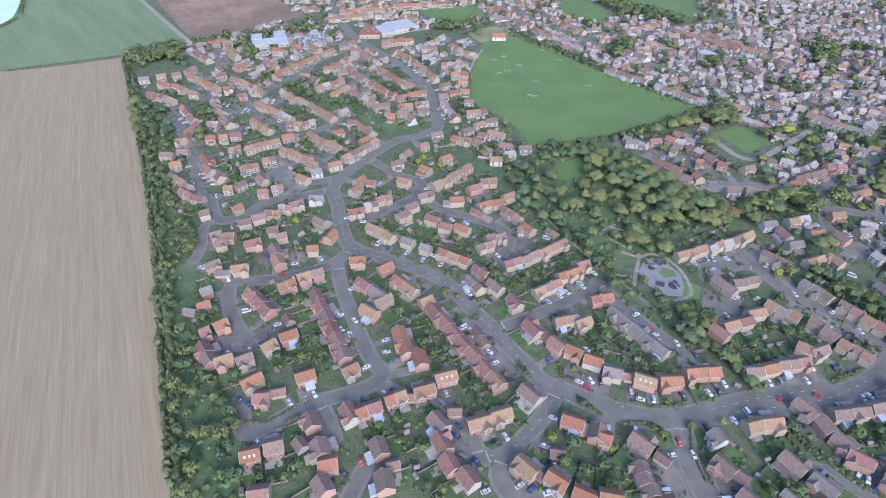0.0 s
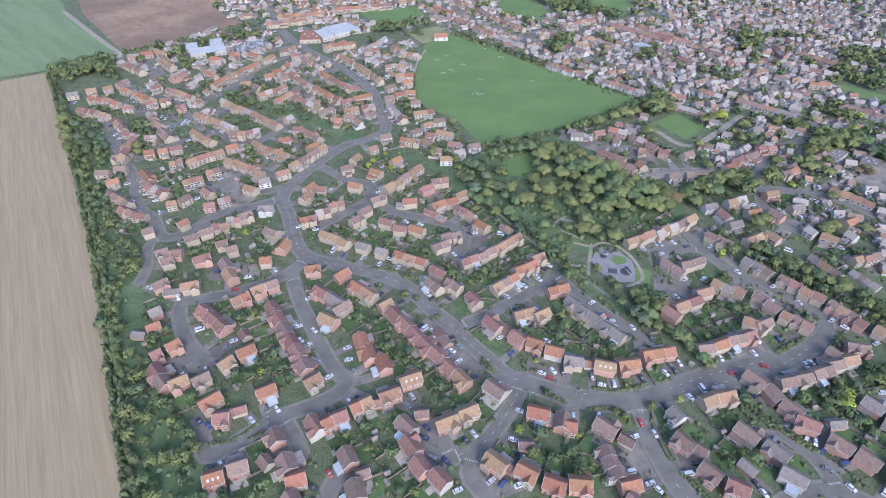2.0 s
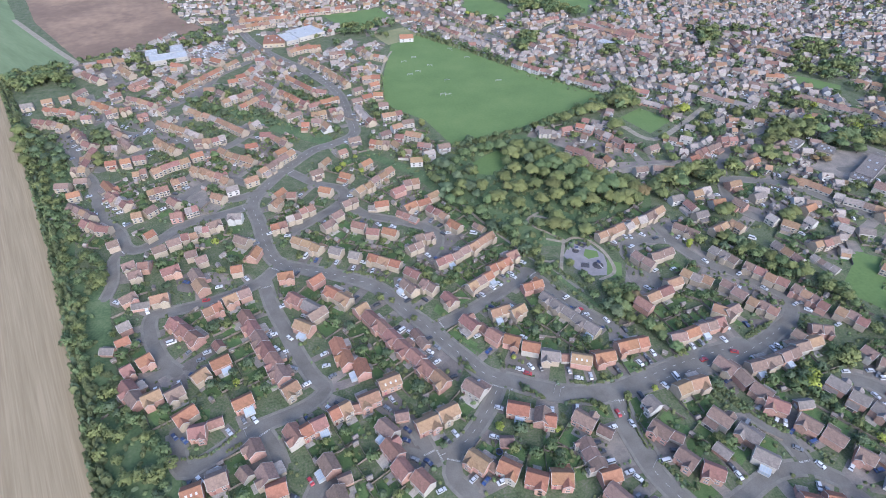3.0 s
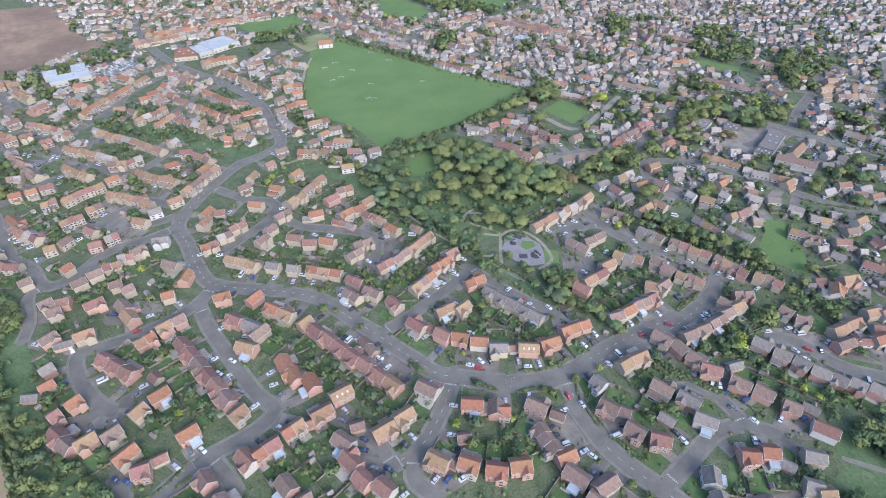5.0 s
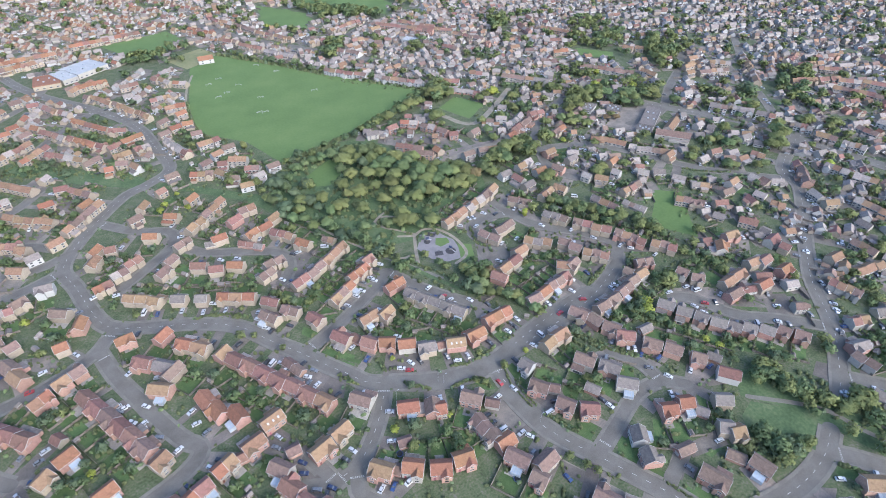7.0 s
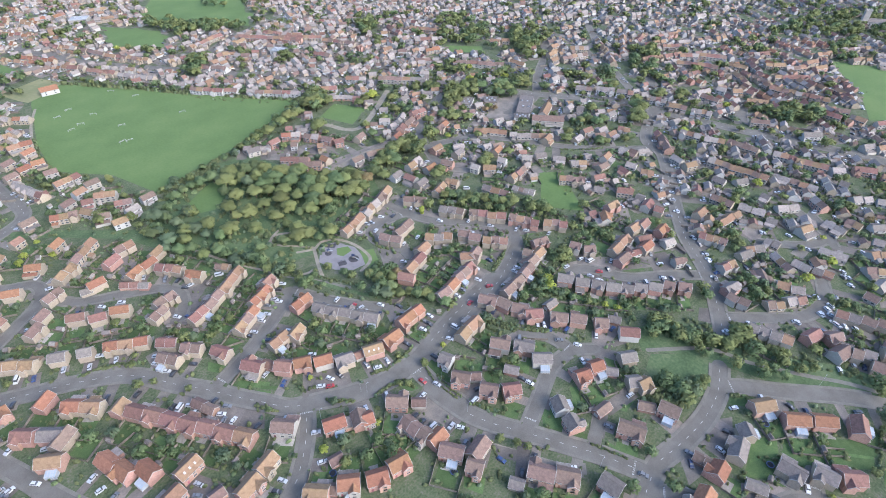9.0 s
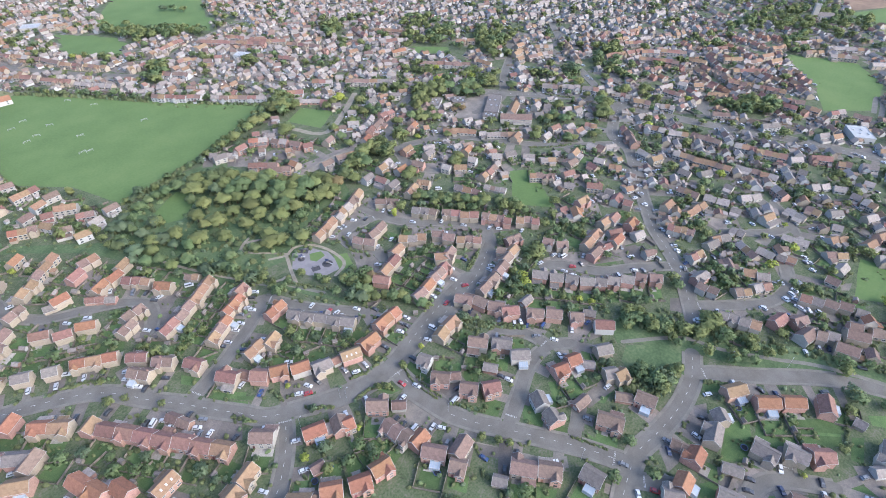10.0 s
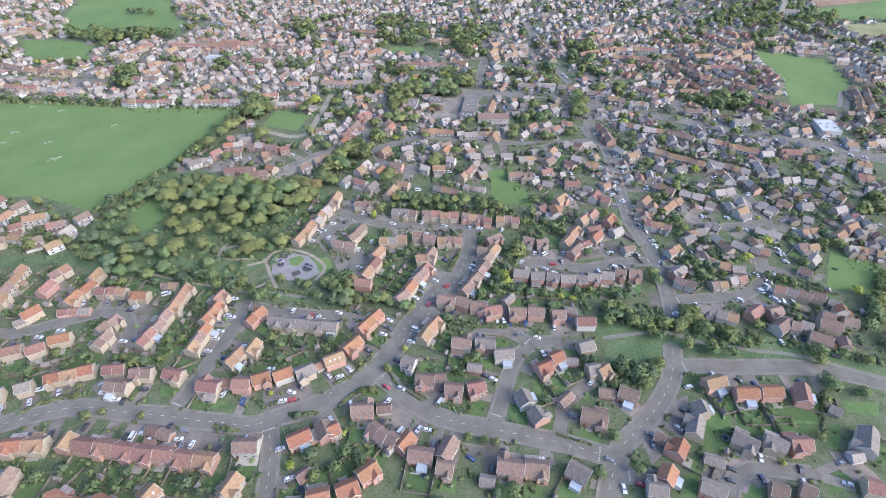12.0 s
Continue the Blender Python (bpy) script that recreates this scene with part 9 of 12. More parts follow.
# trees beside the school
tree(321.6, 332.8, 10, "olive", "round", 1.3)
tree(330.6, 345.5, 12, "olive", "round", 1.3)
tree(346.0, 356.2, 12, "olive", "wide", 1.3)
tree(359.5, 361.6, 13, "olive", "round", 1.3)
tree(371.9, 363.8, 13, "olive", "round", 1.3)
tree(380.9, 361.8, 13, "olive", "round", 1.3)
tree(383.9, 354.3, 12, "green", "round", 1.3)
tree(370.7, 352.5, 11, "olive", "round", 1.2)
tree(359.6, 353.2, 11, "olive", "round", 1.2)
tree(345.0, 347.8, 10, "olive", "round", 1.2)
tree(322.9, 325.0, 9, "green", "wide", 1.3)
tree(327.2, 317.2, 8, "olive", "wide", 1.3)
tree(316.0, 324.4, 9, "olive", "wide", 1.3)
tree(313.5, 334.7, 10, "green", "round", 1.2)
tree(390.9, 341.1, 12, "olive", "round", 1.3)
tree(399.5, 340.3, 13, "green", "round", 1.3)
tree(399.9, 331.8, 12, "olive", "round", 1.3)
tree(387.0, 331.6, 10, "green", "round", 1.3)
tree(396.2, 323.7, 9, "green", "wide", 1.3)
tree(382.8, 342.1, 9, "dark", "wide", 1.3)
tree(361.2, 315.3, 5, "rust", "wide", 1.6)
tree(354.3, 319.9, 4, "rust", "wide", 1.8)
tree(361.3, 321.6, 5, "olive", "wide", 1.4)
tree(335.7, 257.0, 10, "olive", "round", 1.5)
tree(342.8, 259.8, 9, "olive", "round", 1.4)
tree(291.0, 304.3, 5, "yellow", "round", 1.2)
tree(258.1, 305.0, 6, "yellow", "round", 1.2)
tree(296.7, 336.0, 9, "olive", "round", 1.4)
tree(283.8, 320.3, 9, "green", "round", 1.4)
tree(286.5, 315.6, 7, "olive", "round", 1.3)
tree(310.0, 287.2, 7, "olive", "round", 1.4)
tree(227.9, 312.0, 10, "olive", "round", 1.4)
tree(236.3, 313.8, 11, "olive", "round", 1.4)
tree(247.9, 317.0, 11, "olive", "round", 1.4)
tree(248.9, 308.7, 10, "olive", "round", 1.4)
tree(217.4, 307.0, 10, "olive", "round", 1.4)
tree(207.0, 299.0, 10, "green", "round", 1.4)
tree(209.0, 289.5, 9, "olive", "round", 1.4)
tree(229.7, 300.9, 10, "green", "round", 1.4)
tree(294.0, 415.8, 9, "yellow", "round", 1.4)
tree(283.1, 412.4, 8, "olive", "round", 1.4)
tree(273.0, 408.6, 9, "olive", "round", 1.4)
tree(289.4, 374.4, 9, "olive", "round", 1.4)
tree(299.4, 377.7, 8, "green", "round", 1.4)
tree(304.4, 399.3, 8, "olive", "round", 1.4)
tree(271.8, 370.0, 7, "olive", "round", 1.4)
tree(244.4, 349.6, 9, "green", "round", 1.3)
tree(241.9, 336.5, 8, "olive", "round", 1.3)
tree(250.3, 368.5, 8, "olive", "round", 1.3)
tree(350.0, 395.8, 9, "olive", "round", 1.4)
tree(353.9, 388.6, 9, "olive", "round", 1.4)
tree(337.5, 400.8, 8, "olive", "round", 1.4)
tree(336.6, 412.1, 6, "olive", "tall", 1.1)
tree(429.0, 337.2, 10, "olive", "round", 1.5)
tree(446.1, 344.0, 10, "olive", "round", 1.5)
tree(418.7, 332.8, 8, "olive", "round", 1.4)
tree(424.5, 327.5, 8, "olive", "round", 1.4)
tree(500.2, 394.1, 14, "olive", "round", 1.3)
tree(488.4, 380.0, 13, "olive", "round", 1.3)
tree(502.1, 402.8, 14, "olive", "round", 1.3)
tree(504.7, 373.7, 10, "olive", "round", 1.4)
tree(409.5, 425.5, 11, "olive", "round", 1.5)
tree(409.2, 407.9, 9, "olive", "round", 1.4)
tree(435.8, 372.0, 9, "green", "wide", 1.4)
tree(422.8, 369.0, 8, "olive", "wide", 1.4)
tree(397.6, 415.2, 8, "olive", "wide", 1.4)
tree(433.0, 312.4, 9, "green", "wide", 1.3)
tree(278.8, 250.4, 9, "olive", "wide", 1.3)
tree(287.5, 254.9, 8, "olive", "wide", 1.3)
tree(239.2, 263.4, 8, "olive", "wide", 1.3)
tree(245.8, 266.2, 8, "olive", "wide", 1.3)
tree(359.3, 230.7, 8, "olive", "wide", 1.3)
tree(371.4, 237.4, 7, "olive", "wide", 1.3)
tree(306.3, 249.8, 7, "olive", "wide", 1.3)
tree(430.5, 209.1, 11, "olive", "round", 1.4)
tree(441.0, 212.1, 13, "olive", "round", 1.4)
tree(454.3, 218.2, 13, "olive", "round", 1.4)
tree(455.3, 223.2, 13, "green", "round", 1.3)
tree(437.7, 206.2, 12, "olive", "round", 1.4)
tree(468.6, 230.4, 11, "olive", "round", 1.3)
tree(516.2, 293.6, 12, "dark", "round", 1.5)
tree(509.4, 286.1, 11, "green", "round", 1.4)
tree(481.7, 296.4, 10, "olive", "round", 1.3)
tree(423.5, 250.0, 10, "olive", "round", 1.3)
tree(477.2, 284.9, 8, "olive", "round", 1.3)
tree(483.0, 307.9, 10, "olive", "round", 1.4)
tree(476.9, 317.4, 9, "olive", "round", 1.4)
tree(486.6, 316.5, 8, "dark", "round", 1.4)
tree(432.2, 312.8, 9, "green", "round", 1.3)
tree(505.9, 374.7, 9, "green", "round", 1.4)
tree(374.9, 208.3, 9, "green", "round", 1.4)
tree(379.2, 204.4, 7, "olive", "round", 1.4)
tree(400.4, 194.5, 8, "green", "round", 1.4)
tree(395.6, 196.3, 7, "olive", "round", 1.4)
tree(443.4, 246.4, 8, "green", "tall", 1.2)
tree(458.6, 261.6, 6, "green", "wide", 1.2)
tree(467.0, 245.1, 6, "olive", "wide", 1.3)
tree(476.4, 241.3, 7, "olive", "wide", 1.3)
tree(450.1, 277.7, 5, "olive", "wide", 1.3)
tree(412.9, 229.8, 8, "green", "wide", 1.4)
tree(404.6, 230.4, 8, "green", "wide", 1.4)
tree(404.0, 238.9, 7, "olive", "wide", 1.4)
tree(396.9, 242.4, 7, "olive", "wide", 1.4)
tree(433.5, 229.0, 6, "dark", "tall", 1.2)
tree(550.1, 271.1, 9, "green", "round", 1.4)
tree(546.8, 263.1, 9, "olive", "round", 1.4)
tree(544.4, 254.9, 9, "green", "round", 1.4)
tree(538.5, 246.4, 9, "olive", "round", 1.4)
tree(536.8, 239.6, 8, "green", "round", 1.4)
tree(535.4, 230.8, 8, "green", "round", 1.4)
tree(574.7, 299.0, 8, "dark", "round", 1.4)
tree(560.1, 287.7, 8, "green", "round", 1.4)
tree(555.8, 279.7, 8, "olive", "round", 1.4)
tree(497.2, 222.6, 9, "olive", "round", 1.4)
tree(504.3, 223.0, 9, "olive", "round", 1.4)
tree(495.4, 227.4, 9, "dark", "round", 1.4)
tree(515.5, 209.5, 10, "olive", "round", 1.4)
tree(505.6, 206.0, 8, "olive", "round", 1.4)
tree(478.9, 197.2, 8, "olive", "round", 1.4)
tree(463.7, 194.7, 6, "olive", "round", 1.3)
tree(444.7, 169.0, 7, "yellow", "round", 1.3)
tree(643.5, 309.3, 9, "olive", "round", 1.4)
tree(644.5, 301.3, 8, "green", "round", 1.4)
tree(599.4, 292.3, 8, "green", "wide", 1.4)
tree(608.1, 287.9, 8, "olive", "wide", 1.4)
tree(488.1, 268.2, 8, "olive", "wide", 1.4)
tree(495.9, 287.3, 8, "green", "wide", 1.4)
tree(508.4, 341.7, 7, "dark", "wide", 1.4)

# trees of the wood
tree(65.4, 347.1, 9, "green", "round", 1.00)
tree(69.5, 325.3, 9, "olive", "wide", 1.15)
tree(84.1, 320.9, 10, "olive", "round", 1.30)
tree(52.2, 336.6, 8, "green", "round", 1.45)
tree(113.2, 338.8, 11, "olive", "wide", 1.00)
tree(102.5, 328.6, 11, "olive", "round", 1.15)
tree(109.6, 312.6, 12, "olive", "round", 1.30)
tree(91.5, 304.8, 10, "olive", "wide", 1.45)
tree(83.6, 303.0, 10, "green", "round", 1.00)
tree(101.8, 315.4, 10, "olive", "round", 1.15)
tree(104.2, 295.2, 9, "olive", "wide", 1.30)
tree(125.3, 333.7, 11, "olive", "round", 1.45)
tree(133.9, 338.4, 12, "green", "round", 1.00)
tree(141.3, 321.7, 11, "olive", "wide", 1.15)
tree(135.0, 313.1, 11, "olive", "round", 1.30)
tree(122.0, 298.5, 9, "olive", "round", 1.45)
tree(133.2, 299.7, 11, "olive", "wide", 1.00)
tree(142.8, 288.3, 11, "olive", "round", 1.15)
tree(155.4, 288.6, 12, "olive", "round", 1.30)
tree(151.4, 295.7, 11, "green", "wide", 1.45)
tree(167.8, 289.8, 12, "olive", "round", 1.00)
tree(173.1, 286.2, 12, "olive", "round", 1.15)
tree(180.7, 288.0, 12, "olive", "wide", 1.30)
tree(177.6, 305.5, 13, "green", "round", 1.45)
tree(167.1, 310.1, 13, "olive", "round", 1.00)
tree(161.0, 317.2, 13, "green", "wide", 1.15)
tree(158.5, 335.0, 12, "green", "round", 1.30)
tree(153.1, 346.2, 12, "olive", "round", 1.45)
tree(145.7, 358.1, 12, "olive", "wide", 1.00)
tree(135.0, 367.1, 12, "green", "round", 1.15)
tree(125.2, 373.2, 11, "olive", "round", 1.30)
tree(116.8, 363.1, 11, "olive", "wide", 1.45)
tree(126.4, 357.1, 12, "olive", "round", 1.00)
tree(136.2, 352.1, 12, "olive", "round", 1.15)
tree(143.8, 340.5, 12, "green", "wide", 1.30)
tree(151.0, 329.3, 12, "green", "round", 1.45)
tree(153.0, 309.7, 12, "green", "round", 1.00)
tree(159.1, 302.8, 12, "olive", "wide", 1.15)
tree(166.3, 298.8, 12, "green", "round", 1.30)
tree(190.5, 298.5, 12, "olive", "round", 1.45)
tree(195.0, 292.7, 11, "rust", "wide", 1.00)
tree(186.4, 285.2, 11, "olive", "round", 1.15)
tree(125.2, 275.1, 10, "olive", "round", 1.30)
tree(120.8, 268.6, 9, "olive", "wide", 1.45)
tree(140.0, 268.6, 9, "green", "round", 1.00)
tree(111.9, 270.6, 8, "green", "round", 1.15)
tree(127.9, 265.8, 8, "olive", "wide", 1.30)
tree(139.5, 258.5, 9, "olive", "round", 1.45)
tree(130.0, 258.1, 8, "green", "round", 1.00)
tree(96.8, 276.0, 7, "green", "wide", 1.15)
tree(89.5, 269.3, 7, "green", "round", 1.30)
tree(77.0, 291.3, 8, "green", "round", 1.45)
tree(67.3, 291.9, 9, "olive", "wide", 1.00)
tree(64.8, 304.3, 8, "green", "round", 1.15)
tree(58.8, 308.0, 8, "green", "round", 1.30)
tree(57.7, 322.3, 9, "dark", "wide", 1.45)
tree(68.7, 335.8, 10, "dark", "round", 1.00)
tree(79.2, 344.3, 10, "dark", "round", 1.15)
tree(63.0, 354.4, 9, "dark", "wide", 1.30)
tree(58.1, 358.5, 9, "dark", "round", 1.45)
tree(88.7, 372.6, 9, "green", "round", 1.00)
tree(80.8, 370.9, 8, "green", "wide", 1.15)
tree(102.9, 376.4, 9, "green", "round", 1.30)
tree(112.4, 376.0, 10, "green", "round", 1.45)
tree(95.2, 376.5, 8, "green", "wide", 1.00)
tree(106.4, 284.1, 5, "green", "round", 1.15)
tree(71.3, 279.5, 7, "green", "round", 1.30)
tree(80.2, 276.4, 6, "dark", "wide", 1.45)
tree(128.0, 349.7, 12, "dark", "round", 1.00)
tree(133.0, 329.3, 11, "olive", "round", 1.15)
tree(122.2, 316.5, 9, "olive", "wide", 1.30)
tree(165.4, 338.4, 11, "olive", "round", 1.45)
tree(167.1, 323.8, 12, "olive", "round", 1.00)
tree(175.0, 316.2, 12, "olive", "wide", 1.15)
tree(183.5, 302.5, 12, "olive", "round", 1.30)
tree(189.9, 308.6, 11, "olive", "round", 1.45)
tree(146.1, 309.3, 10, "olive", "wide", 1.00)
tree(136.7, 291.5, 8, "green", "round", 1.15)
tree(123.2, 285.8, 7, "olive", "round", 1.30)
tree(75.3, 323.8, 8, "dark", "wide", 1.45)
tree(77.9, 311.3, 8, "dark", "round", 1.00)
tree(53.3, 315.5, 7, "dark", "round", 1.15)
tree(155.9, 343.2, 11, "olive", "wide", 1.30)
tree(142.7, 367.0, 11, "green", "round", 1.45)
tree(109.8, 350.5, 10, "green", "round", 1.00)
tree(65.2, 316.0, 8, "olive", "wide", 1.15)
tree(54.3, 427.7, 8, "olive", "tall", 1.5)
tree(181.2, 415.9, 9, "olive", "round", 1.3)
tree(199.5, 425.0, 9, "olive", "round", 1.3)
tree(208.3, 428.6, 11, "olive", "round", 1.4)
tree(213.7, 427.8, 9, "olive", "round", 1.3)
tree(234.8, 437.3, 13, "olive", "round", 1.4)
tree(242.7, 437.5, 14, "olive", "round", 1.4)
tree(249.3, 436.5, 12, "green", "round", 1.4)
tree(253.1, 432.2, 11, "olive", "round", 1.3)
tree(216.6, 393.3, 11, "olive", "round", 1.4)
tree(222.9, 397.8, 10, "green", "round", 1.4)
tree(222.4, 432.6, 8, "olive", "round", 1.3)
tree(68.6, 366.2, 7, "dark", "wide", 1.3)

# trees beside the stubble field
tree(-324.3, 588.9, 10, "olive", "round", 1.3)
tree(-316.1, 592.6, 11, "olive", "round", 1.3)
tree(-307.4, 594.6, 11, "olive", "round", 1.3)
tree(-296.8, 591.5, 11, "olive", "round", 1.3)
tree(-284.8, 580.9, 10, "olive", "round", 1.3)
tree(-319.7, 563.3, 10, "olive", "round", 1.3)
tree(-327.6, 571.7, 10, "olive", "round", 1.3)
tree(-338.6, 584.6, 9, "olive", "round", 1.3)
tree(-315.8, 577.8, 8, "green", "wide", 1.3)
tree(-284.4, 569.8, 7, "green", "wide", 1.3)
tree(-275.8, 566.1, 7, "green", "wide", 1.3)
tree(-232.1, 635.1, 11, "olive", "tall", 1.5)
tree(-226.3, 620.6, 11, "olive", "round", 1.2)
tree(-218.8, 602.4, 11, "olive", "round", 1.2)
tree(-211.0, 584.8, 10, "olive", "round", 1.2)
tree(-264.2, 648.4, 8, "olive", "wide", 1.3)
tree(-254.7, 651.5, 8, "olive", "wide", 1.3)
tree(-226.8, 666.7, 8, "olive", "wide", 1.4)
tree(-214.6, 670.3, 8, "olive", "wide", 1.4)
tree(-202.3, 673.9, 8, "olive", "wide", 1.4)
tree(-184.1, 671.1, 9, "olive", "wide", 1.4)
tree(-173.8, 675.1, 9, "olive", "wide", 1.4)
tree(-163.3, 678.4, 9, "olive", "wide", 1.4)
tree(-152.6, 681.8, 9, "olive", "wide", 1.4)
tree(-285.6, 470.2, 10, "olive", "round", 1.3)
tree(-281.1, 454.5, 9, "olive", "round", 1.3)
tree(-269.9, 434.4, 9, "olive", "round", 1.3)
tree(-260.8, 417.2, 9, "olive", "round", 1.3)
tree(-271.8, 457.8, 8, "dark", "round", 1.3)
tree(-260.9, 447.6, 8, "green", "round", 1.3)
tree(-249.6, 437.6, 8, "dark", "round", 1.3)
tree(-239.3, 427.9, 8, "dark", "round", 1.3)
tree(-259.5, 433.9, 8, "dark", "round", 1.3)
tree(-246.5, 419.3, 8, "dark", "round", 1.3)
tree(-235.7, 411.6, 8, "dark", "round", 1.3)
tree(-232.6, 417.4, 8, "dark", "round", 1.3)
tree(-215.4, 448.3, 8, "green", "round", 1.3)
tree(-210.0, 451.1, 8, "green", "round", 1.3)
tree(-216.1, 460.3, 7, "dark", "round", 1.3)
tree(-206.4, 413.8, 8, "olive", "round", 1.3)
tree(-202.4, 404.9, 7, "olive", "round", 1.3)
tree(-205.7, 441.0, 7, "dark", "round", 1.3)
tree(-192.2, 473.1, 6, "dark", "round", 1.2)
tree(-148.9, 511.3, 7, "dark", "round", 1.3)
tree(-137.8, 498.9, 7, "dark", "round", 1.3)
tree(-127.5, 489.1, 7, "green", "round", 1.3)
tree(-119.1, 479.7, 7, "dark", "round", 1.3)
tree(-154.4, 512.1, 7, "green", "round", 1.3)
tree(-173.5, 572.3, 7, "dark", "round", 1.3)
tree(-145.3, 419.2, 7, "green", "round", 1.3)
tree(-115.5, 402.2, 7, "green", "round", 1.3)

# trees of the loop road
tree(232.1, 226.6, 8, "green", "round", 1.2)
tree(234.7, 222.7, 9, "olive", "round", 1.2)
tree(238.1, 218.6, 9, "green", "round", 1.2)
tree(241.6, 213.9, 9, "olive", "round", 1.2)
tree(245.8, 209.1, 9, "green", "round", 1.2)
tree(248.4, 204.1, 8, "olive", "round", 1.2)
tree(231.5, 231.6, 8, "dark", "round", 1.2)
tree(227.8, 234.4, 8, "green", "round", 1.2)
tree(223.4, 237.3, 8, "olive", "round", 1.2)
tree(253.2, 198.1, 9, "olive", "round", 1.2)
tree(248.8, 198.3, 7, "green", "round", 1.1)
tree(261.9, 186.9, 7, "olive", "round", 1.2)
tree(262.5, 181.0, 7, "olive", "round", 1.2)
tree(261.3, 192.3, 6, "green", "round", 1.2)
tree(263.6, 175.8, 7, "olive", "round", 1.2)
tree(264.7, 170.9, 6, "green", "round", 1.2)
tree(208.7, 219.7, 7, "olive", "round", 1.2)
tree(199.5, 234.9, 7, "yellow", "tall", 1.3)
tree(141.2, 195.2, 8, "olive", "round", 1.2)
tree(145.2, 196.5, 7, "rust", "round", 1.2)
tree(143.8, 175.0, 7, "green", "round", 1.3)
tree(146.3, 171.7, 7, "olive", "round", 1.2)
tree(148.7, 164.8, 7, "olive", "round", 1.2)
tree(146.6, 167.4, 6, "green", "round", 1.2)
tree(140.5, 179.0, 7, "olive", "round", 1.2)
tree(135.8, 181.3, 7, "olive", "round", 1.2)
tree(134.7, 189.4, 8, "green", "round", 1.3)
tree(133.8, 199.9, 8, "olive", "round", 1.3)
tree(133.6, 207.4, 7, "olive", "round", 1.3)
tree(129.6, 186.7, 8, "dark", "round", 1.3)
tree(150.0, 159.3, 6, "green", "wide", 1.3)
tree(151.5, 155.9, 5, "olive", "wide", 1.3)
tree(234.5, 139.1, 9, "olive", "round", 1.3)
tree(228.9, 137.2, 8, "olive", "round", 1.2)
tree(228.9, 161.7, 5, "olive", "tall", 1.2)
tree(225.2, 139.6, 6, "green", "wide", 1.3)
tree(209.2, 131.5, 6, "yellow", "round", 1.2)
tree(206.8, 133.1, 6, "green", "round", 1.2)
tree(215.3, 134.7, 6, "dark", "round", 1.2)

# trees of the eastern streets
tree(347.1, 24.3, 7, "green", "round", 1.3)
tree(347.0, 20.5, 7, "yellow", "wide", 1.3)
tree(322.3, 25.6, 6, "yellow", "round", 1.3)
tree(247.6, 33.1, 10, "olive", "round", 1.3)
tree(243.3, 33.3, 9, "olive", "wide", 1.3)
tree(246.8, 30.6, 9, "olive", "round", 1.3)
tree(232.1, 41.5, 8, "olive", "round", 1.3)
tree(235.5, 34.8, 8, "olive", "wide", 1.3)
tree(217.3, 67.0, 8, "green", "round", 1.3)
tree(222.5, 63.8, 8, "green", "round", 1.3)
tree(223.4, 57.1, 8, "green", "wide", 1.3)
tree(227.8, 50.6, 8, "green", "round", 1.3)
tree(224.2, 70.6, 8, "olive", "round", 1.3)
tree(228.3, 66.6, 7, "olive", "wide", 1.3)
tree(449.2, -24.7, 11, "olive", "round", 1.3)
tree(430.4, -20.5, 10, "olive", "round", 1.3)
tree(438.2, -29.5, 10, "olive", "wide", 1.3)
tree(423.6, -19.1, 8, "olive", "round", 1.3)
tree(417.4, 17.4, 5, "rust", "round", 1.3)
tree(427.9, 8.8, 6, "olive", "wide", 1.3)
tree(420.8, 37.0, 8, "green", "round", 1.3)
tree(420.7, 32.0, 8, "olive", "round", 1.3)
tree(332.5, -33.7, 6, "yellow", "wide", 1.3)
tree(375.6, -16.5, 7, "olive", "round", 1.3)
tree(375.4, -12.4, 7, "olive", "round", 1.3)
tree(265.2, 1.9, 6, "olive", "wide", 1.3)
tree(400.3, 1.3, 6, "dark", "round", 1.3)
tree(401.9, 69.4, 6, "olive", "round", 1.3)
tree(332.8, 75.2, 6, "green", "wide", 1.3)
tree(334.6, 86.3, 6, "olive", "round", 1.3)
tree(287.6, 42.0, 7, "green", "round", 1.3)
tree(298.1, 41.2, 6, "dark", "wide", 1.3)
tree(294.7, 47.6, 7, "green", "round", 1.3)
tree(285.9, 38.3, 6, "green", "round", 1.3)
tree(298.9, 51.9, 5, "green", "wide", 1.3)
tree(303.4, -44.0, 8, "green", "round", 1.3)
tree(314.0, -45.2, 8, "green", "round", 1.3)
tree(323.2, -44.4, 8, "olive", "wide", 1.3)
tree(333.2, -44.1, 8, "olive", "round", 1.3)
tree(346.6, -43.9, 8, "olive", "round", 1.3)
tree(357.2, -43.0, 8, "olive", "wide", 1.3)
tree(313.7, 2.0, 5, "olive", "round", 1.3)
tree(316.3, -2.7, 5, "green", "round", 1.3)
tree(300.4, 17.4, 5, "green", "wide", 1.3)
tree(313.8, 10.2, 5, "green", "round", 1.3)
tree(325.1, 67.1, 6, "olive", "round", 1.3)
tree(318.6, 67.6, 5, "green", "wide", 1.3)
tree(270.4, -4.1, 6, "olive", "round", 1.3)
tree(338.2, 49.0, 5, "green", "round", 1.3)
tree(322.3, 35.9, 5, "green", "wide", 1.3)
tree(349.1, 38.3, 5, "olive", "round", 1.3)
tree(390.7, 5.0, 5, "green", "round", 1.3)
tree(393.5, 14.8, 5, "green", "wide", 1.3)
tree(371.8, 32.4, 4, "yellow", "round", 1.3)
tree(310.3, 42.4, 5, "green", "round", 1.3)
tree(300.4, 35.9, 5, "dark", "wide", 1.3)
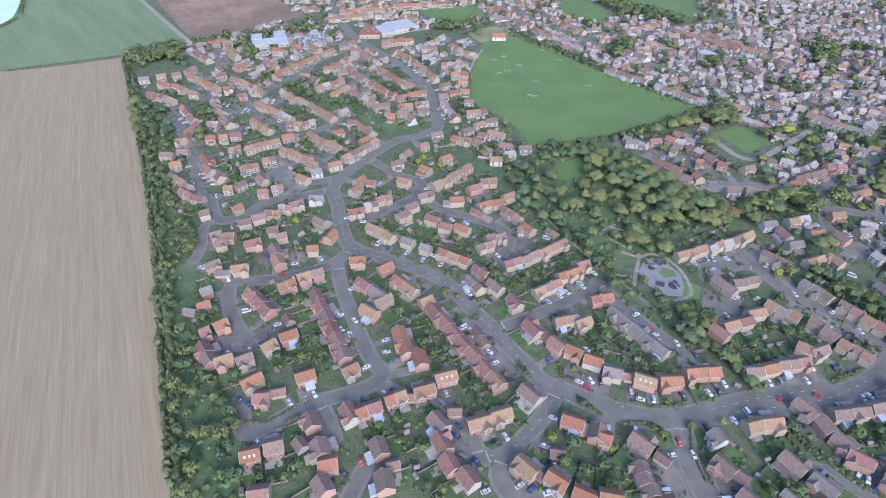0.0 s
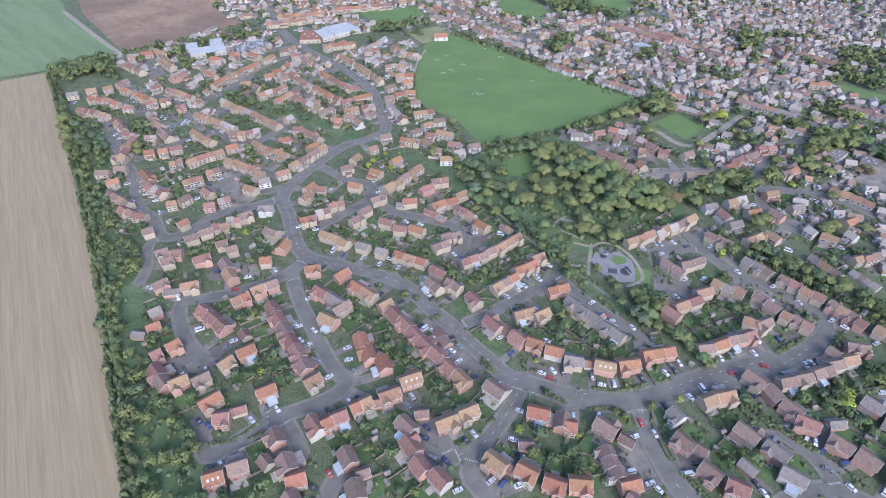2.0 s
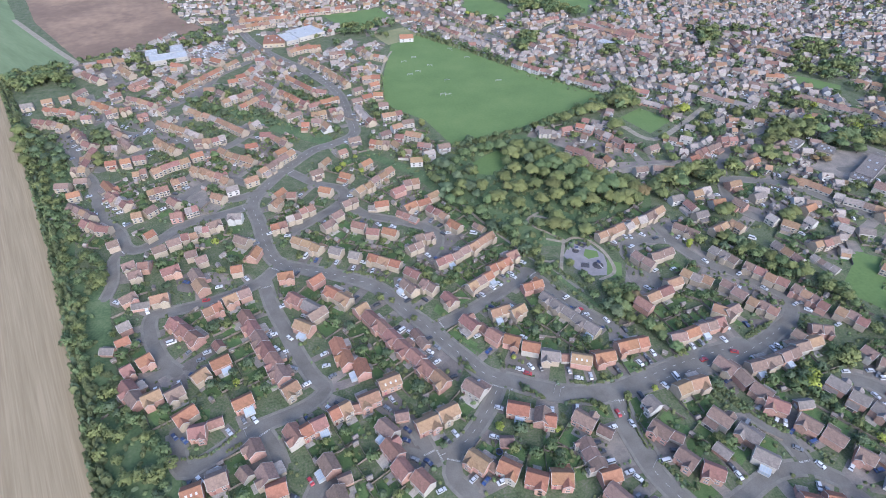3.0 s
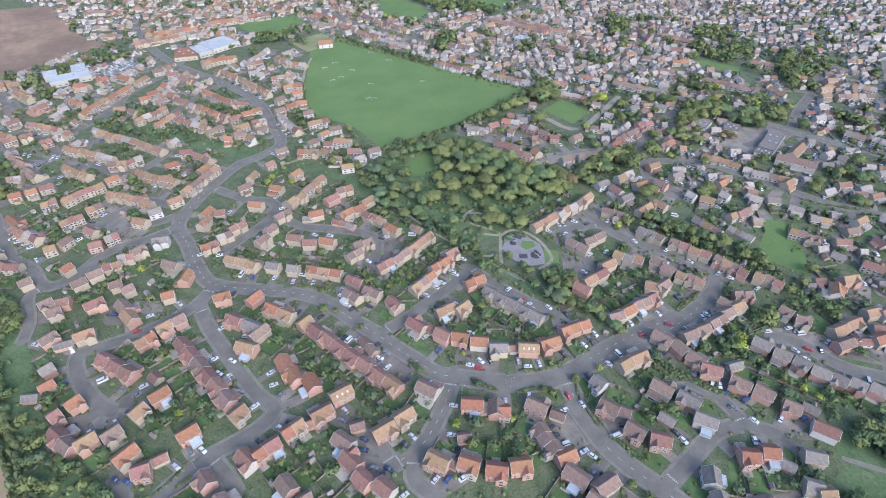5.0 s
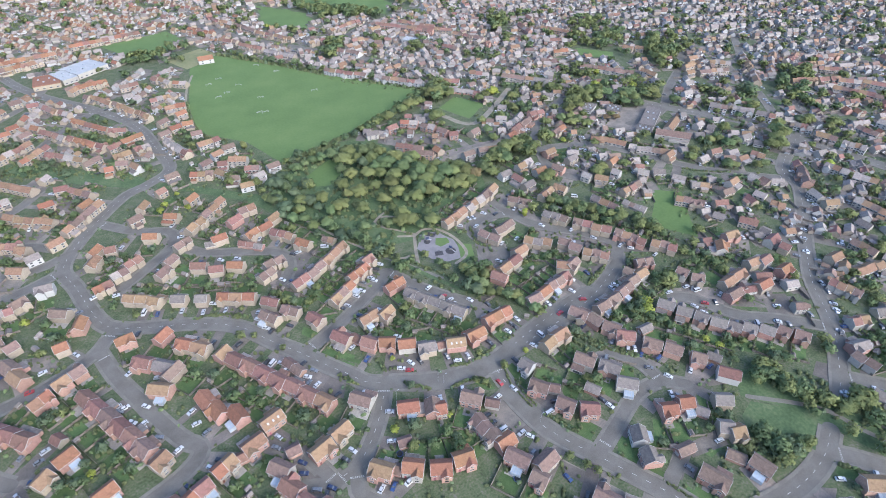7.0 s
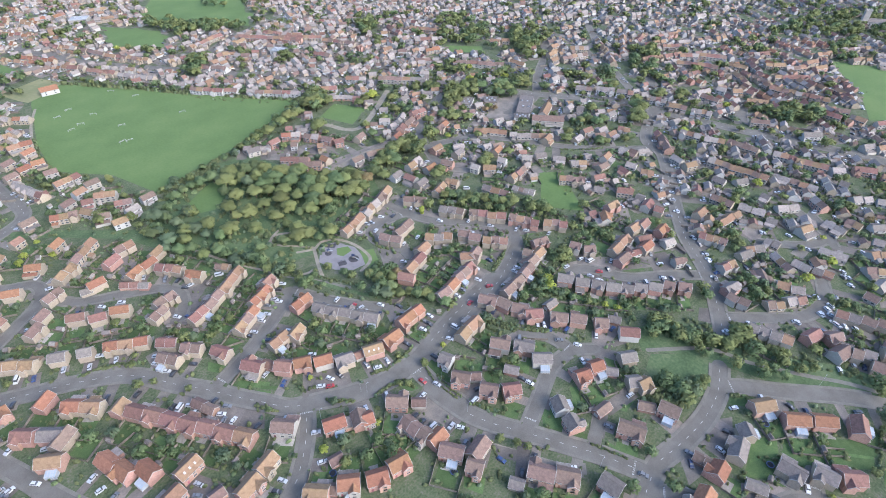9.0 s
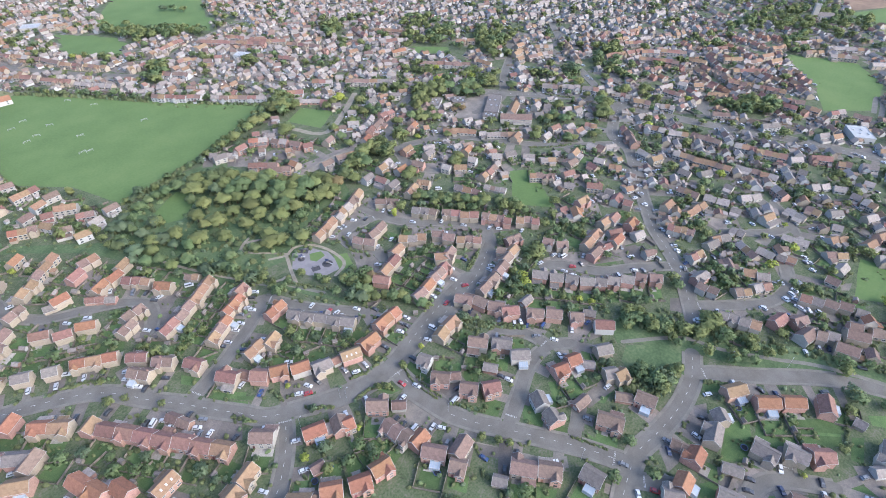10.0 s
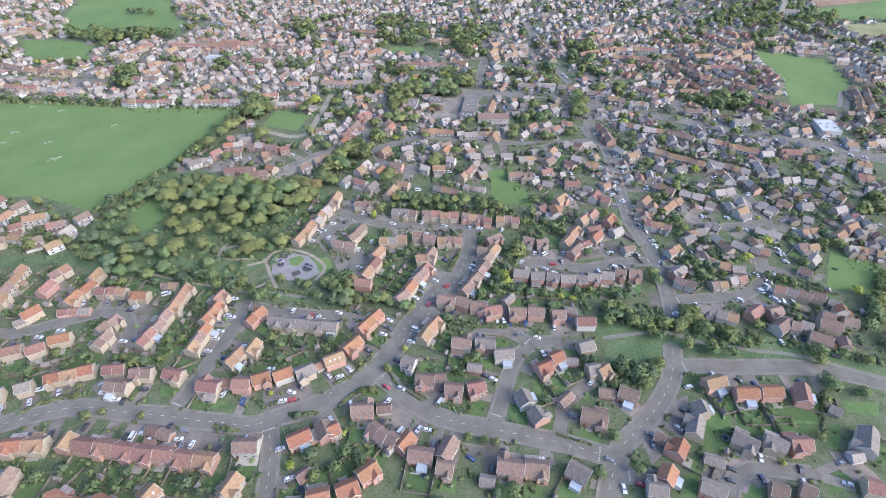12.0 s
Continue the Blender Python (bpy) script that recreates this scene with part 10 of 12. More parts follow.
tree(355.1, 115.8, 6, "green", "round", 1.3)
tree(301.5, 102.9, 6, "olive", "round", 1.3)
tree(268.4, 64.3, 7, "olive", "wide", 1.3)
tree(264.1, 59.3, 7, "green", "round", 1.3)
tree(236.1, 70.4, 6, "dark", "round", 1.3)
tree(239.8, 66.1, 6, "green", "wide", 1.3)

# trees of the detached row
tree(232.3, 136.4, 7, "olive", "round", 1.3)
tree(261.5, 152.3, 7, "olive", "wide", 1.3)
tree(203.6, 126.2, 7, "yellow", "round", 1.3)
tree(202.5, 121.9, 6, "green", "round", 1.3)
tree(200.0, 128.0, 6, "green", "wide", 1.3)
tree(215.6, 96.0, 4, "yellow", "round", 1.3)
tree(218.4, 89.6, 4, "yellow", "round", 1.3)
tree(212.3, 101.3, 4, "green", "wide", 1.3)
tree(224.3, 161.1, 5, "dark", "round", 1.3)
tree(272.0, 143.5, 6, "dark", "round", 1.3)
tree(270.4, 134.7, 6, "green", "wide", 1.3)
tree(261.3, 142.3, 5, "green", "round", 1.3)
tree(287.6, 161.6, 8, "olive", "round", 1.3)
tree(274.4, 155.0, 7, "olive", "wide", 1.3)
tree(207.2, 117.4, 5, "green", "round", 1.3)
tree(196.8, 132.7, 5, "dark", "round", 1.3)
tree(259.5, 137.2, 4, "green", "wide", 1.3)
tree(282.7, 134.5, 5, "green", "round", 1.3)
tree(264.9, 148.6, 5, "green", "round", 1.3)
tree(223.8, 86.4, 4, "green", "wide", 1.3)
tree(194.5, 125.8, 5, "green", "round", 1.3)
tree(206.5, 111.8, 5, "green", "round", 1.3)

# trees of the old street
tree(542.5, 136.4, 9, "olive", "round", 1.3)
tree(541.4, 129.0, 9, "olive", "wide", 1.3)
tree(550.7, 123.2, 10, "olive", "round", 1.3)
tree(562.6, 122.0, 9, "olive", "round", 1.3)
tree(534.8, 142.9, 8, "green", "wide", 1.3)
tree(523.2, 167.0, 7, "yellow", "round", 1.3)
tree(520.1, 205.3, 8, "olive", "round", 1.3)
tree(490.1, 85.8, 10, "olive", "wide", 1.3)
tree(509.8, 75.3, 9, "olive", "round", 1.3)
tree(497.7, 148.1, 8, "dark", "round", 1.3)
tree(510.5, 98.2, 8, "olive", "wide", 1.3)
tree(554.8, 83.8, 7, "olive", "round", 1.3)
tree(552.5, 78.5, 7, "olive", "round", 1.3)
tree(574.0, 82.3, 7, "green", "wide", 1.3)
tree(593.5, 2.4, 10, "olive", "round", 1.3)
tree(606.9, 2.3, 10, "olive", "round", 1.3)
tree(582.1, 17.4, 9, "green", "wide", 1.3)
tree(563.2, 2.8, 9, "olive", "round", 1.3)
tree(586.3, 27.9, 9, "green", "round", 1.3)
tree(406.7, 89.8, 7, "yellow", "wide", 1.3)
tree(827.3, 64.6, 9, "green", "round", 1.3)
tree(830.0, 54.8, 9, "olive", "round", 1.3)
tree(829.1, 83.4, 9, "olive", "wide", 1.3)
tree(690.3, 9.3, 10, "olive", "round", 1.3)
tree(669.1, 7.9, 9, "olive", "round", 1.3)
tree(768.1, 139.7, 9, "olive", "wide", 1.3)
tree(778.8, 134.3, 9, "olive", "round", 1.3)
tree(468.3, 167.9, 7, "olive", "round", 1.3)
tree(472.7, 156.9, 6, "green", "wide", 1.3)
tree(486.3, 137.3, 6, "olive", "round", 1.3)
tree(501.2, 116.3, 6, "olive", "round", 1.3)
tree(495.6, 107.8, 6, "olive", "wide", 1.3)
tree(431.1, 153.7, 6, "olive", "round", 1.3)
tree(442.0, 150.0, 7, "olive", "round", 1.3)
tree(559.2, 45.4, 6, "green", "wide", 1.3)
tree(511.1, 61.1, 6, "green", "round", 1.3)
tree(460.1, 67.8, 6, "olive", "round", 1.3)
tree(464.7, 75.0, 6, "olive", "wide", 1.3)
tree(459.2, 50.7, 6, "green", "round", 1.3)
tree(469.1, 23.2, 7, "olive", "round", 1.3)
tree(476.6, 6.0, 7, "green", "wide", 1.3)
tree(612.5, -4.2, 10, "green", "round", 1.3)
tree(644.4, -0.5, 10, "green", "round", 1.3)
tree(578.2, -9.1, 10, "olive", "wide", 1.3)
tree(534.4, 123.9, 7, "olive", "round", 1.3)
tree(538.7, 151.6, 8, "olive", "round", 1.3)

# trees of the high street
tree(202.3, 845.4, 10, "olive", "round", 1.3)
tree(209.6, 823.0, 10, "olive", "wide", 1.3)
tree(223.2, 801.8, 10, "green", "round", 1.3)
tree(236.5, 780.9, 10, "olive", "round", 1.3)
tree(237.0, 759.3, 10, "olive", "wide", 1.3)
tree(258.4, 765.8, 10, "olive", "round", 1.3)
tree(267.2, 756.8, 10, "olive", "round", 1.3)
tree(280.6, 757.8, 10, "olive", "wide", 1.3)
tree(287.3, 751.0, 10, "olive", "round", 1.3)
tree(296.2, 741.9, 10, "olive", "round", 1.3)
tree(297.8, 718.3, 10, "olive", "wide", 1.3)
tree(231.4, 731.2, 10, "olive", "round", 1.3)
tree(252.1, 736.9, 10, "olive", "round", 1.3)
tree(251.5, 810.3, 10, "olive", "wide", 1.3)
tree(141.1, 804.0, 10, "green", "round", 1.3)
tree(152.0, 786.5, 10, "olive", "round", 1.3)
tree(106.8, 832.7, 10, "olive", "wide", 1.3)
tree(158.4, 732.8, 7, "yellow", "round", 1.3)
tree(183.1, 695.1, 10, "olive", "round", 1.3)
tree(180.7, 703.2, 10, "olive", "wide", 1.3)
tree(210.6, 634.9, 12, "olive", "round", 1.3)
tree(219.4, 633.5, 11, "olive", "round", 1.3)
tree(202.4, 629.6, 10, "olive", "wide", 1.3)
tree(134.8, 684.2, 7, "olive", "round", 1.3)
tree(151.3, 659.4, 7, "olive", "round", 1.3)
tree(352.4, 763.1, 10, "olive", "wide", 1.3)
tree(353.1, 737.8, 10, "olive", "round", 1.3)
tree(368.3, 738.6, 10, "olive", "round", 1.3)
tree(332.1, 712.6, 10, "olive", "wide", 1.3)
tree(259.0, 623.3, 10, "olive", "round", 1.3)
tree(259.0, 611.9, 10, "olive", "round", 1.3)
tree(289.7, 569.5, 10, "olive", "wide", 1.3)
tree(287.9, 576.9, 10, "olive", "round", 1.3)
tree(316.3, 843.2, 10, "dark", "round", 1.3)
tree(326.0, 833.2, 10, "green", "wide", 1.3)
tree(332.9, 817.4, 10, "olive", "round", 1.3)
tree(360.7, 806.7, 10, "green", "round", 1.3)
tree(233.1, 542.2, 7, "olive", "wide", 1.3)
tree(223.3, 552.2, 7, "green", "round", 1.3)
tree(157.7, 650.0, 6, "green", "round", 1.3)
tree(100.2, 656.6, 6, "olive", "wide", 1.3)
tree(115.3, 661.5, 5, "green", "round", 1.3)
tree(412.6, 584.2, 11, "olive", "round", 1.3)
tree(426.5, 594.0, 10, "olive", "wide", 1.3)
tree(402.1, 544.0, 10, "olive", "round", 1.3)
tree(391.1, 532.5, 9, "olive", "round", 1.3)
tree(338.9, 507.5, 8, "green", "wide", 1.3)
tree(346.1, 494.8, 8, "olive", "round", 1.3)
tree(356.8, 500.0, 8, "olive", "round", 1.3)
tree(352.0, 516.0, 8, "dark", "wide", 1.3)
tree(294.4, 578.1, 9, "olive", "round", 1.3)
tree(307.8, 587.4, 9, "green", "round", 1.3)
tree(307.1, 550.7, 8, "olive", "wide", 1.3)
tree(310.5, 536.4, 8, "green", "round", 1.3)
tree(454.5, 610.3, 10, "green", "round", 1.3)
tree(471.8, 616.4, 10, "olive", "wide", 1.3)
tree(482.3, 613.7, 10, "green", "round", 1.3)
tree(443.8, 481.0, 8, "olive", "round", 1.3)
tree(453.9, 483.2, 8, "olive", "wide", 1.3)
tree(525.7, 558.4, 11, "green", "round", 1.3)
tree(497.9, 543.1, 10, "olive", "round", 1.3)
tree(471.1, 484.0, 11, "olive", "wide", 1.3)
tree(479.4, 475.5, 11, "olive", "round", 1.3)
tree(506.8, 485.4, 12, "olive", "round", 1.3)
tree(489.7, 464.9, 11, "green", "wide", 1.3)
tree(508.3, 470.1, 12, "olive", "round", 1.3)
tree(470.0, 474.6, 10, "olive", "round", 1.3)
tree(533.4, 489.3, 11, "green", "wide", 1.3)
tree(541.3, 438.9, 11, "olive", "round", 1.3)
tree(552.0, 455.9, 11, "olive", "round", 1.3)
tree(412.0, 427.6, 8, "green", "wide", 1.3)
tree(415.0, 419.3, 8, "olive", "round", 1.3)
tree(446.8, 386.9, 8, "green", "round", 1.3)
tree(358.9, 460.1, 6, "olive", "wide", 1.3)
tree(453.6, 564.3, 8, "olive", "round", 1.3)
tree(242.9, 445.6, 12, "olive", "round", 1.3)
tree(251.5, 442.3, 12, "olive", "wide", 1.3)
tree(251.6, 434.5, 11, "green", "round", 1.3)
tree(218.2, 396.2, 11, "olive", "round", 1.3)
tree(207.5, 430.8, 9, "olive", "wide", 1.3)
tree(182.0, 419.8, 9, "olive", "round", 1.3)
tree(289.8, 417.1, 8, "yellow", "round", 1.3)
tree(295.7, 415.2, 8, "yellow", "wide", 1.3)
tree(283.0, 415.9, 8, "olive", "round", 1.3)
tree(308.0, 398.6, 8, "olive", "round", 1.3)
tree(289.0, 386.4, 8, "olive", "wide", 1.3)
tree(313.5, 422.4, 8, "green", "round", 1.3)
tree(348.8, 390.8, 8, "olive", "round", 1.3)
tree(327.9, 378.5, 7, "olive", "wide", 1.3)
tree(339.8, 461.5, 5, "olive", "round", 1.3)
tree(370.9, 449.9, 5, "olive", "round", 1.3)
tree(395.8, 437.9, 6, "green", "wide", 1.3)
tree(422.0, 411.2, 6, "olive", "round", 1.3)
tree(431.1, 405.1, 6, "green", "round", 1.3)
tree(434.3, 393.4, 6, "green", "wide", 1.3)

# trees misc
tree(48.8, 128.8, 4.5, "yellow")
tree(41.2, 164.5, 4, "green")
tree(21.9, 124.6, 4.5, "dark")
tree(17.2, 148.2, 5, "dark")
tree(1.7, 179.8, 6, "dark")
tree(37.8, 135.8, 3.5, "green")
tree(128.0, 137.3, 4, "yellow")
tree(112.7, 134.3, 4.5, "olive")
tree(74.1, 123.7, 4, "yellow")
tree(106.2, 148.5, 4, "olive")
tree(66.0, 146.9, 5, "dark")
tree(144.8, 106.6, 5, "olive")
tree(98.6, 131.0, 4.5, "olive")
tree(95.4, 133.8, 4.5, "olive")
tree(-129.4, 156.6, 9, "olive", "wide")
tree(-94.1, 135.7, 7, "olive")
tree(-119.7, 165.7, 6, "olive")
tree(-72.1, 174.5, 5, "yellow")
tree(-106.5, 104.1, 9, "olive", "wide")
tree(-103.6, 147.8, 6, "green")
tree(-77.2, 111.0, 6, "green")
tree(-77.8, 172.6, 6, "dark")
tree(-66.3, 111.3, 5, "green")
tree(-71.8, 109.4, 5, "olive")
tree(-103.2, 133.8, 6, "dark")
tree(-96.1, 121.0, 6, "dark")
tree(-188.7, 311.5, 6, "olive")
tree(-184.9, 276.2, 7, "olive")
tree(-158.7, 266.1, 7, "olive")
tree(-161.1, 257.1, 6, "olive")
tree(-98.6, 288.7, 6, "yellow", "wide")
tree(-146.2, 190.5, 7, "olive")
tree(-92.8, 287.8, 4, "dark")
tree(-204.4, 312.3, 5, "olive")
tree(-169.4, 233.8, 5, "olive")
tree(-156.6, 211.8, 6, "olive")
tree(1.7, 220.2, 6.5, "olive")
tree(7.9, 217.8, 4.5, "olive")
tree(49.5, 235.8, 6.5, "olive", "wide")
tree(-45.1, 265.3, 5, "olive")
tree(-35.1, 287.8, 4, "olive")
tree(0.5, 321.8, 5, "green")
tree(18.9, 201.9, 4.5, "olive")
tree(8.7, 199.7, 4, "dark")
tree(7.0, 240.9, 4.5, "olive")
tree(3.1, 236.0, 4.5, "olive")
tree(-55.6, 278.1, 6, "green")
tree(109.2, 231.0, 5, "green")
tree(122.2, 200.9, 8, "green", "wide")
tree(132.4, 206.3, 7, "green")
tree(149.7, 240.2, 4, "green")
tree(109.2, 80.0, 5, "olive")
tree(113.0, 73.1, 5, "olive")
tree(115.1, 68.8, 5, "olive")
tree(151.9, 30.3, 7, "green")
tree(132.4, 26.9, 7, "green")
tree(144.5, 15.3, 7, "green", "wide")
tree(143.5, 108.1, 5, "olive")
tree(173.1, 59.1, 5, "green")
tree(97.1, 55.0, 5, "dark")
tree(259.9, -29.4, 8, "olive", "wide")
tree(231.8, 40.8, 7, "olive")
tree(236.5, 34.0, 7, "olive")
tree(229.9, 13.9, 8, "green", "wide")
tree(236.2, 6.1, 7, "green")
tree(247.0, 2.2, 7, "olive")
tree(252.6, -2.3, 6, "olive")
tree(221.9, 39.8, 6, "green")
tree(247.9, -35.4, 7, "olive")
tree(253.1, -50.6, 6, "olive")
tree(188.8, -31.2, 3, "yellow")
tree(203.3, 9.6, 4, "dark")
tree(272.6, -37.5, 7, "green")
tree(276.1, -48.7, 7, "olive")
tree(48.6, 129.6, 4.5, "yellow")
tree(113.1, 135.4, 5, "olive")
tree(65.5, 167.0, 3.5, "yellow")
tree(249.7, 34.2, 9, "olive", "wide")
tree(231.7, 40.5, 7, "olive")
tree(238.1, 33.9, 6, "green")
tree(305.5, -44.4, 6, "green")
tree(278.8, 428.6, 10, "olive")
tree(54.4, 428.8, 6, "olive")
tree(-18.7, 364.5, 6, "yellow")
tree(-15.1, 370.9, 6, "yellow")
tree(-5.7, 381.2, 5, "yellow")
tree(-1.7, 360.6, 5, "yellow")
tree(-43.3, 340.9, 5, "olive")
tree(248.1, -35.4, 8, "dark", "wide", 1.3)
tree(246.6, -38.6, 7, "green", "wide", 1.3)
tree(252.4, -50.2, 6, "green", "wide", 1.4)
tree(213.5, -39.9, 4, "olive", "wide", 1.3)

# woods
wood([(385.3, 436.8), (422.3, 409.5), (458.5, 379.9), (438.3, 357.0), (415.6, 384.4), (379.9, 407.7)], 14, 5, 10, ("olive", "yellow", "olive", "green"), 20, 4.0, "garden trees", "beside houses")
thicket([(385.1, 439.9), (424.1, 411.6), (460.3, 379.0), (433.1, 354.4), (412.2, 380.7), (379.9, 407.7)], 90, 0.8, 2.0, 14)
thicket([(270.1, 410.2), (312.8, 414.1), (330.4, 390.1), (280.0, 359.6), (243.0, 337.5), (229.8, 344.0)], 90, 0.8, 2.0, 14)
thicket([(304.2, 351.9), (323.8, 337.9), (322.8, 305.7), (287.0, 273.1), (264.9, 283.9), (276.4, 317.2)], 90, 0.8, 2.0, 14)
thicket([(354.1, 393.6), (384.4, 389.1), (433.1, 349.2), (403.9, 324.9), (380.6, 345.8), (314.1, 325.9), (316.8, 345.6)], 90, 0.8, 2.0, 14)
thicket([(406.1, 264.5), (423.9, 263.6), (415.6, 237.3), (413.3, 217.4), (432.8, 214.6), (390.1, 202.8), (360.8, 217.3), (379.4, 241.0)], 90, 0.8, 2.0, 14)
thicket([(488.4, 332.2), (511.9, 315.3), (498.5, 287.3), (478.3, 288.0), (459.0, 302.2)], 90, 0.8, 2.0, 14)
thicket([(571.0, 291.2), (567.3, 272.6), (547.9, 235.6), (534.3, 225.2), (534.4, 246.7), (551.4, 275.5)], 90, 0.8, 2.0, 14)
thicket([(523.0, 396.3), (525.4, 382.5), (499.8, 359.4), (501.3, 376.2)], 90, 0.8, 2.0, 14)
thicket([(514.8, 308.7), (547.7, 308.0), (513.2, 280.0), (494.8, 284.5)], 90, 0.8, 2.0, 14)
thicket([(-209.8, 566.4), (-183.1, 557.8), (-168.3, 522.7), (-115.5, 489.5), (-113.8, 477.0), (-155.4, 512.1), (-176.6, 519.4), (-202.9, 546.0)], 90, 0.8, 2.0, 14)
thicket([(-230.2, 469.9), (-218.9, 475.9), (-201.1, 447.8), (-203.5, 434.4), (-218.0, 436.4)], 90, 0.8, 2.0, 14)
thicket([(-286.3, 477.6), (-264.4, 470.9), (-240.6, 439.5), (-230.1, 409.3), (-260.8, 413.5)], 90, 0.8, 2.0, 14)
thicket([(137.2, 215.8), (145.4, 208.8), (145.5, 190.4), (151.1, 174.5), (155.1, 159.9), (150.9, 159.0), (143.1, 174.0), (132.6, 185.3), (127.9, 192.8)], 90, 0.8, 2.0, 14)
thicket([(226.3, 244.7), (236.9, 236.2), (255.9, 209.6), (251.1, 207.1), (238.0, 228.1), (222.5, 238.2)], 90, 0.8, 2.0, 14)
thicket([(300.7, 54.9), (313.6, 47.3), (301.5, 32.5), (281.5, 35.7), (290.8, 45.0)], 90, 0.8, 2.0, 14)
thicket([(423.3, 60.8), (440.9, 51.6), (436.6, 29.4), (419.7, 28.4), (413.8, 40.3)], 90, 0.8, 2.0, 14)
thicket([(341.0, 95.4), (347.9, 87.5), (341.2, 72.5), (321.5, 69.7), (331.2, 84.0)], 90, 0.8, 2.0, 14)
thicket([(294.8, 20.3), (316.2, 15.5), (323.1, 0.6), (314.1, 1.1), (304.6, 12.1)], 90, 0.8, 2.0, 14)
thicket([(265.1, 29.7), (226.9, 74.1), (219.9, 70.4), (232.5, 47.4), (250.0, 24.3)], 90, 0.8, 2.0, 14)
thicket([(450.0, -16.5), (485.5, -27.3), (433.6, -34.6), (427.6, -23.3)], 90, 0.8, 2.0, 14)
thicket([(274.3, 154.4), (291.3, 139.2), (274.0, 128.9), (258.8, 138.4)], 90, 0.8, 2.0, 14)
thicket([(203.5, 139.4), (212.3, 125.8), (207.4, 112.1), (196.4, 121.7), (196.6, 134.2)], 90, 0.8, 2.0, 14)
thicket([(446.4, 160.2), (462.9, 126.9), (467.1, 94.6), (464.2, 66.0), (446.4, 62.5), (444.7, 94.8), (441.4, 131.1), (433.4, 154.0)], 90, 0.8, 2.0, 14)
thicket([(557.3, 155.1), (589.3, 127.5), (566.4, 117.5), (537.8, 133.2), (534.1, 146.1)], 90, 0.8, 2.0, 14)
thicket([(580.7, 92.1), (596.2, 83.0), (555.4, 71.9), (552.0, 83.8)], 90, 0.8, 2.0, 14)
thicket([(492.2, 39.7), (486.0, 16.6), (469.4, 13.1), (462.5, 32.4)], 90, 0.8, 2.0, 14)
thicket([(95.7, 677.4), (149.8, 586.7), (186.9, 536.3), (243.8, 466.1), (239.2, 458.8), (183.0, 528.0), (146.3, 577.6), (93.1, 668.2)], 90, 0.8, 2.0, 14)
thicket([(154.6, 758.5), (197.4, 708.9), (212.3, 676.3), (198.8, 684.4), (165.4, 726.5)], 90, 0.8, 2.0, 14)
thicket([(356.5, 546.6), (381.9, 514.8), (353.1, 478.5), (330.5, 501.5)], 90, 0.8, 2.0, 14)
thicket([(410.9, 462.5), (472.2, 394.5), (441.7, 368.0), (389.5, 431.2)], 90, 0.8, 2.0, 14)
thicket([(304.1, 417.0), (328.2, 400.9), (285.9, 358.8), (258.1, 373.1)], 90, 0.8, 2.0, 14)
thicket([(-301.8, 498.1), (-249.3, 455.2), (-224.1, 402.5), (-214.6, 366.2), (-166.4, 286.1), (-156.2, 262.5), (-160.9, 246.3), (-142.0, 204.0), (-116.7, 165.7), (-100.1, 152.4), (-85.2, 123.3), (-85.7, 108.1), (-80.7, 98.8), (-110.4, 98.8), (-131.3, 152.4), (-156.1, 204.0), (-187.9, 274.0), (-238.3, 374.8)], 430, 1.2, 2.6, 8)
wood([(-301.8, 498.1), (-249.3, 455.2), (-224.1, 402.5), (-214.6, 366.2), (-166.4, 286.1), (-156.2, 262.5), (-160.9, 246.3), (-142.0, 204.0), (-116.7, 165.7), (-100.1, 152.4), (-85.2, 123.3), (-85.7, 108.1), (-80.7, 98.8), (-110.4, 98.8), (-131.3, 152.4), (-156.1, 204.0), (-187.9, 274.0), (-238.3, 374.8)], 100, 5, 9, ("green", "green", "olive", "olive"), 53, 3.6, "trees of the field hedge", "in a hedge along a field")
wood([(-355.7, 605.6), (-296.8, 627.2), (-279.5, 588.5), (-316.9, 559.4), (-330.3, 562.5)], 36, 9, 13, ("olive", "olive", "olive", "green"), 54, 3.6, "trees of the field hedge", "in a clump beside a field")
wood([(47.3, 366.2), (67.1, 383.8), (106.3, 397.7), (129.1, 394.9), (154.2, 383.8), (173.4, 357.9), (182.5, 334.2), (209.9, 319.5), (194.8, 292.5), (169.5, 286.2), (153.8, 262.5), (137.8, 246.3), (132.2, 262.5), (103.6, 280.0), (89.8, 286.2), (69.8, 305.6), (49.4, 341.8)], 14, 7, 11, ("dark", "green", "green", "olive", "olive"), 55, 5.0)
wood([(199.6, 304.3), (241.1, 325.3), (269.8, 325.3), (250.9, 304.3), (214.9, 294.4)], 14, 5, 10, ("green", "olive", "olive"), 56, 4.0, "garden trees", "beside houses")
thicket([(46.6, 357.8), (67.1, 383.8), (106.3, 397.7), (129.1, 394.9), (173.4, 357.9), (203.0, 312.4), (167.3, 280.0), (141.3, 246.3), (120.4, 246.3), (103.7, 221.7), (91.4, 257.0), (69.3, 302.2)], 520, 1.2, 2.8, 9)
thicket([(-172.0, 518.3), (-129.2, 532.5), (-64.9, 466.9), (-11.7, 433.1), (-21.1, 417.4), (-73.4, 449.5), (-143.7, 491.7)], 170, 1.0, 2.3, 10)
thicket([(7.9, 412.4), (39.6, 383.8), (80.1, 274.0), (102.6, 217.1), (112.5, 195.7), (134.5, 172.8), (135.5, 191.7), (124.3, 204.0), (101.8, 241.1), (70.7, 312.4), (42.8, 366.2)], 170, 1.0, 2.3, 10)
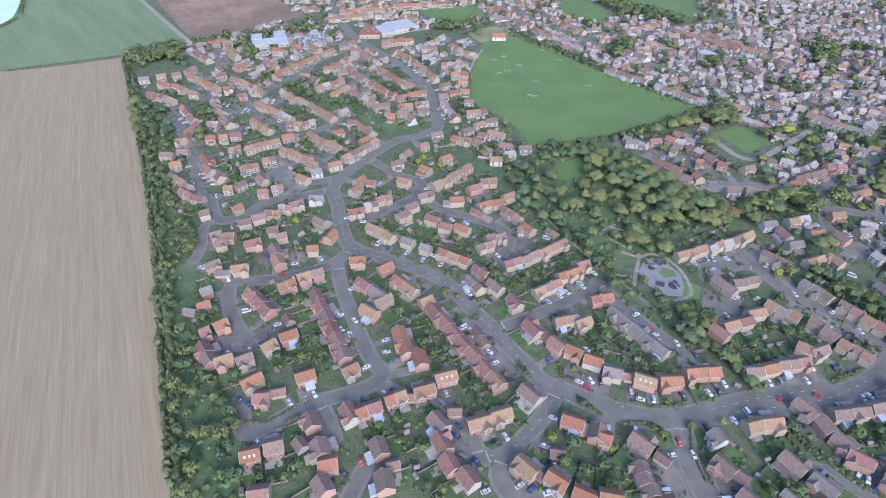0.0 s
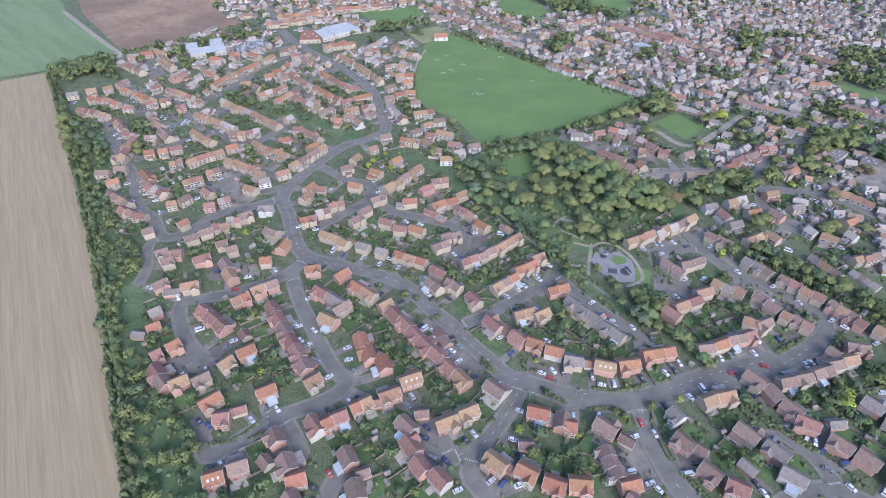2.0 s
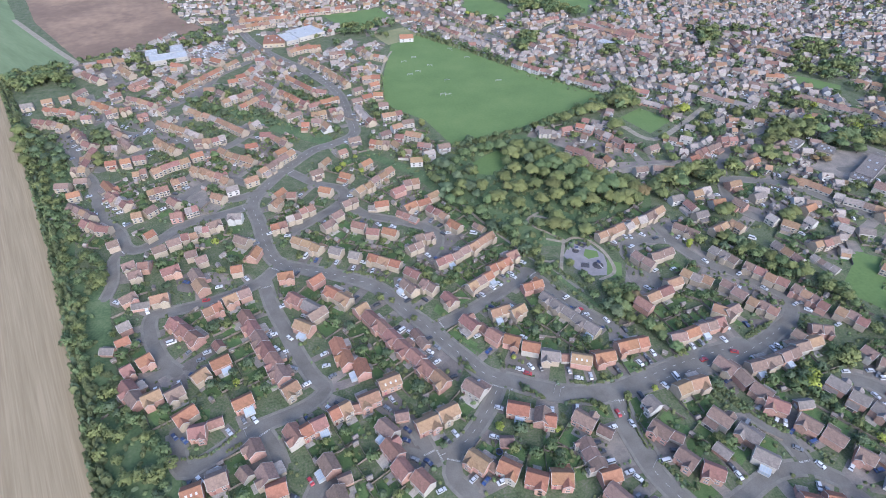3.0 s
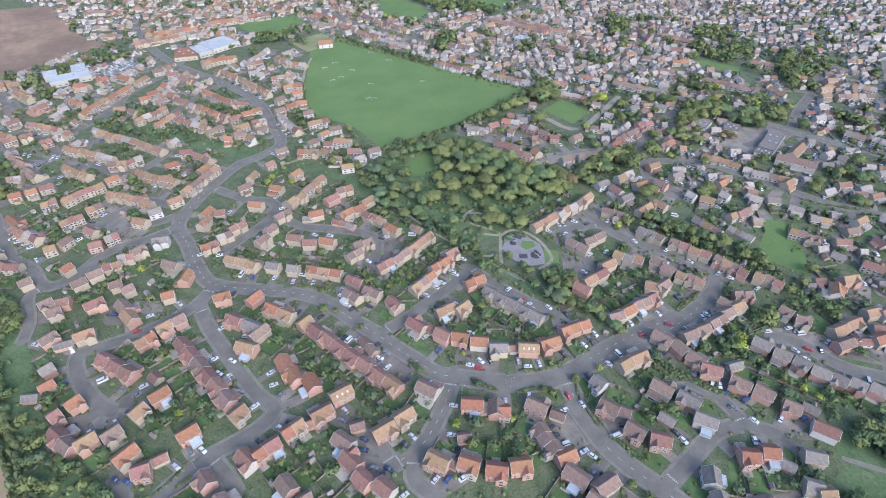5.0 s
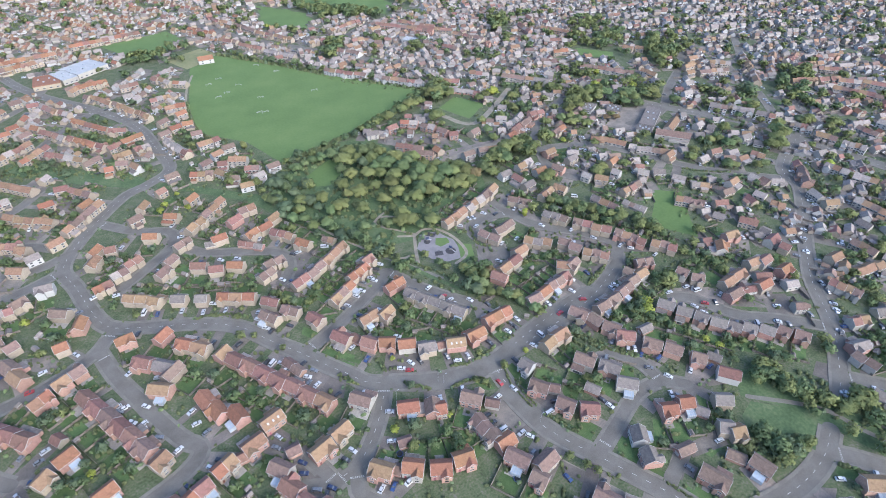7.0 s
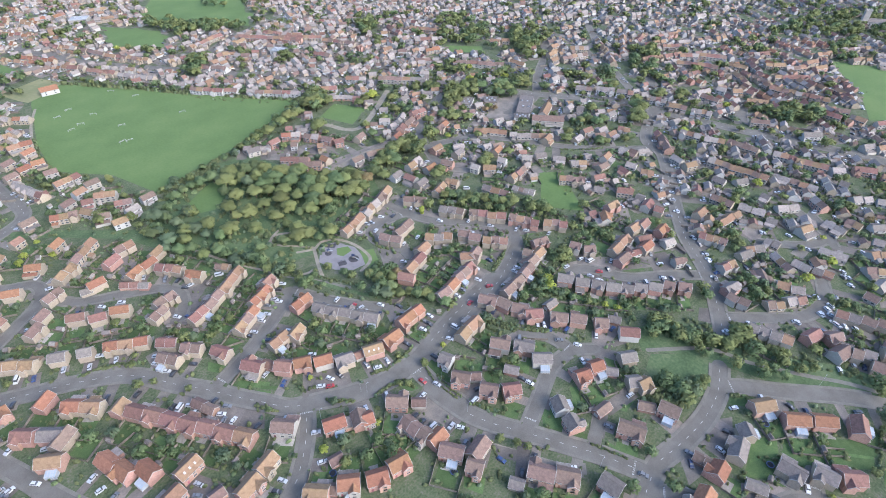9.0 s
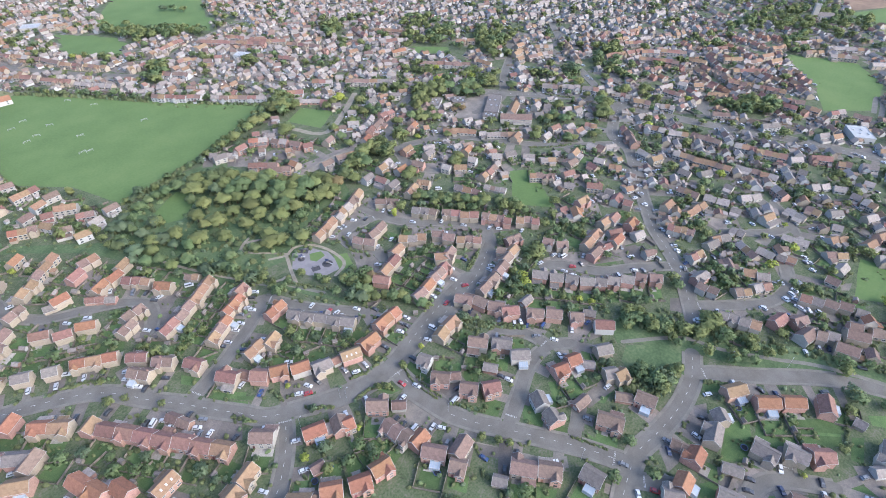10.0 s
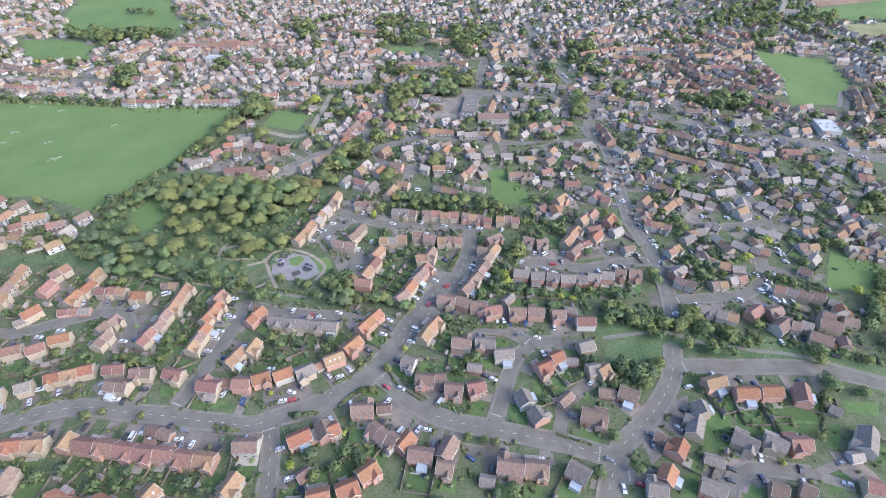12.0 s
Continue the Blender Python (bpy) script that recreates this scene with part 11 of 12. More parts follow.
wood([(489.1, 480.1), (538.1, 457.1), (549.0, 411.1), (519.8, 388.6), (444.1, 455.3)], 14, 5, 10, ("green", "olive", "olive"), 60, 4.0, "garden trees", "beside houses")
wood([(359.0, 379.5), (399.0, 377.8), (428.2, 355.8), (428.1, 332.8), (392.5, 326.0), (355.4, 352.5), (318.1, 338.5)], 16, 9, 14, ("olive", "yellow", "olive", "green"), 61, 5.0, "roadside trees", "in a roadside clump")
wood([(261.4, 329.3), (280.6, 314.8), (251.1, 297.4), (218.8, 301.3), (227.2, 318.1)], 16, 9, 14, ("olive", "olive", "green"), 62, 5.0, "roadside trees", "in a roadside clump")
wood([(215.2, 70.7), (227.5, 59.7), (229.7, 37.7), (267.6, 26.8), (241.8, 23.7), (255.6, 1.5), (266.5, -29.0), (260.1, -35.6), (252.9, -18.8), (229.9, 19.3), (208.0, 56.8)], 14, 5, 10, ("green", "olive", "olive"), 63, 4.0, "garden trees", "beside houses")
thicket([(217.1, 71.8), (227.8, 33.8), (253.5, 0.8), (284.5, -63.9), (304.6, -61.5), (280.7, -11.9), (252.4, 30.8), (227.4, 63.1)], 170, 1.0, 2.3, 10)
thicket([(172.3, 48.0), (181.9, 31.8), (211.0, 29.8), (205.3, 36.5), (185.6, 45.6)], 170, 1.0, 2.3, 10)
wood([(190.0, 54.2), (199.9, 37.1), (211.0, 29.8), (186.8, 31.2)], 14, 5, 10, ("dark", "green", "olive"), 66, 4.0, "garden trees", "beside houses")
wood([(359.1, -34.3), (362.8, -54.3), (291.0, -63.1), (292.8, -47.8)], 14, 5, 10, ("green", "olive", "olive"), 67, 4.0, "garden trees", "beside houses")
wood([(113.7, 234.7), (147.1, 211.7), (149.2, 193.5), (151.5, 158.2), (134.6, 177.7), (119.2, 199.0)], 14, 5, 10, ("dark", "green", "olive"), 68, 4.0, "garden trees", "beside houses")
wood([(201.8, 250.6), (279.7, 188.1), (283.8, 161.0), (267.4, 169.2), (202.2, 239.4)], 14, 5, 10, ("green", "olive", "olive"), 69, 4.0, "garden trees", "beside houses")
thicket([(201.8, 250.6), (279.7, 188.1), (283.8, 161.0), (267.4, 169.2), (202.2, 239.4)], 60, 0.7, 1.4, 12)
wood([(920.6, 309.1), (1012.5, 154.3), (865.4, 80.1), (794.1, 128.7), (845.2, 214.9)], 30, 8, 14, ("green", "olive", "olive"), 71, 6.0, "distant trees", "among far houses")
wood([(213.3, 831.2), (251.3, 822.6), (333.2, 728.2), (291.0, 692.4), (227.8, 749.6)], 30, 8, 14, ("green", "olive", "olive"), 72, 6.0, "distant trees", "among far houses")
thicket([(328.3, 495.4), (324.5, 452.4), (400.3, 412.2), (345.2, 406.2)], 170, 1.0, 2.3, 10)
wood([(-172.7, 521.1), (-129.7, 535.4), (-65.1, 469.3), (-11.8, 435.2), (-21.1, 417.4), (-73.1, 447.3), (-143.1, 489.1)], 14, 5, 10, ("dark", "green", "olive"), 74, 4.0, "garden trees", "beside houses")
wood([(7.9, 412.4), (39.6, 383.8), (71.7, 319.5), (65.6, 304.2), (42.2, 357.8)], 14, 5, 10, ("dark", "green", "olive"), 75, 4.0, "garden trees", "beside houses")
wood([(70.7, 312.4), (98.5, 257.0), (107.0, 221.7), (99.3, 217.1), (79.1, 268.2)], 14, 5, 10, ("dark", "green", "olive"), 76, 4.0, "garden trees", "beside houses")
wood([(-294.9, 640.3), (-239.6, 680.4), (-166.0, 736.3), (-124.7, 760.7), (-132.9, 713.1), (-224.4, 650.0)], 14, 5, 10, ("dark", "green", "olive"), 80, 4.0, "garden trees", "beside houses")
thicket([(-250.5, 670.0), (-136.3, 736.3), (-99.0, 670.0), (-148.7, 640.4), (-231.1, 650.0)], 60, 0.7, 1.4, 12)
wood([(-103.9, 713.1), (-2.6, 691.1), (52.6, 670.1), (38.2, 657.9), (-16.2, 666.0), (-93.0, 678.3)], 14, 5, 10, ("dark", "green", "olive"), 82, 4.0, "garden trees", "beside houses")
wood([(83.9, 674.2), (121.3, 623.6), (157.7, 578.6), (221.1, 507.5), (244.0, 464.6), (236.2, 457.6), (217.7, 496.9), (155.0, 565.7), (82.4, 658.0)], 26, 5, 9, ("olive", "green", "dark"), 83, 3.0, "hedgerow trees", "in a hedgerow")
wood([(74.5, 387.5), (100.8, 393.0), (141.2, 406.4), (227.8, 448.5), (227.1, 439.6), (139.4, 398.7), (75.8, 380.2)], 26, 5, 9, ("olive", "green", "dark"), 84, 3.0, "hedgerow trees", "in a hedgerow")
wood([(229.5, 760.8), (317.9, 786.5), (307.3, 731.6), (233.5, 731.6)], 16, 9, 14, ("olive", "olive", "green"), 85, 5.0, "roadside trees", "in a roadside clump")
wood([(187.2, 612.7), (216.9, 640.4), (210.5, 603.9), (190.4, 586.9)], 16, 9, 14, ("olive", "olive", "green"), 86, 5.0, "roadside trees", "in a roadside clump")
wood([(410.7, 604.0), (446.0, 621.8), (432.9, 586.9), (399.4, 570.5)], 16, 9, 14, ("olive", "olive", "green"), 87, 5.0, "roadside trees", "in a roadside clump")
wood([(-16.7, 691.1), (55.7, 722.2), (61.8, 704.2), (-9.4, 670.1)], 16, 9, 14, ("olive", "olive", "green"), 88, 5.0, "roadside trees", "in a roadside clump")
wood([(233.3, 449.6), (265.9, 467.0), (266.5, 449.6), (237.6, 427.8)], 16, 9, 14, ("olive", "olive", "green"), 89, 5.0, "roadside trees", "in a roadside clump")
wood([(185.8, 427.8), (218.0, 449.6), (233.8, 444.0), (203.1, 420.5)], 14, 5, 10, ("dark", "green", "olive"), 90, 4.0, "garden trees", "beside houses")
wood([(498.5, 556.1), (545.8, 555.5), (540.1, 489.9), (478.6, 442.1), (457.7, 478.3)], 30, 8, 14, ("green", "olive", "olive"), 91, 6.0, "distant trees", "among far houses")
wood([(540.9, 453.9), (584.4, 457.2), (542.5, 402.5), (509.9, 385.2), (510.0, 424.2)], 30, 8, 14, ("green", "olive", "olive"), 92, 6.0, "distant trees", "among far houses")
wood([(549.0, 128.7), (575.9, 107.8), (552.5, 95.3), (528.6, 113.5)], 16, 9, 14, ("olive", "olive", "green"), 93, 5.0, "roadside trees", "in a roadside clump")
wood([(591.2, 315.3), (622.5, 294.5), (540.6, 250.2), (510.6, 260.7)], 16, 9, 14, ("olive", "olive", "green"), 94, 5.0, "roadside trees", "in a roadside clump")
wood([(765.4, 234.2), (856.0, 215.8), (963.1, 171.4), (984.4, 103.0), (912.4, 88.9), (826.1, 109.4), (847.5, 148.0), (760.5, 190.7)], 80, 8, 13, ["green", "olive", "olive", "olive"], 81, 7.0, "distant trees", "in a far belt beside fields")
wood([(781.7, 159.9), (814.8, 142.6), (741.6, 118.4), (713.2, 136.2)], 26, 7, 11, ["olive", "olive", "green"], 82, 4.0, "distant trees", "among far houses")

# driveways from each house to the nearest road, with cars on some of them; back gardens with lawn, fences and shrubs
rd = random.Random(21)
ROAD_CELLS = {}
for line, hw, kerb, dashes, level in ROADS:
    if hw > 1.5:
        for p in line:
            ROAD_CELLS.setdefault((int(p.x // 25), int(p.y // 25)), []).append((p, hw))


def nearest_road(x, y):
    best = None
    cx, cy = int(x // 25), int(y // 25)
    for i in (cx - 1, cx, cx + 1):
        for j in (cy - 1, cy, cy + 1):
            for p, hw in ROAD_CELLS.get((i, j), ()):
                d = math.hypot(p.x - x, p.y - y) - hw
                if best is None or d < best[0]:
                    best = (d, p, hw)
    return best


PAINT_MIX = ["white", "white", "silver", "silver", "grey", "grey", "black", "black", "grey", "blue", "navy", "silver"]
for x, y, turn, length, depth, low, kind in list(HOMES):
    if math.hypot(x, y) > 580:
        continue
    near = nearest_road(x, y)
    c, s = math.cos(radians(turn)), math.sin(radians(turn))
    if near and near[0] < 24:
        d, p, hw = near
        side = 1 if (p.x - x) * -s + (p.y - y) * c > 0 else -1
        # the drive leaves beside the door, square to the road
        ox = rd.choice((-1, 1)) * length * 0.32
        gx, gy = x + ox * c, y + ox * s
        near2 = nearest_road(gx, gy) or near
        d, p, hw = near2
        v = Vector((p.x - gx, p.y - gy))
        if v.length > 1:
            v.normalize()
            w = Vector((-v.y, v.x)) * rd.uniform(1.9, 3.9)
            start = Vector((gx, gy)) + v * (depth * 0.4)
            end = Vector((gx, gy)) + v * (d + 0.4)
            if (end - start).length > 2 and (end - start).dot(v) > 0:
                drive([tuple(start - w), tuple(end - w), tuple(end + w), tuple(start + w)])
                room = (end - start).length
                if room > 4.5 and math.hypot(x, y) > 300 and rd.random() < 0.9:
                    q = start + v * 3.2
                    far_car(q.x, q.y, math.atan2(v.y, v.x), rd.randrange(6), False)
                elif room > 4.5 and rd.random() < 0.85 and len(CARS) < 345:
                    q = start + v * rd.uniform(2.9, max(3.0, min(room - 2.4, 5.0)))
                    if free(q.x, q.y, 0.3, "drive"):
                        car(q.x, q.y, math.degrees(math.atan2(v.y, v.x)) + rd.choice((0, 180)) + rd.uniform(-4, 4), rd.choice(PAINT_MIX), rd.random() < 0.07)
    else:
        side = -1
    # back garden
    if "x" in kind:
        continue
    g = 12 if not low else 10
    bx, by = -s * -side, c * -side
    if math.hypot(x, y) < 440:
        a = length / 2 + 0.7
        q0 = (x + bx * depth / 2 - a * c, y + by * depth / 2 - a * s)
        q1 = (x + bx * (depth / 2 + g) - a * c, y + by * (depth / 2 + g) - a * s)
        q2 = (x + bx * (depth / 2 + g) + a * c, y + by * (depth / 2 + g) + a * s)
        q3 = (x + bx * depth / 2 + a * c, y + by * depth / 2 + a * s)
        mid = ((q0[0] + q2[0]) / 2, (q0[1] + q2[1]) / 2)
        if free(mid[0], mid[1], 1.0):
            e = 0.75
            w0 = [(q[0] * e + mid[0] * (1 - e), q[1] * e + mid[1] * (1 - e)) for q in (q0, q3, q2, q1)]
            if rd.random() < 0.9:
                lawn(w0)
            if rd.random() < 0.7:
                f0, f1, dd = rd.uniform(0, 0.3), rd.uniform(0.5, 1.0), rd.uniform(2, 4.5)
                patio([(q0[0] + (q3[0] - q0[0]) * f + bx * e1, q0[1] + (q3[1] - q0[1]) * f + by * e1) for f, e1 in ((f0, 0), (f1, 0), (f1, dd), (f0, dd))])
            if rd.random() < 0.85:
                for u0, u1 in ((q0, q1), (q1, q2)):
                    n = 6
                    for i in range(n):
                        m0 = (u0[0] + (u1[0] - u0[0]) * i / n, u0[1] + (u1[1] - u0[1]) * i / n)
                        m1 = (u0[0] + (u1[0] - u0[0]) * (i + 1) / n, u0[1] + (u1[1] - u0[1]) * (i + 1) / n)
                        if free((m0[0] + m1[0]) / 2, (m0[1] + m1[1]) / 2, 0.2):
                            fence([m0, m1])
            if rd.random() < 0.55:
                sx, sy = q1[0] * 0.8 + mid[0] * 0.2, q1[1] * 0.8 + mid[1] * 0.2
                if free(sx, sy, 1.0) and math.hypot(x, y) > 270:
                    far_house(sx, sy, radians(turn) + rd.choice((0, math.pi / 2)), rd.uniform(2.2, 4), rd.uniform(1.8, 2.6), 1.9, rd.choice((3, 5)), rd.choice((0, 1, 3)))
                    note(sx, sy, 1.2, "shed")
                elif free(sx, sy, 1.0):
                    shed(sx, sy, turn + rd.choice((0, 90)))
                    note(sx, sy, 1.2, "shed")
    for _ in range(13):
        u, v = rd.uniform(-length * 0.75, length * 0.75), depth / 2 + rd.uniform(0.5, g + 1)
        v = -v if rd.random() < 0.3 else v
        px, py = x + u * c + bx * v, y + u * s + by * v
        if free(px, py, 0.6, "drive"):
            q = rd.uniform(0.6, 1.7)
            shrub(px, py, q, q * rd.uniform(0.9, 1.6))
    if rd.random() < 0.7:
        u, v = rd.uniform(-length * 0.5, length * 0.5), depth / 2 + rd.uniform(4, g)
        px, py = x + u * c + bx * v, y + u * s + by * v
        if free(px, py, 1.5):
            tree(px, py, rd.uniform(4, 7.5), rd.choice(("dark", "dark", "green", "green", "olive")), rd.choice(("round", "wide", "tall")), rd.uniform(0.9, 1.2))

# hedges
hedge(1.6, 2.0, [(331.3, 320.7), (354.0, 285.6), (366.8, 276.3)])
hedge(1.5, 2.0, [(331.1, 286.4), (347.6, 263.7)])
hedge(1.6, 1.6, [(265.9, 290.2), (263.5, 274.8), (273.9, 266.5)])
hedge(1.6, 1.8, [(445.4, 277.7), (452.7, 259.4), (462.9, 244.3)])
hedge(1.5, 1.6, [(479.7, 220.4), (483.2, 207.5)])
hedge(1.6, 1.8, [(344.9, 225.2), (356.3, 213.4), (372.4, 202.4)])
hedge(3.5, 3.5, [(70.5, 376.3), (95.7, 386.4), (127.6, 402.3), (159.8, 413.1), (200.3, 430.5), (232.2, 443.2)])
hedge(2.2, 1.8, [(192.9, 161.1), (204.5, 165.5), (212.2, 168.1)])
hedge(2.4, 2.4, [(238.2, 238.4), (245.2, 224.9), (254.5, 207.7)])
hedge(2.0, 1.8, [(160.0, 242.2), (155.1, 227.6), (160.2, 219.6)])
hedge(2.4, 2.2, [(268.0, 197.8), (267.7, 182.6), (271.8, 170.5)])
hedge(2.0, 2.0, [(150.8, 171.3), (153.2, 158.6), (154.1, 155.6)])
hedge(3, 3, [(365.1, 81.9), (361.0, 65.3)])
hedge(3, 3, [(310.4, -45.9), (343.9, -43.2), (363.5, -42.8)])
hedge(2.2, 2, [(363.3, -12.2), (376.8, -6.6), (394.8, -2.7)])
hedge(2, 2, [(269.9, 12.4), (277.2, 6.8), (269.2, 1.9)])
hedge(1.6, 1.4, [(204.8, 112.0), (221.7, 81.6)])
hedge(2.5, 2, [(240.6, 147.4), (238.5, 138.3), (221.6, 132.2)])
hedge(4, 3, [(94.3, 672.4), (146.8, 578.8), (183.8, 529.6), (239.8, 459.7)])
hedge(5, 4, [(-563.0, 674.1), (-551.3, 699.6), (-555.0, 726.8)])
hedge(4, 5, [(-562.0, 748.2), (-588.3, 799.8), (-619.3, 857.3)])
hedge(2.2, 1.6, [(37.8, 172.4), (41.2, 167.6), (44.4, 162.2)])
hedge(1.6, 1.4, [(39.8, 191.6), (44.7, 187.8), (47.6, 187.0)])
hedge(2.2, 1.5, [(90.6, 148.8), (97.8, 146.4), (108.2, 146.4), (116.7, 148.2)])
hedge(2.2, 1.5, [(83.5, 137.6), (94.9, 136.8), (99.0, 133.6), (100.7, 129.2)])
hedge(2, 1.6, [(66.0, 150.0), (69.5, 146.4), (73.0, 143.4)])
hedge(1.6, 2, [(157.0, 134.7), (155.2, 129.2), (158.1, 122.8)])
hedge(1.6, 1.4, [(-91.2, 138.1), (-79.1, 138.7), (-72.1, 144.0), (-67.8, 148.2)])
hedge(1.5, 1.5, [(-72.0, 138.7), (-66.4, 141.6)])
hedge(2.4, 1.5, [(-18.2, 248.6), (-10.2, 246.6), (-0.8, 242.6), (7.0, 236.8)])
hedge(1.8, 1.4, [(-10.7, 337.4), (-9.1, 335.9)])
hedge(1.8, 1.4, [(110.7, 229.3), (119.2, 215.1), (125.9, 205.0)])
hedge(2.5, 2.2, [(82.6, 272.0), (91.2, 258.9), (100.6, 240.7), (103.0, 229.3)])
hedge(2, 1.8, [(113.9, 102.8), (117.5, 95.7), (121.2, 88.0)])
hedge(2, 1.8, [(161.1, 128.7), (167.4, 117.3), (175.9, 106.2)])
hedge(2.5, 1.8, [(208.9, 20.1), (212.1, 15.2), (213.1, 10.1)])
hedge(2.5, 2, [(64.1, 150.9), (69.1, 147.0), (73.0, 141.5)])
hedge(2.2, 1.6, [(59.3, 168.2), (59.6, 162.9), (64.4, 162.3)])
hedge(2, 1.6, [(160.4, 135.6), (164.9, 125.4), (176.0, 108.8)])
hedge(1.8, 1.4, [(179.7, 105.7), (187.2, 89.8)])
hedge(2, 1.8, [(206.4, 110.8), (214.8, 95.8), (220.6, 81.0)])
hedge(5, 4, [(83.2, 666.0), (120.3, 616.3), (156.3, 572.1), (189.4, 535.4), (220.2, 504.8), (241.0, 463.4)])
hedge(4, 4, [(74.7, 389.3), (101.1, 394.9), (141.7, 408.4), (180.6, 426.7), (227.8, 448.5)])
hedge(3, 3, [(28.5, 547.2), (25.8, 504.8), (28.8, 471.7), (44.2, 449.6)])
hedge(4, 3, [(-176.2, 731.5), (-204.2, 708.6), (-239.6, 680.4), (-272.8, 653.9), (-292.3, 642.3)])
hedge(2, 1.5, [(-459.0, 551.7), (-409.0, 568.8), (-355.2, 591.8)])
hedge(3, 5, [(-351.6, 586.8), (-293.9, 479.0), (-239.7, 374.8), (-189.1, 274.0), (-143.0, 172.7), (-114.0, 108.1)])
hedge(4, 6, [(-351.1, 595.2), (-293.5, 491.6), (-238.9, 383.8), (-190.3, 286.1), (-152.3, 204.0), (-129.1, 152.4), (-109.8, 108.1)])
hedge(1.6, 1.6, [(241.8, -35.3), (213.3, -42.3)])
hedge(1.2, 1.1, [(114.9, 103.2), (120.6, 88.4)])
hedge(1.2, 1.1, [(114.0, 137.1), (110.0, 124.5), (111.0, 109.2)])
hedge(1.3, 1.4, [(137.8, 51.1), (143.3, 35.5)])
hedge(2.4, 2.0, [(158.2, 135.7), (162.5, 122.6), (171.7, 112.7), (177.2, 106.4)])
hedge(1.6, 1.4, [(85.2, 137.6), (95.9, 135.7), (100.2, 128.4)])
hedge(2.0, 1.6, [(193.2, 160.5), (208.3, 165.6)])
hedge(1.4, 1.2, [(112.7, 123.8), (112.5, 114.8), (113.2, 108.4)])

# fences
fence([(38.9, 216.8), (53.2, 212.5)])
fence([(47.4, 225.6), (53.2, 212.5)])
fence([(28.7, 250.6), (40.8, 236.8)])
fence([(60.8, 258.9), (76.0, 251.6)])

# garden
trampoline(45.7, 118.3)
trampoline(53.9, 118.5)
shed(143.5, 157.1, -39)
trampoline(185.4, -8.0)
trampoline(204.3, 1.5)
trampoline(83.8, 83.3)

# goals
goal(55.9, 580.9, 0, 5.5)
goal(67.9, 591.5, 0, 5.5)
goal(58.1, 544.3, 14, 5.5)
goal(67.4, 551.1, -24, 5.5)
goal(82.0, 565.1, -29, 5.5)
goal(93.7, 523.3, -8, 5.5)
goal(83.9, 490.2, 12, 5.5)
goal(88.9, 488.3, 13, 5.5)
goal(112.0, 610.5, -38, 5.5)
goal(126.4, 581.8, -12, 5.5)
goal(145.1, 513.3, 0, 5.5)

# lamps
street_lamp(57.0, 144.6, 0)
street_lamp(45.9, 114.2, 0)
street_lamp(81.4, 141.6, 0)
street_lamp(112.8, 122.3, 0)
street_lamp(-64.4, 144.6, 0)
street_lamp(164.8, 257.9, 0)
street_lamp(131.0, 41.7, 0)
street_lamp(109.2, 100.4, 0)
street_lamp(230.1, 15.6, 0)
street_lamp(246.0, -7.8, 0)
street_lamp(79.4, 143.8, 0)

# parked cars
far_car(265.2, 354.8, 1.57, 1, False)
far_car(270.1, 354.4, 1.57, 2, False)
far_car(276.6, 356.3, 1.57, 3, False)
far_car(439.1, 330.5, 2.09, 4, False)
far_car(391.7, 306.9, 1.05, 5, False)
far_car(401.5, 307.3, 1.05, 0, False)
far_car(380.6, 283.5, 1.22, 1, False)
far_car(404.6, 271.6, 0.70, 2, False)
far_car(402.7, 267.9, 0.70, 3, False)
far_car(408.6, 273.6, 0.70, 4, False)
far_car(368.9, 400.3, 0.70, 5, False)
far_car(374.4, 394.9, 0.70, 0, False)
far_car(295.1, 264.5, 0.70, 1, False)
far_car(295.1, 261.2, 0.70, 2, False)
far_car(377.4, 426.9, 0.87, 3, False)
far_car(373.4, 436.5, 0.87, 4, False)
far_car(358.8, 463.3, 0.87, 5, False)
far_car(311.3, 302.2, 1.22, 0, False)
far_car(329.9, 316.6, 1.22, 1, False)
far_car(349.0, 252.9, 1.57, 2, False)
far_car(346.2, 249.2, 1.57, 3, False)
far_car(439.4, 330.3, 2.09, 4, False)
far_car(464.2, 337.2, 0.87, 5, False)
far_car(456.9, 328.1, 0.87, 0, False)
far_car(449.2, 324.5, 0.87, 1, False)
far_car(478.9, 345.7, 0.87, 2, False)
far_car(492.4, 333.7, 0.70, 3, False)
far_car(494.5, 328.4, 0.70, 4, False)
far_car(521.9, 327.1, 1.22, 5, False)
far_car(532.6, 330.0, 1.22, 0, False)
far_car(533.6, 324.0, 1.22, 1, False)
far_car(560.0, 328.7, 1.22, 2, False)
far_car(549.3, 327.2, 1.22, 3, False)
far_car(551.1, 315.3, 1.57, 4, False)
far_car(538.9, 297.5, 1.57, 5, False)
far_car(538.2, 292.8, 1.57, 0, False)
far_car(494.3, 235.2, 1.75, 1, False)
far_car(488.5, 232.1, 1.75, 2, False)
far_car(404.6, 269.6, 0.87, 3, False)
far_car(401.0, 267.5, 0.87, 4, False)
far_car(406.7, 267.4, 0.87, 5, False)
far_car(548.0, 369.2, 0.87, 0, False)
far_car(538.1, 355.9, 0.87, 1, False)
far_car(547.7, 354.1, 0.87, 2, False)
far_car(555.5, 353.2, 0.87, 3, False)
far_car(376.3, 231.0, 0.87, 4, False)
far_car(361.6, 221.9, 0.87, 5, False)
far_car(514.3, 273.1, 1.57, 0, False)
far_car(510.0, 266.1, 1.57, 1, False)
far_car(540.7, 233.2, 0.87, 2, False)
far_car(541.8, 259.5, 0.87, 3, False)
far_car(447.9, 197.3, 0.87, 4, False)
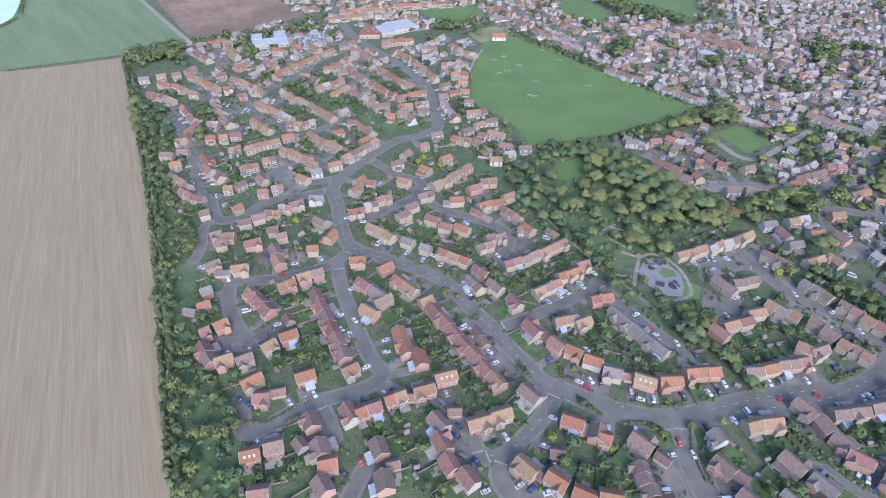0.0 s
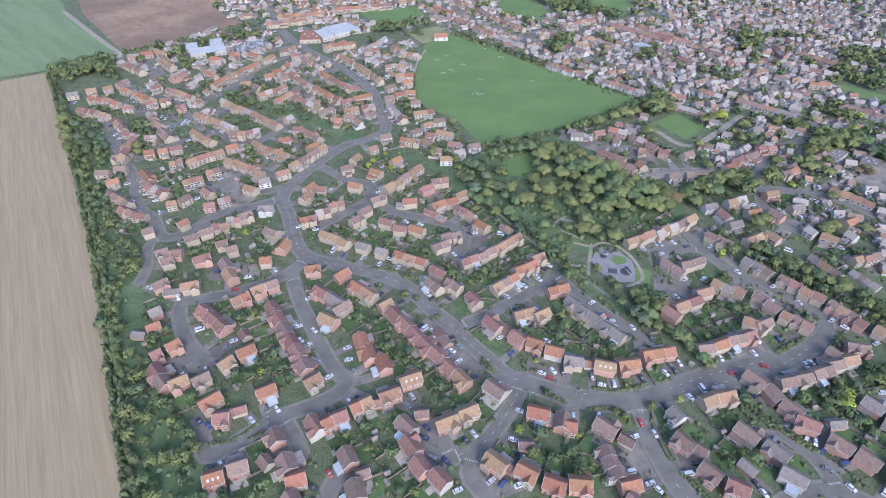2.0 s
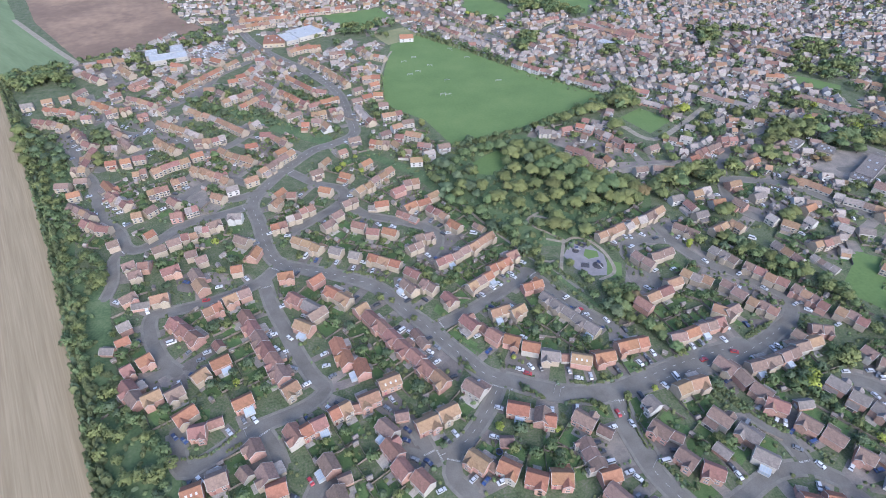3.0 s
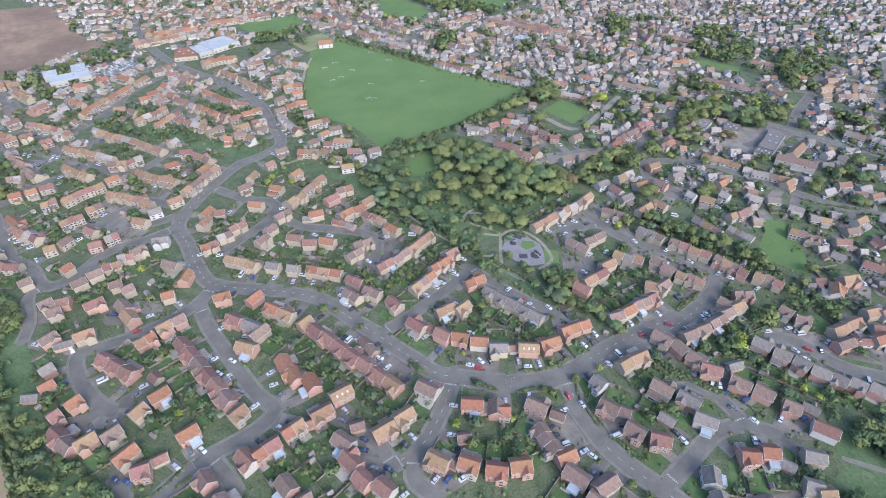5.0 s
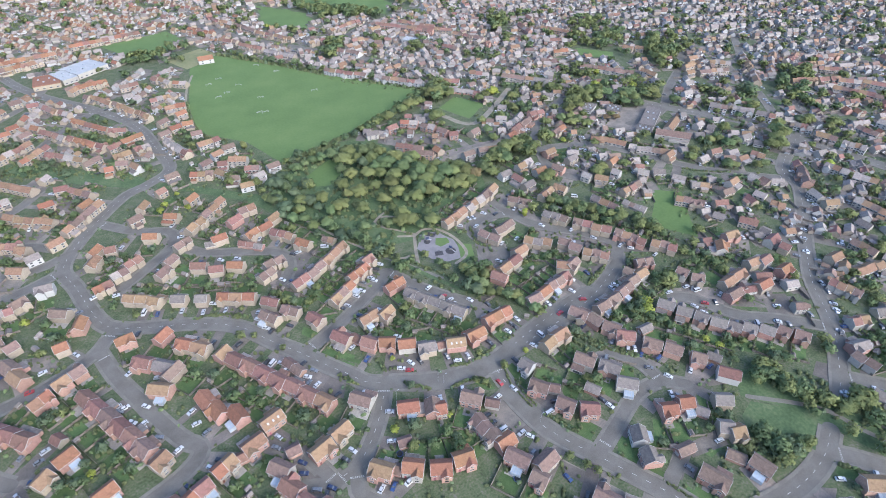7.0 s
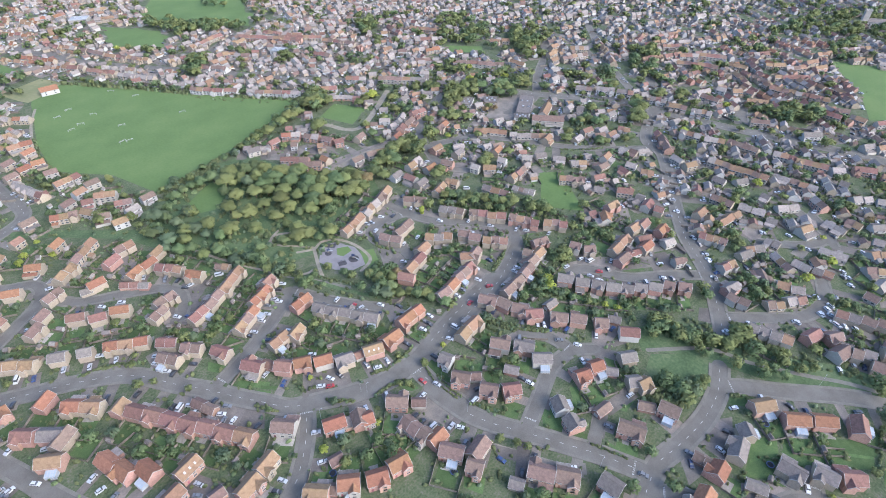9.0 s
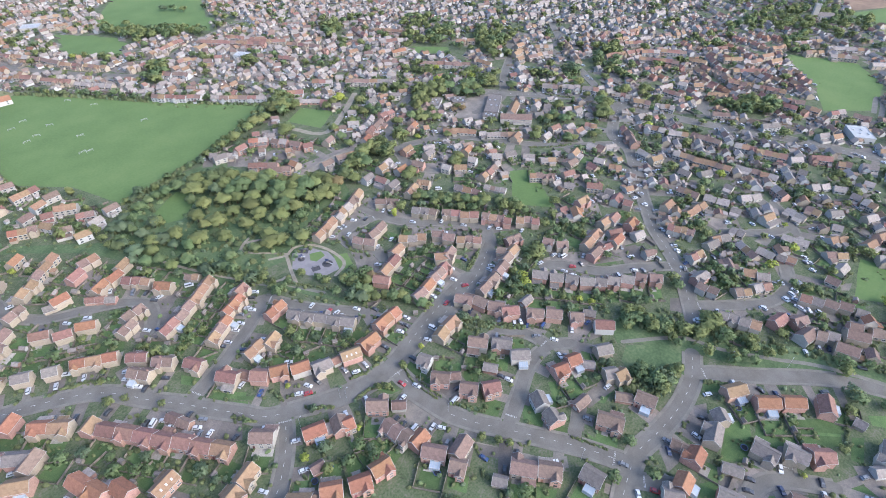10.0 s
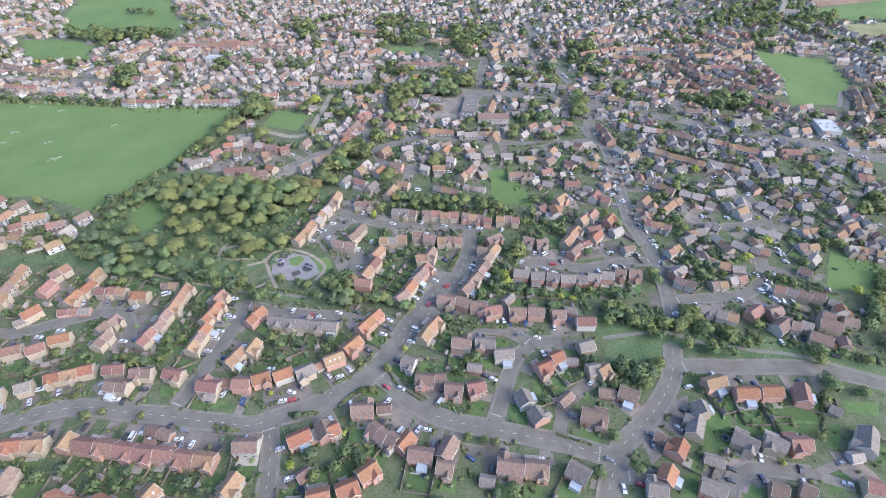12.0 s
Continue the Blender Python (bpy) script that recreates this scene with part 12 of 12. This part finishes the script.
far_car(460.4, 192.8, 0.87, 5, False)
far_car(604.6, 334.9, 1.57, 0, False)
far_car(592.9, 328.6, 1.57, 1, False)
far_car(614.0, 339.5, 1.57, 2, False)
far_car(604.0, 341.3, 1.57, 3, False)
far_car(613.2, 362.3, 1.57, 4, False)
far_car(606.6, 352.6, 1.57, 5, False)
far_car(556.8, 304.4, 1.57, 0, False)
far_car(345.5, 249.5, 1.57, 1, False)
far_car(349.3, 251.1, 1.57, 2, False)
far_car(-299.8, 512.6, 1.57, 3, False)
far_car(-296.5, 510.5, 1.57, 4, False)
far_car(-294.5, 511.8, 1.57, 5, False)
far_car(-239.1, 507.1, 1.22, 0, False)
far_car(-235.5, 503.7, 1.22, 1, False)
far_car(-245.0, 517.7, 1.22, 2, False)
far_car(-244.1, 459.4, 1.05, 3, False)
far_car(-238.0, 450.8, 1.05, 4, False)
far_car(-233.9, 441.3, 1.05, 5, False)
far_car(-181.2, 461.7, 1.40, 0, False)
far_car(-182.2, 456.0, 1.40, 1, False)
far_car(-177.7, 459.0, 1.40, 2, False)
far_car(-188.6, 449.7, 1.40, 3, False)
far_car(-187.2, 451.6, 1.40, 4, False)
far_car(-143.3, 436.4, 1.40, 5, False)
far_car(-145.4, 438.8, 1.40, 0, False)
far_car(-204.5, 472.5, 1.40, 1, False)
far_car(-200.2, 468.8, 1.40, 2, False)
far_car(-284.2, 610.6, 0.70, 3, False)
far_car(-242.3, 588.7, 1.57, 4, False)
far_car(-246.3, 595.6, 1.57, 5, False)
far_car(-253.2, 587.6, 1.57, 0, False)
far_car(-197.1, 605.3, 0.70, 1, False)
far_car(-193.4, 604.7, 0.70, 2, False)
far_car(-205.1, 506.2, 0.87, 3, False)
far_car(-228.2, 419.6, 0.87, 4, False)
far_car(-169.4, 424.4, 0.87, 5, False)
far_car(-167.3, 408.0, 0.87, 0, False)
far_car(-168.3, 415.1, 0.87, 1, False)
far_car(-122.7, 428.0, 0.87, 2, False)
far_car(-125.9, 432.6, 0.87, 3, False)
far_car(-234.1, 593.9, 1.57, 4, False)
far_car(-240.5, 602.9, 1.57, 5, False)
far_car(351.9, 128.4, 1.75, 0, False)
far_car(343.1, 123.1, 1.95, 1, False)
far_car(331.8, 114.0, 2.16, 2, False)
far_car(312.0, 91.8, 1.75, 3, False)
far_car(315.5, 87.8, 1.95, 4, False)
far_car(301.1, 77.9, 2.16, 5, False)
far_car(297.7, 74.0, 1.75, 0, False)
far_car(284.0, 64.0, 1.95, 1, False)
far_car(246.3, 39.4, 2.16, 2, False)
far_car(260.9, 85.4, 0.87, 3, False)
far_car(264.9, 80.8, 1.08, 4, False)
far_car(281.5, 15.7, 1.29, 5, False)
far_car(298.4, 8.5, 0.87, 0, False)
far_car(304.7, 7.6, 1.08, 1, False)
far_car(309.0, 7.5, 1.29, 2, False)
far_car(315.8, 7.9, 0.87, 3, False)
far_car(318.7, 8.0, 1.08, 4, False)
far_car(284.0, 26.8, 1.29, 5, False)
far_car(281.4, 26.6, 0.87, 0, False)
far_car(296.5, -20.9, 1.08, 1, False)
far_car(295.3, -22.4, 1.29, 2, False)
far_car(388.4, 36.6, 0.87, 3, False)
far_car(380.3, 27.9, 1.08, 4, False)
far_car(325.3, 51.8, 1.29, 5, False)
far_car(336.5, 50.9, 0.87, 0, False)
far_car(326.1, 41.1, 1.08, 1, False)
far_car(324.1, 32.0, 1.29, 2, False)
far_car(336.4, 5.0, 0.87, 3, False)
far_car(341.1, 10.5, 1.08, 4, False)
far_car(342.6, 8.7, 1.29, 5, False)
far_car(429.9, 0.3, 0.87, 0, False)
far_car(431.2, 3.7, 1.08, 1, False)
far_car(360.0, 49.2, 1.29, 2, False)
far_car(306.5, 54.3, 0.87, 3, False)
far_car(350.9, 61.9, 1.08, 4, False)
far_car(363.4, 123.1, 1.29, 5, False)
far_car(272.1, 45.4, 0.87, 0, False)
far_car(310.7, 15.5, 1.08, 1, False)
far_car(345.8, 12.5, 1.29, 2, False)
far_car(331.7, -10.5, 0.87, 3, False)
far_car(384.6, 25.1, 1.08, 4, False)
far_car(423.7, 19.7, 1.29, 5, False)
far_car(375.6, 9.7, 0.87, 0, False)
far_car(418.3, 70.4, 1.08, 1, False)
far_car(353.7, 35.1, 1.29, 2, False)
far_car(464.2, -4.3, 0.87, 3, False)
far_car(296.8, -0.5, 1.57, 4, False)
far_car(297.6, -3.0, 1.78, 5, False)
far_car(299.5, -7.6, 1.99, 0, False)
far_car(296.0, 1.9, 1.57, 1, False)
far_car(369.8, 132.2, 0.87, 2, False)
far_car(372.6, 134.6, 1.08, 3, False)
far_car(378.7, 130.4, 1.29, 4, False)
far_car(620.5, 79.5, 0.87, 5, False)
far_car(614.8, 77.0, 1.08, 0, False)
far_car(653.8, 89.3, 1.29, 1, False)
far_car(560.7, 104.4, 0.87, 2, False)
far_car(559.5, 97.3, 1.08, 3, False)
far_car(550.4, 107.8, 1.29, 4, False)
far_car(548.4, 118.6, 0.87, 5, False)
far_car(517.7, 2.1, 1.08, 0, False)
far_car(520.0, -7.9, 1.29, 1, False)
far_car(516.4, 16.1, 0.87, 2, False)
far_car(551.1, 66.9, 1.08, 3, False)
far_car(564.4, 67.2, 1.29, 4, False)
far_car(576.5, 69.3, 0.87, 5, False)
far_car(507.8, 83.5, 1.08, 0, False)
far_car(508.0, 109.1, 1.29, 1, False)
far_car(569.1, 34.6, 0.87, 2, False)
far_car(509.8, 23.8, 1.08, 3, False)
far_car(517.1, 21.7, 1.29, 4, False)
far_car(532.4, 66.0, 0.87, 5, False)
far_car(407.7, 135.6, 1.08, 0, False)
far_car(402.5, 141.7, 1.29, 1, False)
far_car(410.3, 132.6, 0.87, 2, False)
far_car(573.6, 171.9, 1.08, 3, False)
far_car(552.3, 158.3, 1.29, 4, False)
far_car(117.9, 747.4, 0.61, 5, False)
far_car(130.3, 713.3, 0.82, 0, False)
far_car(181.6, 661.0, 1.03, 1, False)
far_car(186.9, 660.9, 0.61, 2, False)
far_car(175.9, 666.8, 0.82, 3, False)
far_car(204.1, 612.4, 1.03, 4, False)
far_car(215.4, 595.9, 0.61, 5, False)
far_car(250.5, 555.2, 0.82, 0, False)
far_car(256.3, 525.2, 1.03, 1, False)
far_car(261.7, 519.7, 0.61, 2, False)
far_car(272.7, 600.6, 0.82, 3, False)
far_car(268.8, 582.7, 1.03, 4, False)
far_car(286.4, 586.7, 0.61, 5, False)
far_car(260.4, 589.2, 0.82, 0, False)
far_car(213.4, 719.8, 1.03, 1, False)
far_car(216.7, 713.9, 0.61, 2, False)
far_car(128.7, 684.2, 0.82, 3, False)
far_car(126.5, 662.2, 1.03, 4, False)
far_car(139.7, 644.0, 0.61, 5, False)
far_car(151.1, 627.7, 0.82, 0, False)
far_car(193.2, 571.0, 1.03, 1, False)
far_car(105.0, 718.5, 0.61, 2, False)
far_car(87.9, 716.0, 0.82, 3, False)
far_car(306.6, 460.1, 0.61, 4, False)
far_car(309.9, 452.2, 0.82, 5, False)
far_car(332.2, 434.1, 1.03, 0, False)
far_car(338.0, 425.5, 0.61, 1, False)
far_car(301.4, 470.0, 0.82, 2, False)
far_car(359.6, 449.0, 1.03, 3, False)
far_car(354.9, 463.8, 0.61, 4, False)
far_car(349.7, 474.2, 0.82, 5, False)
far_car(373.4, 444.9, 1.03, 0, False)
far_car(374.3, 434.1, 0.61, 1, False)
far_car(365.9, 473.1, 0.82, 2, False)
far_car(369.2, 464.6, 1.03, 3, False)
far_car(292.4, 470.1, 0.61, 4, False)
far_car(278.0, 445.5, 0.82, 5, False)
far_car(295.7, 457.7, 1.03, 0, False)
far_car(285.5, 486.2, 0.61, 1, False)
far_car(370.0, 395.5, 0.82, 2, False)
far_car(372.2, 390.6, 1.03, 3, False)
far_car(267.3, 355.0, 0.61, 4, False)
far_car(268.0, 350.9, 0.82, 5, False)
far_car(274.1, 351.5, 1.03, 0, False)

# playground
play_tower(136.3, 228.5, -60, 3.4)
swing(133.1, 249.5, -50, 5)
play_tower(127.5, 244.0, 10, 2.2)
swing(128.5, 229.9, -20, 4)

# church
church(895.7, 156.8, -60)

# districts
district([(778.8, 252.2), (771.5, 122.8), (570.5, 65.0), (516.4, 146.7), (552.7, 236.3)], 70, 4, 18, (1, 1, 0, 4, 1, 5), (0, 0, 1, 2), trees=0.1)
district([(138.0, 1069.8), (56.5, 678.2), (270.8, 446.3), (355.1, 417.0), (433.1, 453.7), (758.7, 794.2), (298.1, 1321.5)], 20, 1, 19)
district([(420.3, 440.9), (516.7, 386.2), (535.0, 282.0), (478.3, 210.4), (410.6, 196.7), (494.4, 116.9), (768.8, 263.7), (1114.3, 387.0), (758.7, 794.2)], -15, 2, 19)
district([(478.3, 210.4), (510.0, 184.0), (508.8, 91.7), (531.1, -33.7), (300.0, -62.0), (283.0, -11.4), (254.9, 41.5), (299.1, 78.3), (373.7, 135.1)], 40, 3, 19)
district([(570.5, 65.0), (577.5, -44.1), (841.8, -17.7), (721.8, 41.2)], -40, 5, 19)
district([(310.6, 435.4), (362.7, 375.2), (372.7, 275.4), (392.4, 170.1), (367.8, 141.8), (309.3, 95.0), (277.4, 68.6), (233.5, 127.9), (264.5, 167.2), (238.8, 253.2), (265.3, 348.4)], -15, 2, 19)
# orange and buff roofs put the warm sunlight on these rows into their colour
district([(-216.3, 1015.2), (112.3, 1015.2), (155.9, 670.1), (54.5, 702.0), (-2.5, 670.1), (-60.5, 713.1), (-136.3, 736.3), (-175.0, 786.4)], -60, 6, 20, (0, 0, 4, 4, 1, 5), (1, 1, 2, 2))
district([(91.0, 786.5), (217.8, 670.1), (337.3, 713.2), (562.2, 670.2), (386.4, 402.6), (316.4, 422.6), (266.3, 455.3), (157.7, 578.6)], -40, 5, 19)
district([(145.0, 383.8), (225.8, 357.9), (291.5, 366.3), (406.5, 433.1), (298.1, 268.2), (233.8, 257.0), (244.8, 292.5), (196.4, 326.7), (176.0, 366.2)], 40, 3, 19)
district([(508.8, 239.5), (565.6, -45.3), (301.1, -85.9), (268.1, -36.6), (233.8, 33.0), (277.9, 76.4), (362.0, 148.6)], 25, 11, 17)
district([(324.5, 452.4), (480.4, 319.7), (503.3, 223.6), (288.6, 81.3), (239.9, 45.3), (219.7, 135.6), (282.8, 190.4), (236.0, 238.8), (245.7, 355.2)], -30, 12, 17)
district([(736.1, 893.4), (1520.2, -3.6), (550.0, -69.1), (463.1, 208.3), (325.5, 418.2)], 55, 13, 17)
district([(209.7, 1495.5), (764.3, 861.1), (340.4, 401.0), (264.9, 447.1), (40.6, 706.3)], 5, 14, 18)
district([(197.6, 736.3), (830.0, 939.7), (249.2, 152.5), (239.1, 241.1), (234.0, 286.2), (198.0, 341.8), (140.3, 402.5)], -30, 12, 17)
district([(-353.9, 1056.9), (466.4, 1057.1), (244.9, 467.0), (154.4, 562.6), (81.1, 680.4), (-101.4, 691.0), (-220.8, 781.2)], 5, 14, 18)
district([(-328.2, 713.0), (-161.8, 713.1), (-96.6, 650.0), (31.2, 650.1), (17.8, 422.5), (-117.2, 412.4), (-285.1, 595.2)], 55, 13, 17)

put_distant()
if DRIVES.v:
    tagged(new("driveways", DRIVES.mesh("driveways", M_DRIVE)), "grey asphalt and block driveways beside houses", "driveway", kind="stuff")
if LAWNS.v:
    tagged(new("lawns", LAWNS.mesh("lawns", M_LAWN)), "small mown back garden lawns", "lawn", kind="stuff")
if PATIOS.v:
    tagged(new("patios", PATIOS.mesh("patios", M_PATIO)), "pale slabbed patios behind the houses", "patio", kind="stuff")
put_fences()
grow_shrubs()
grow_far_trees()
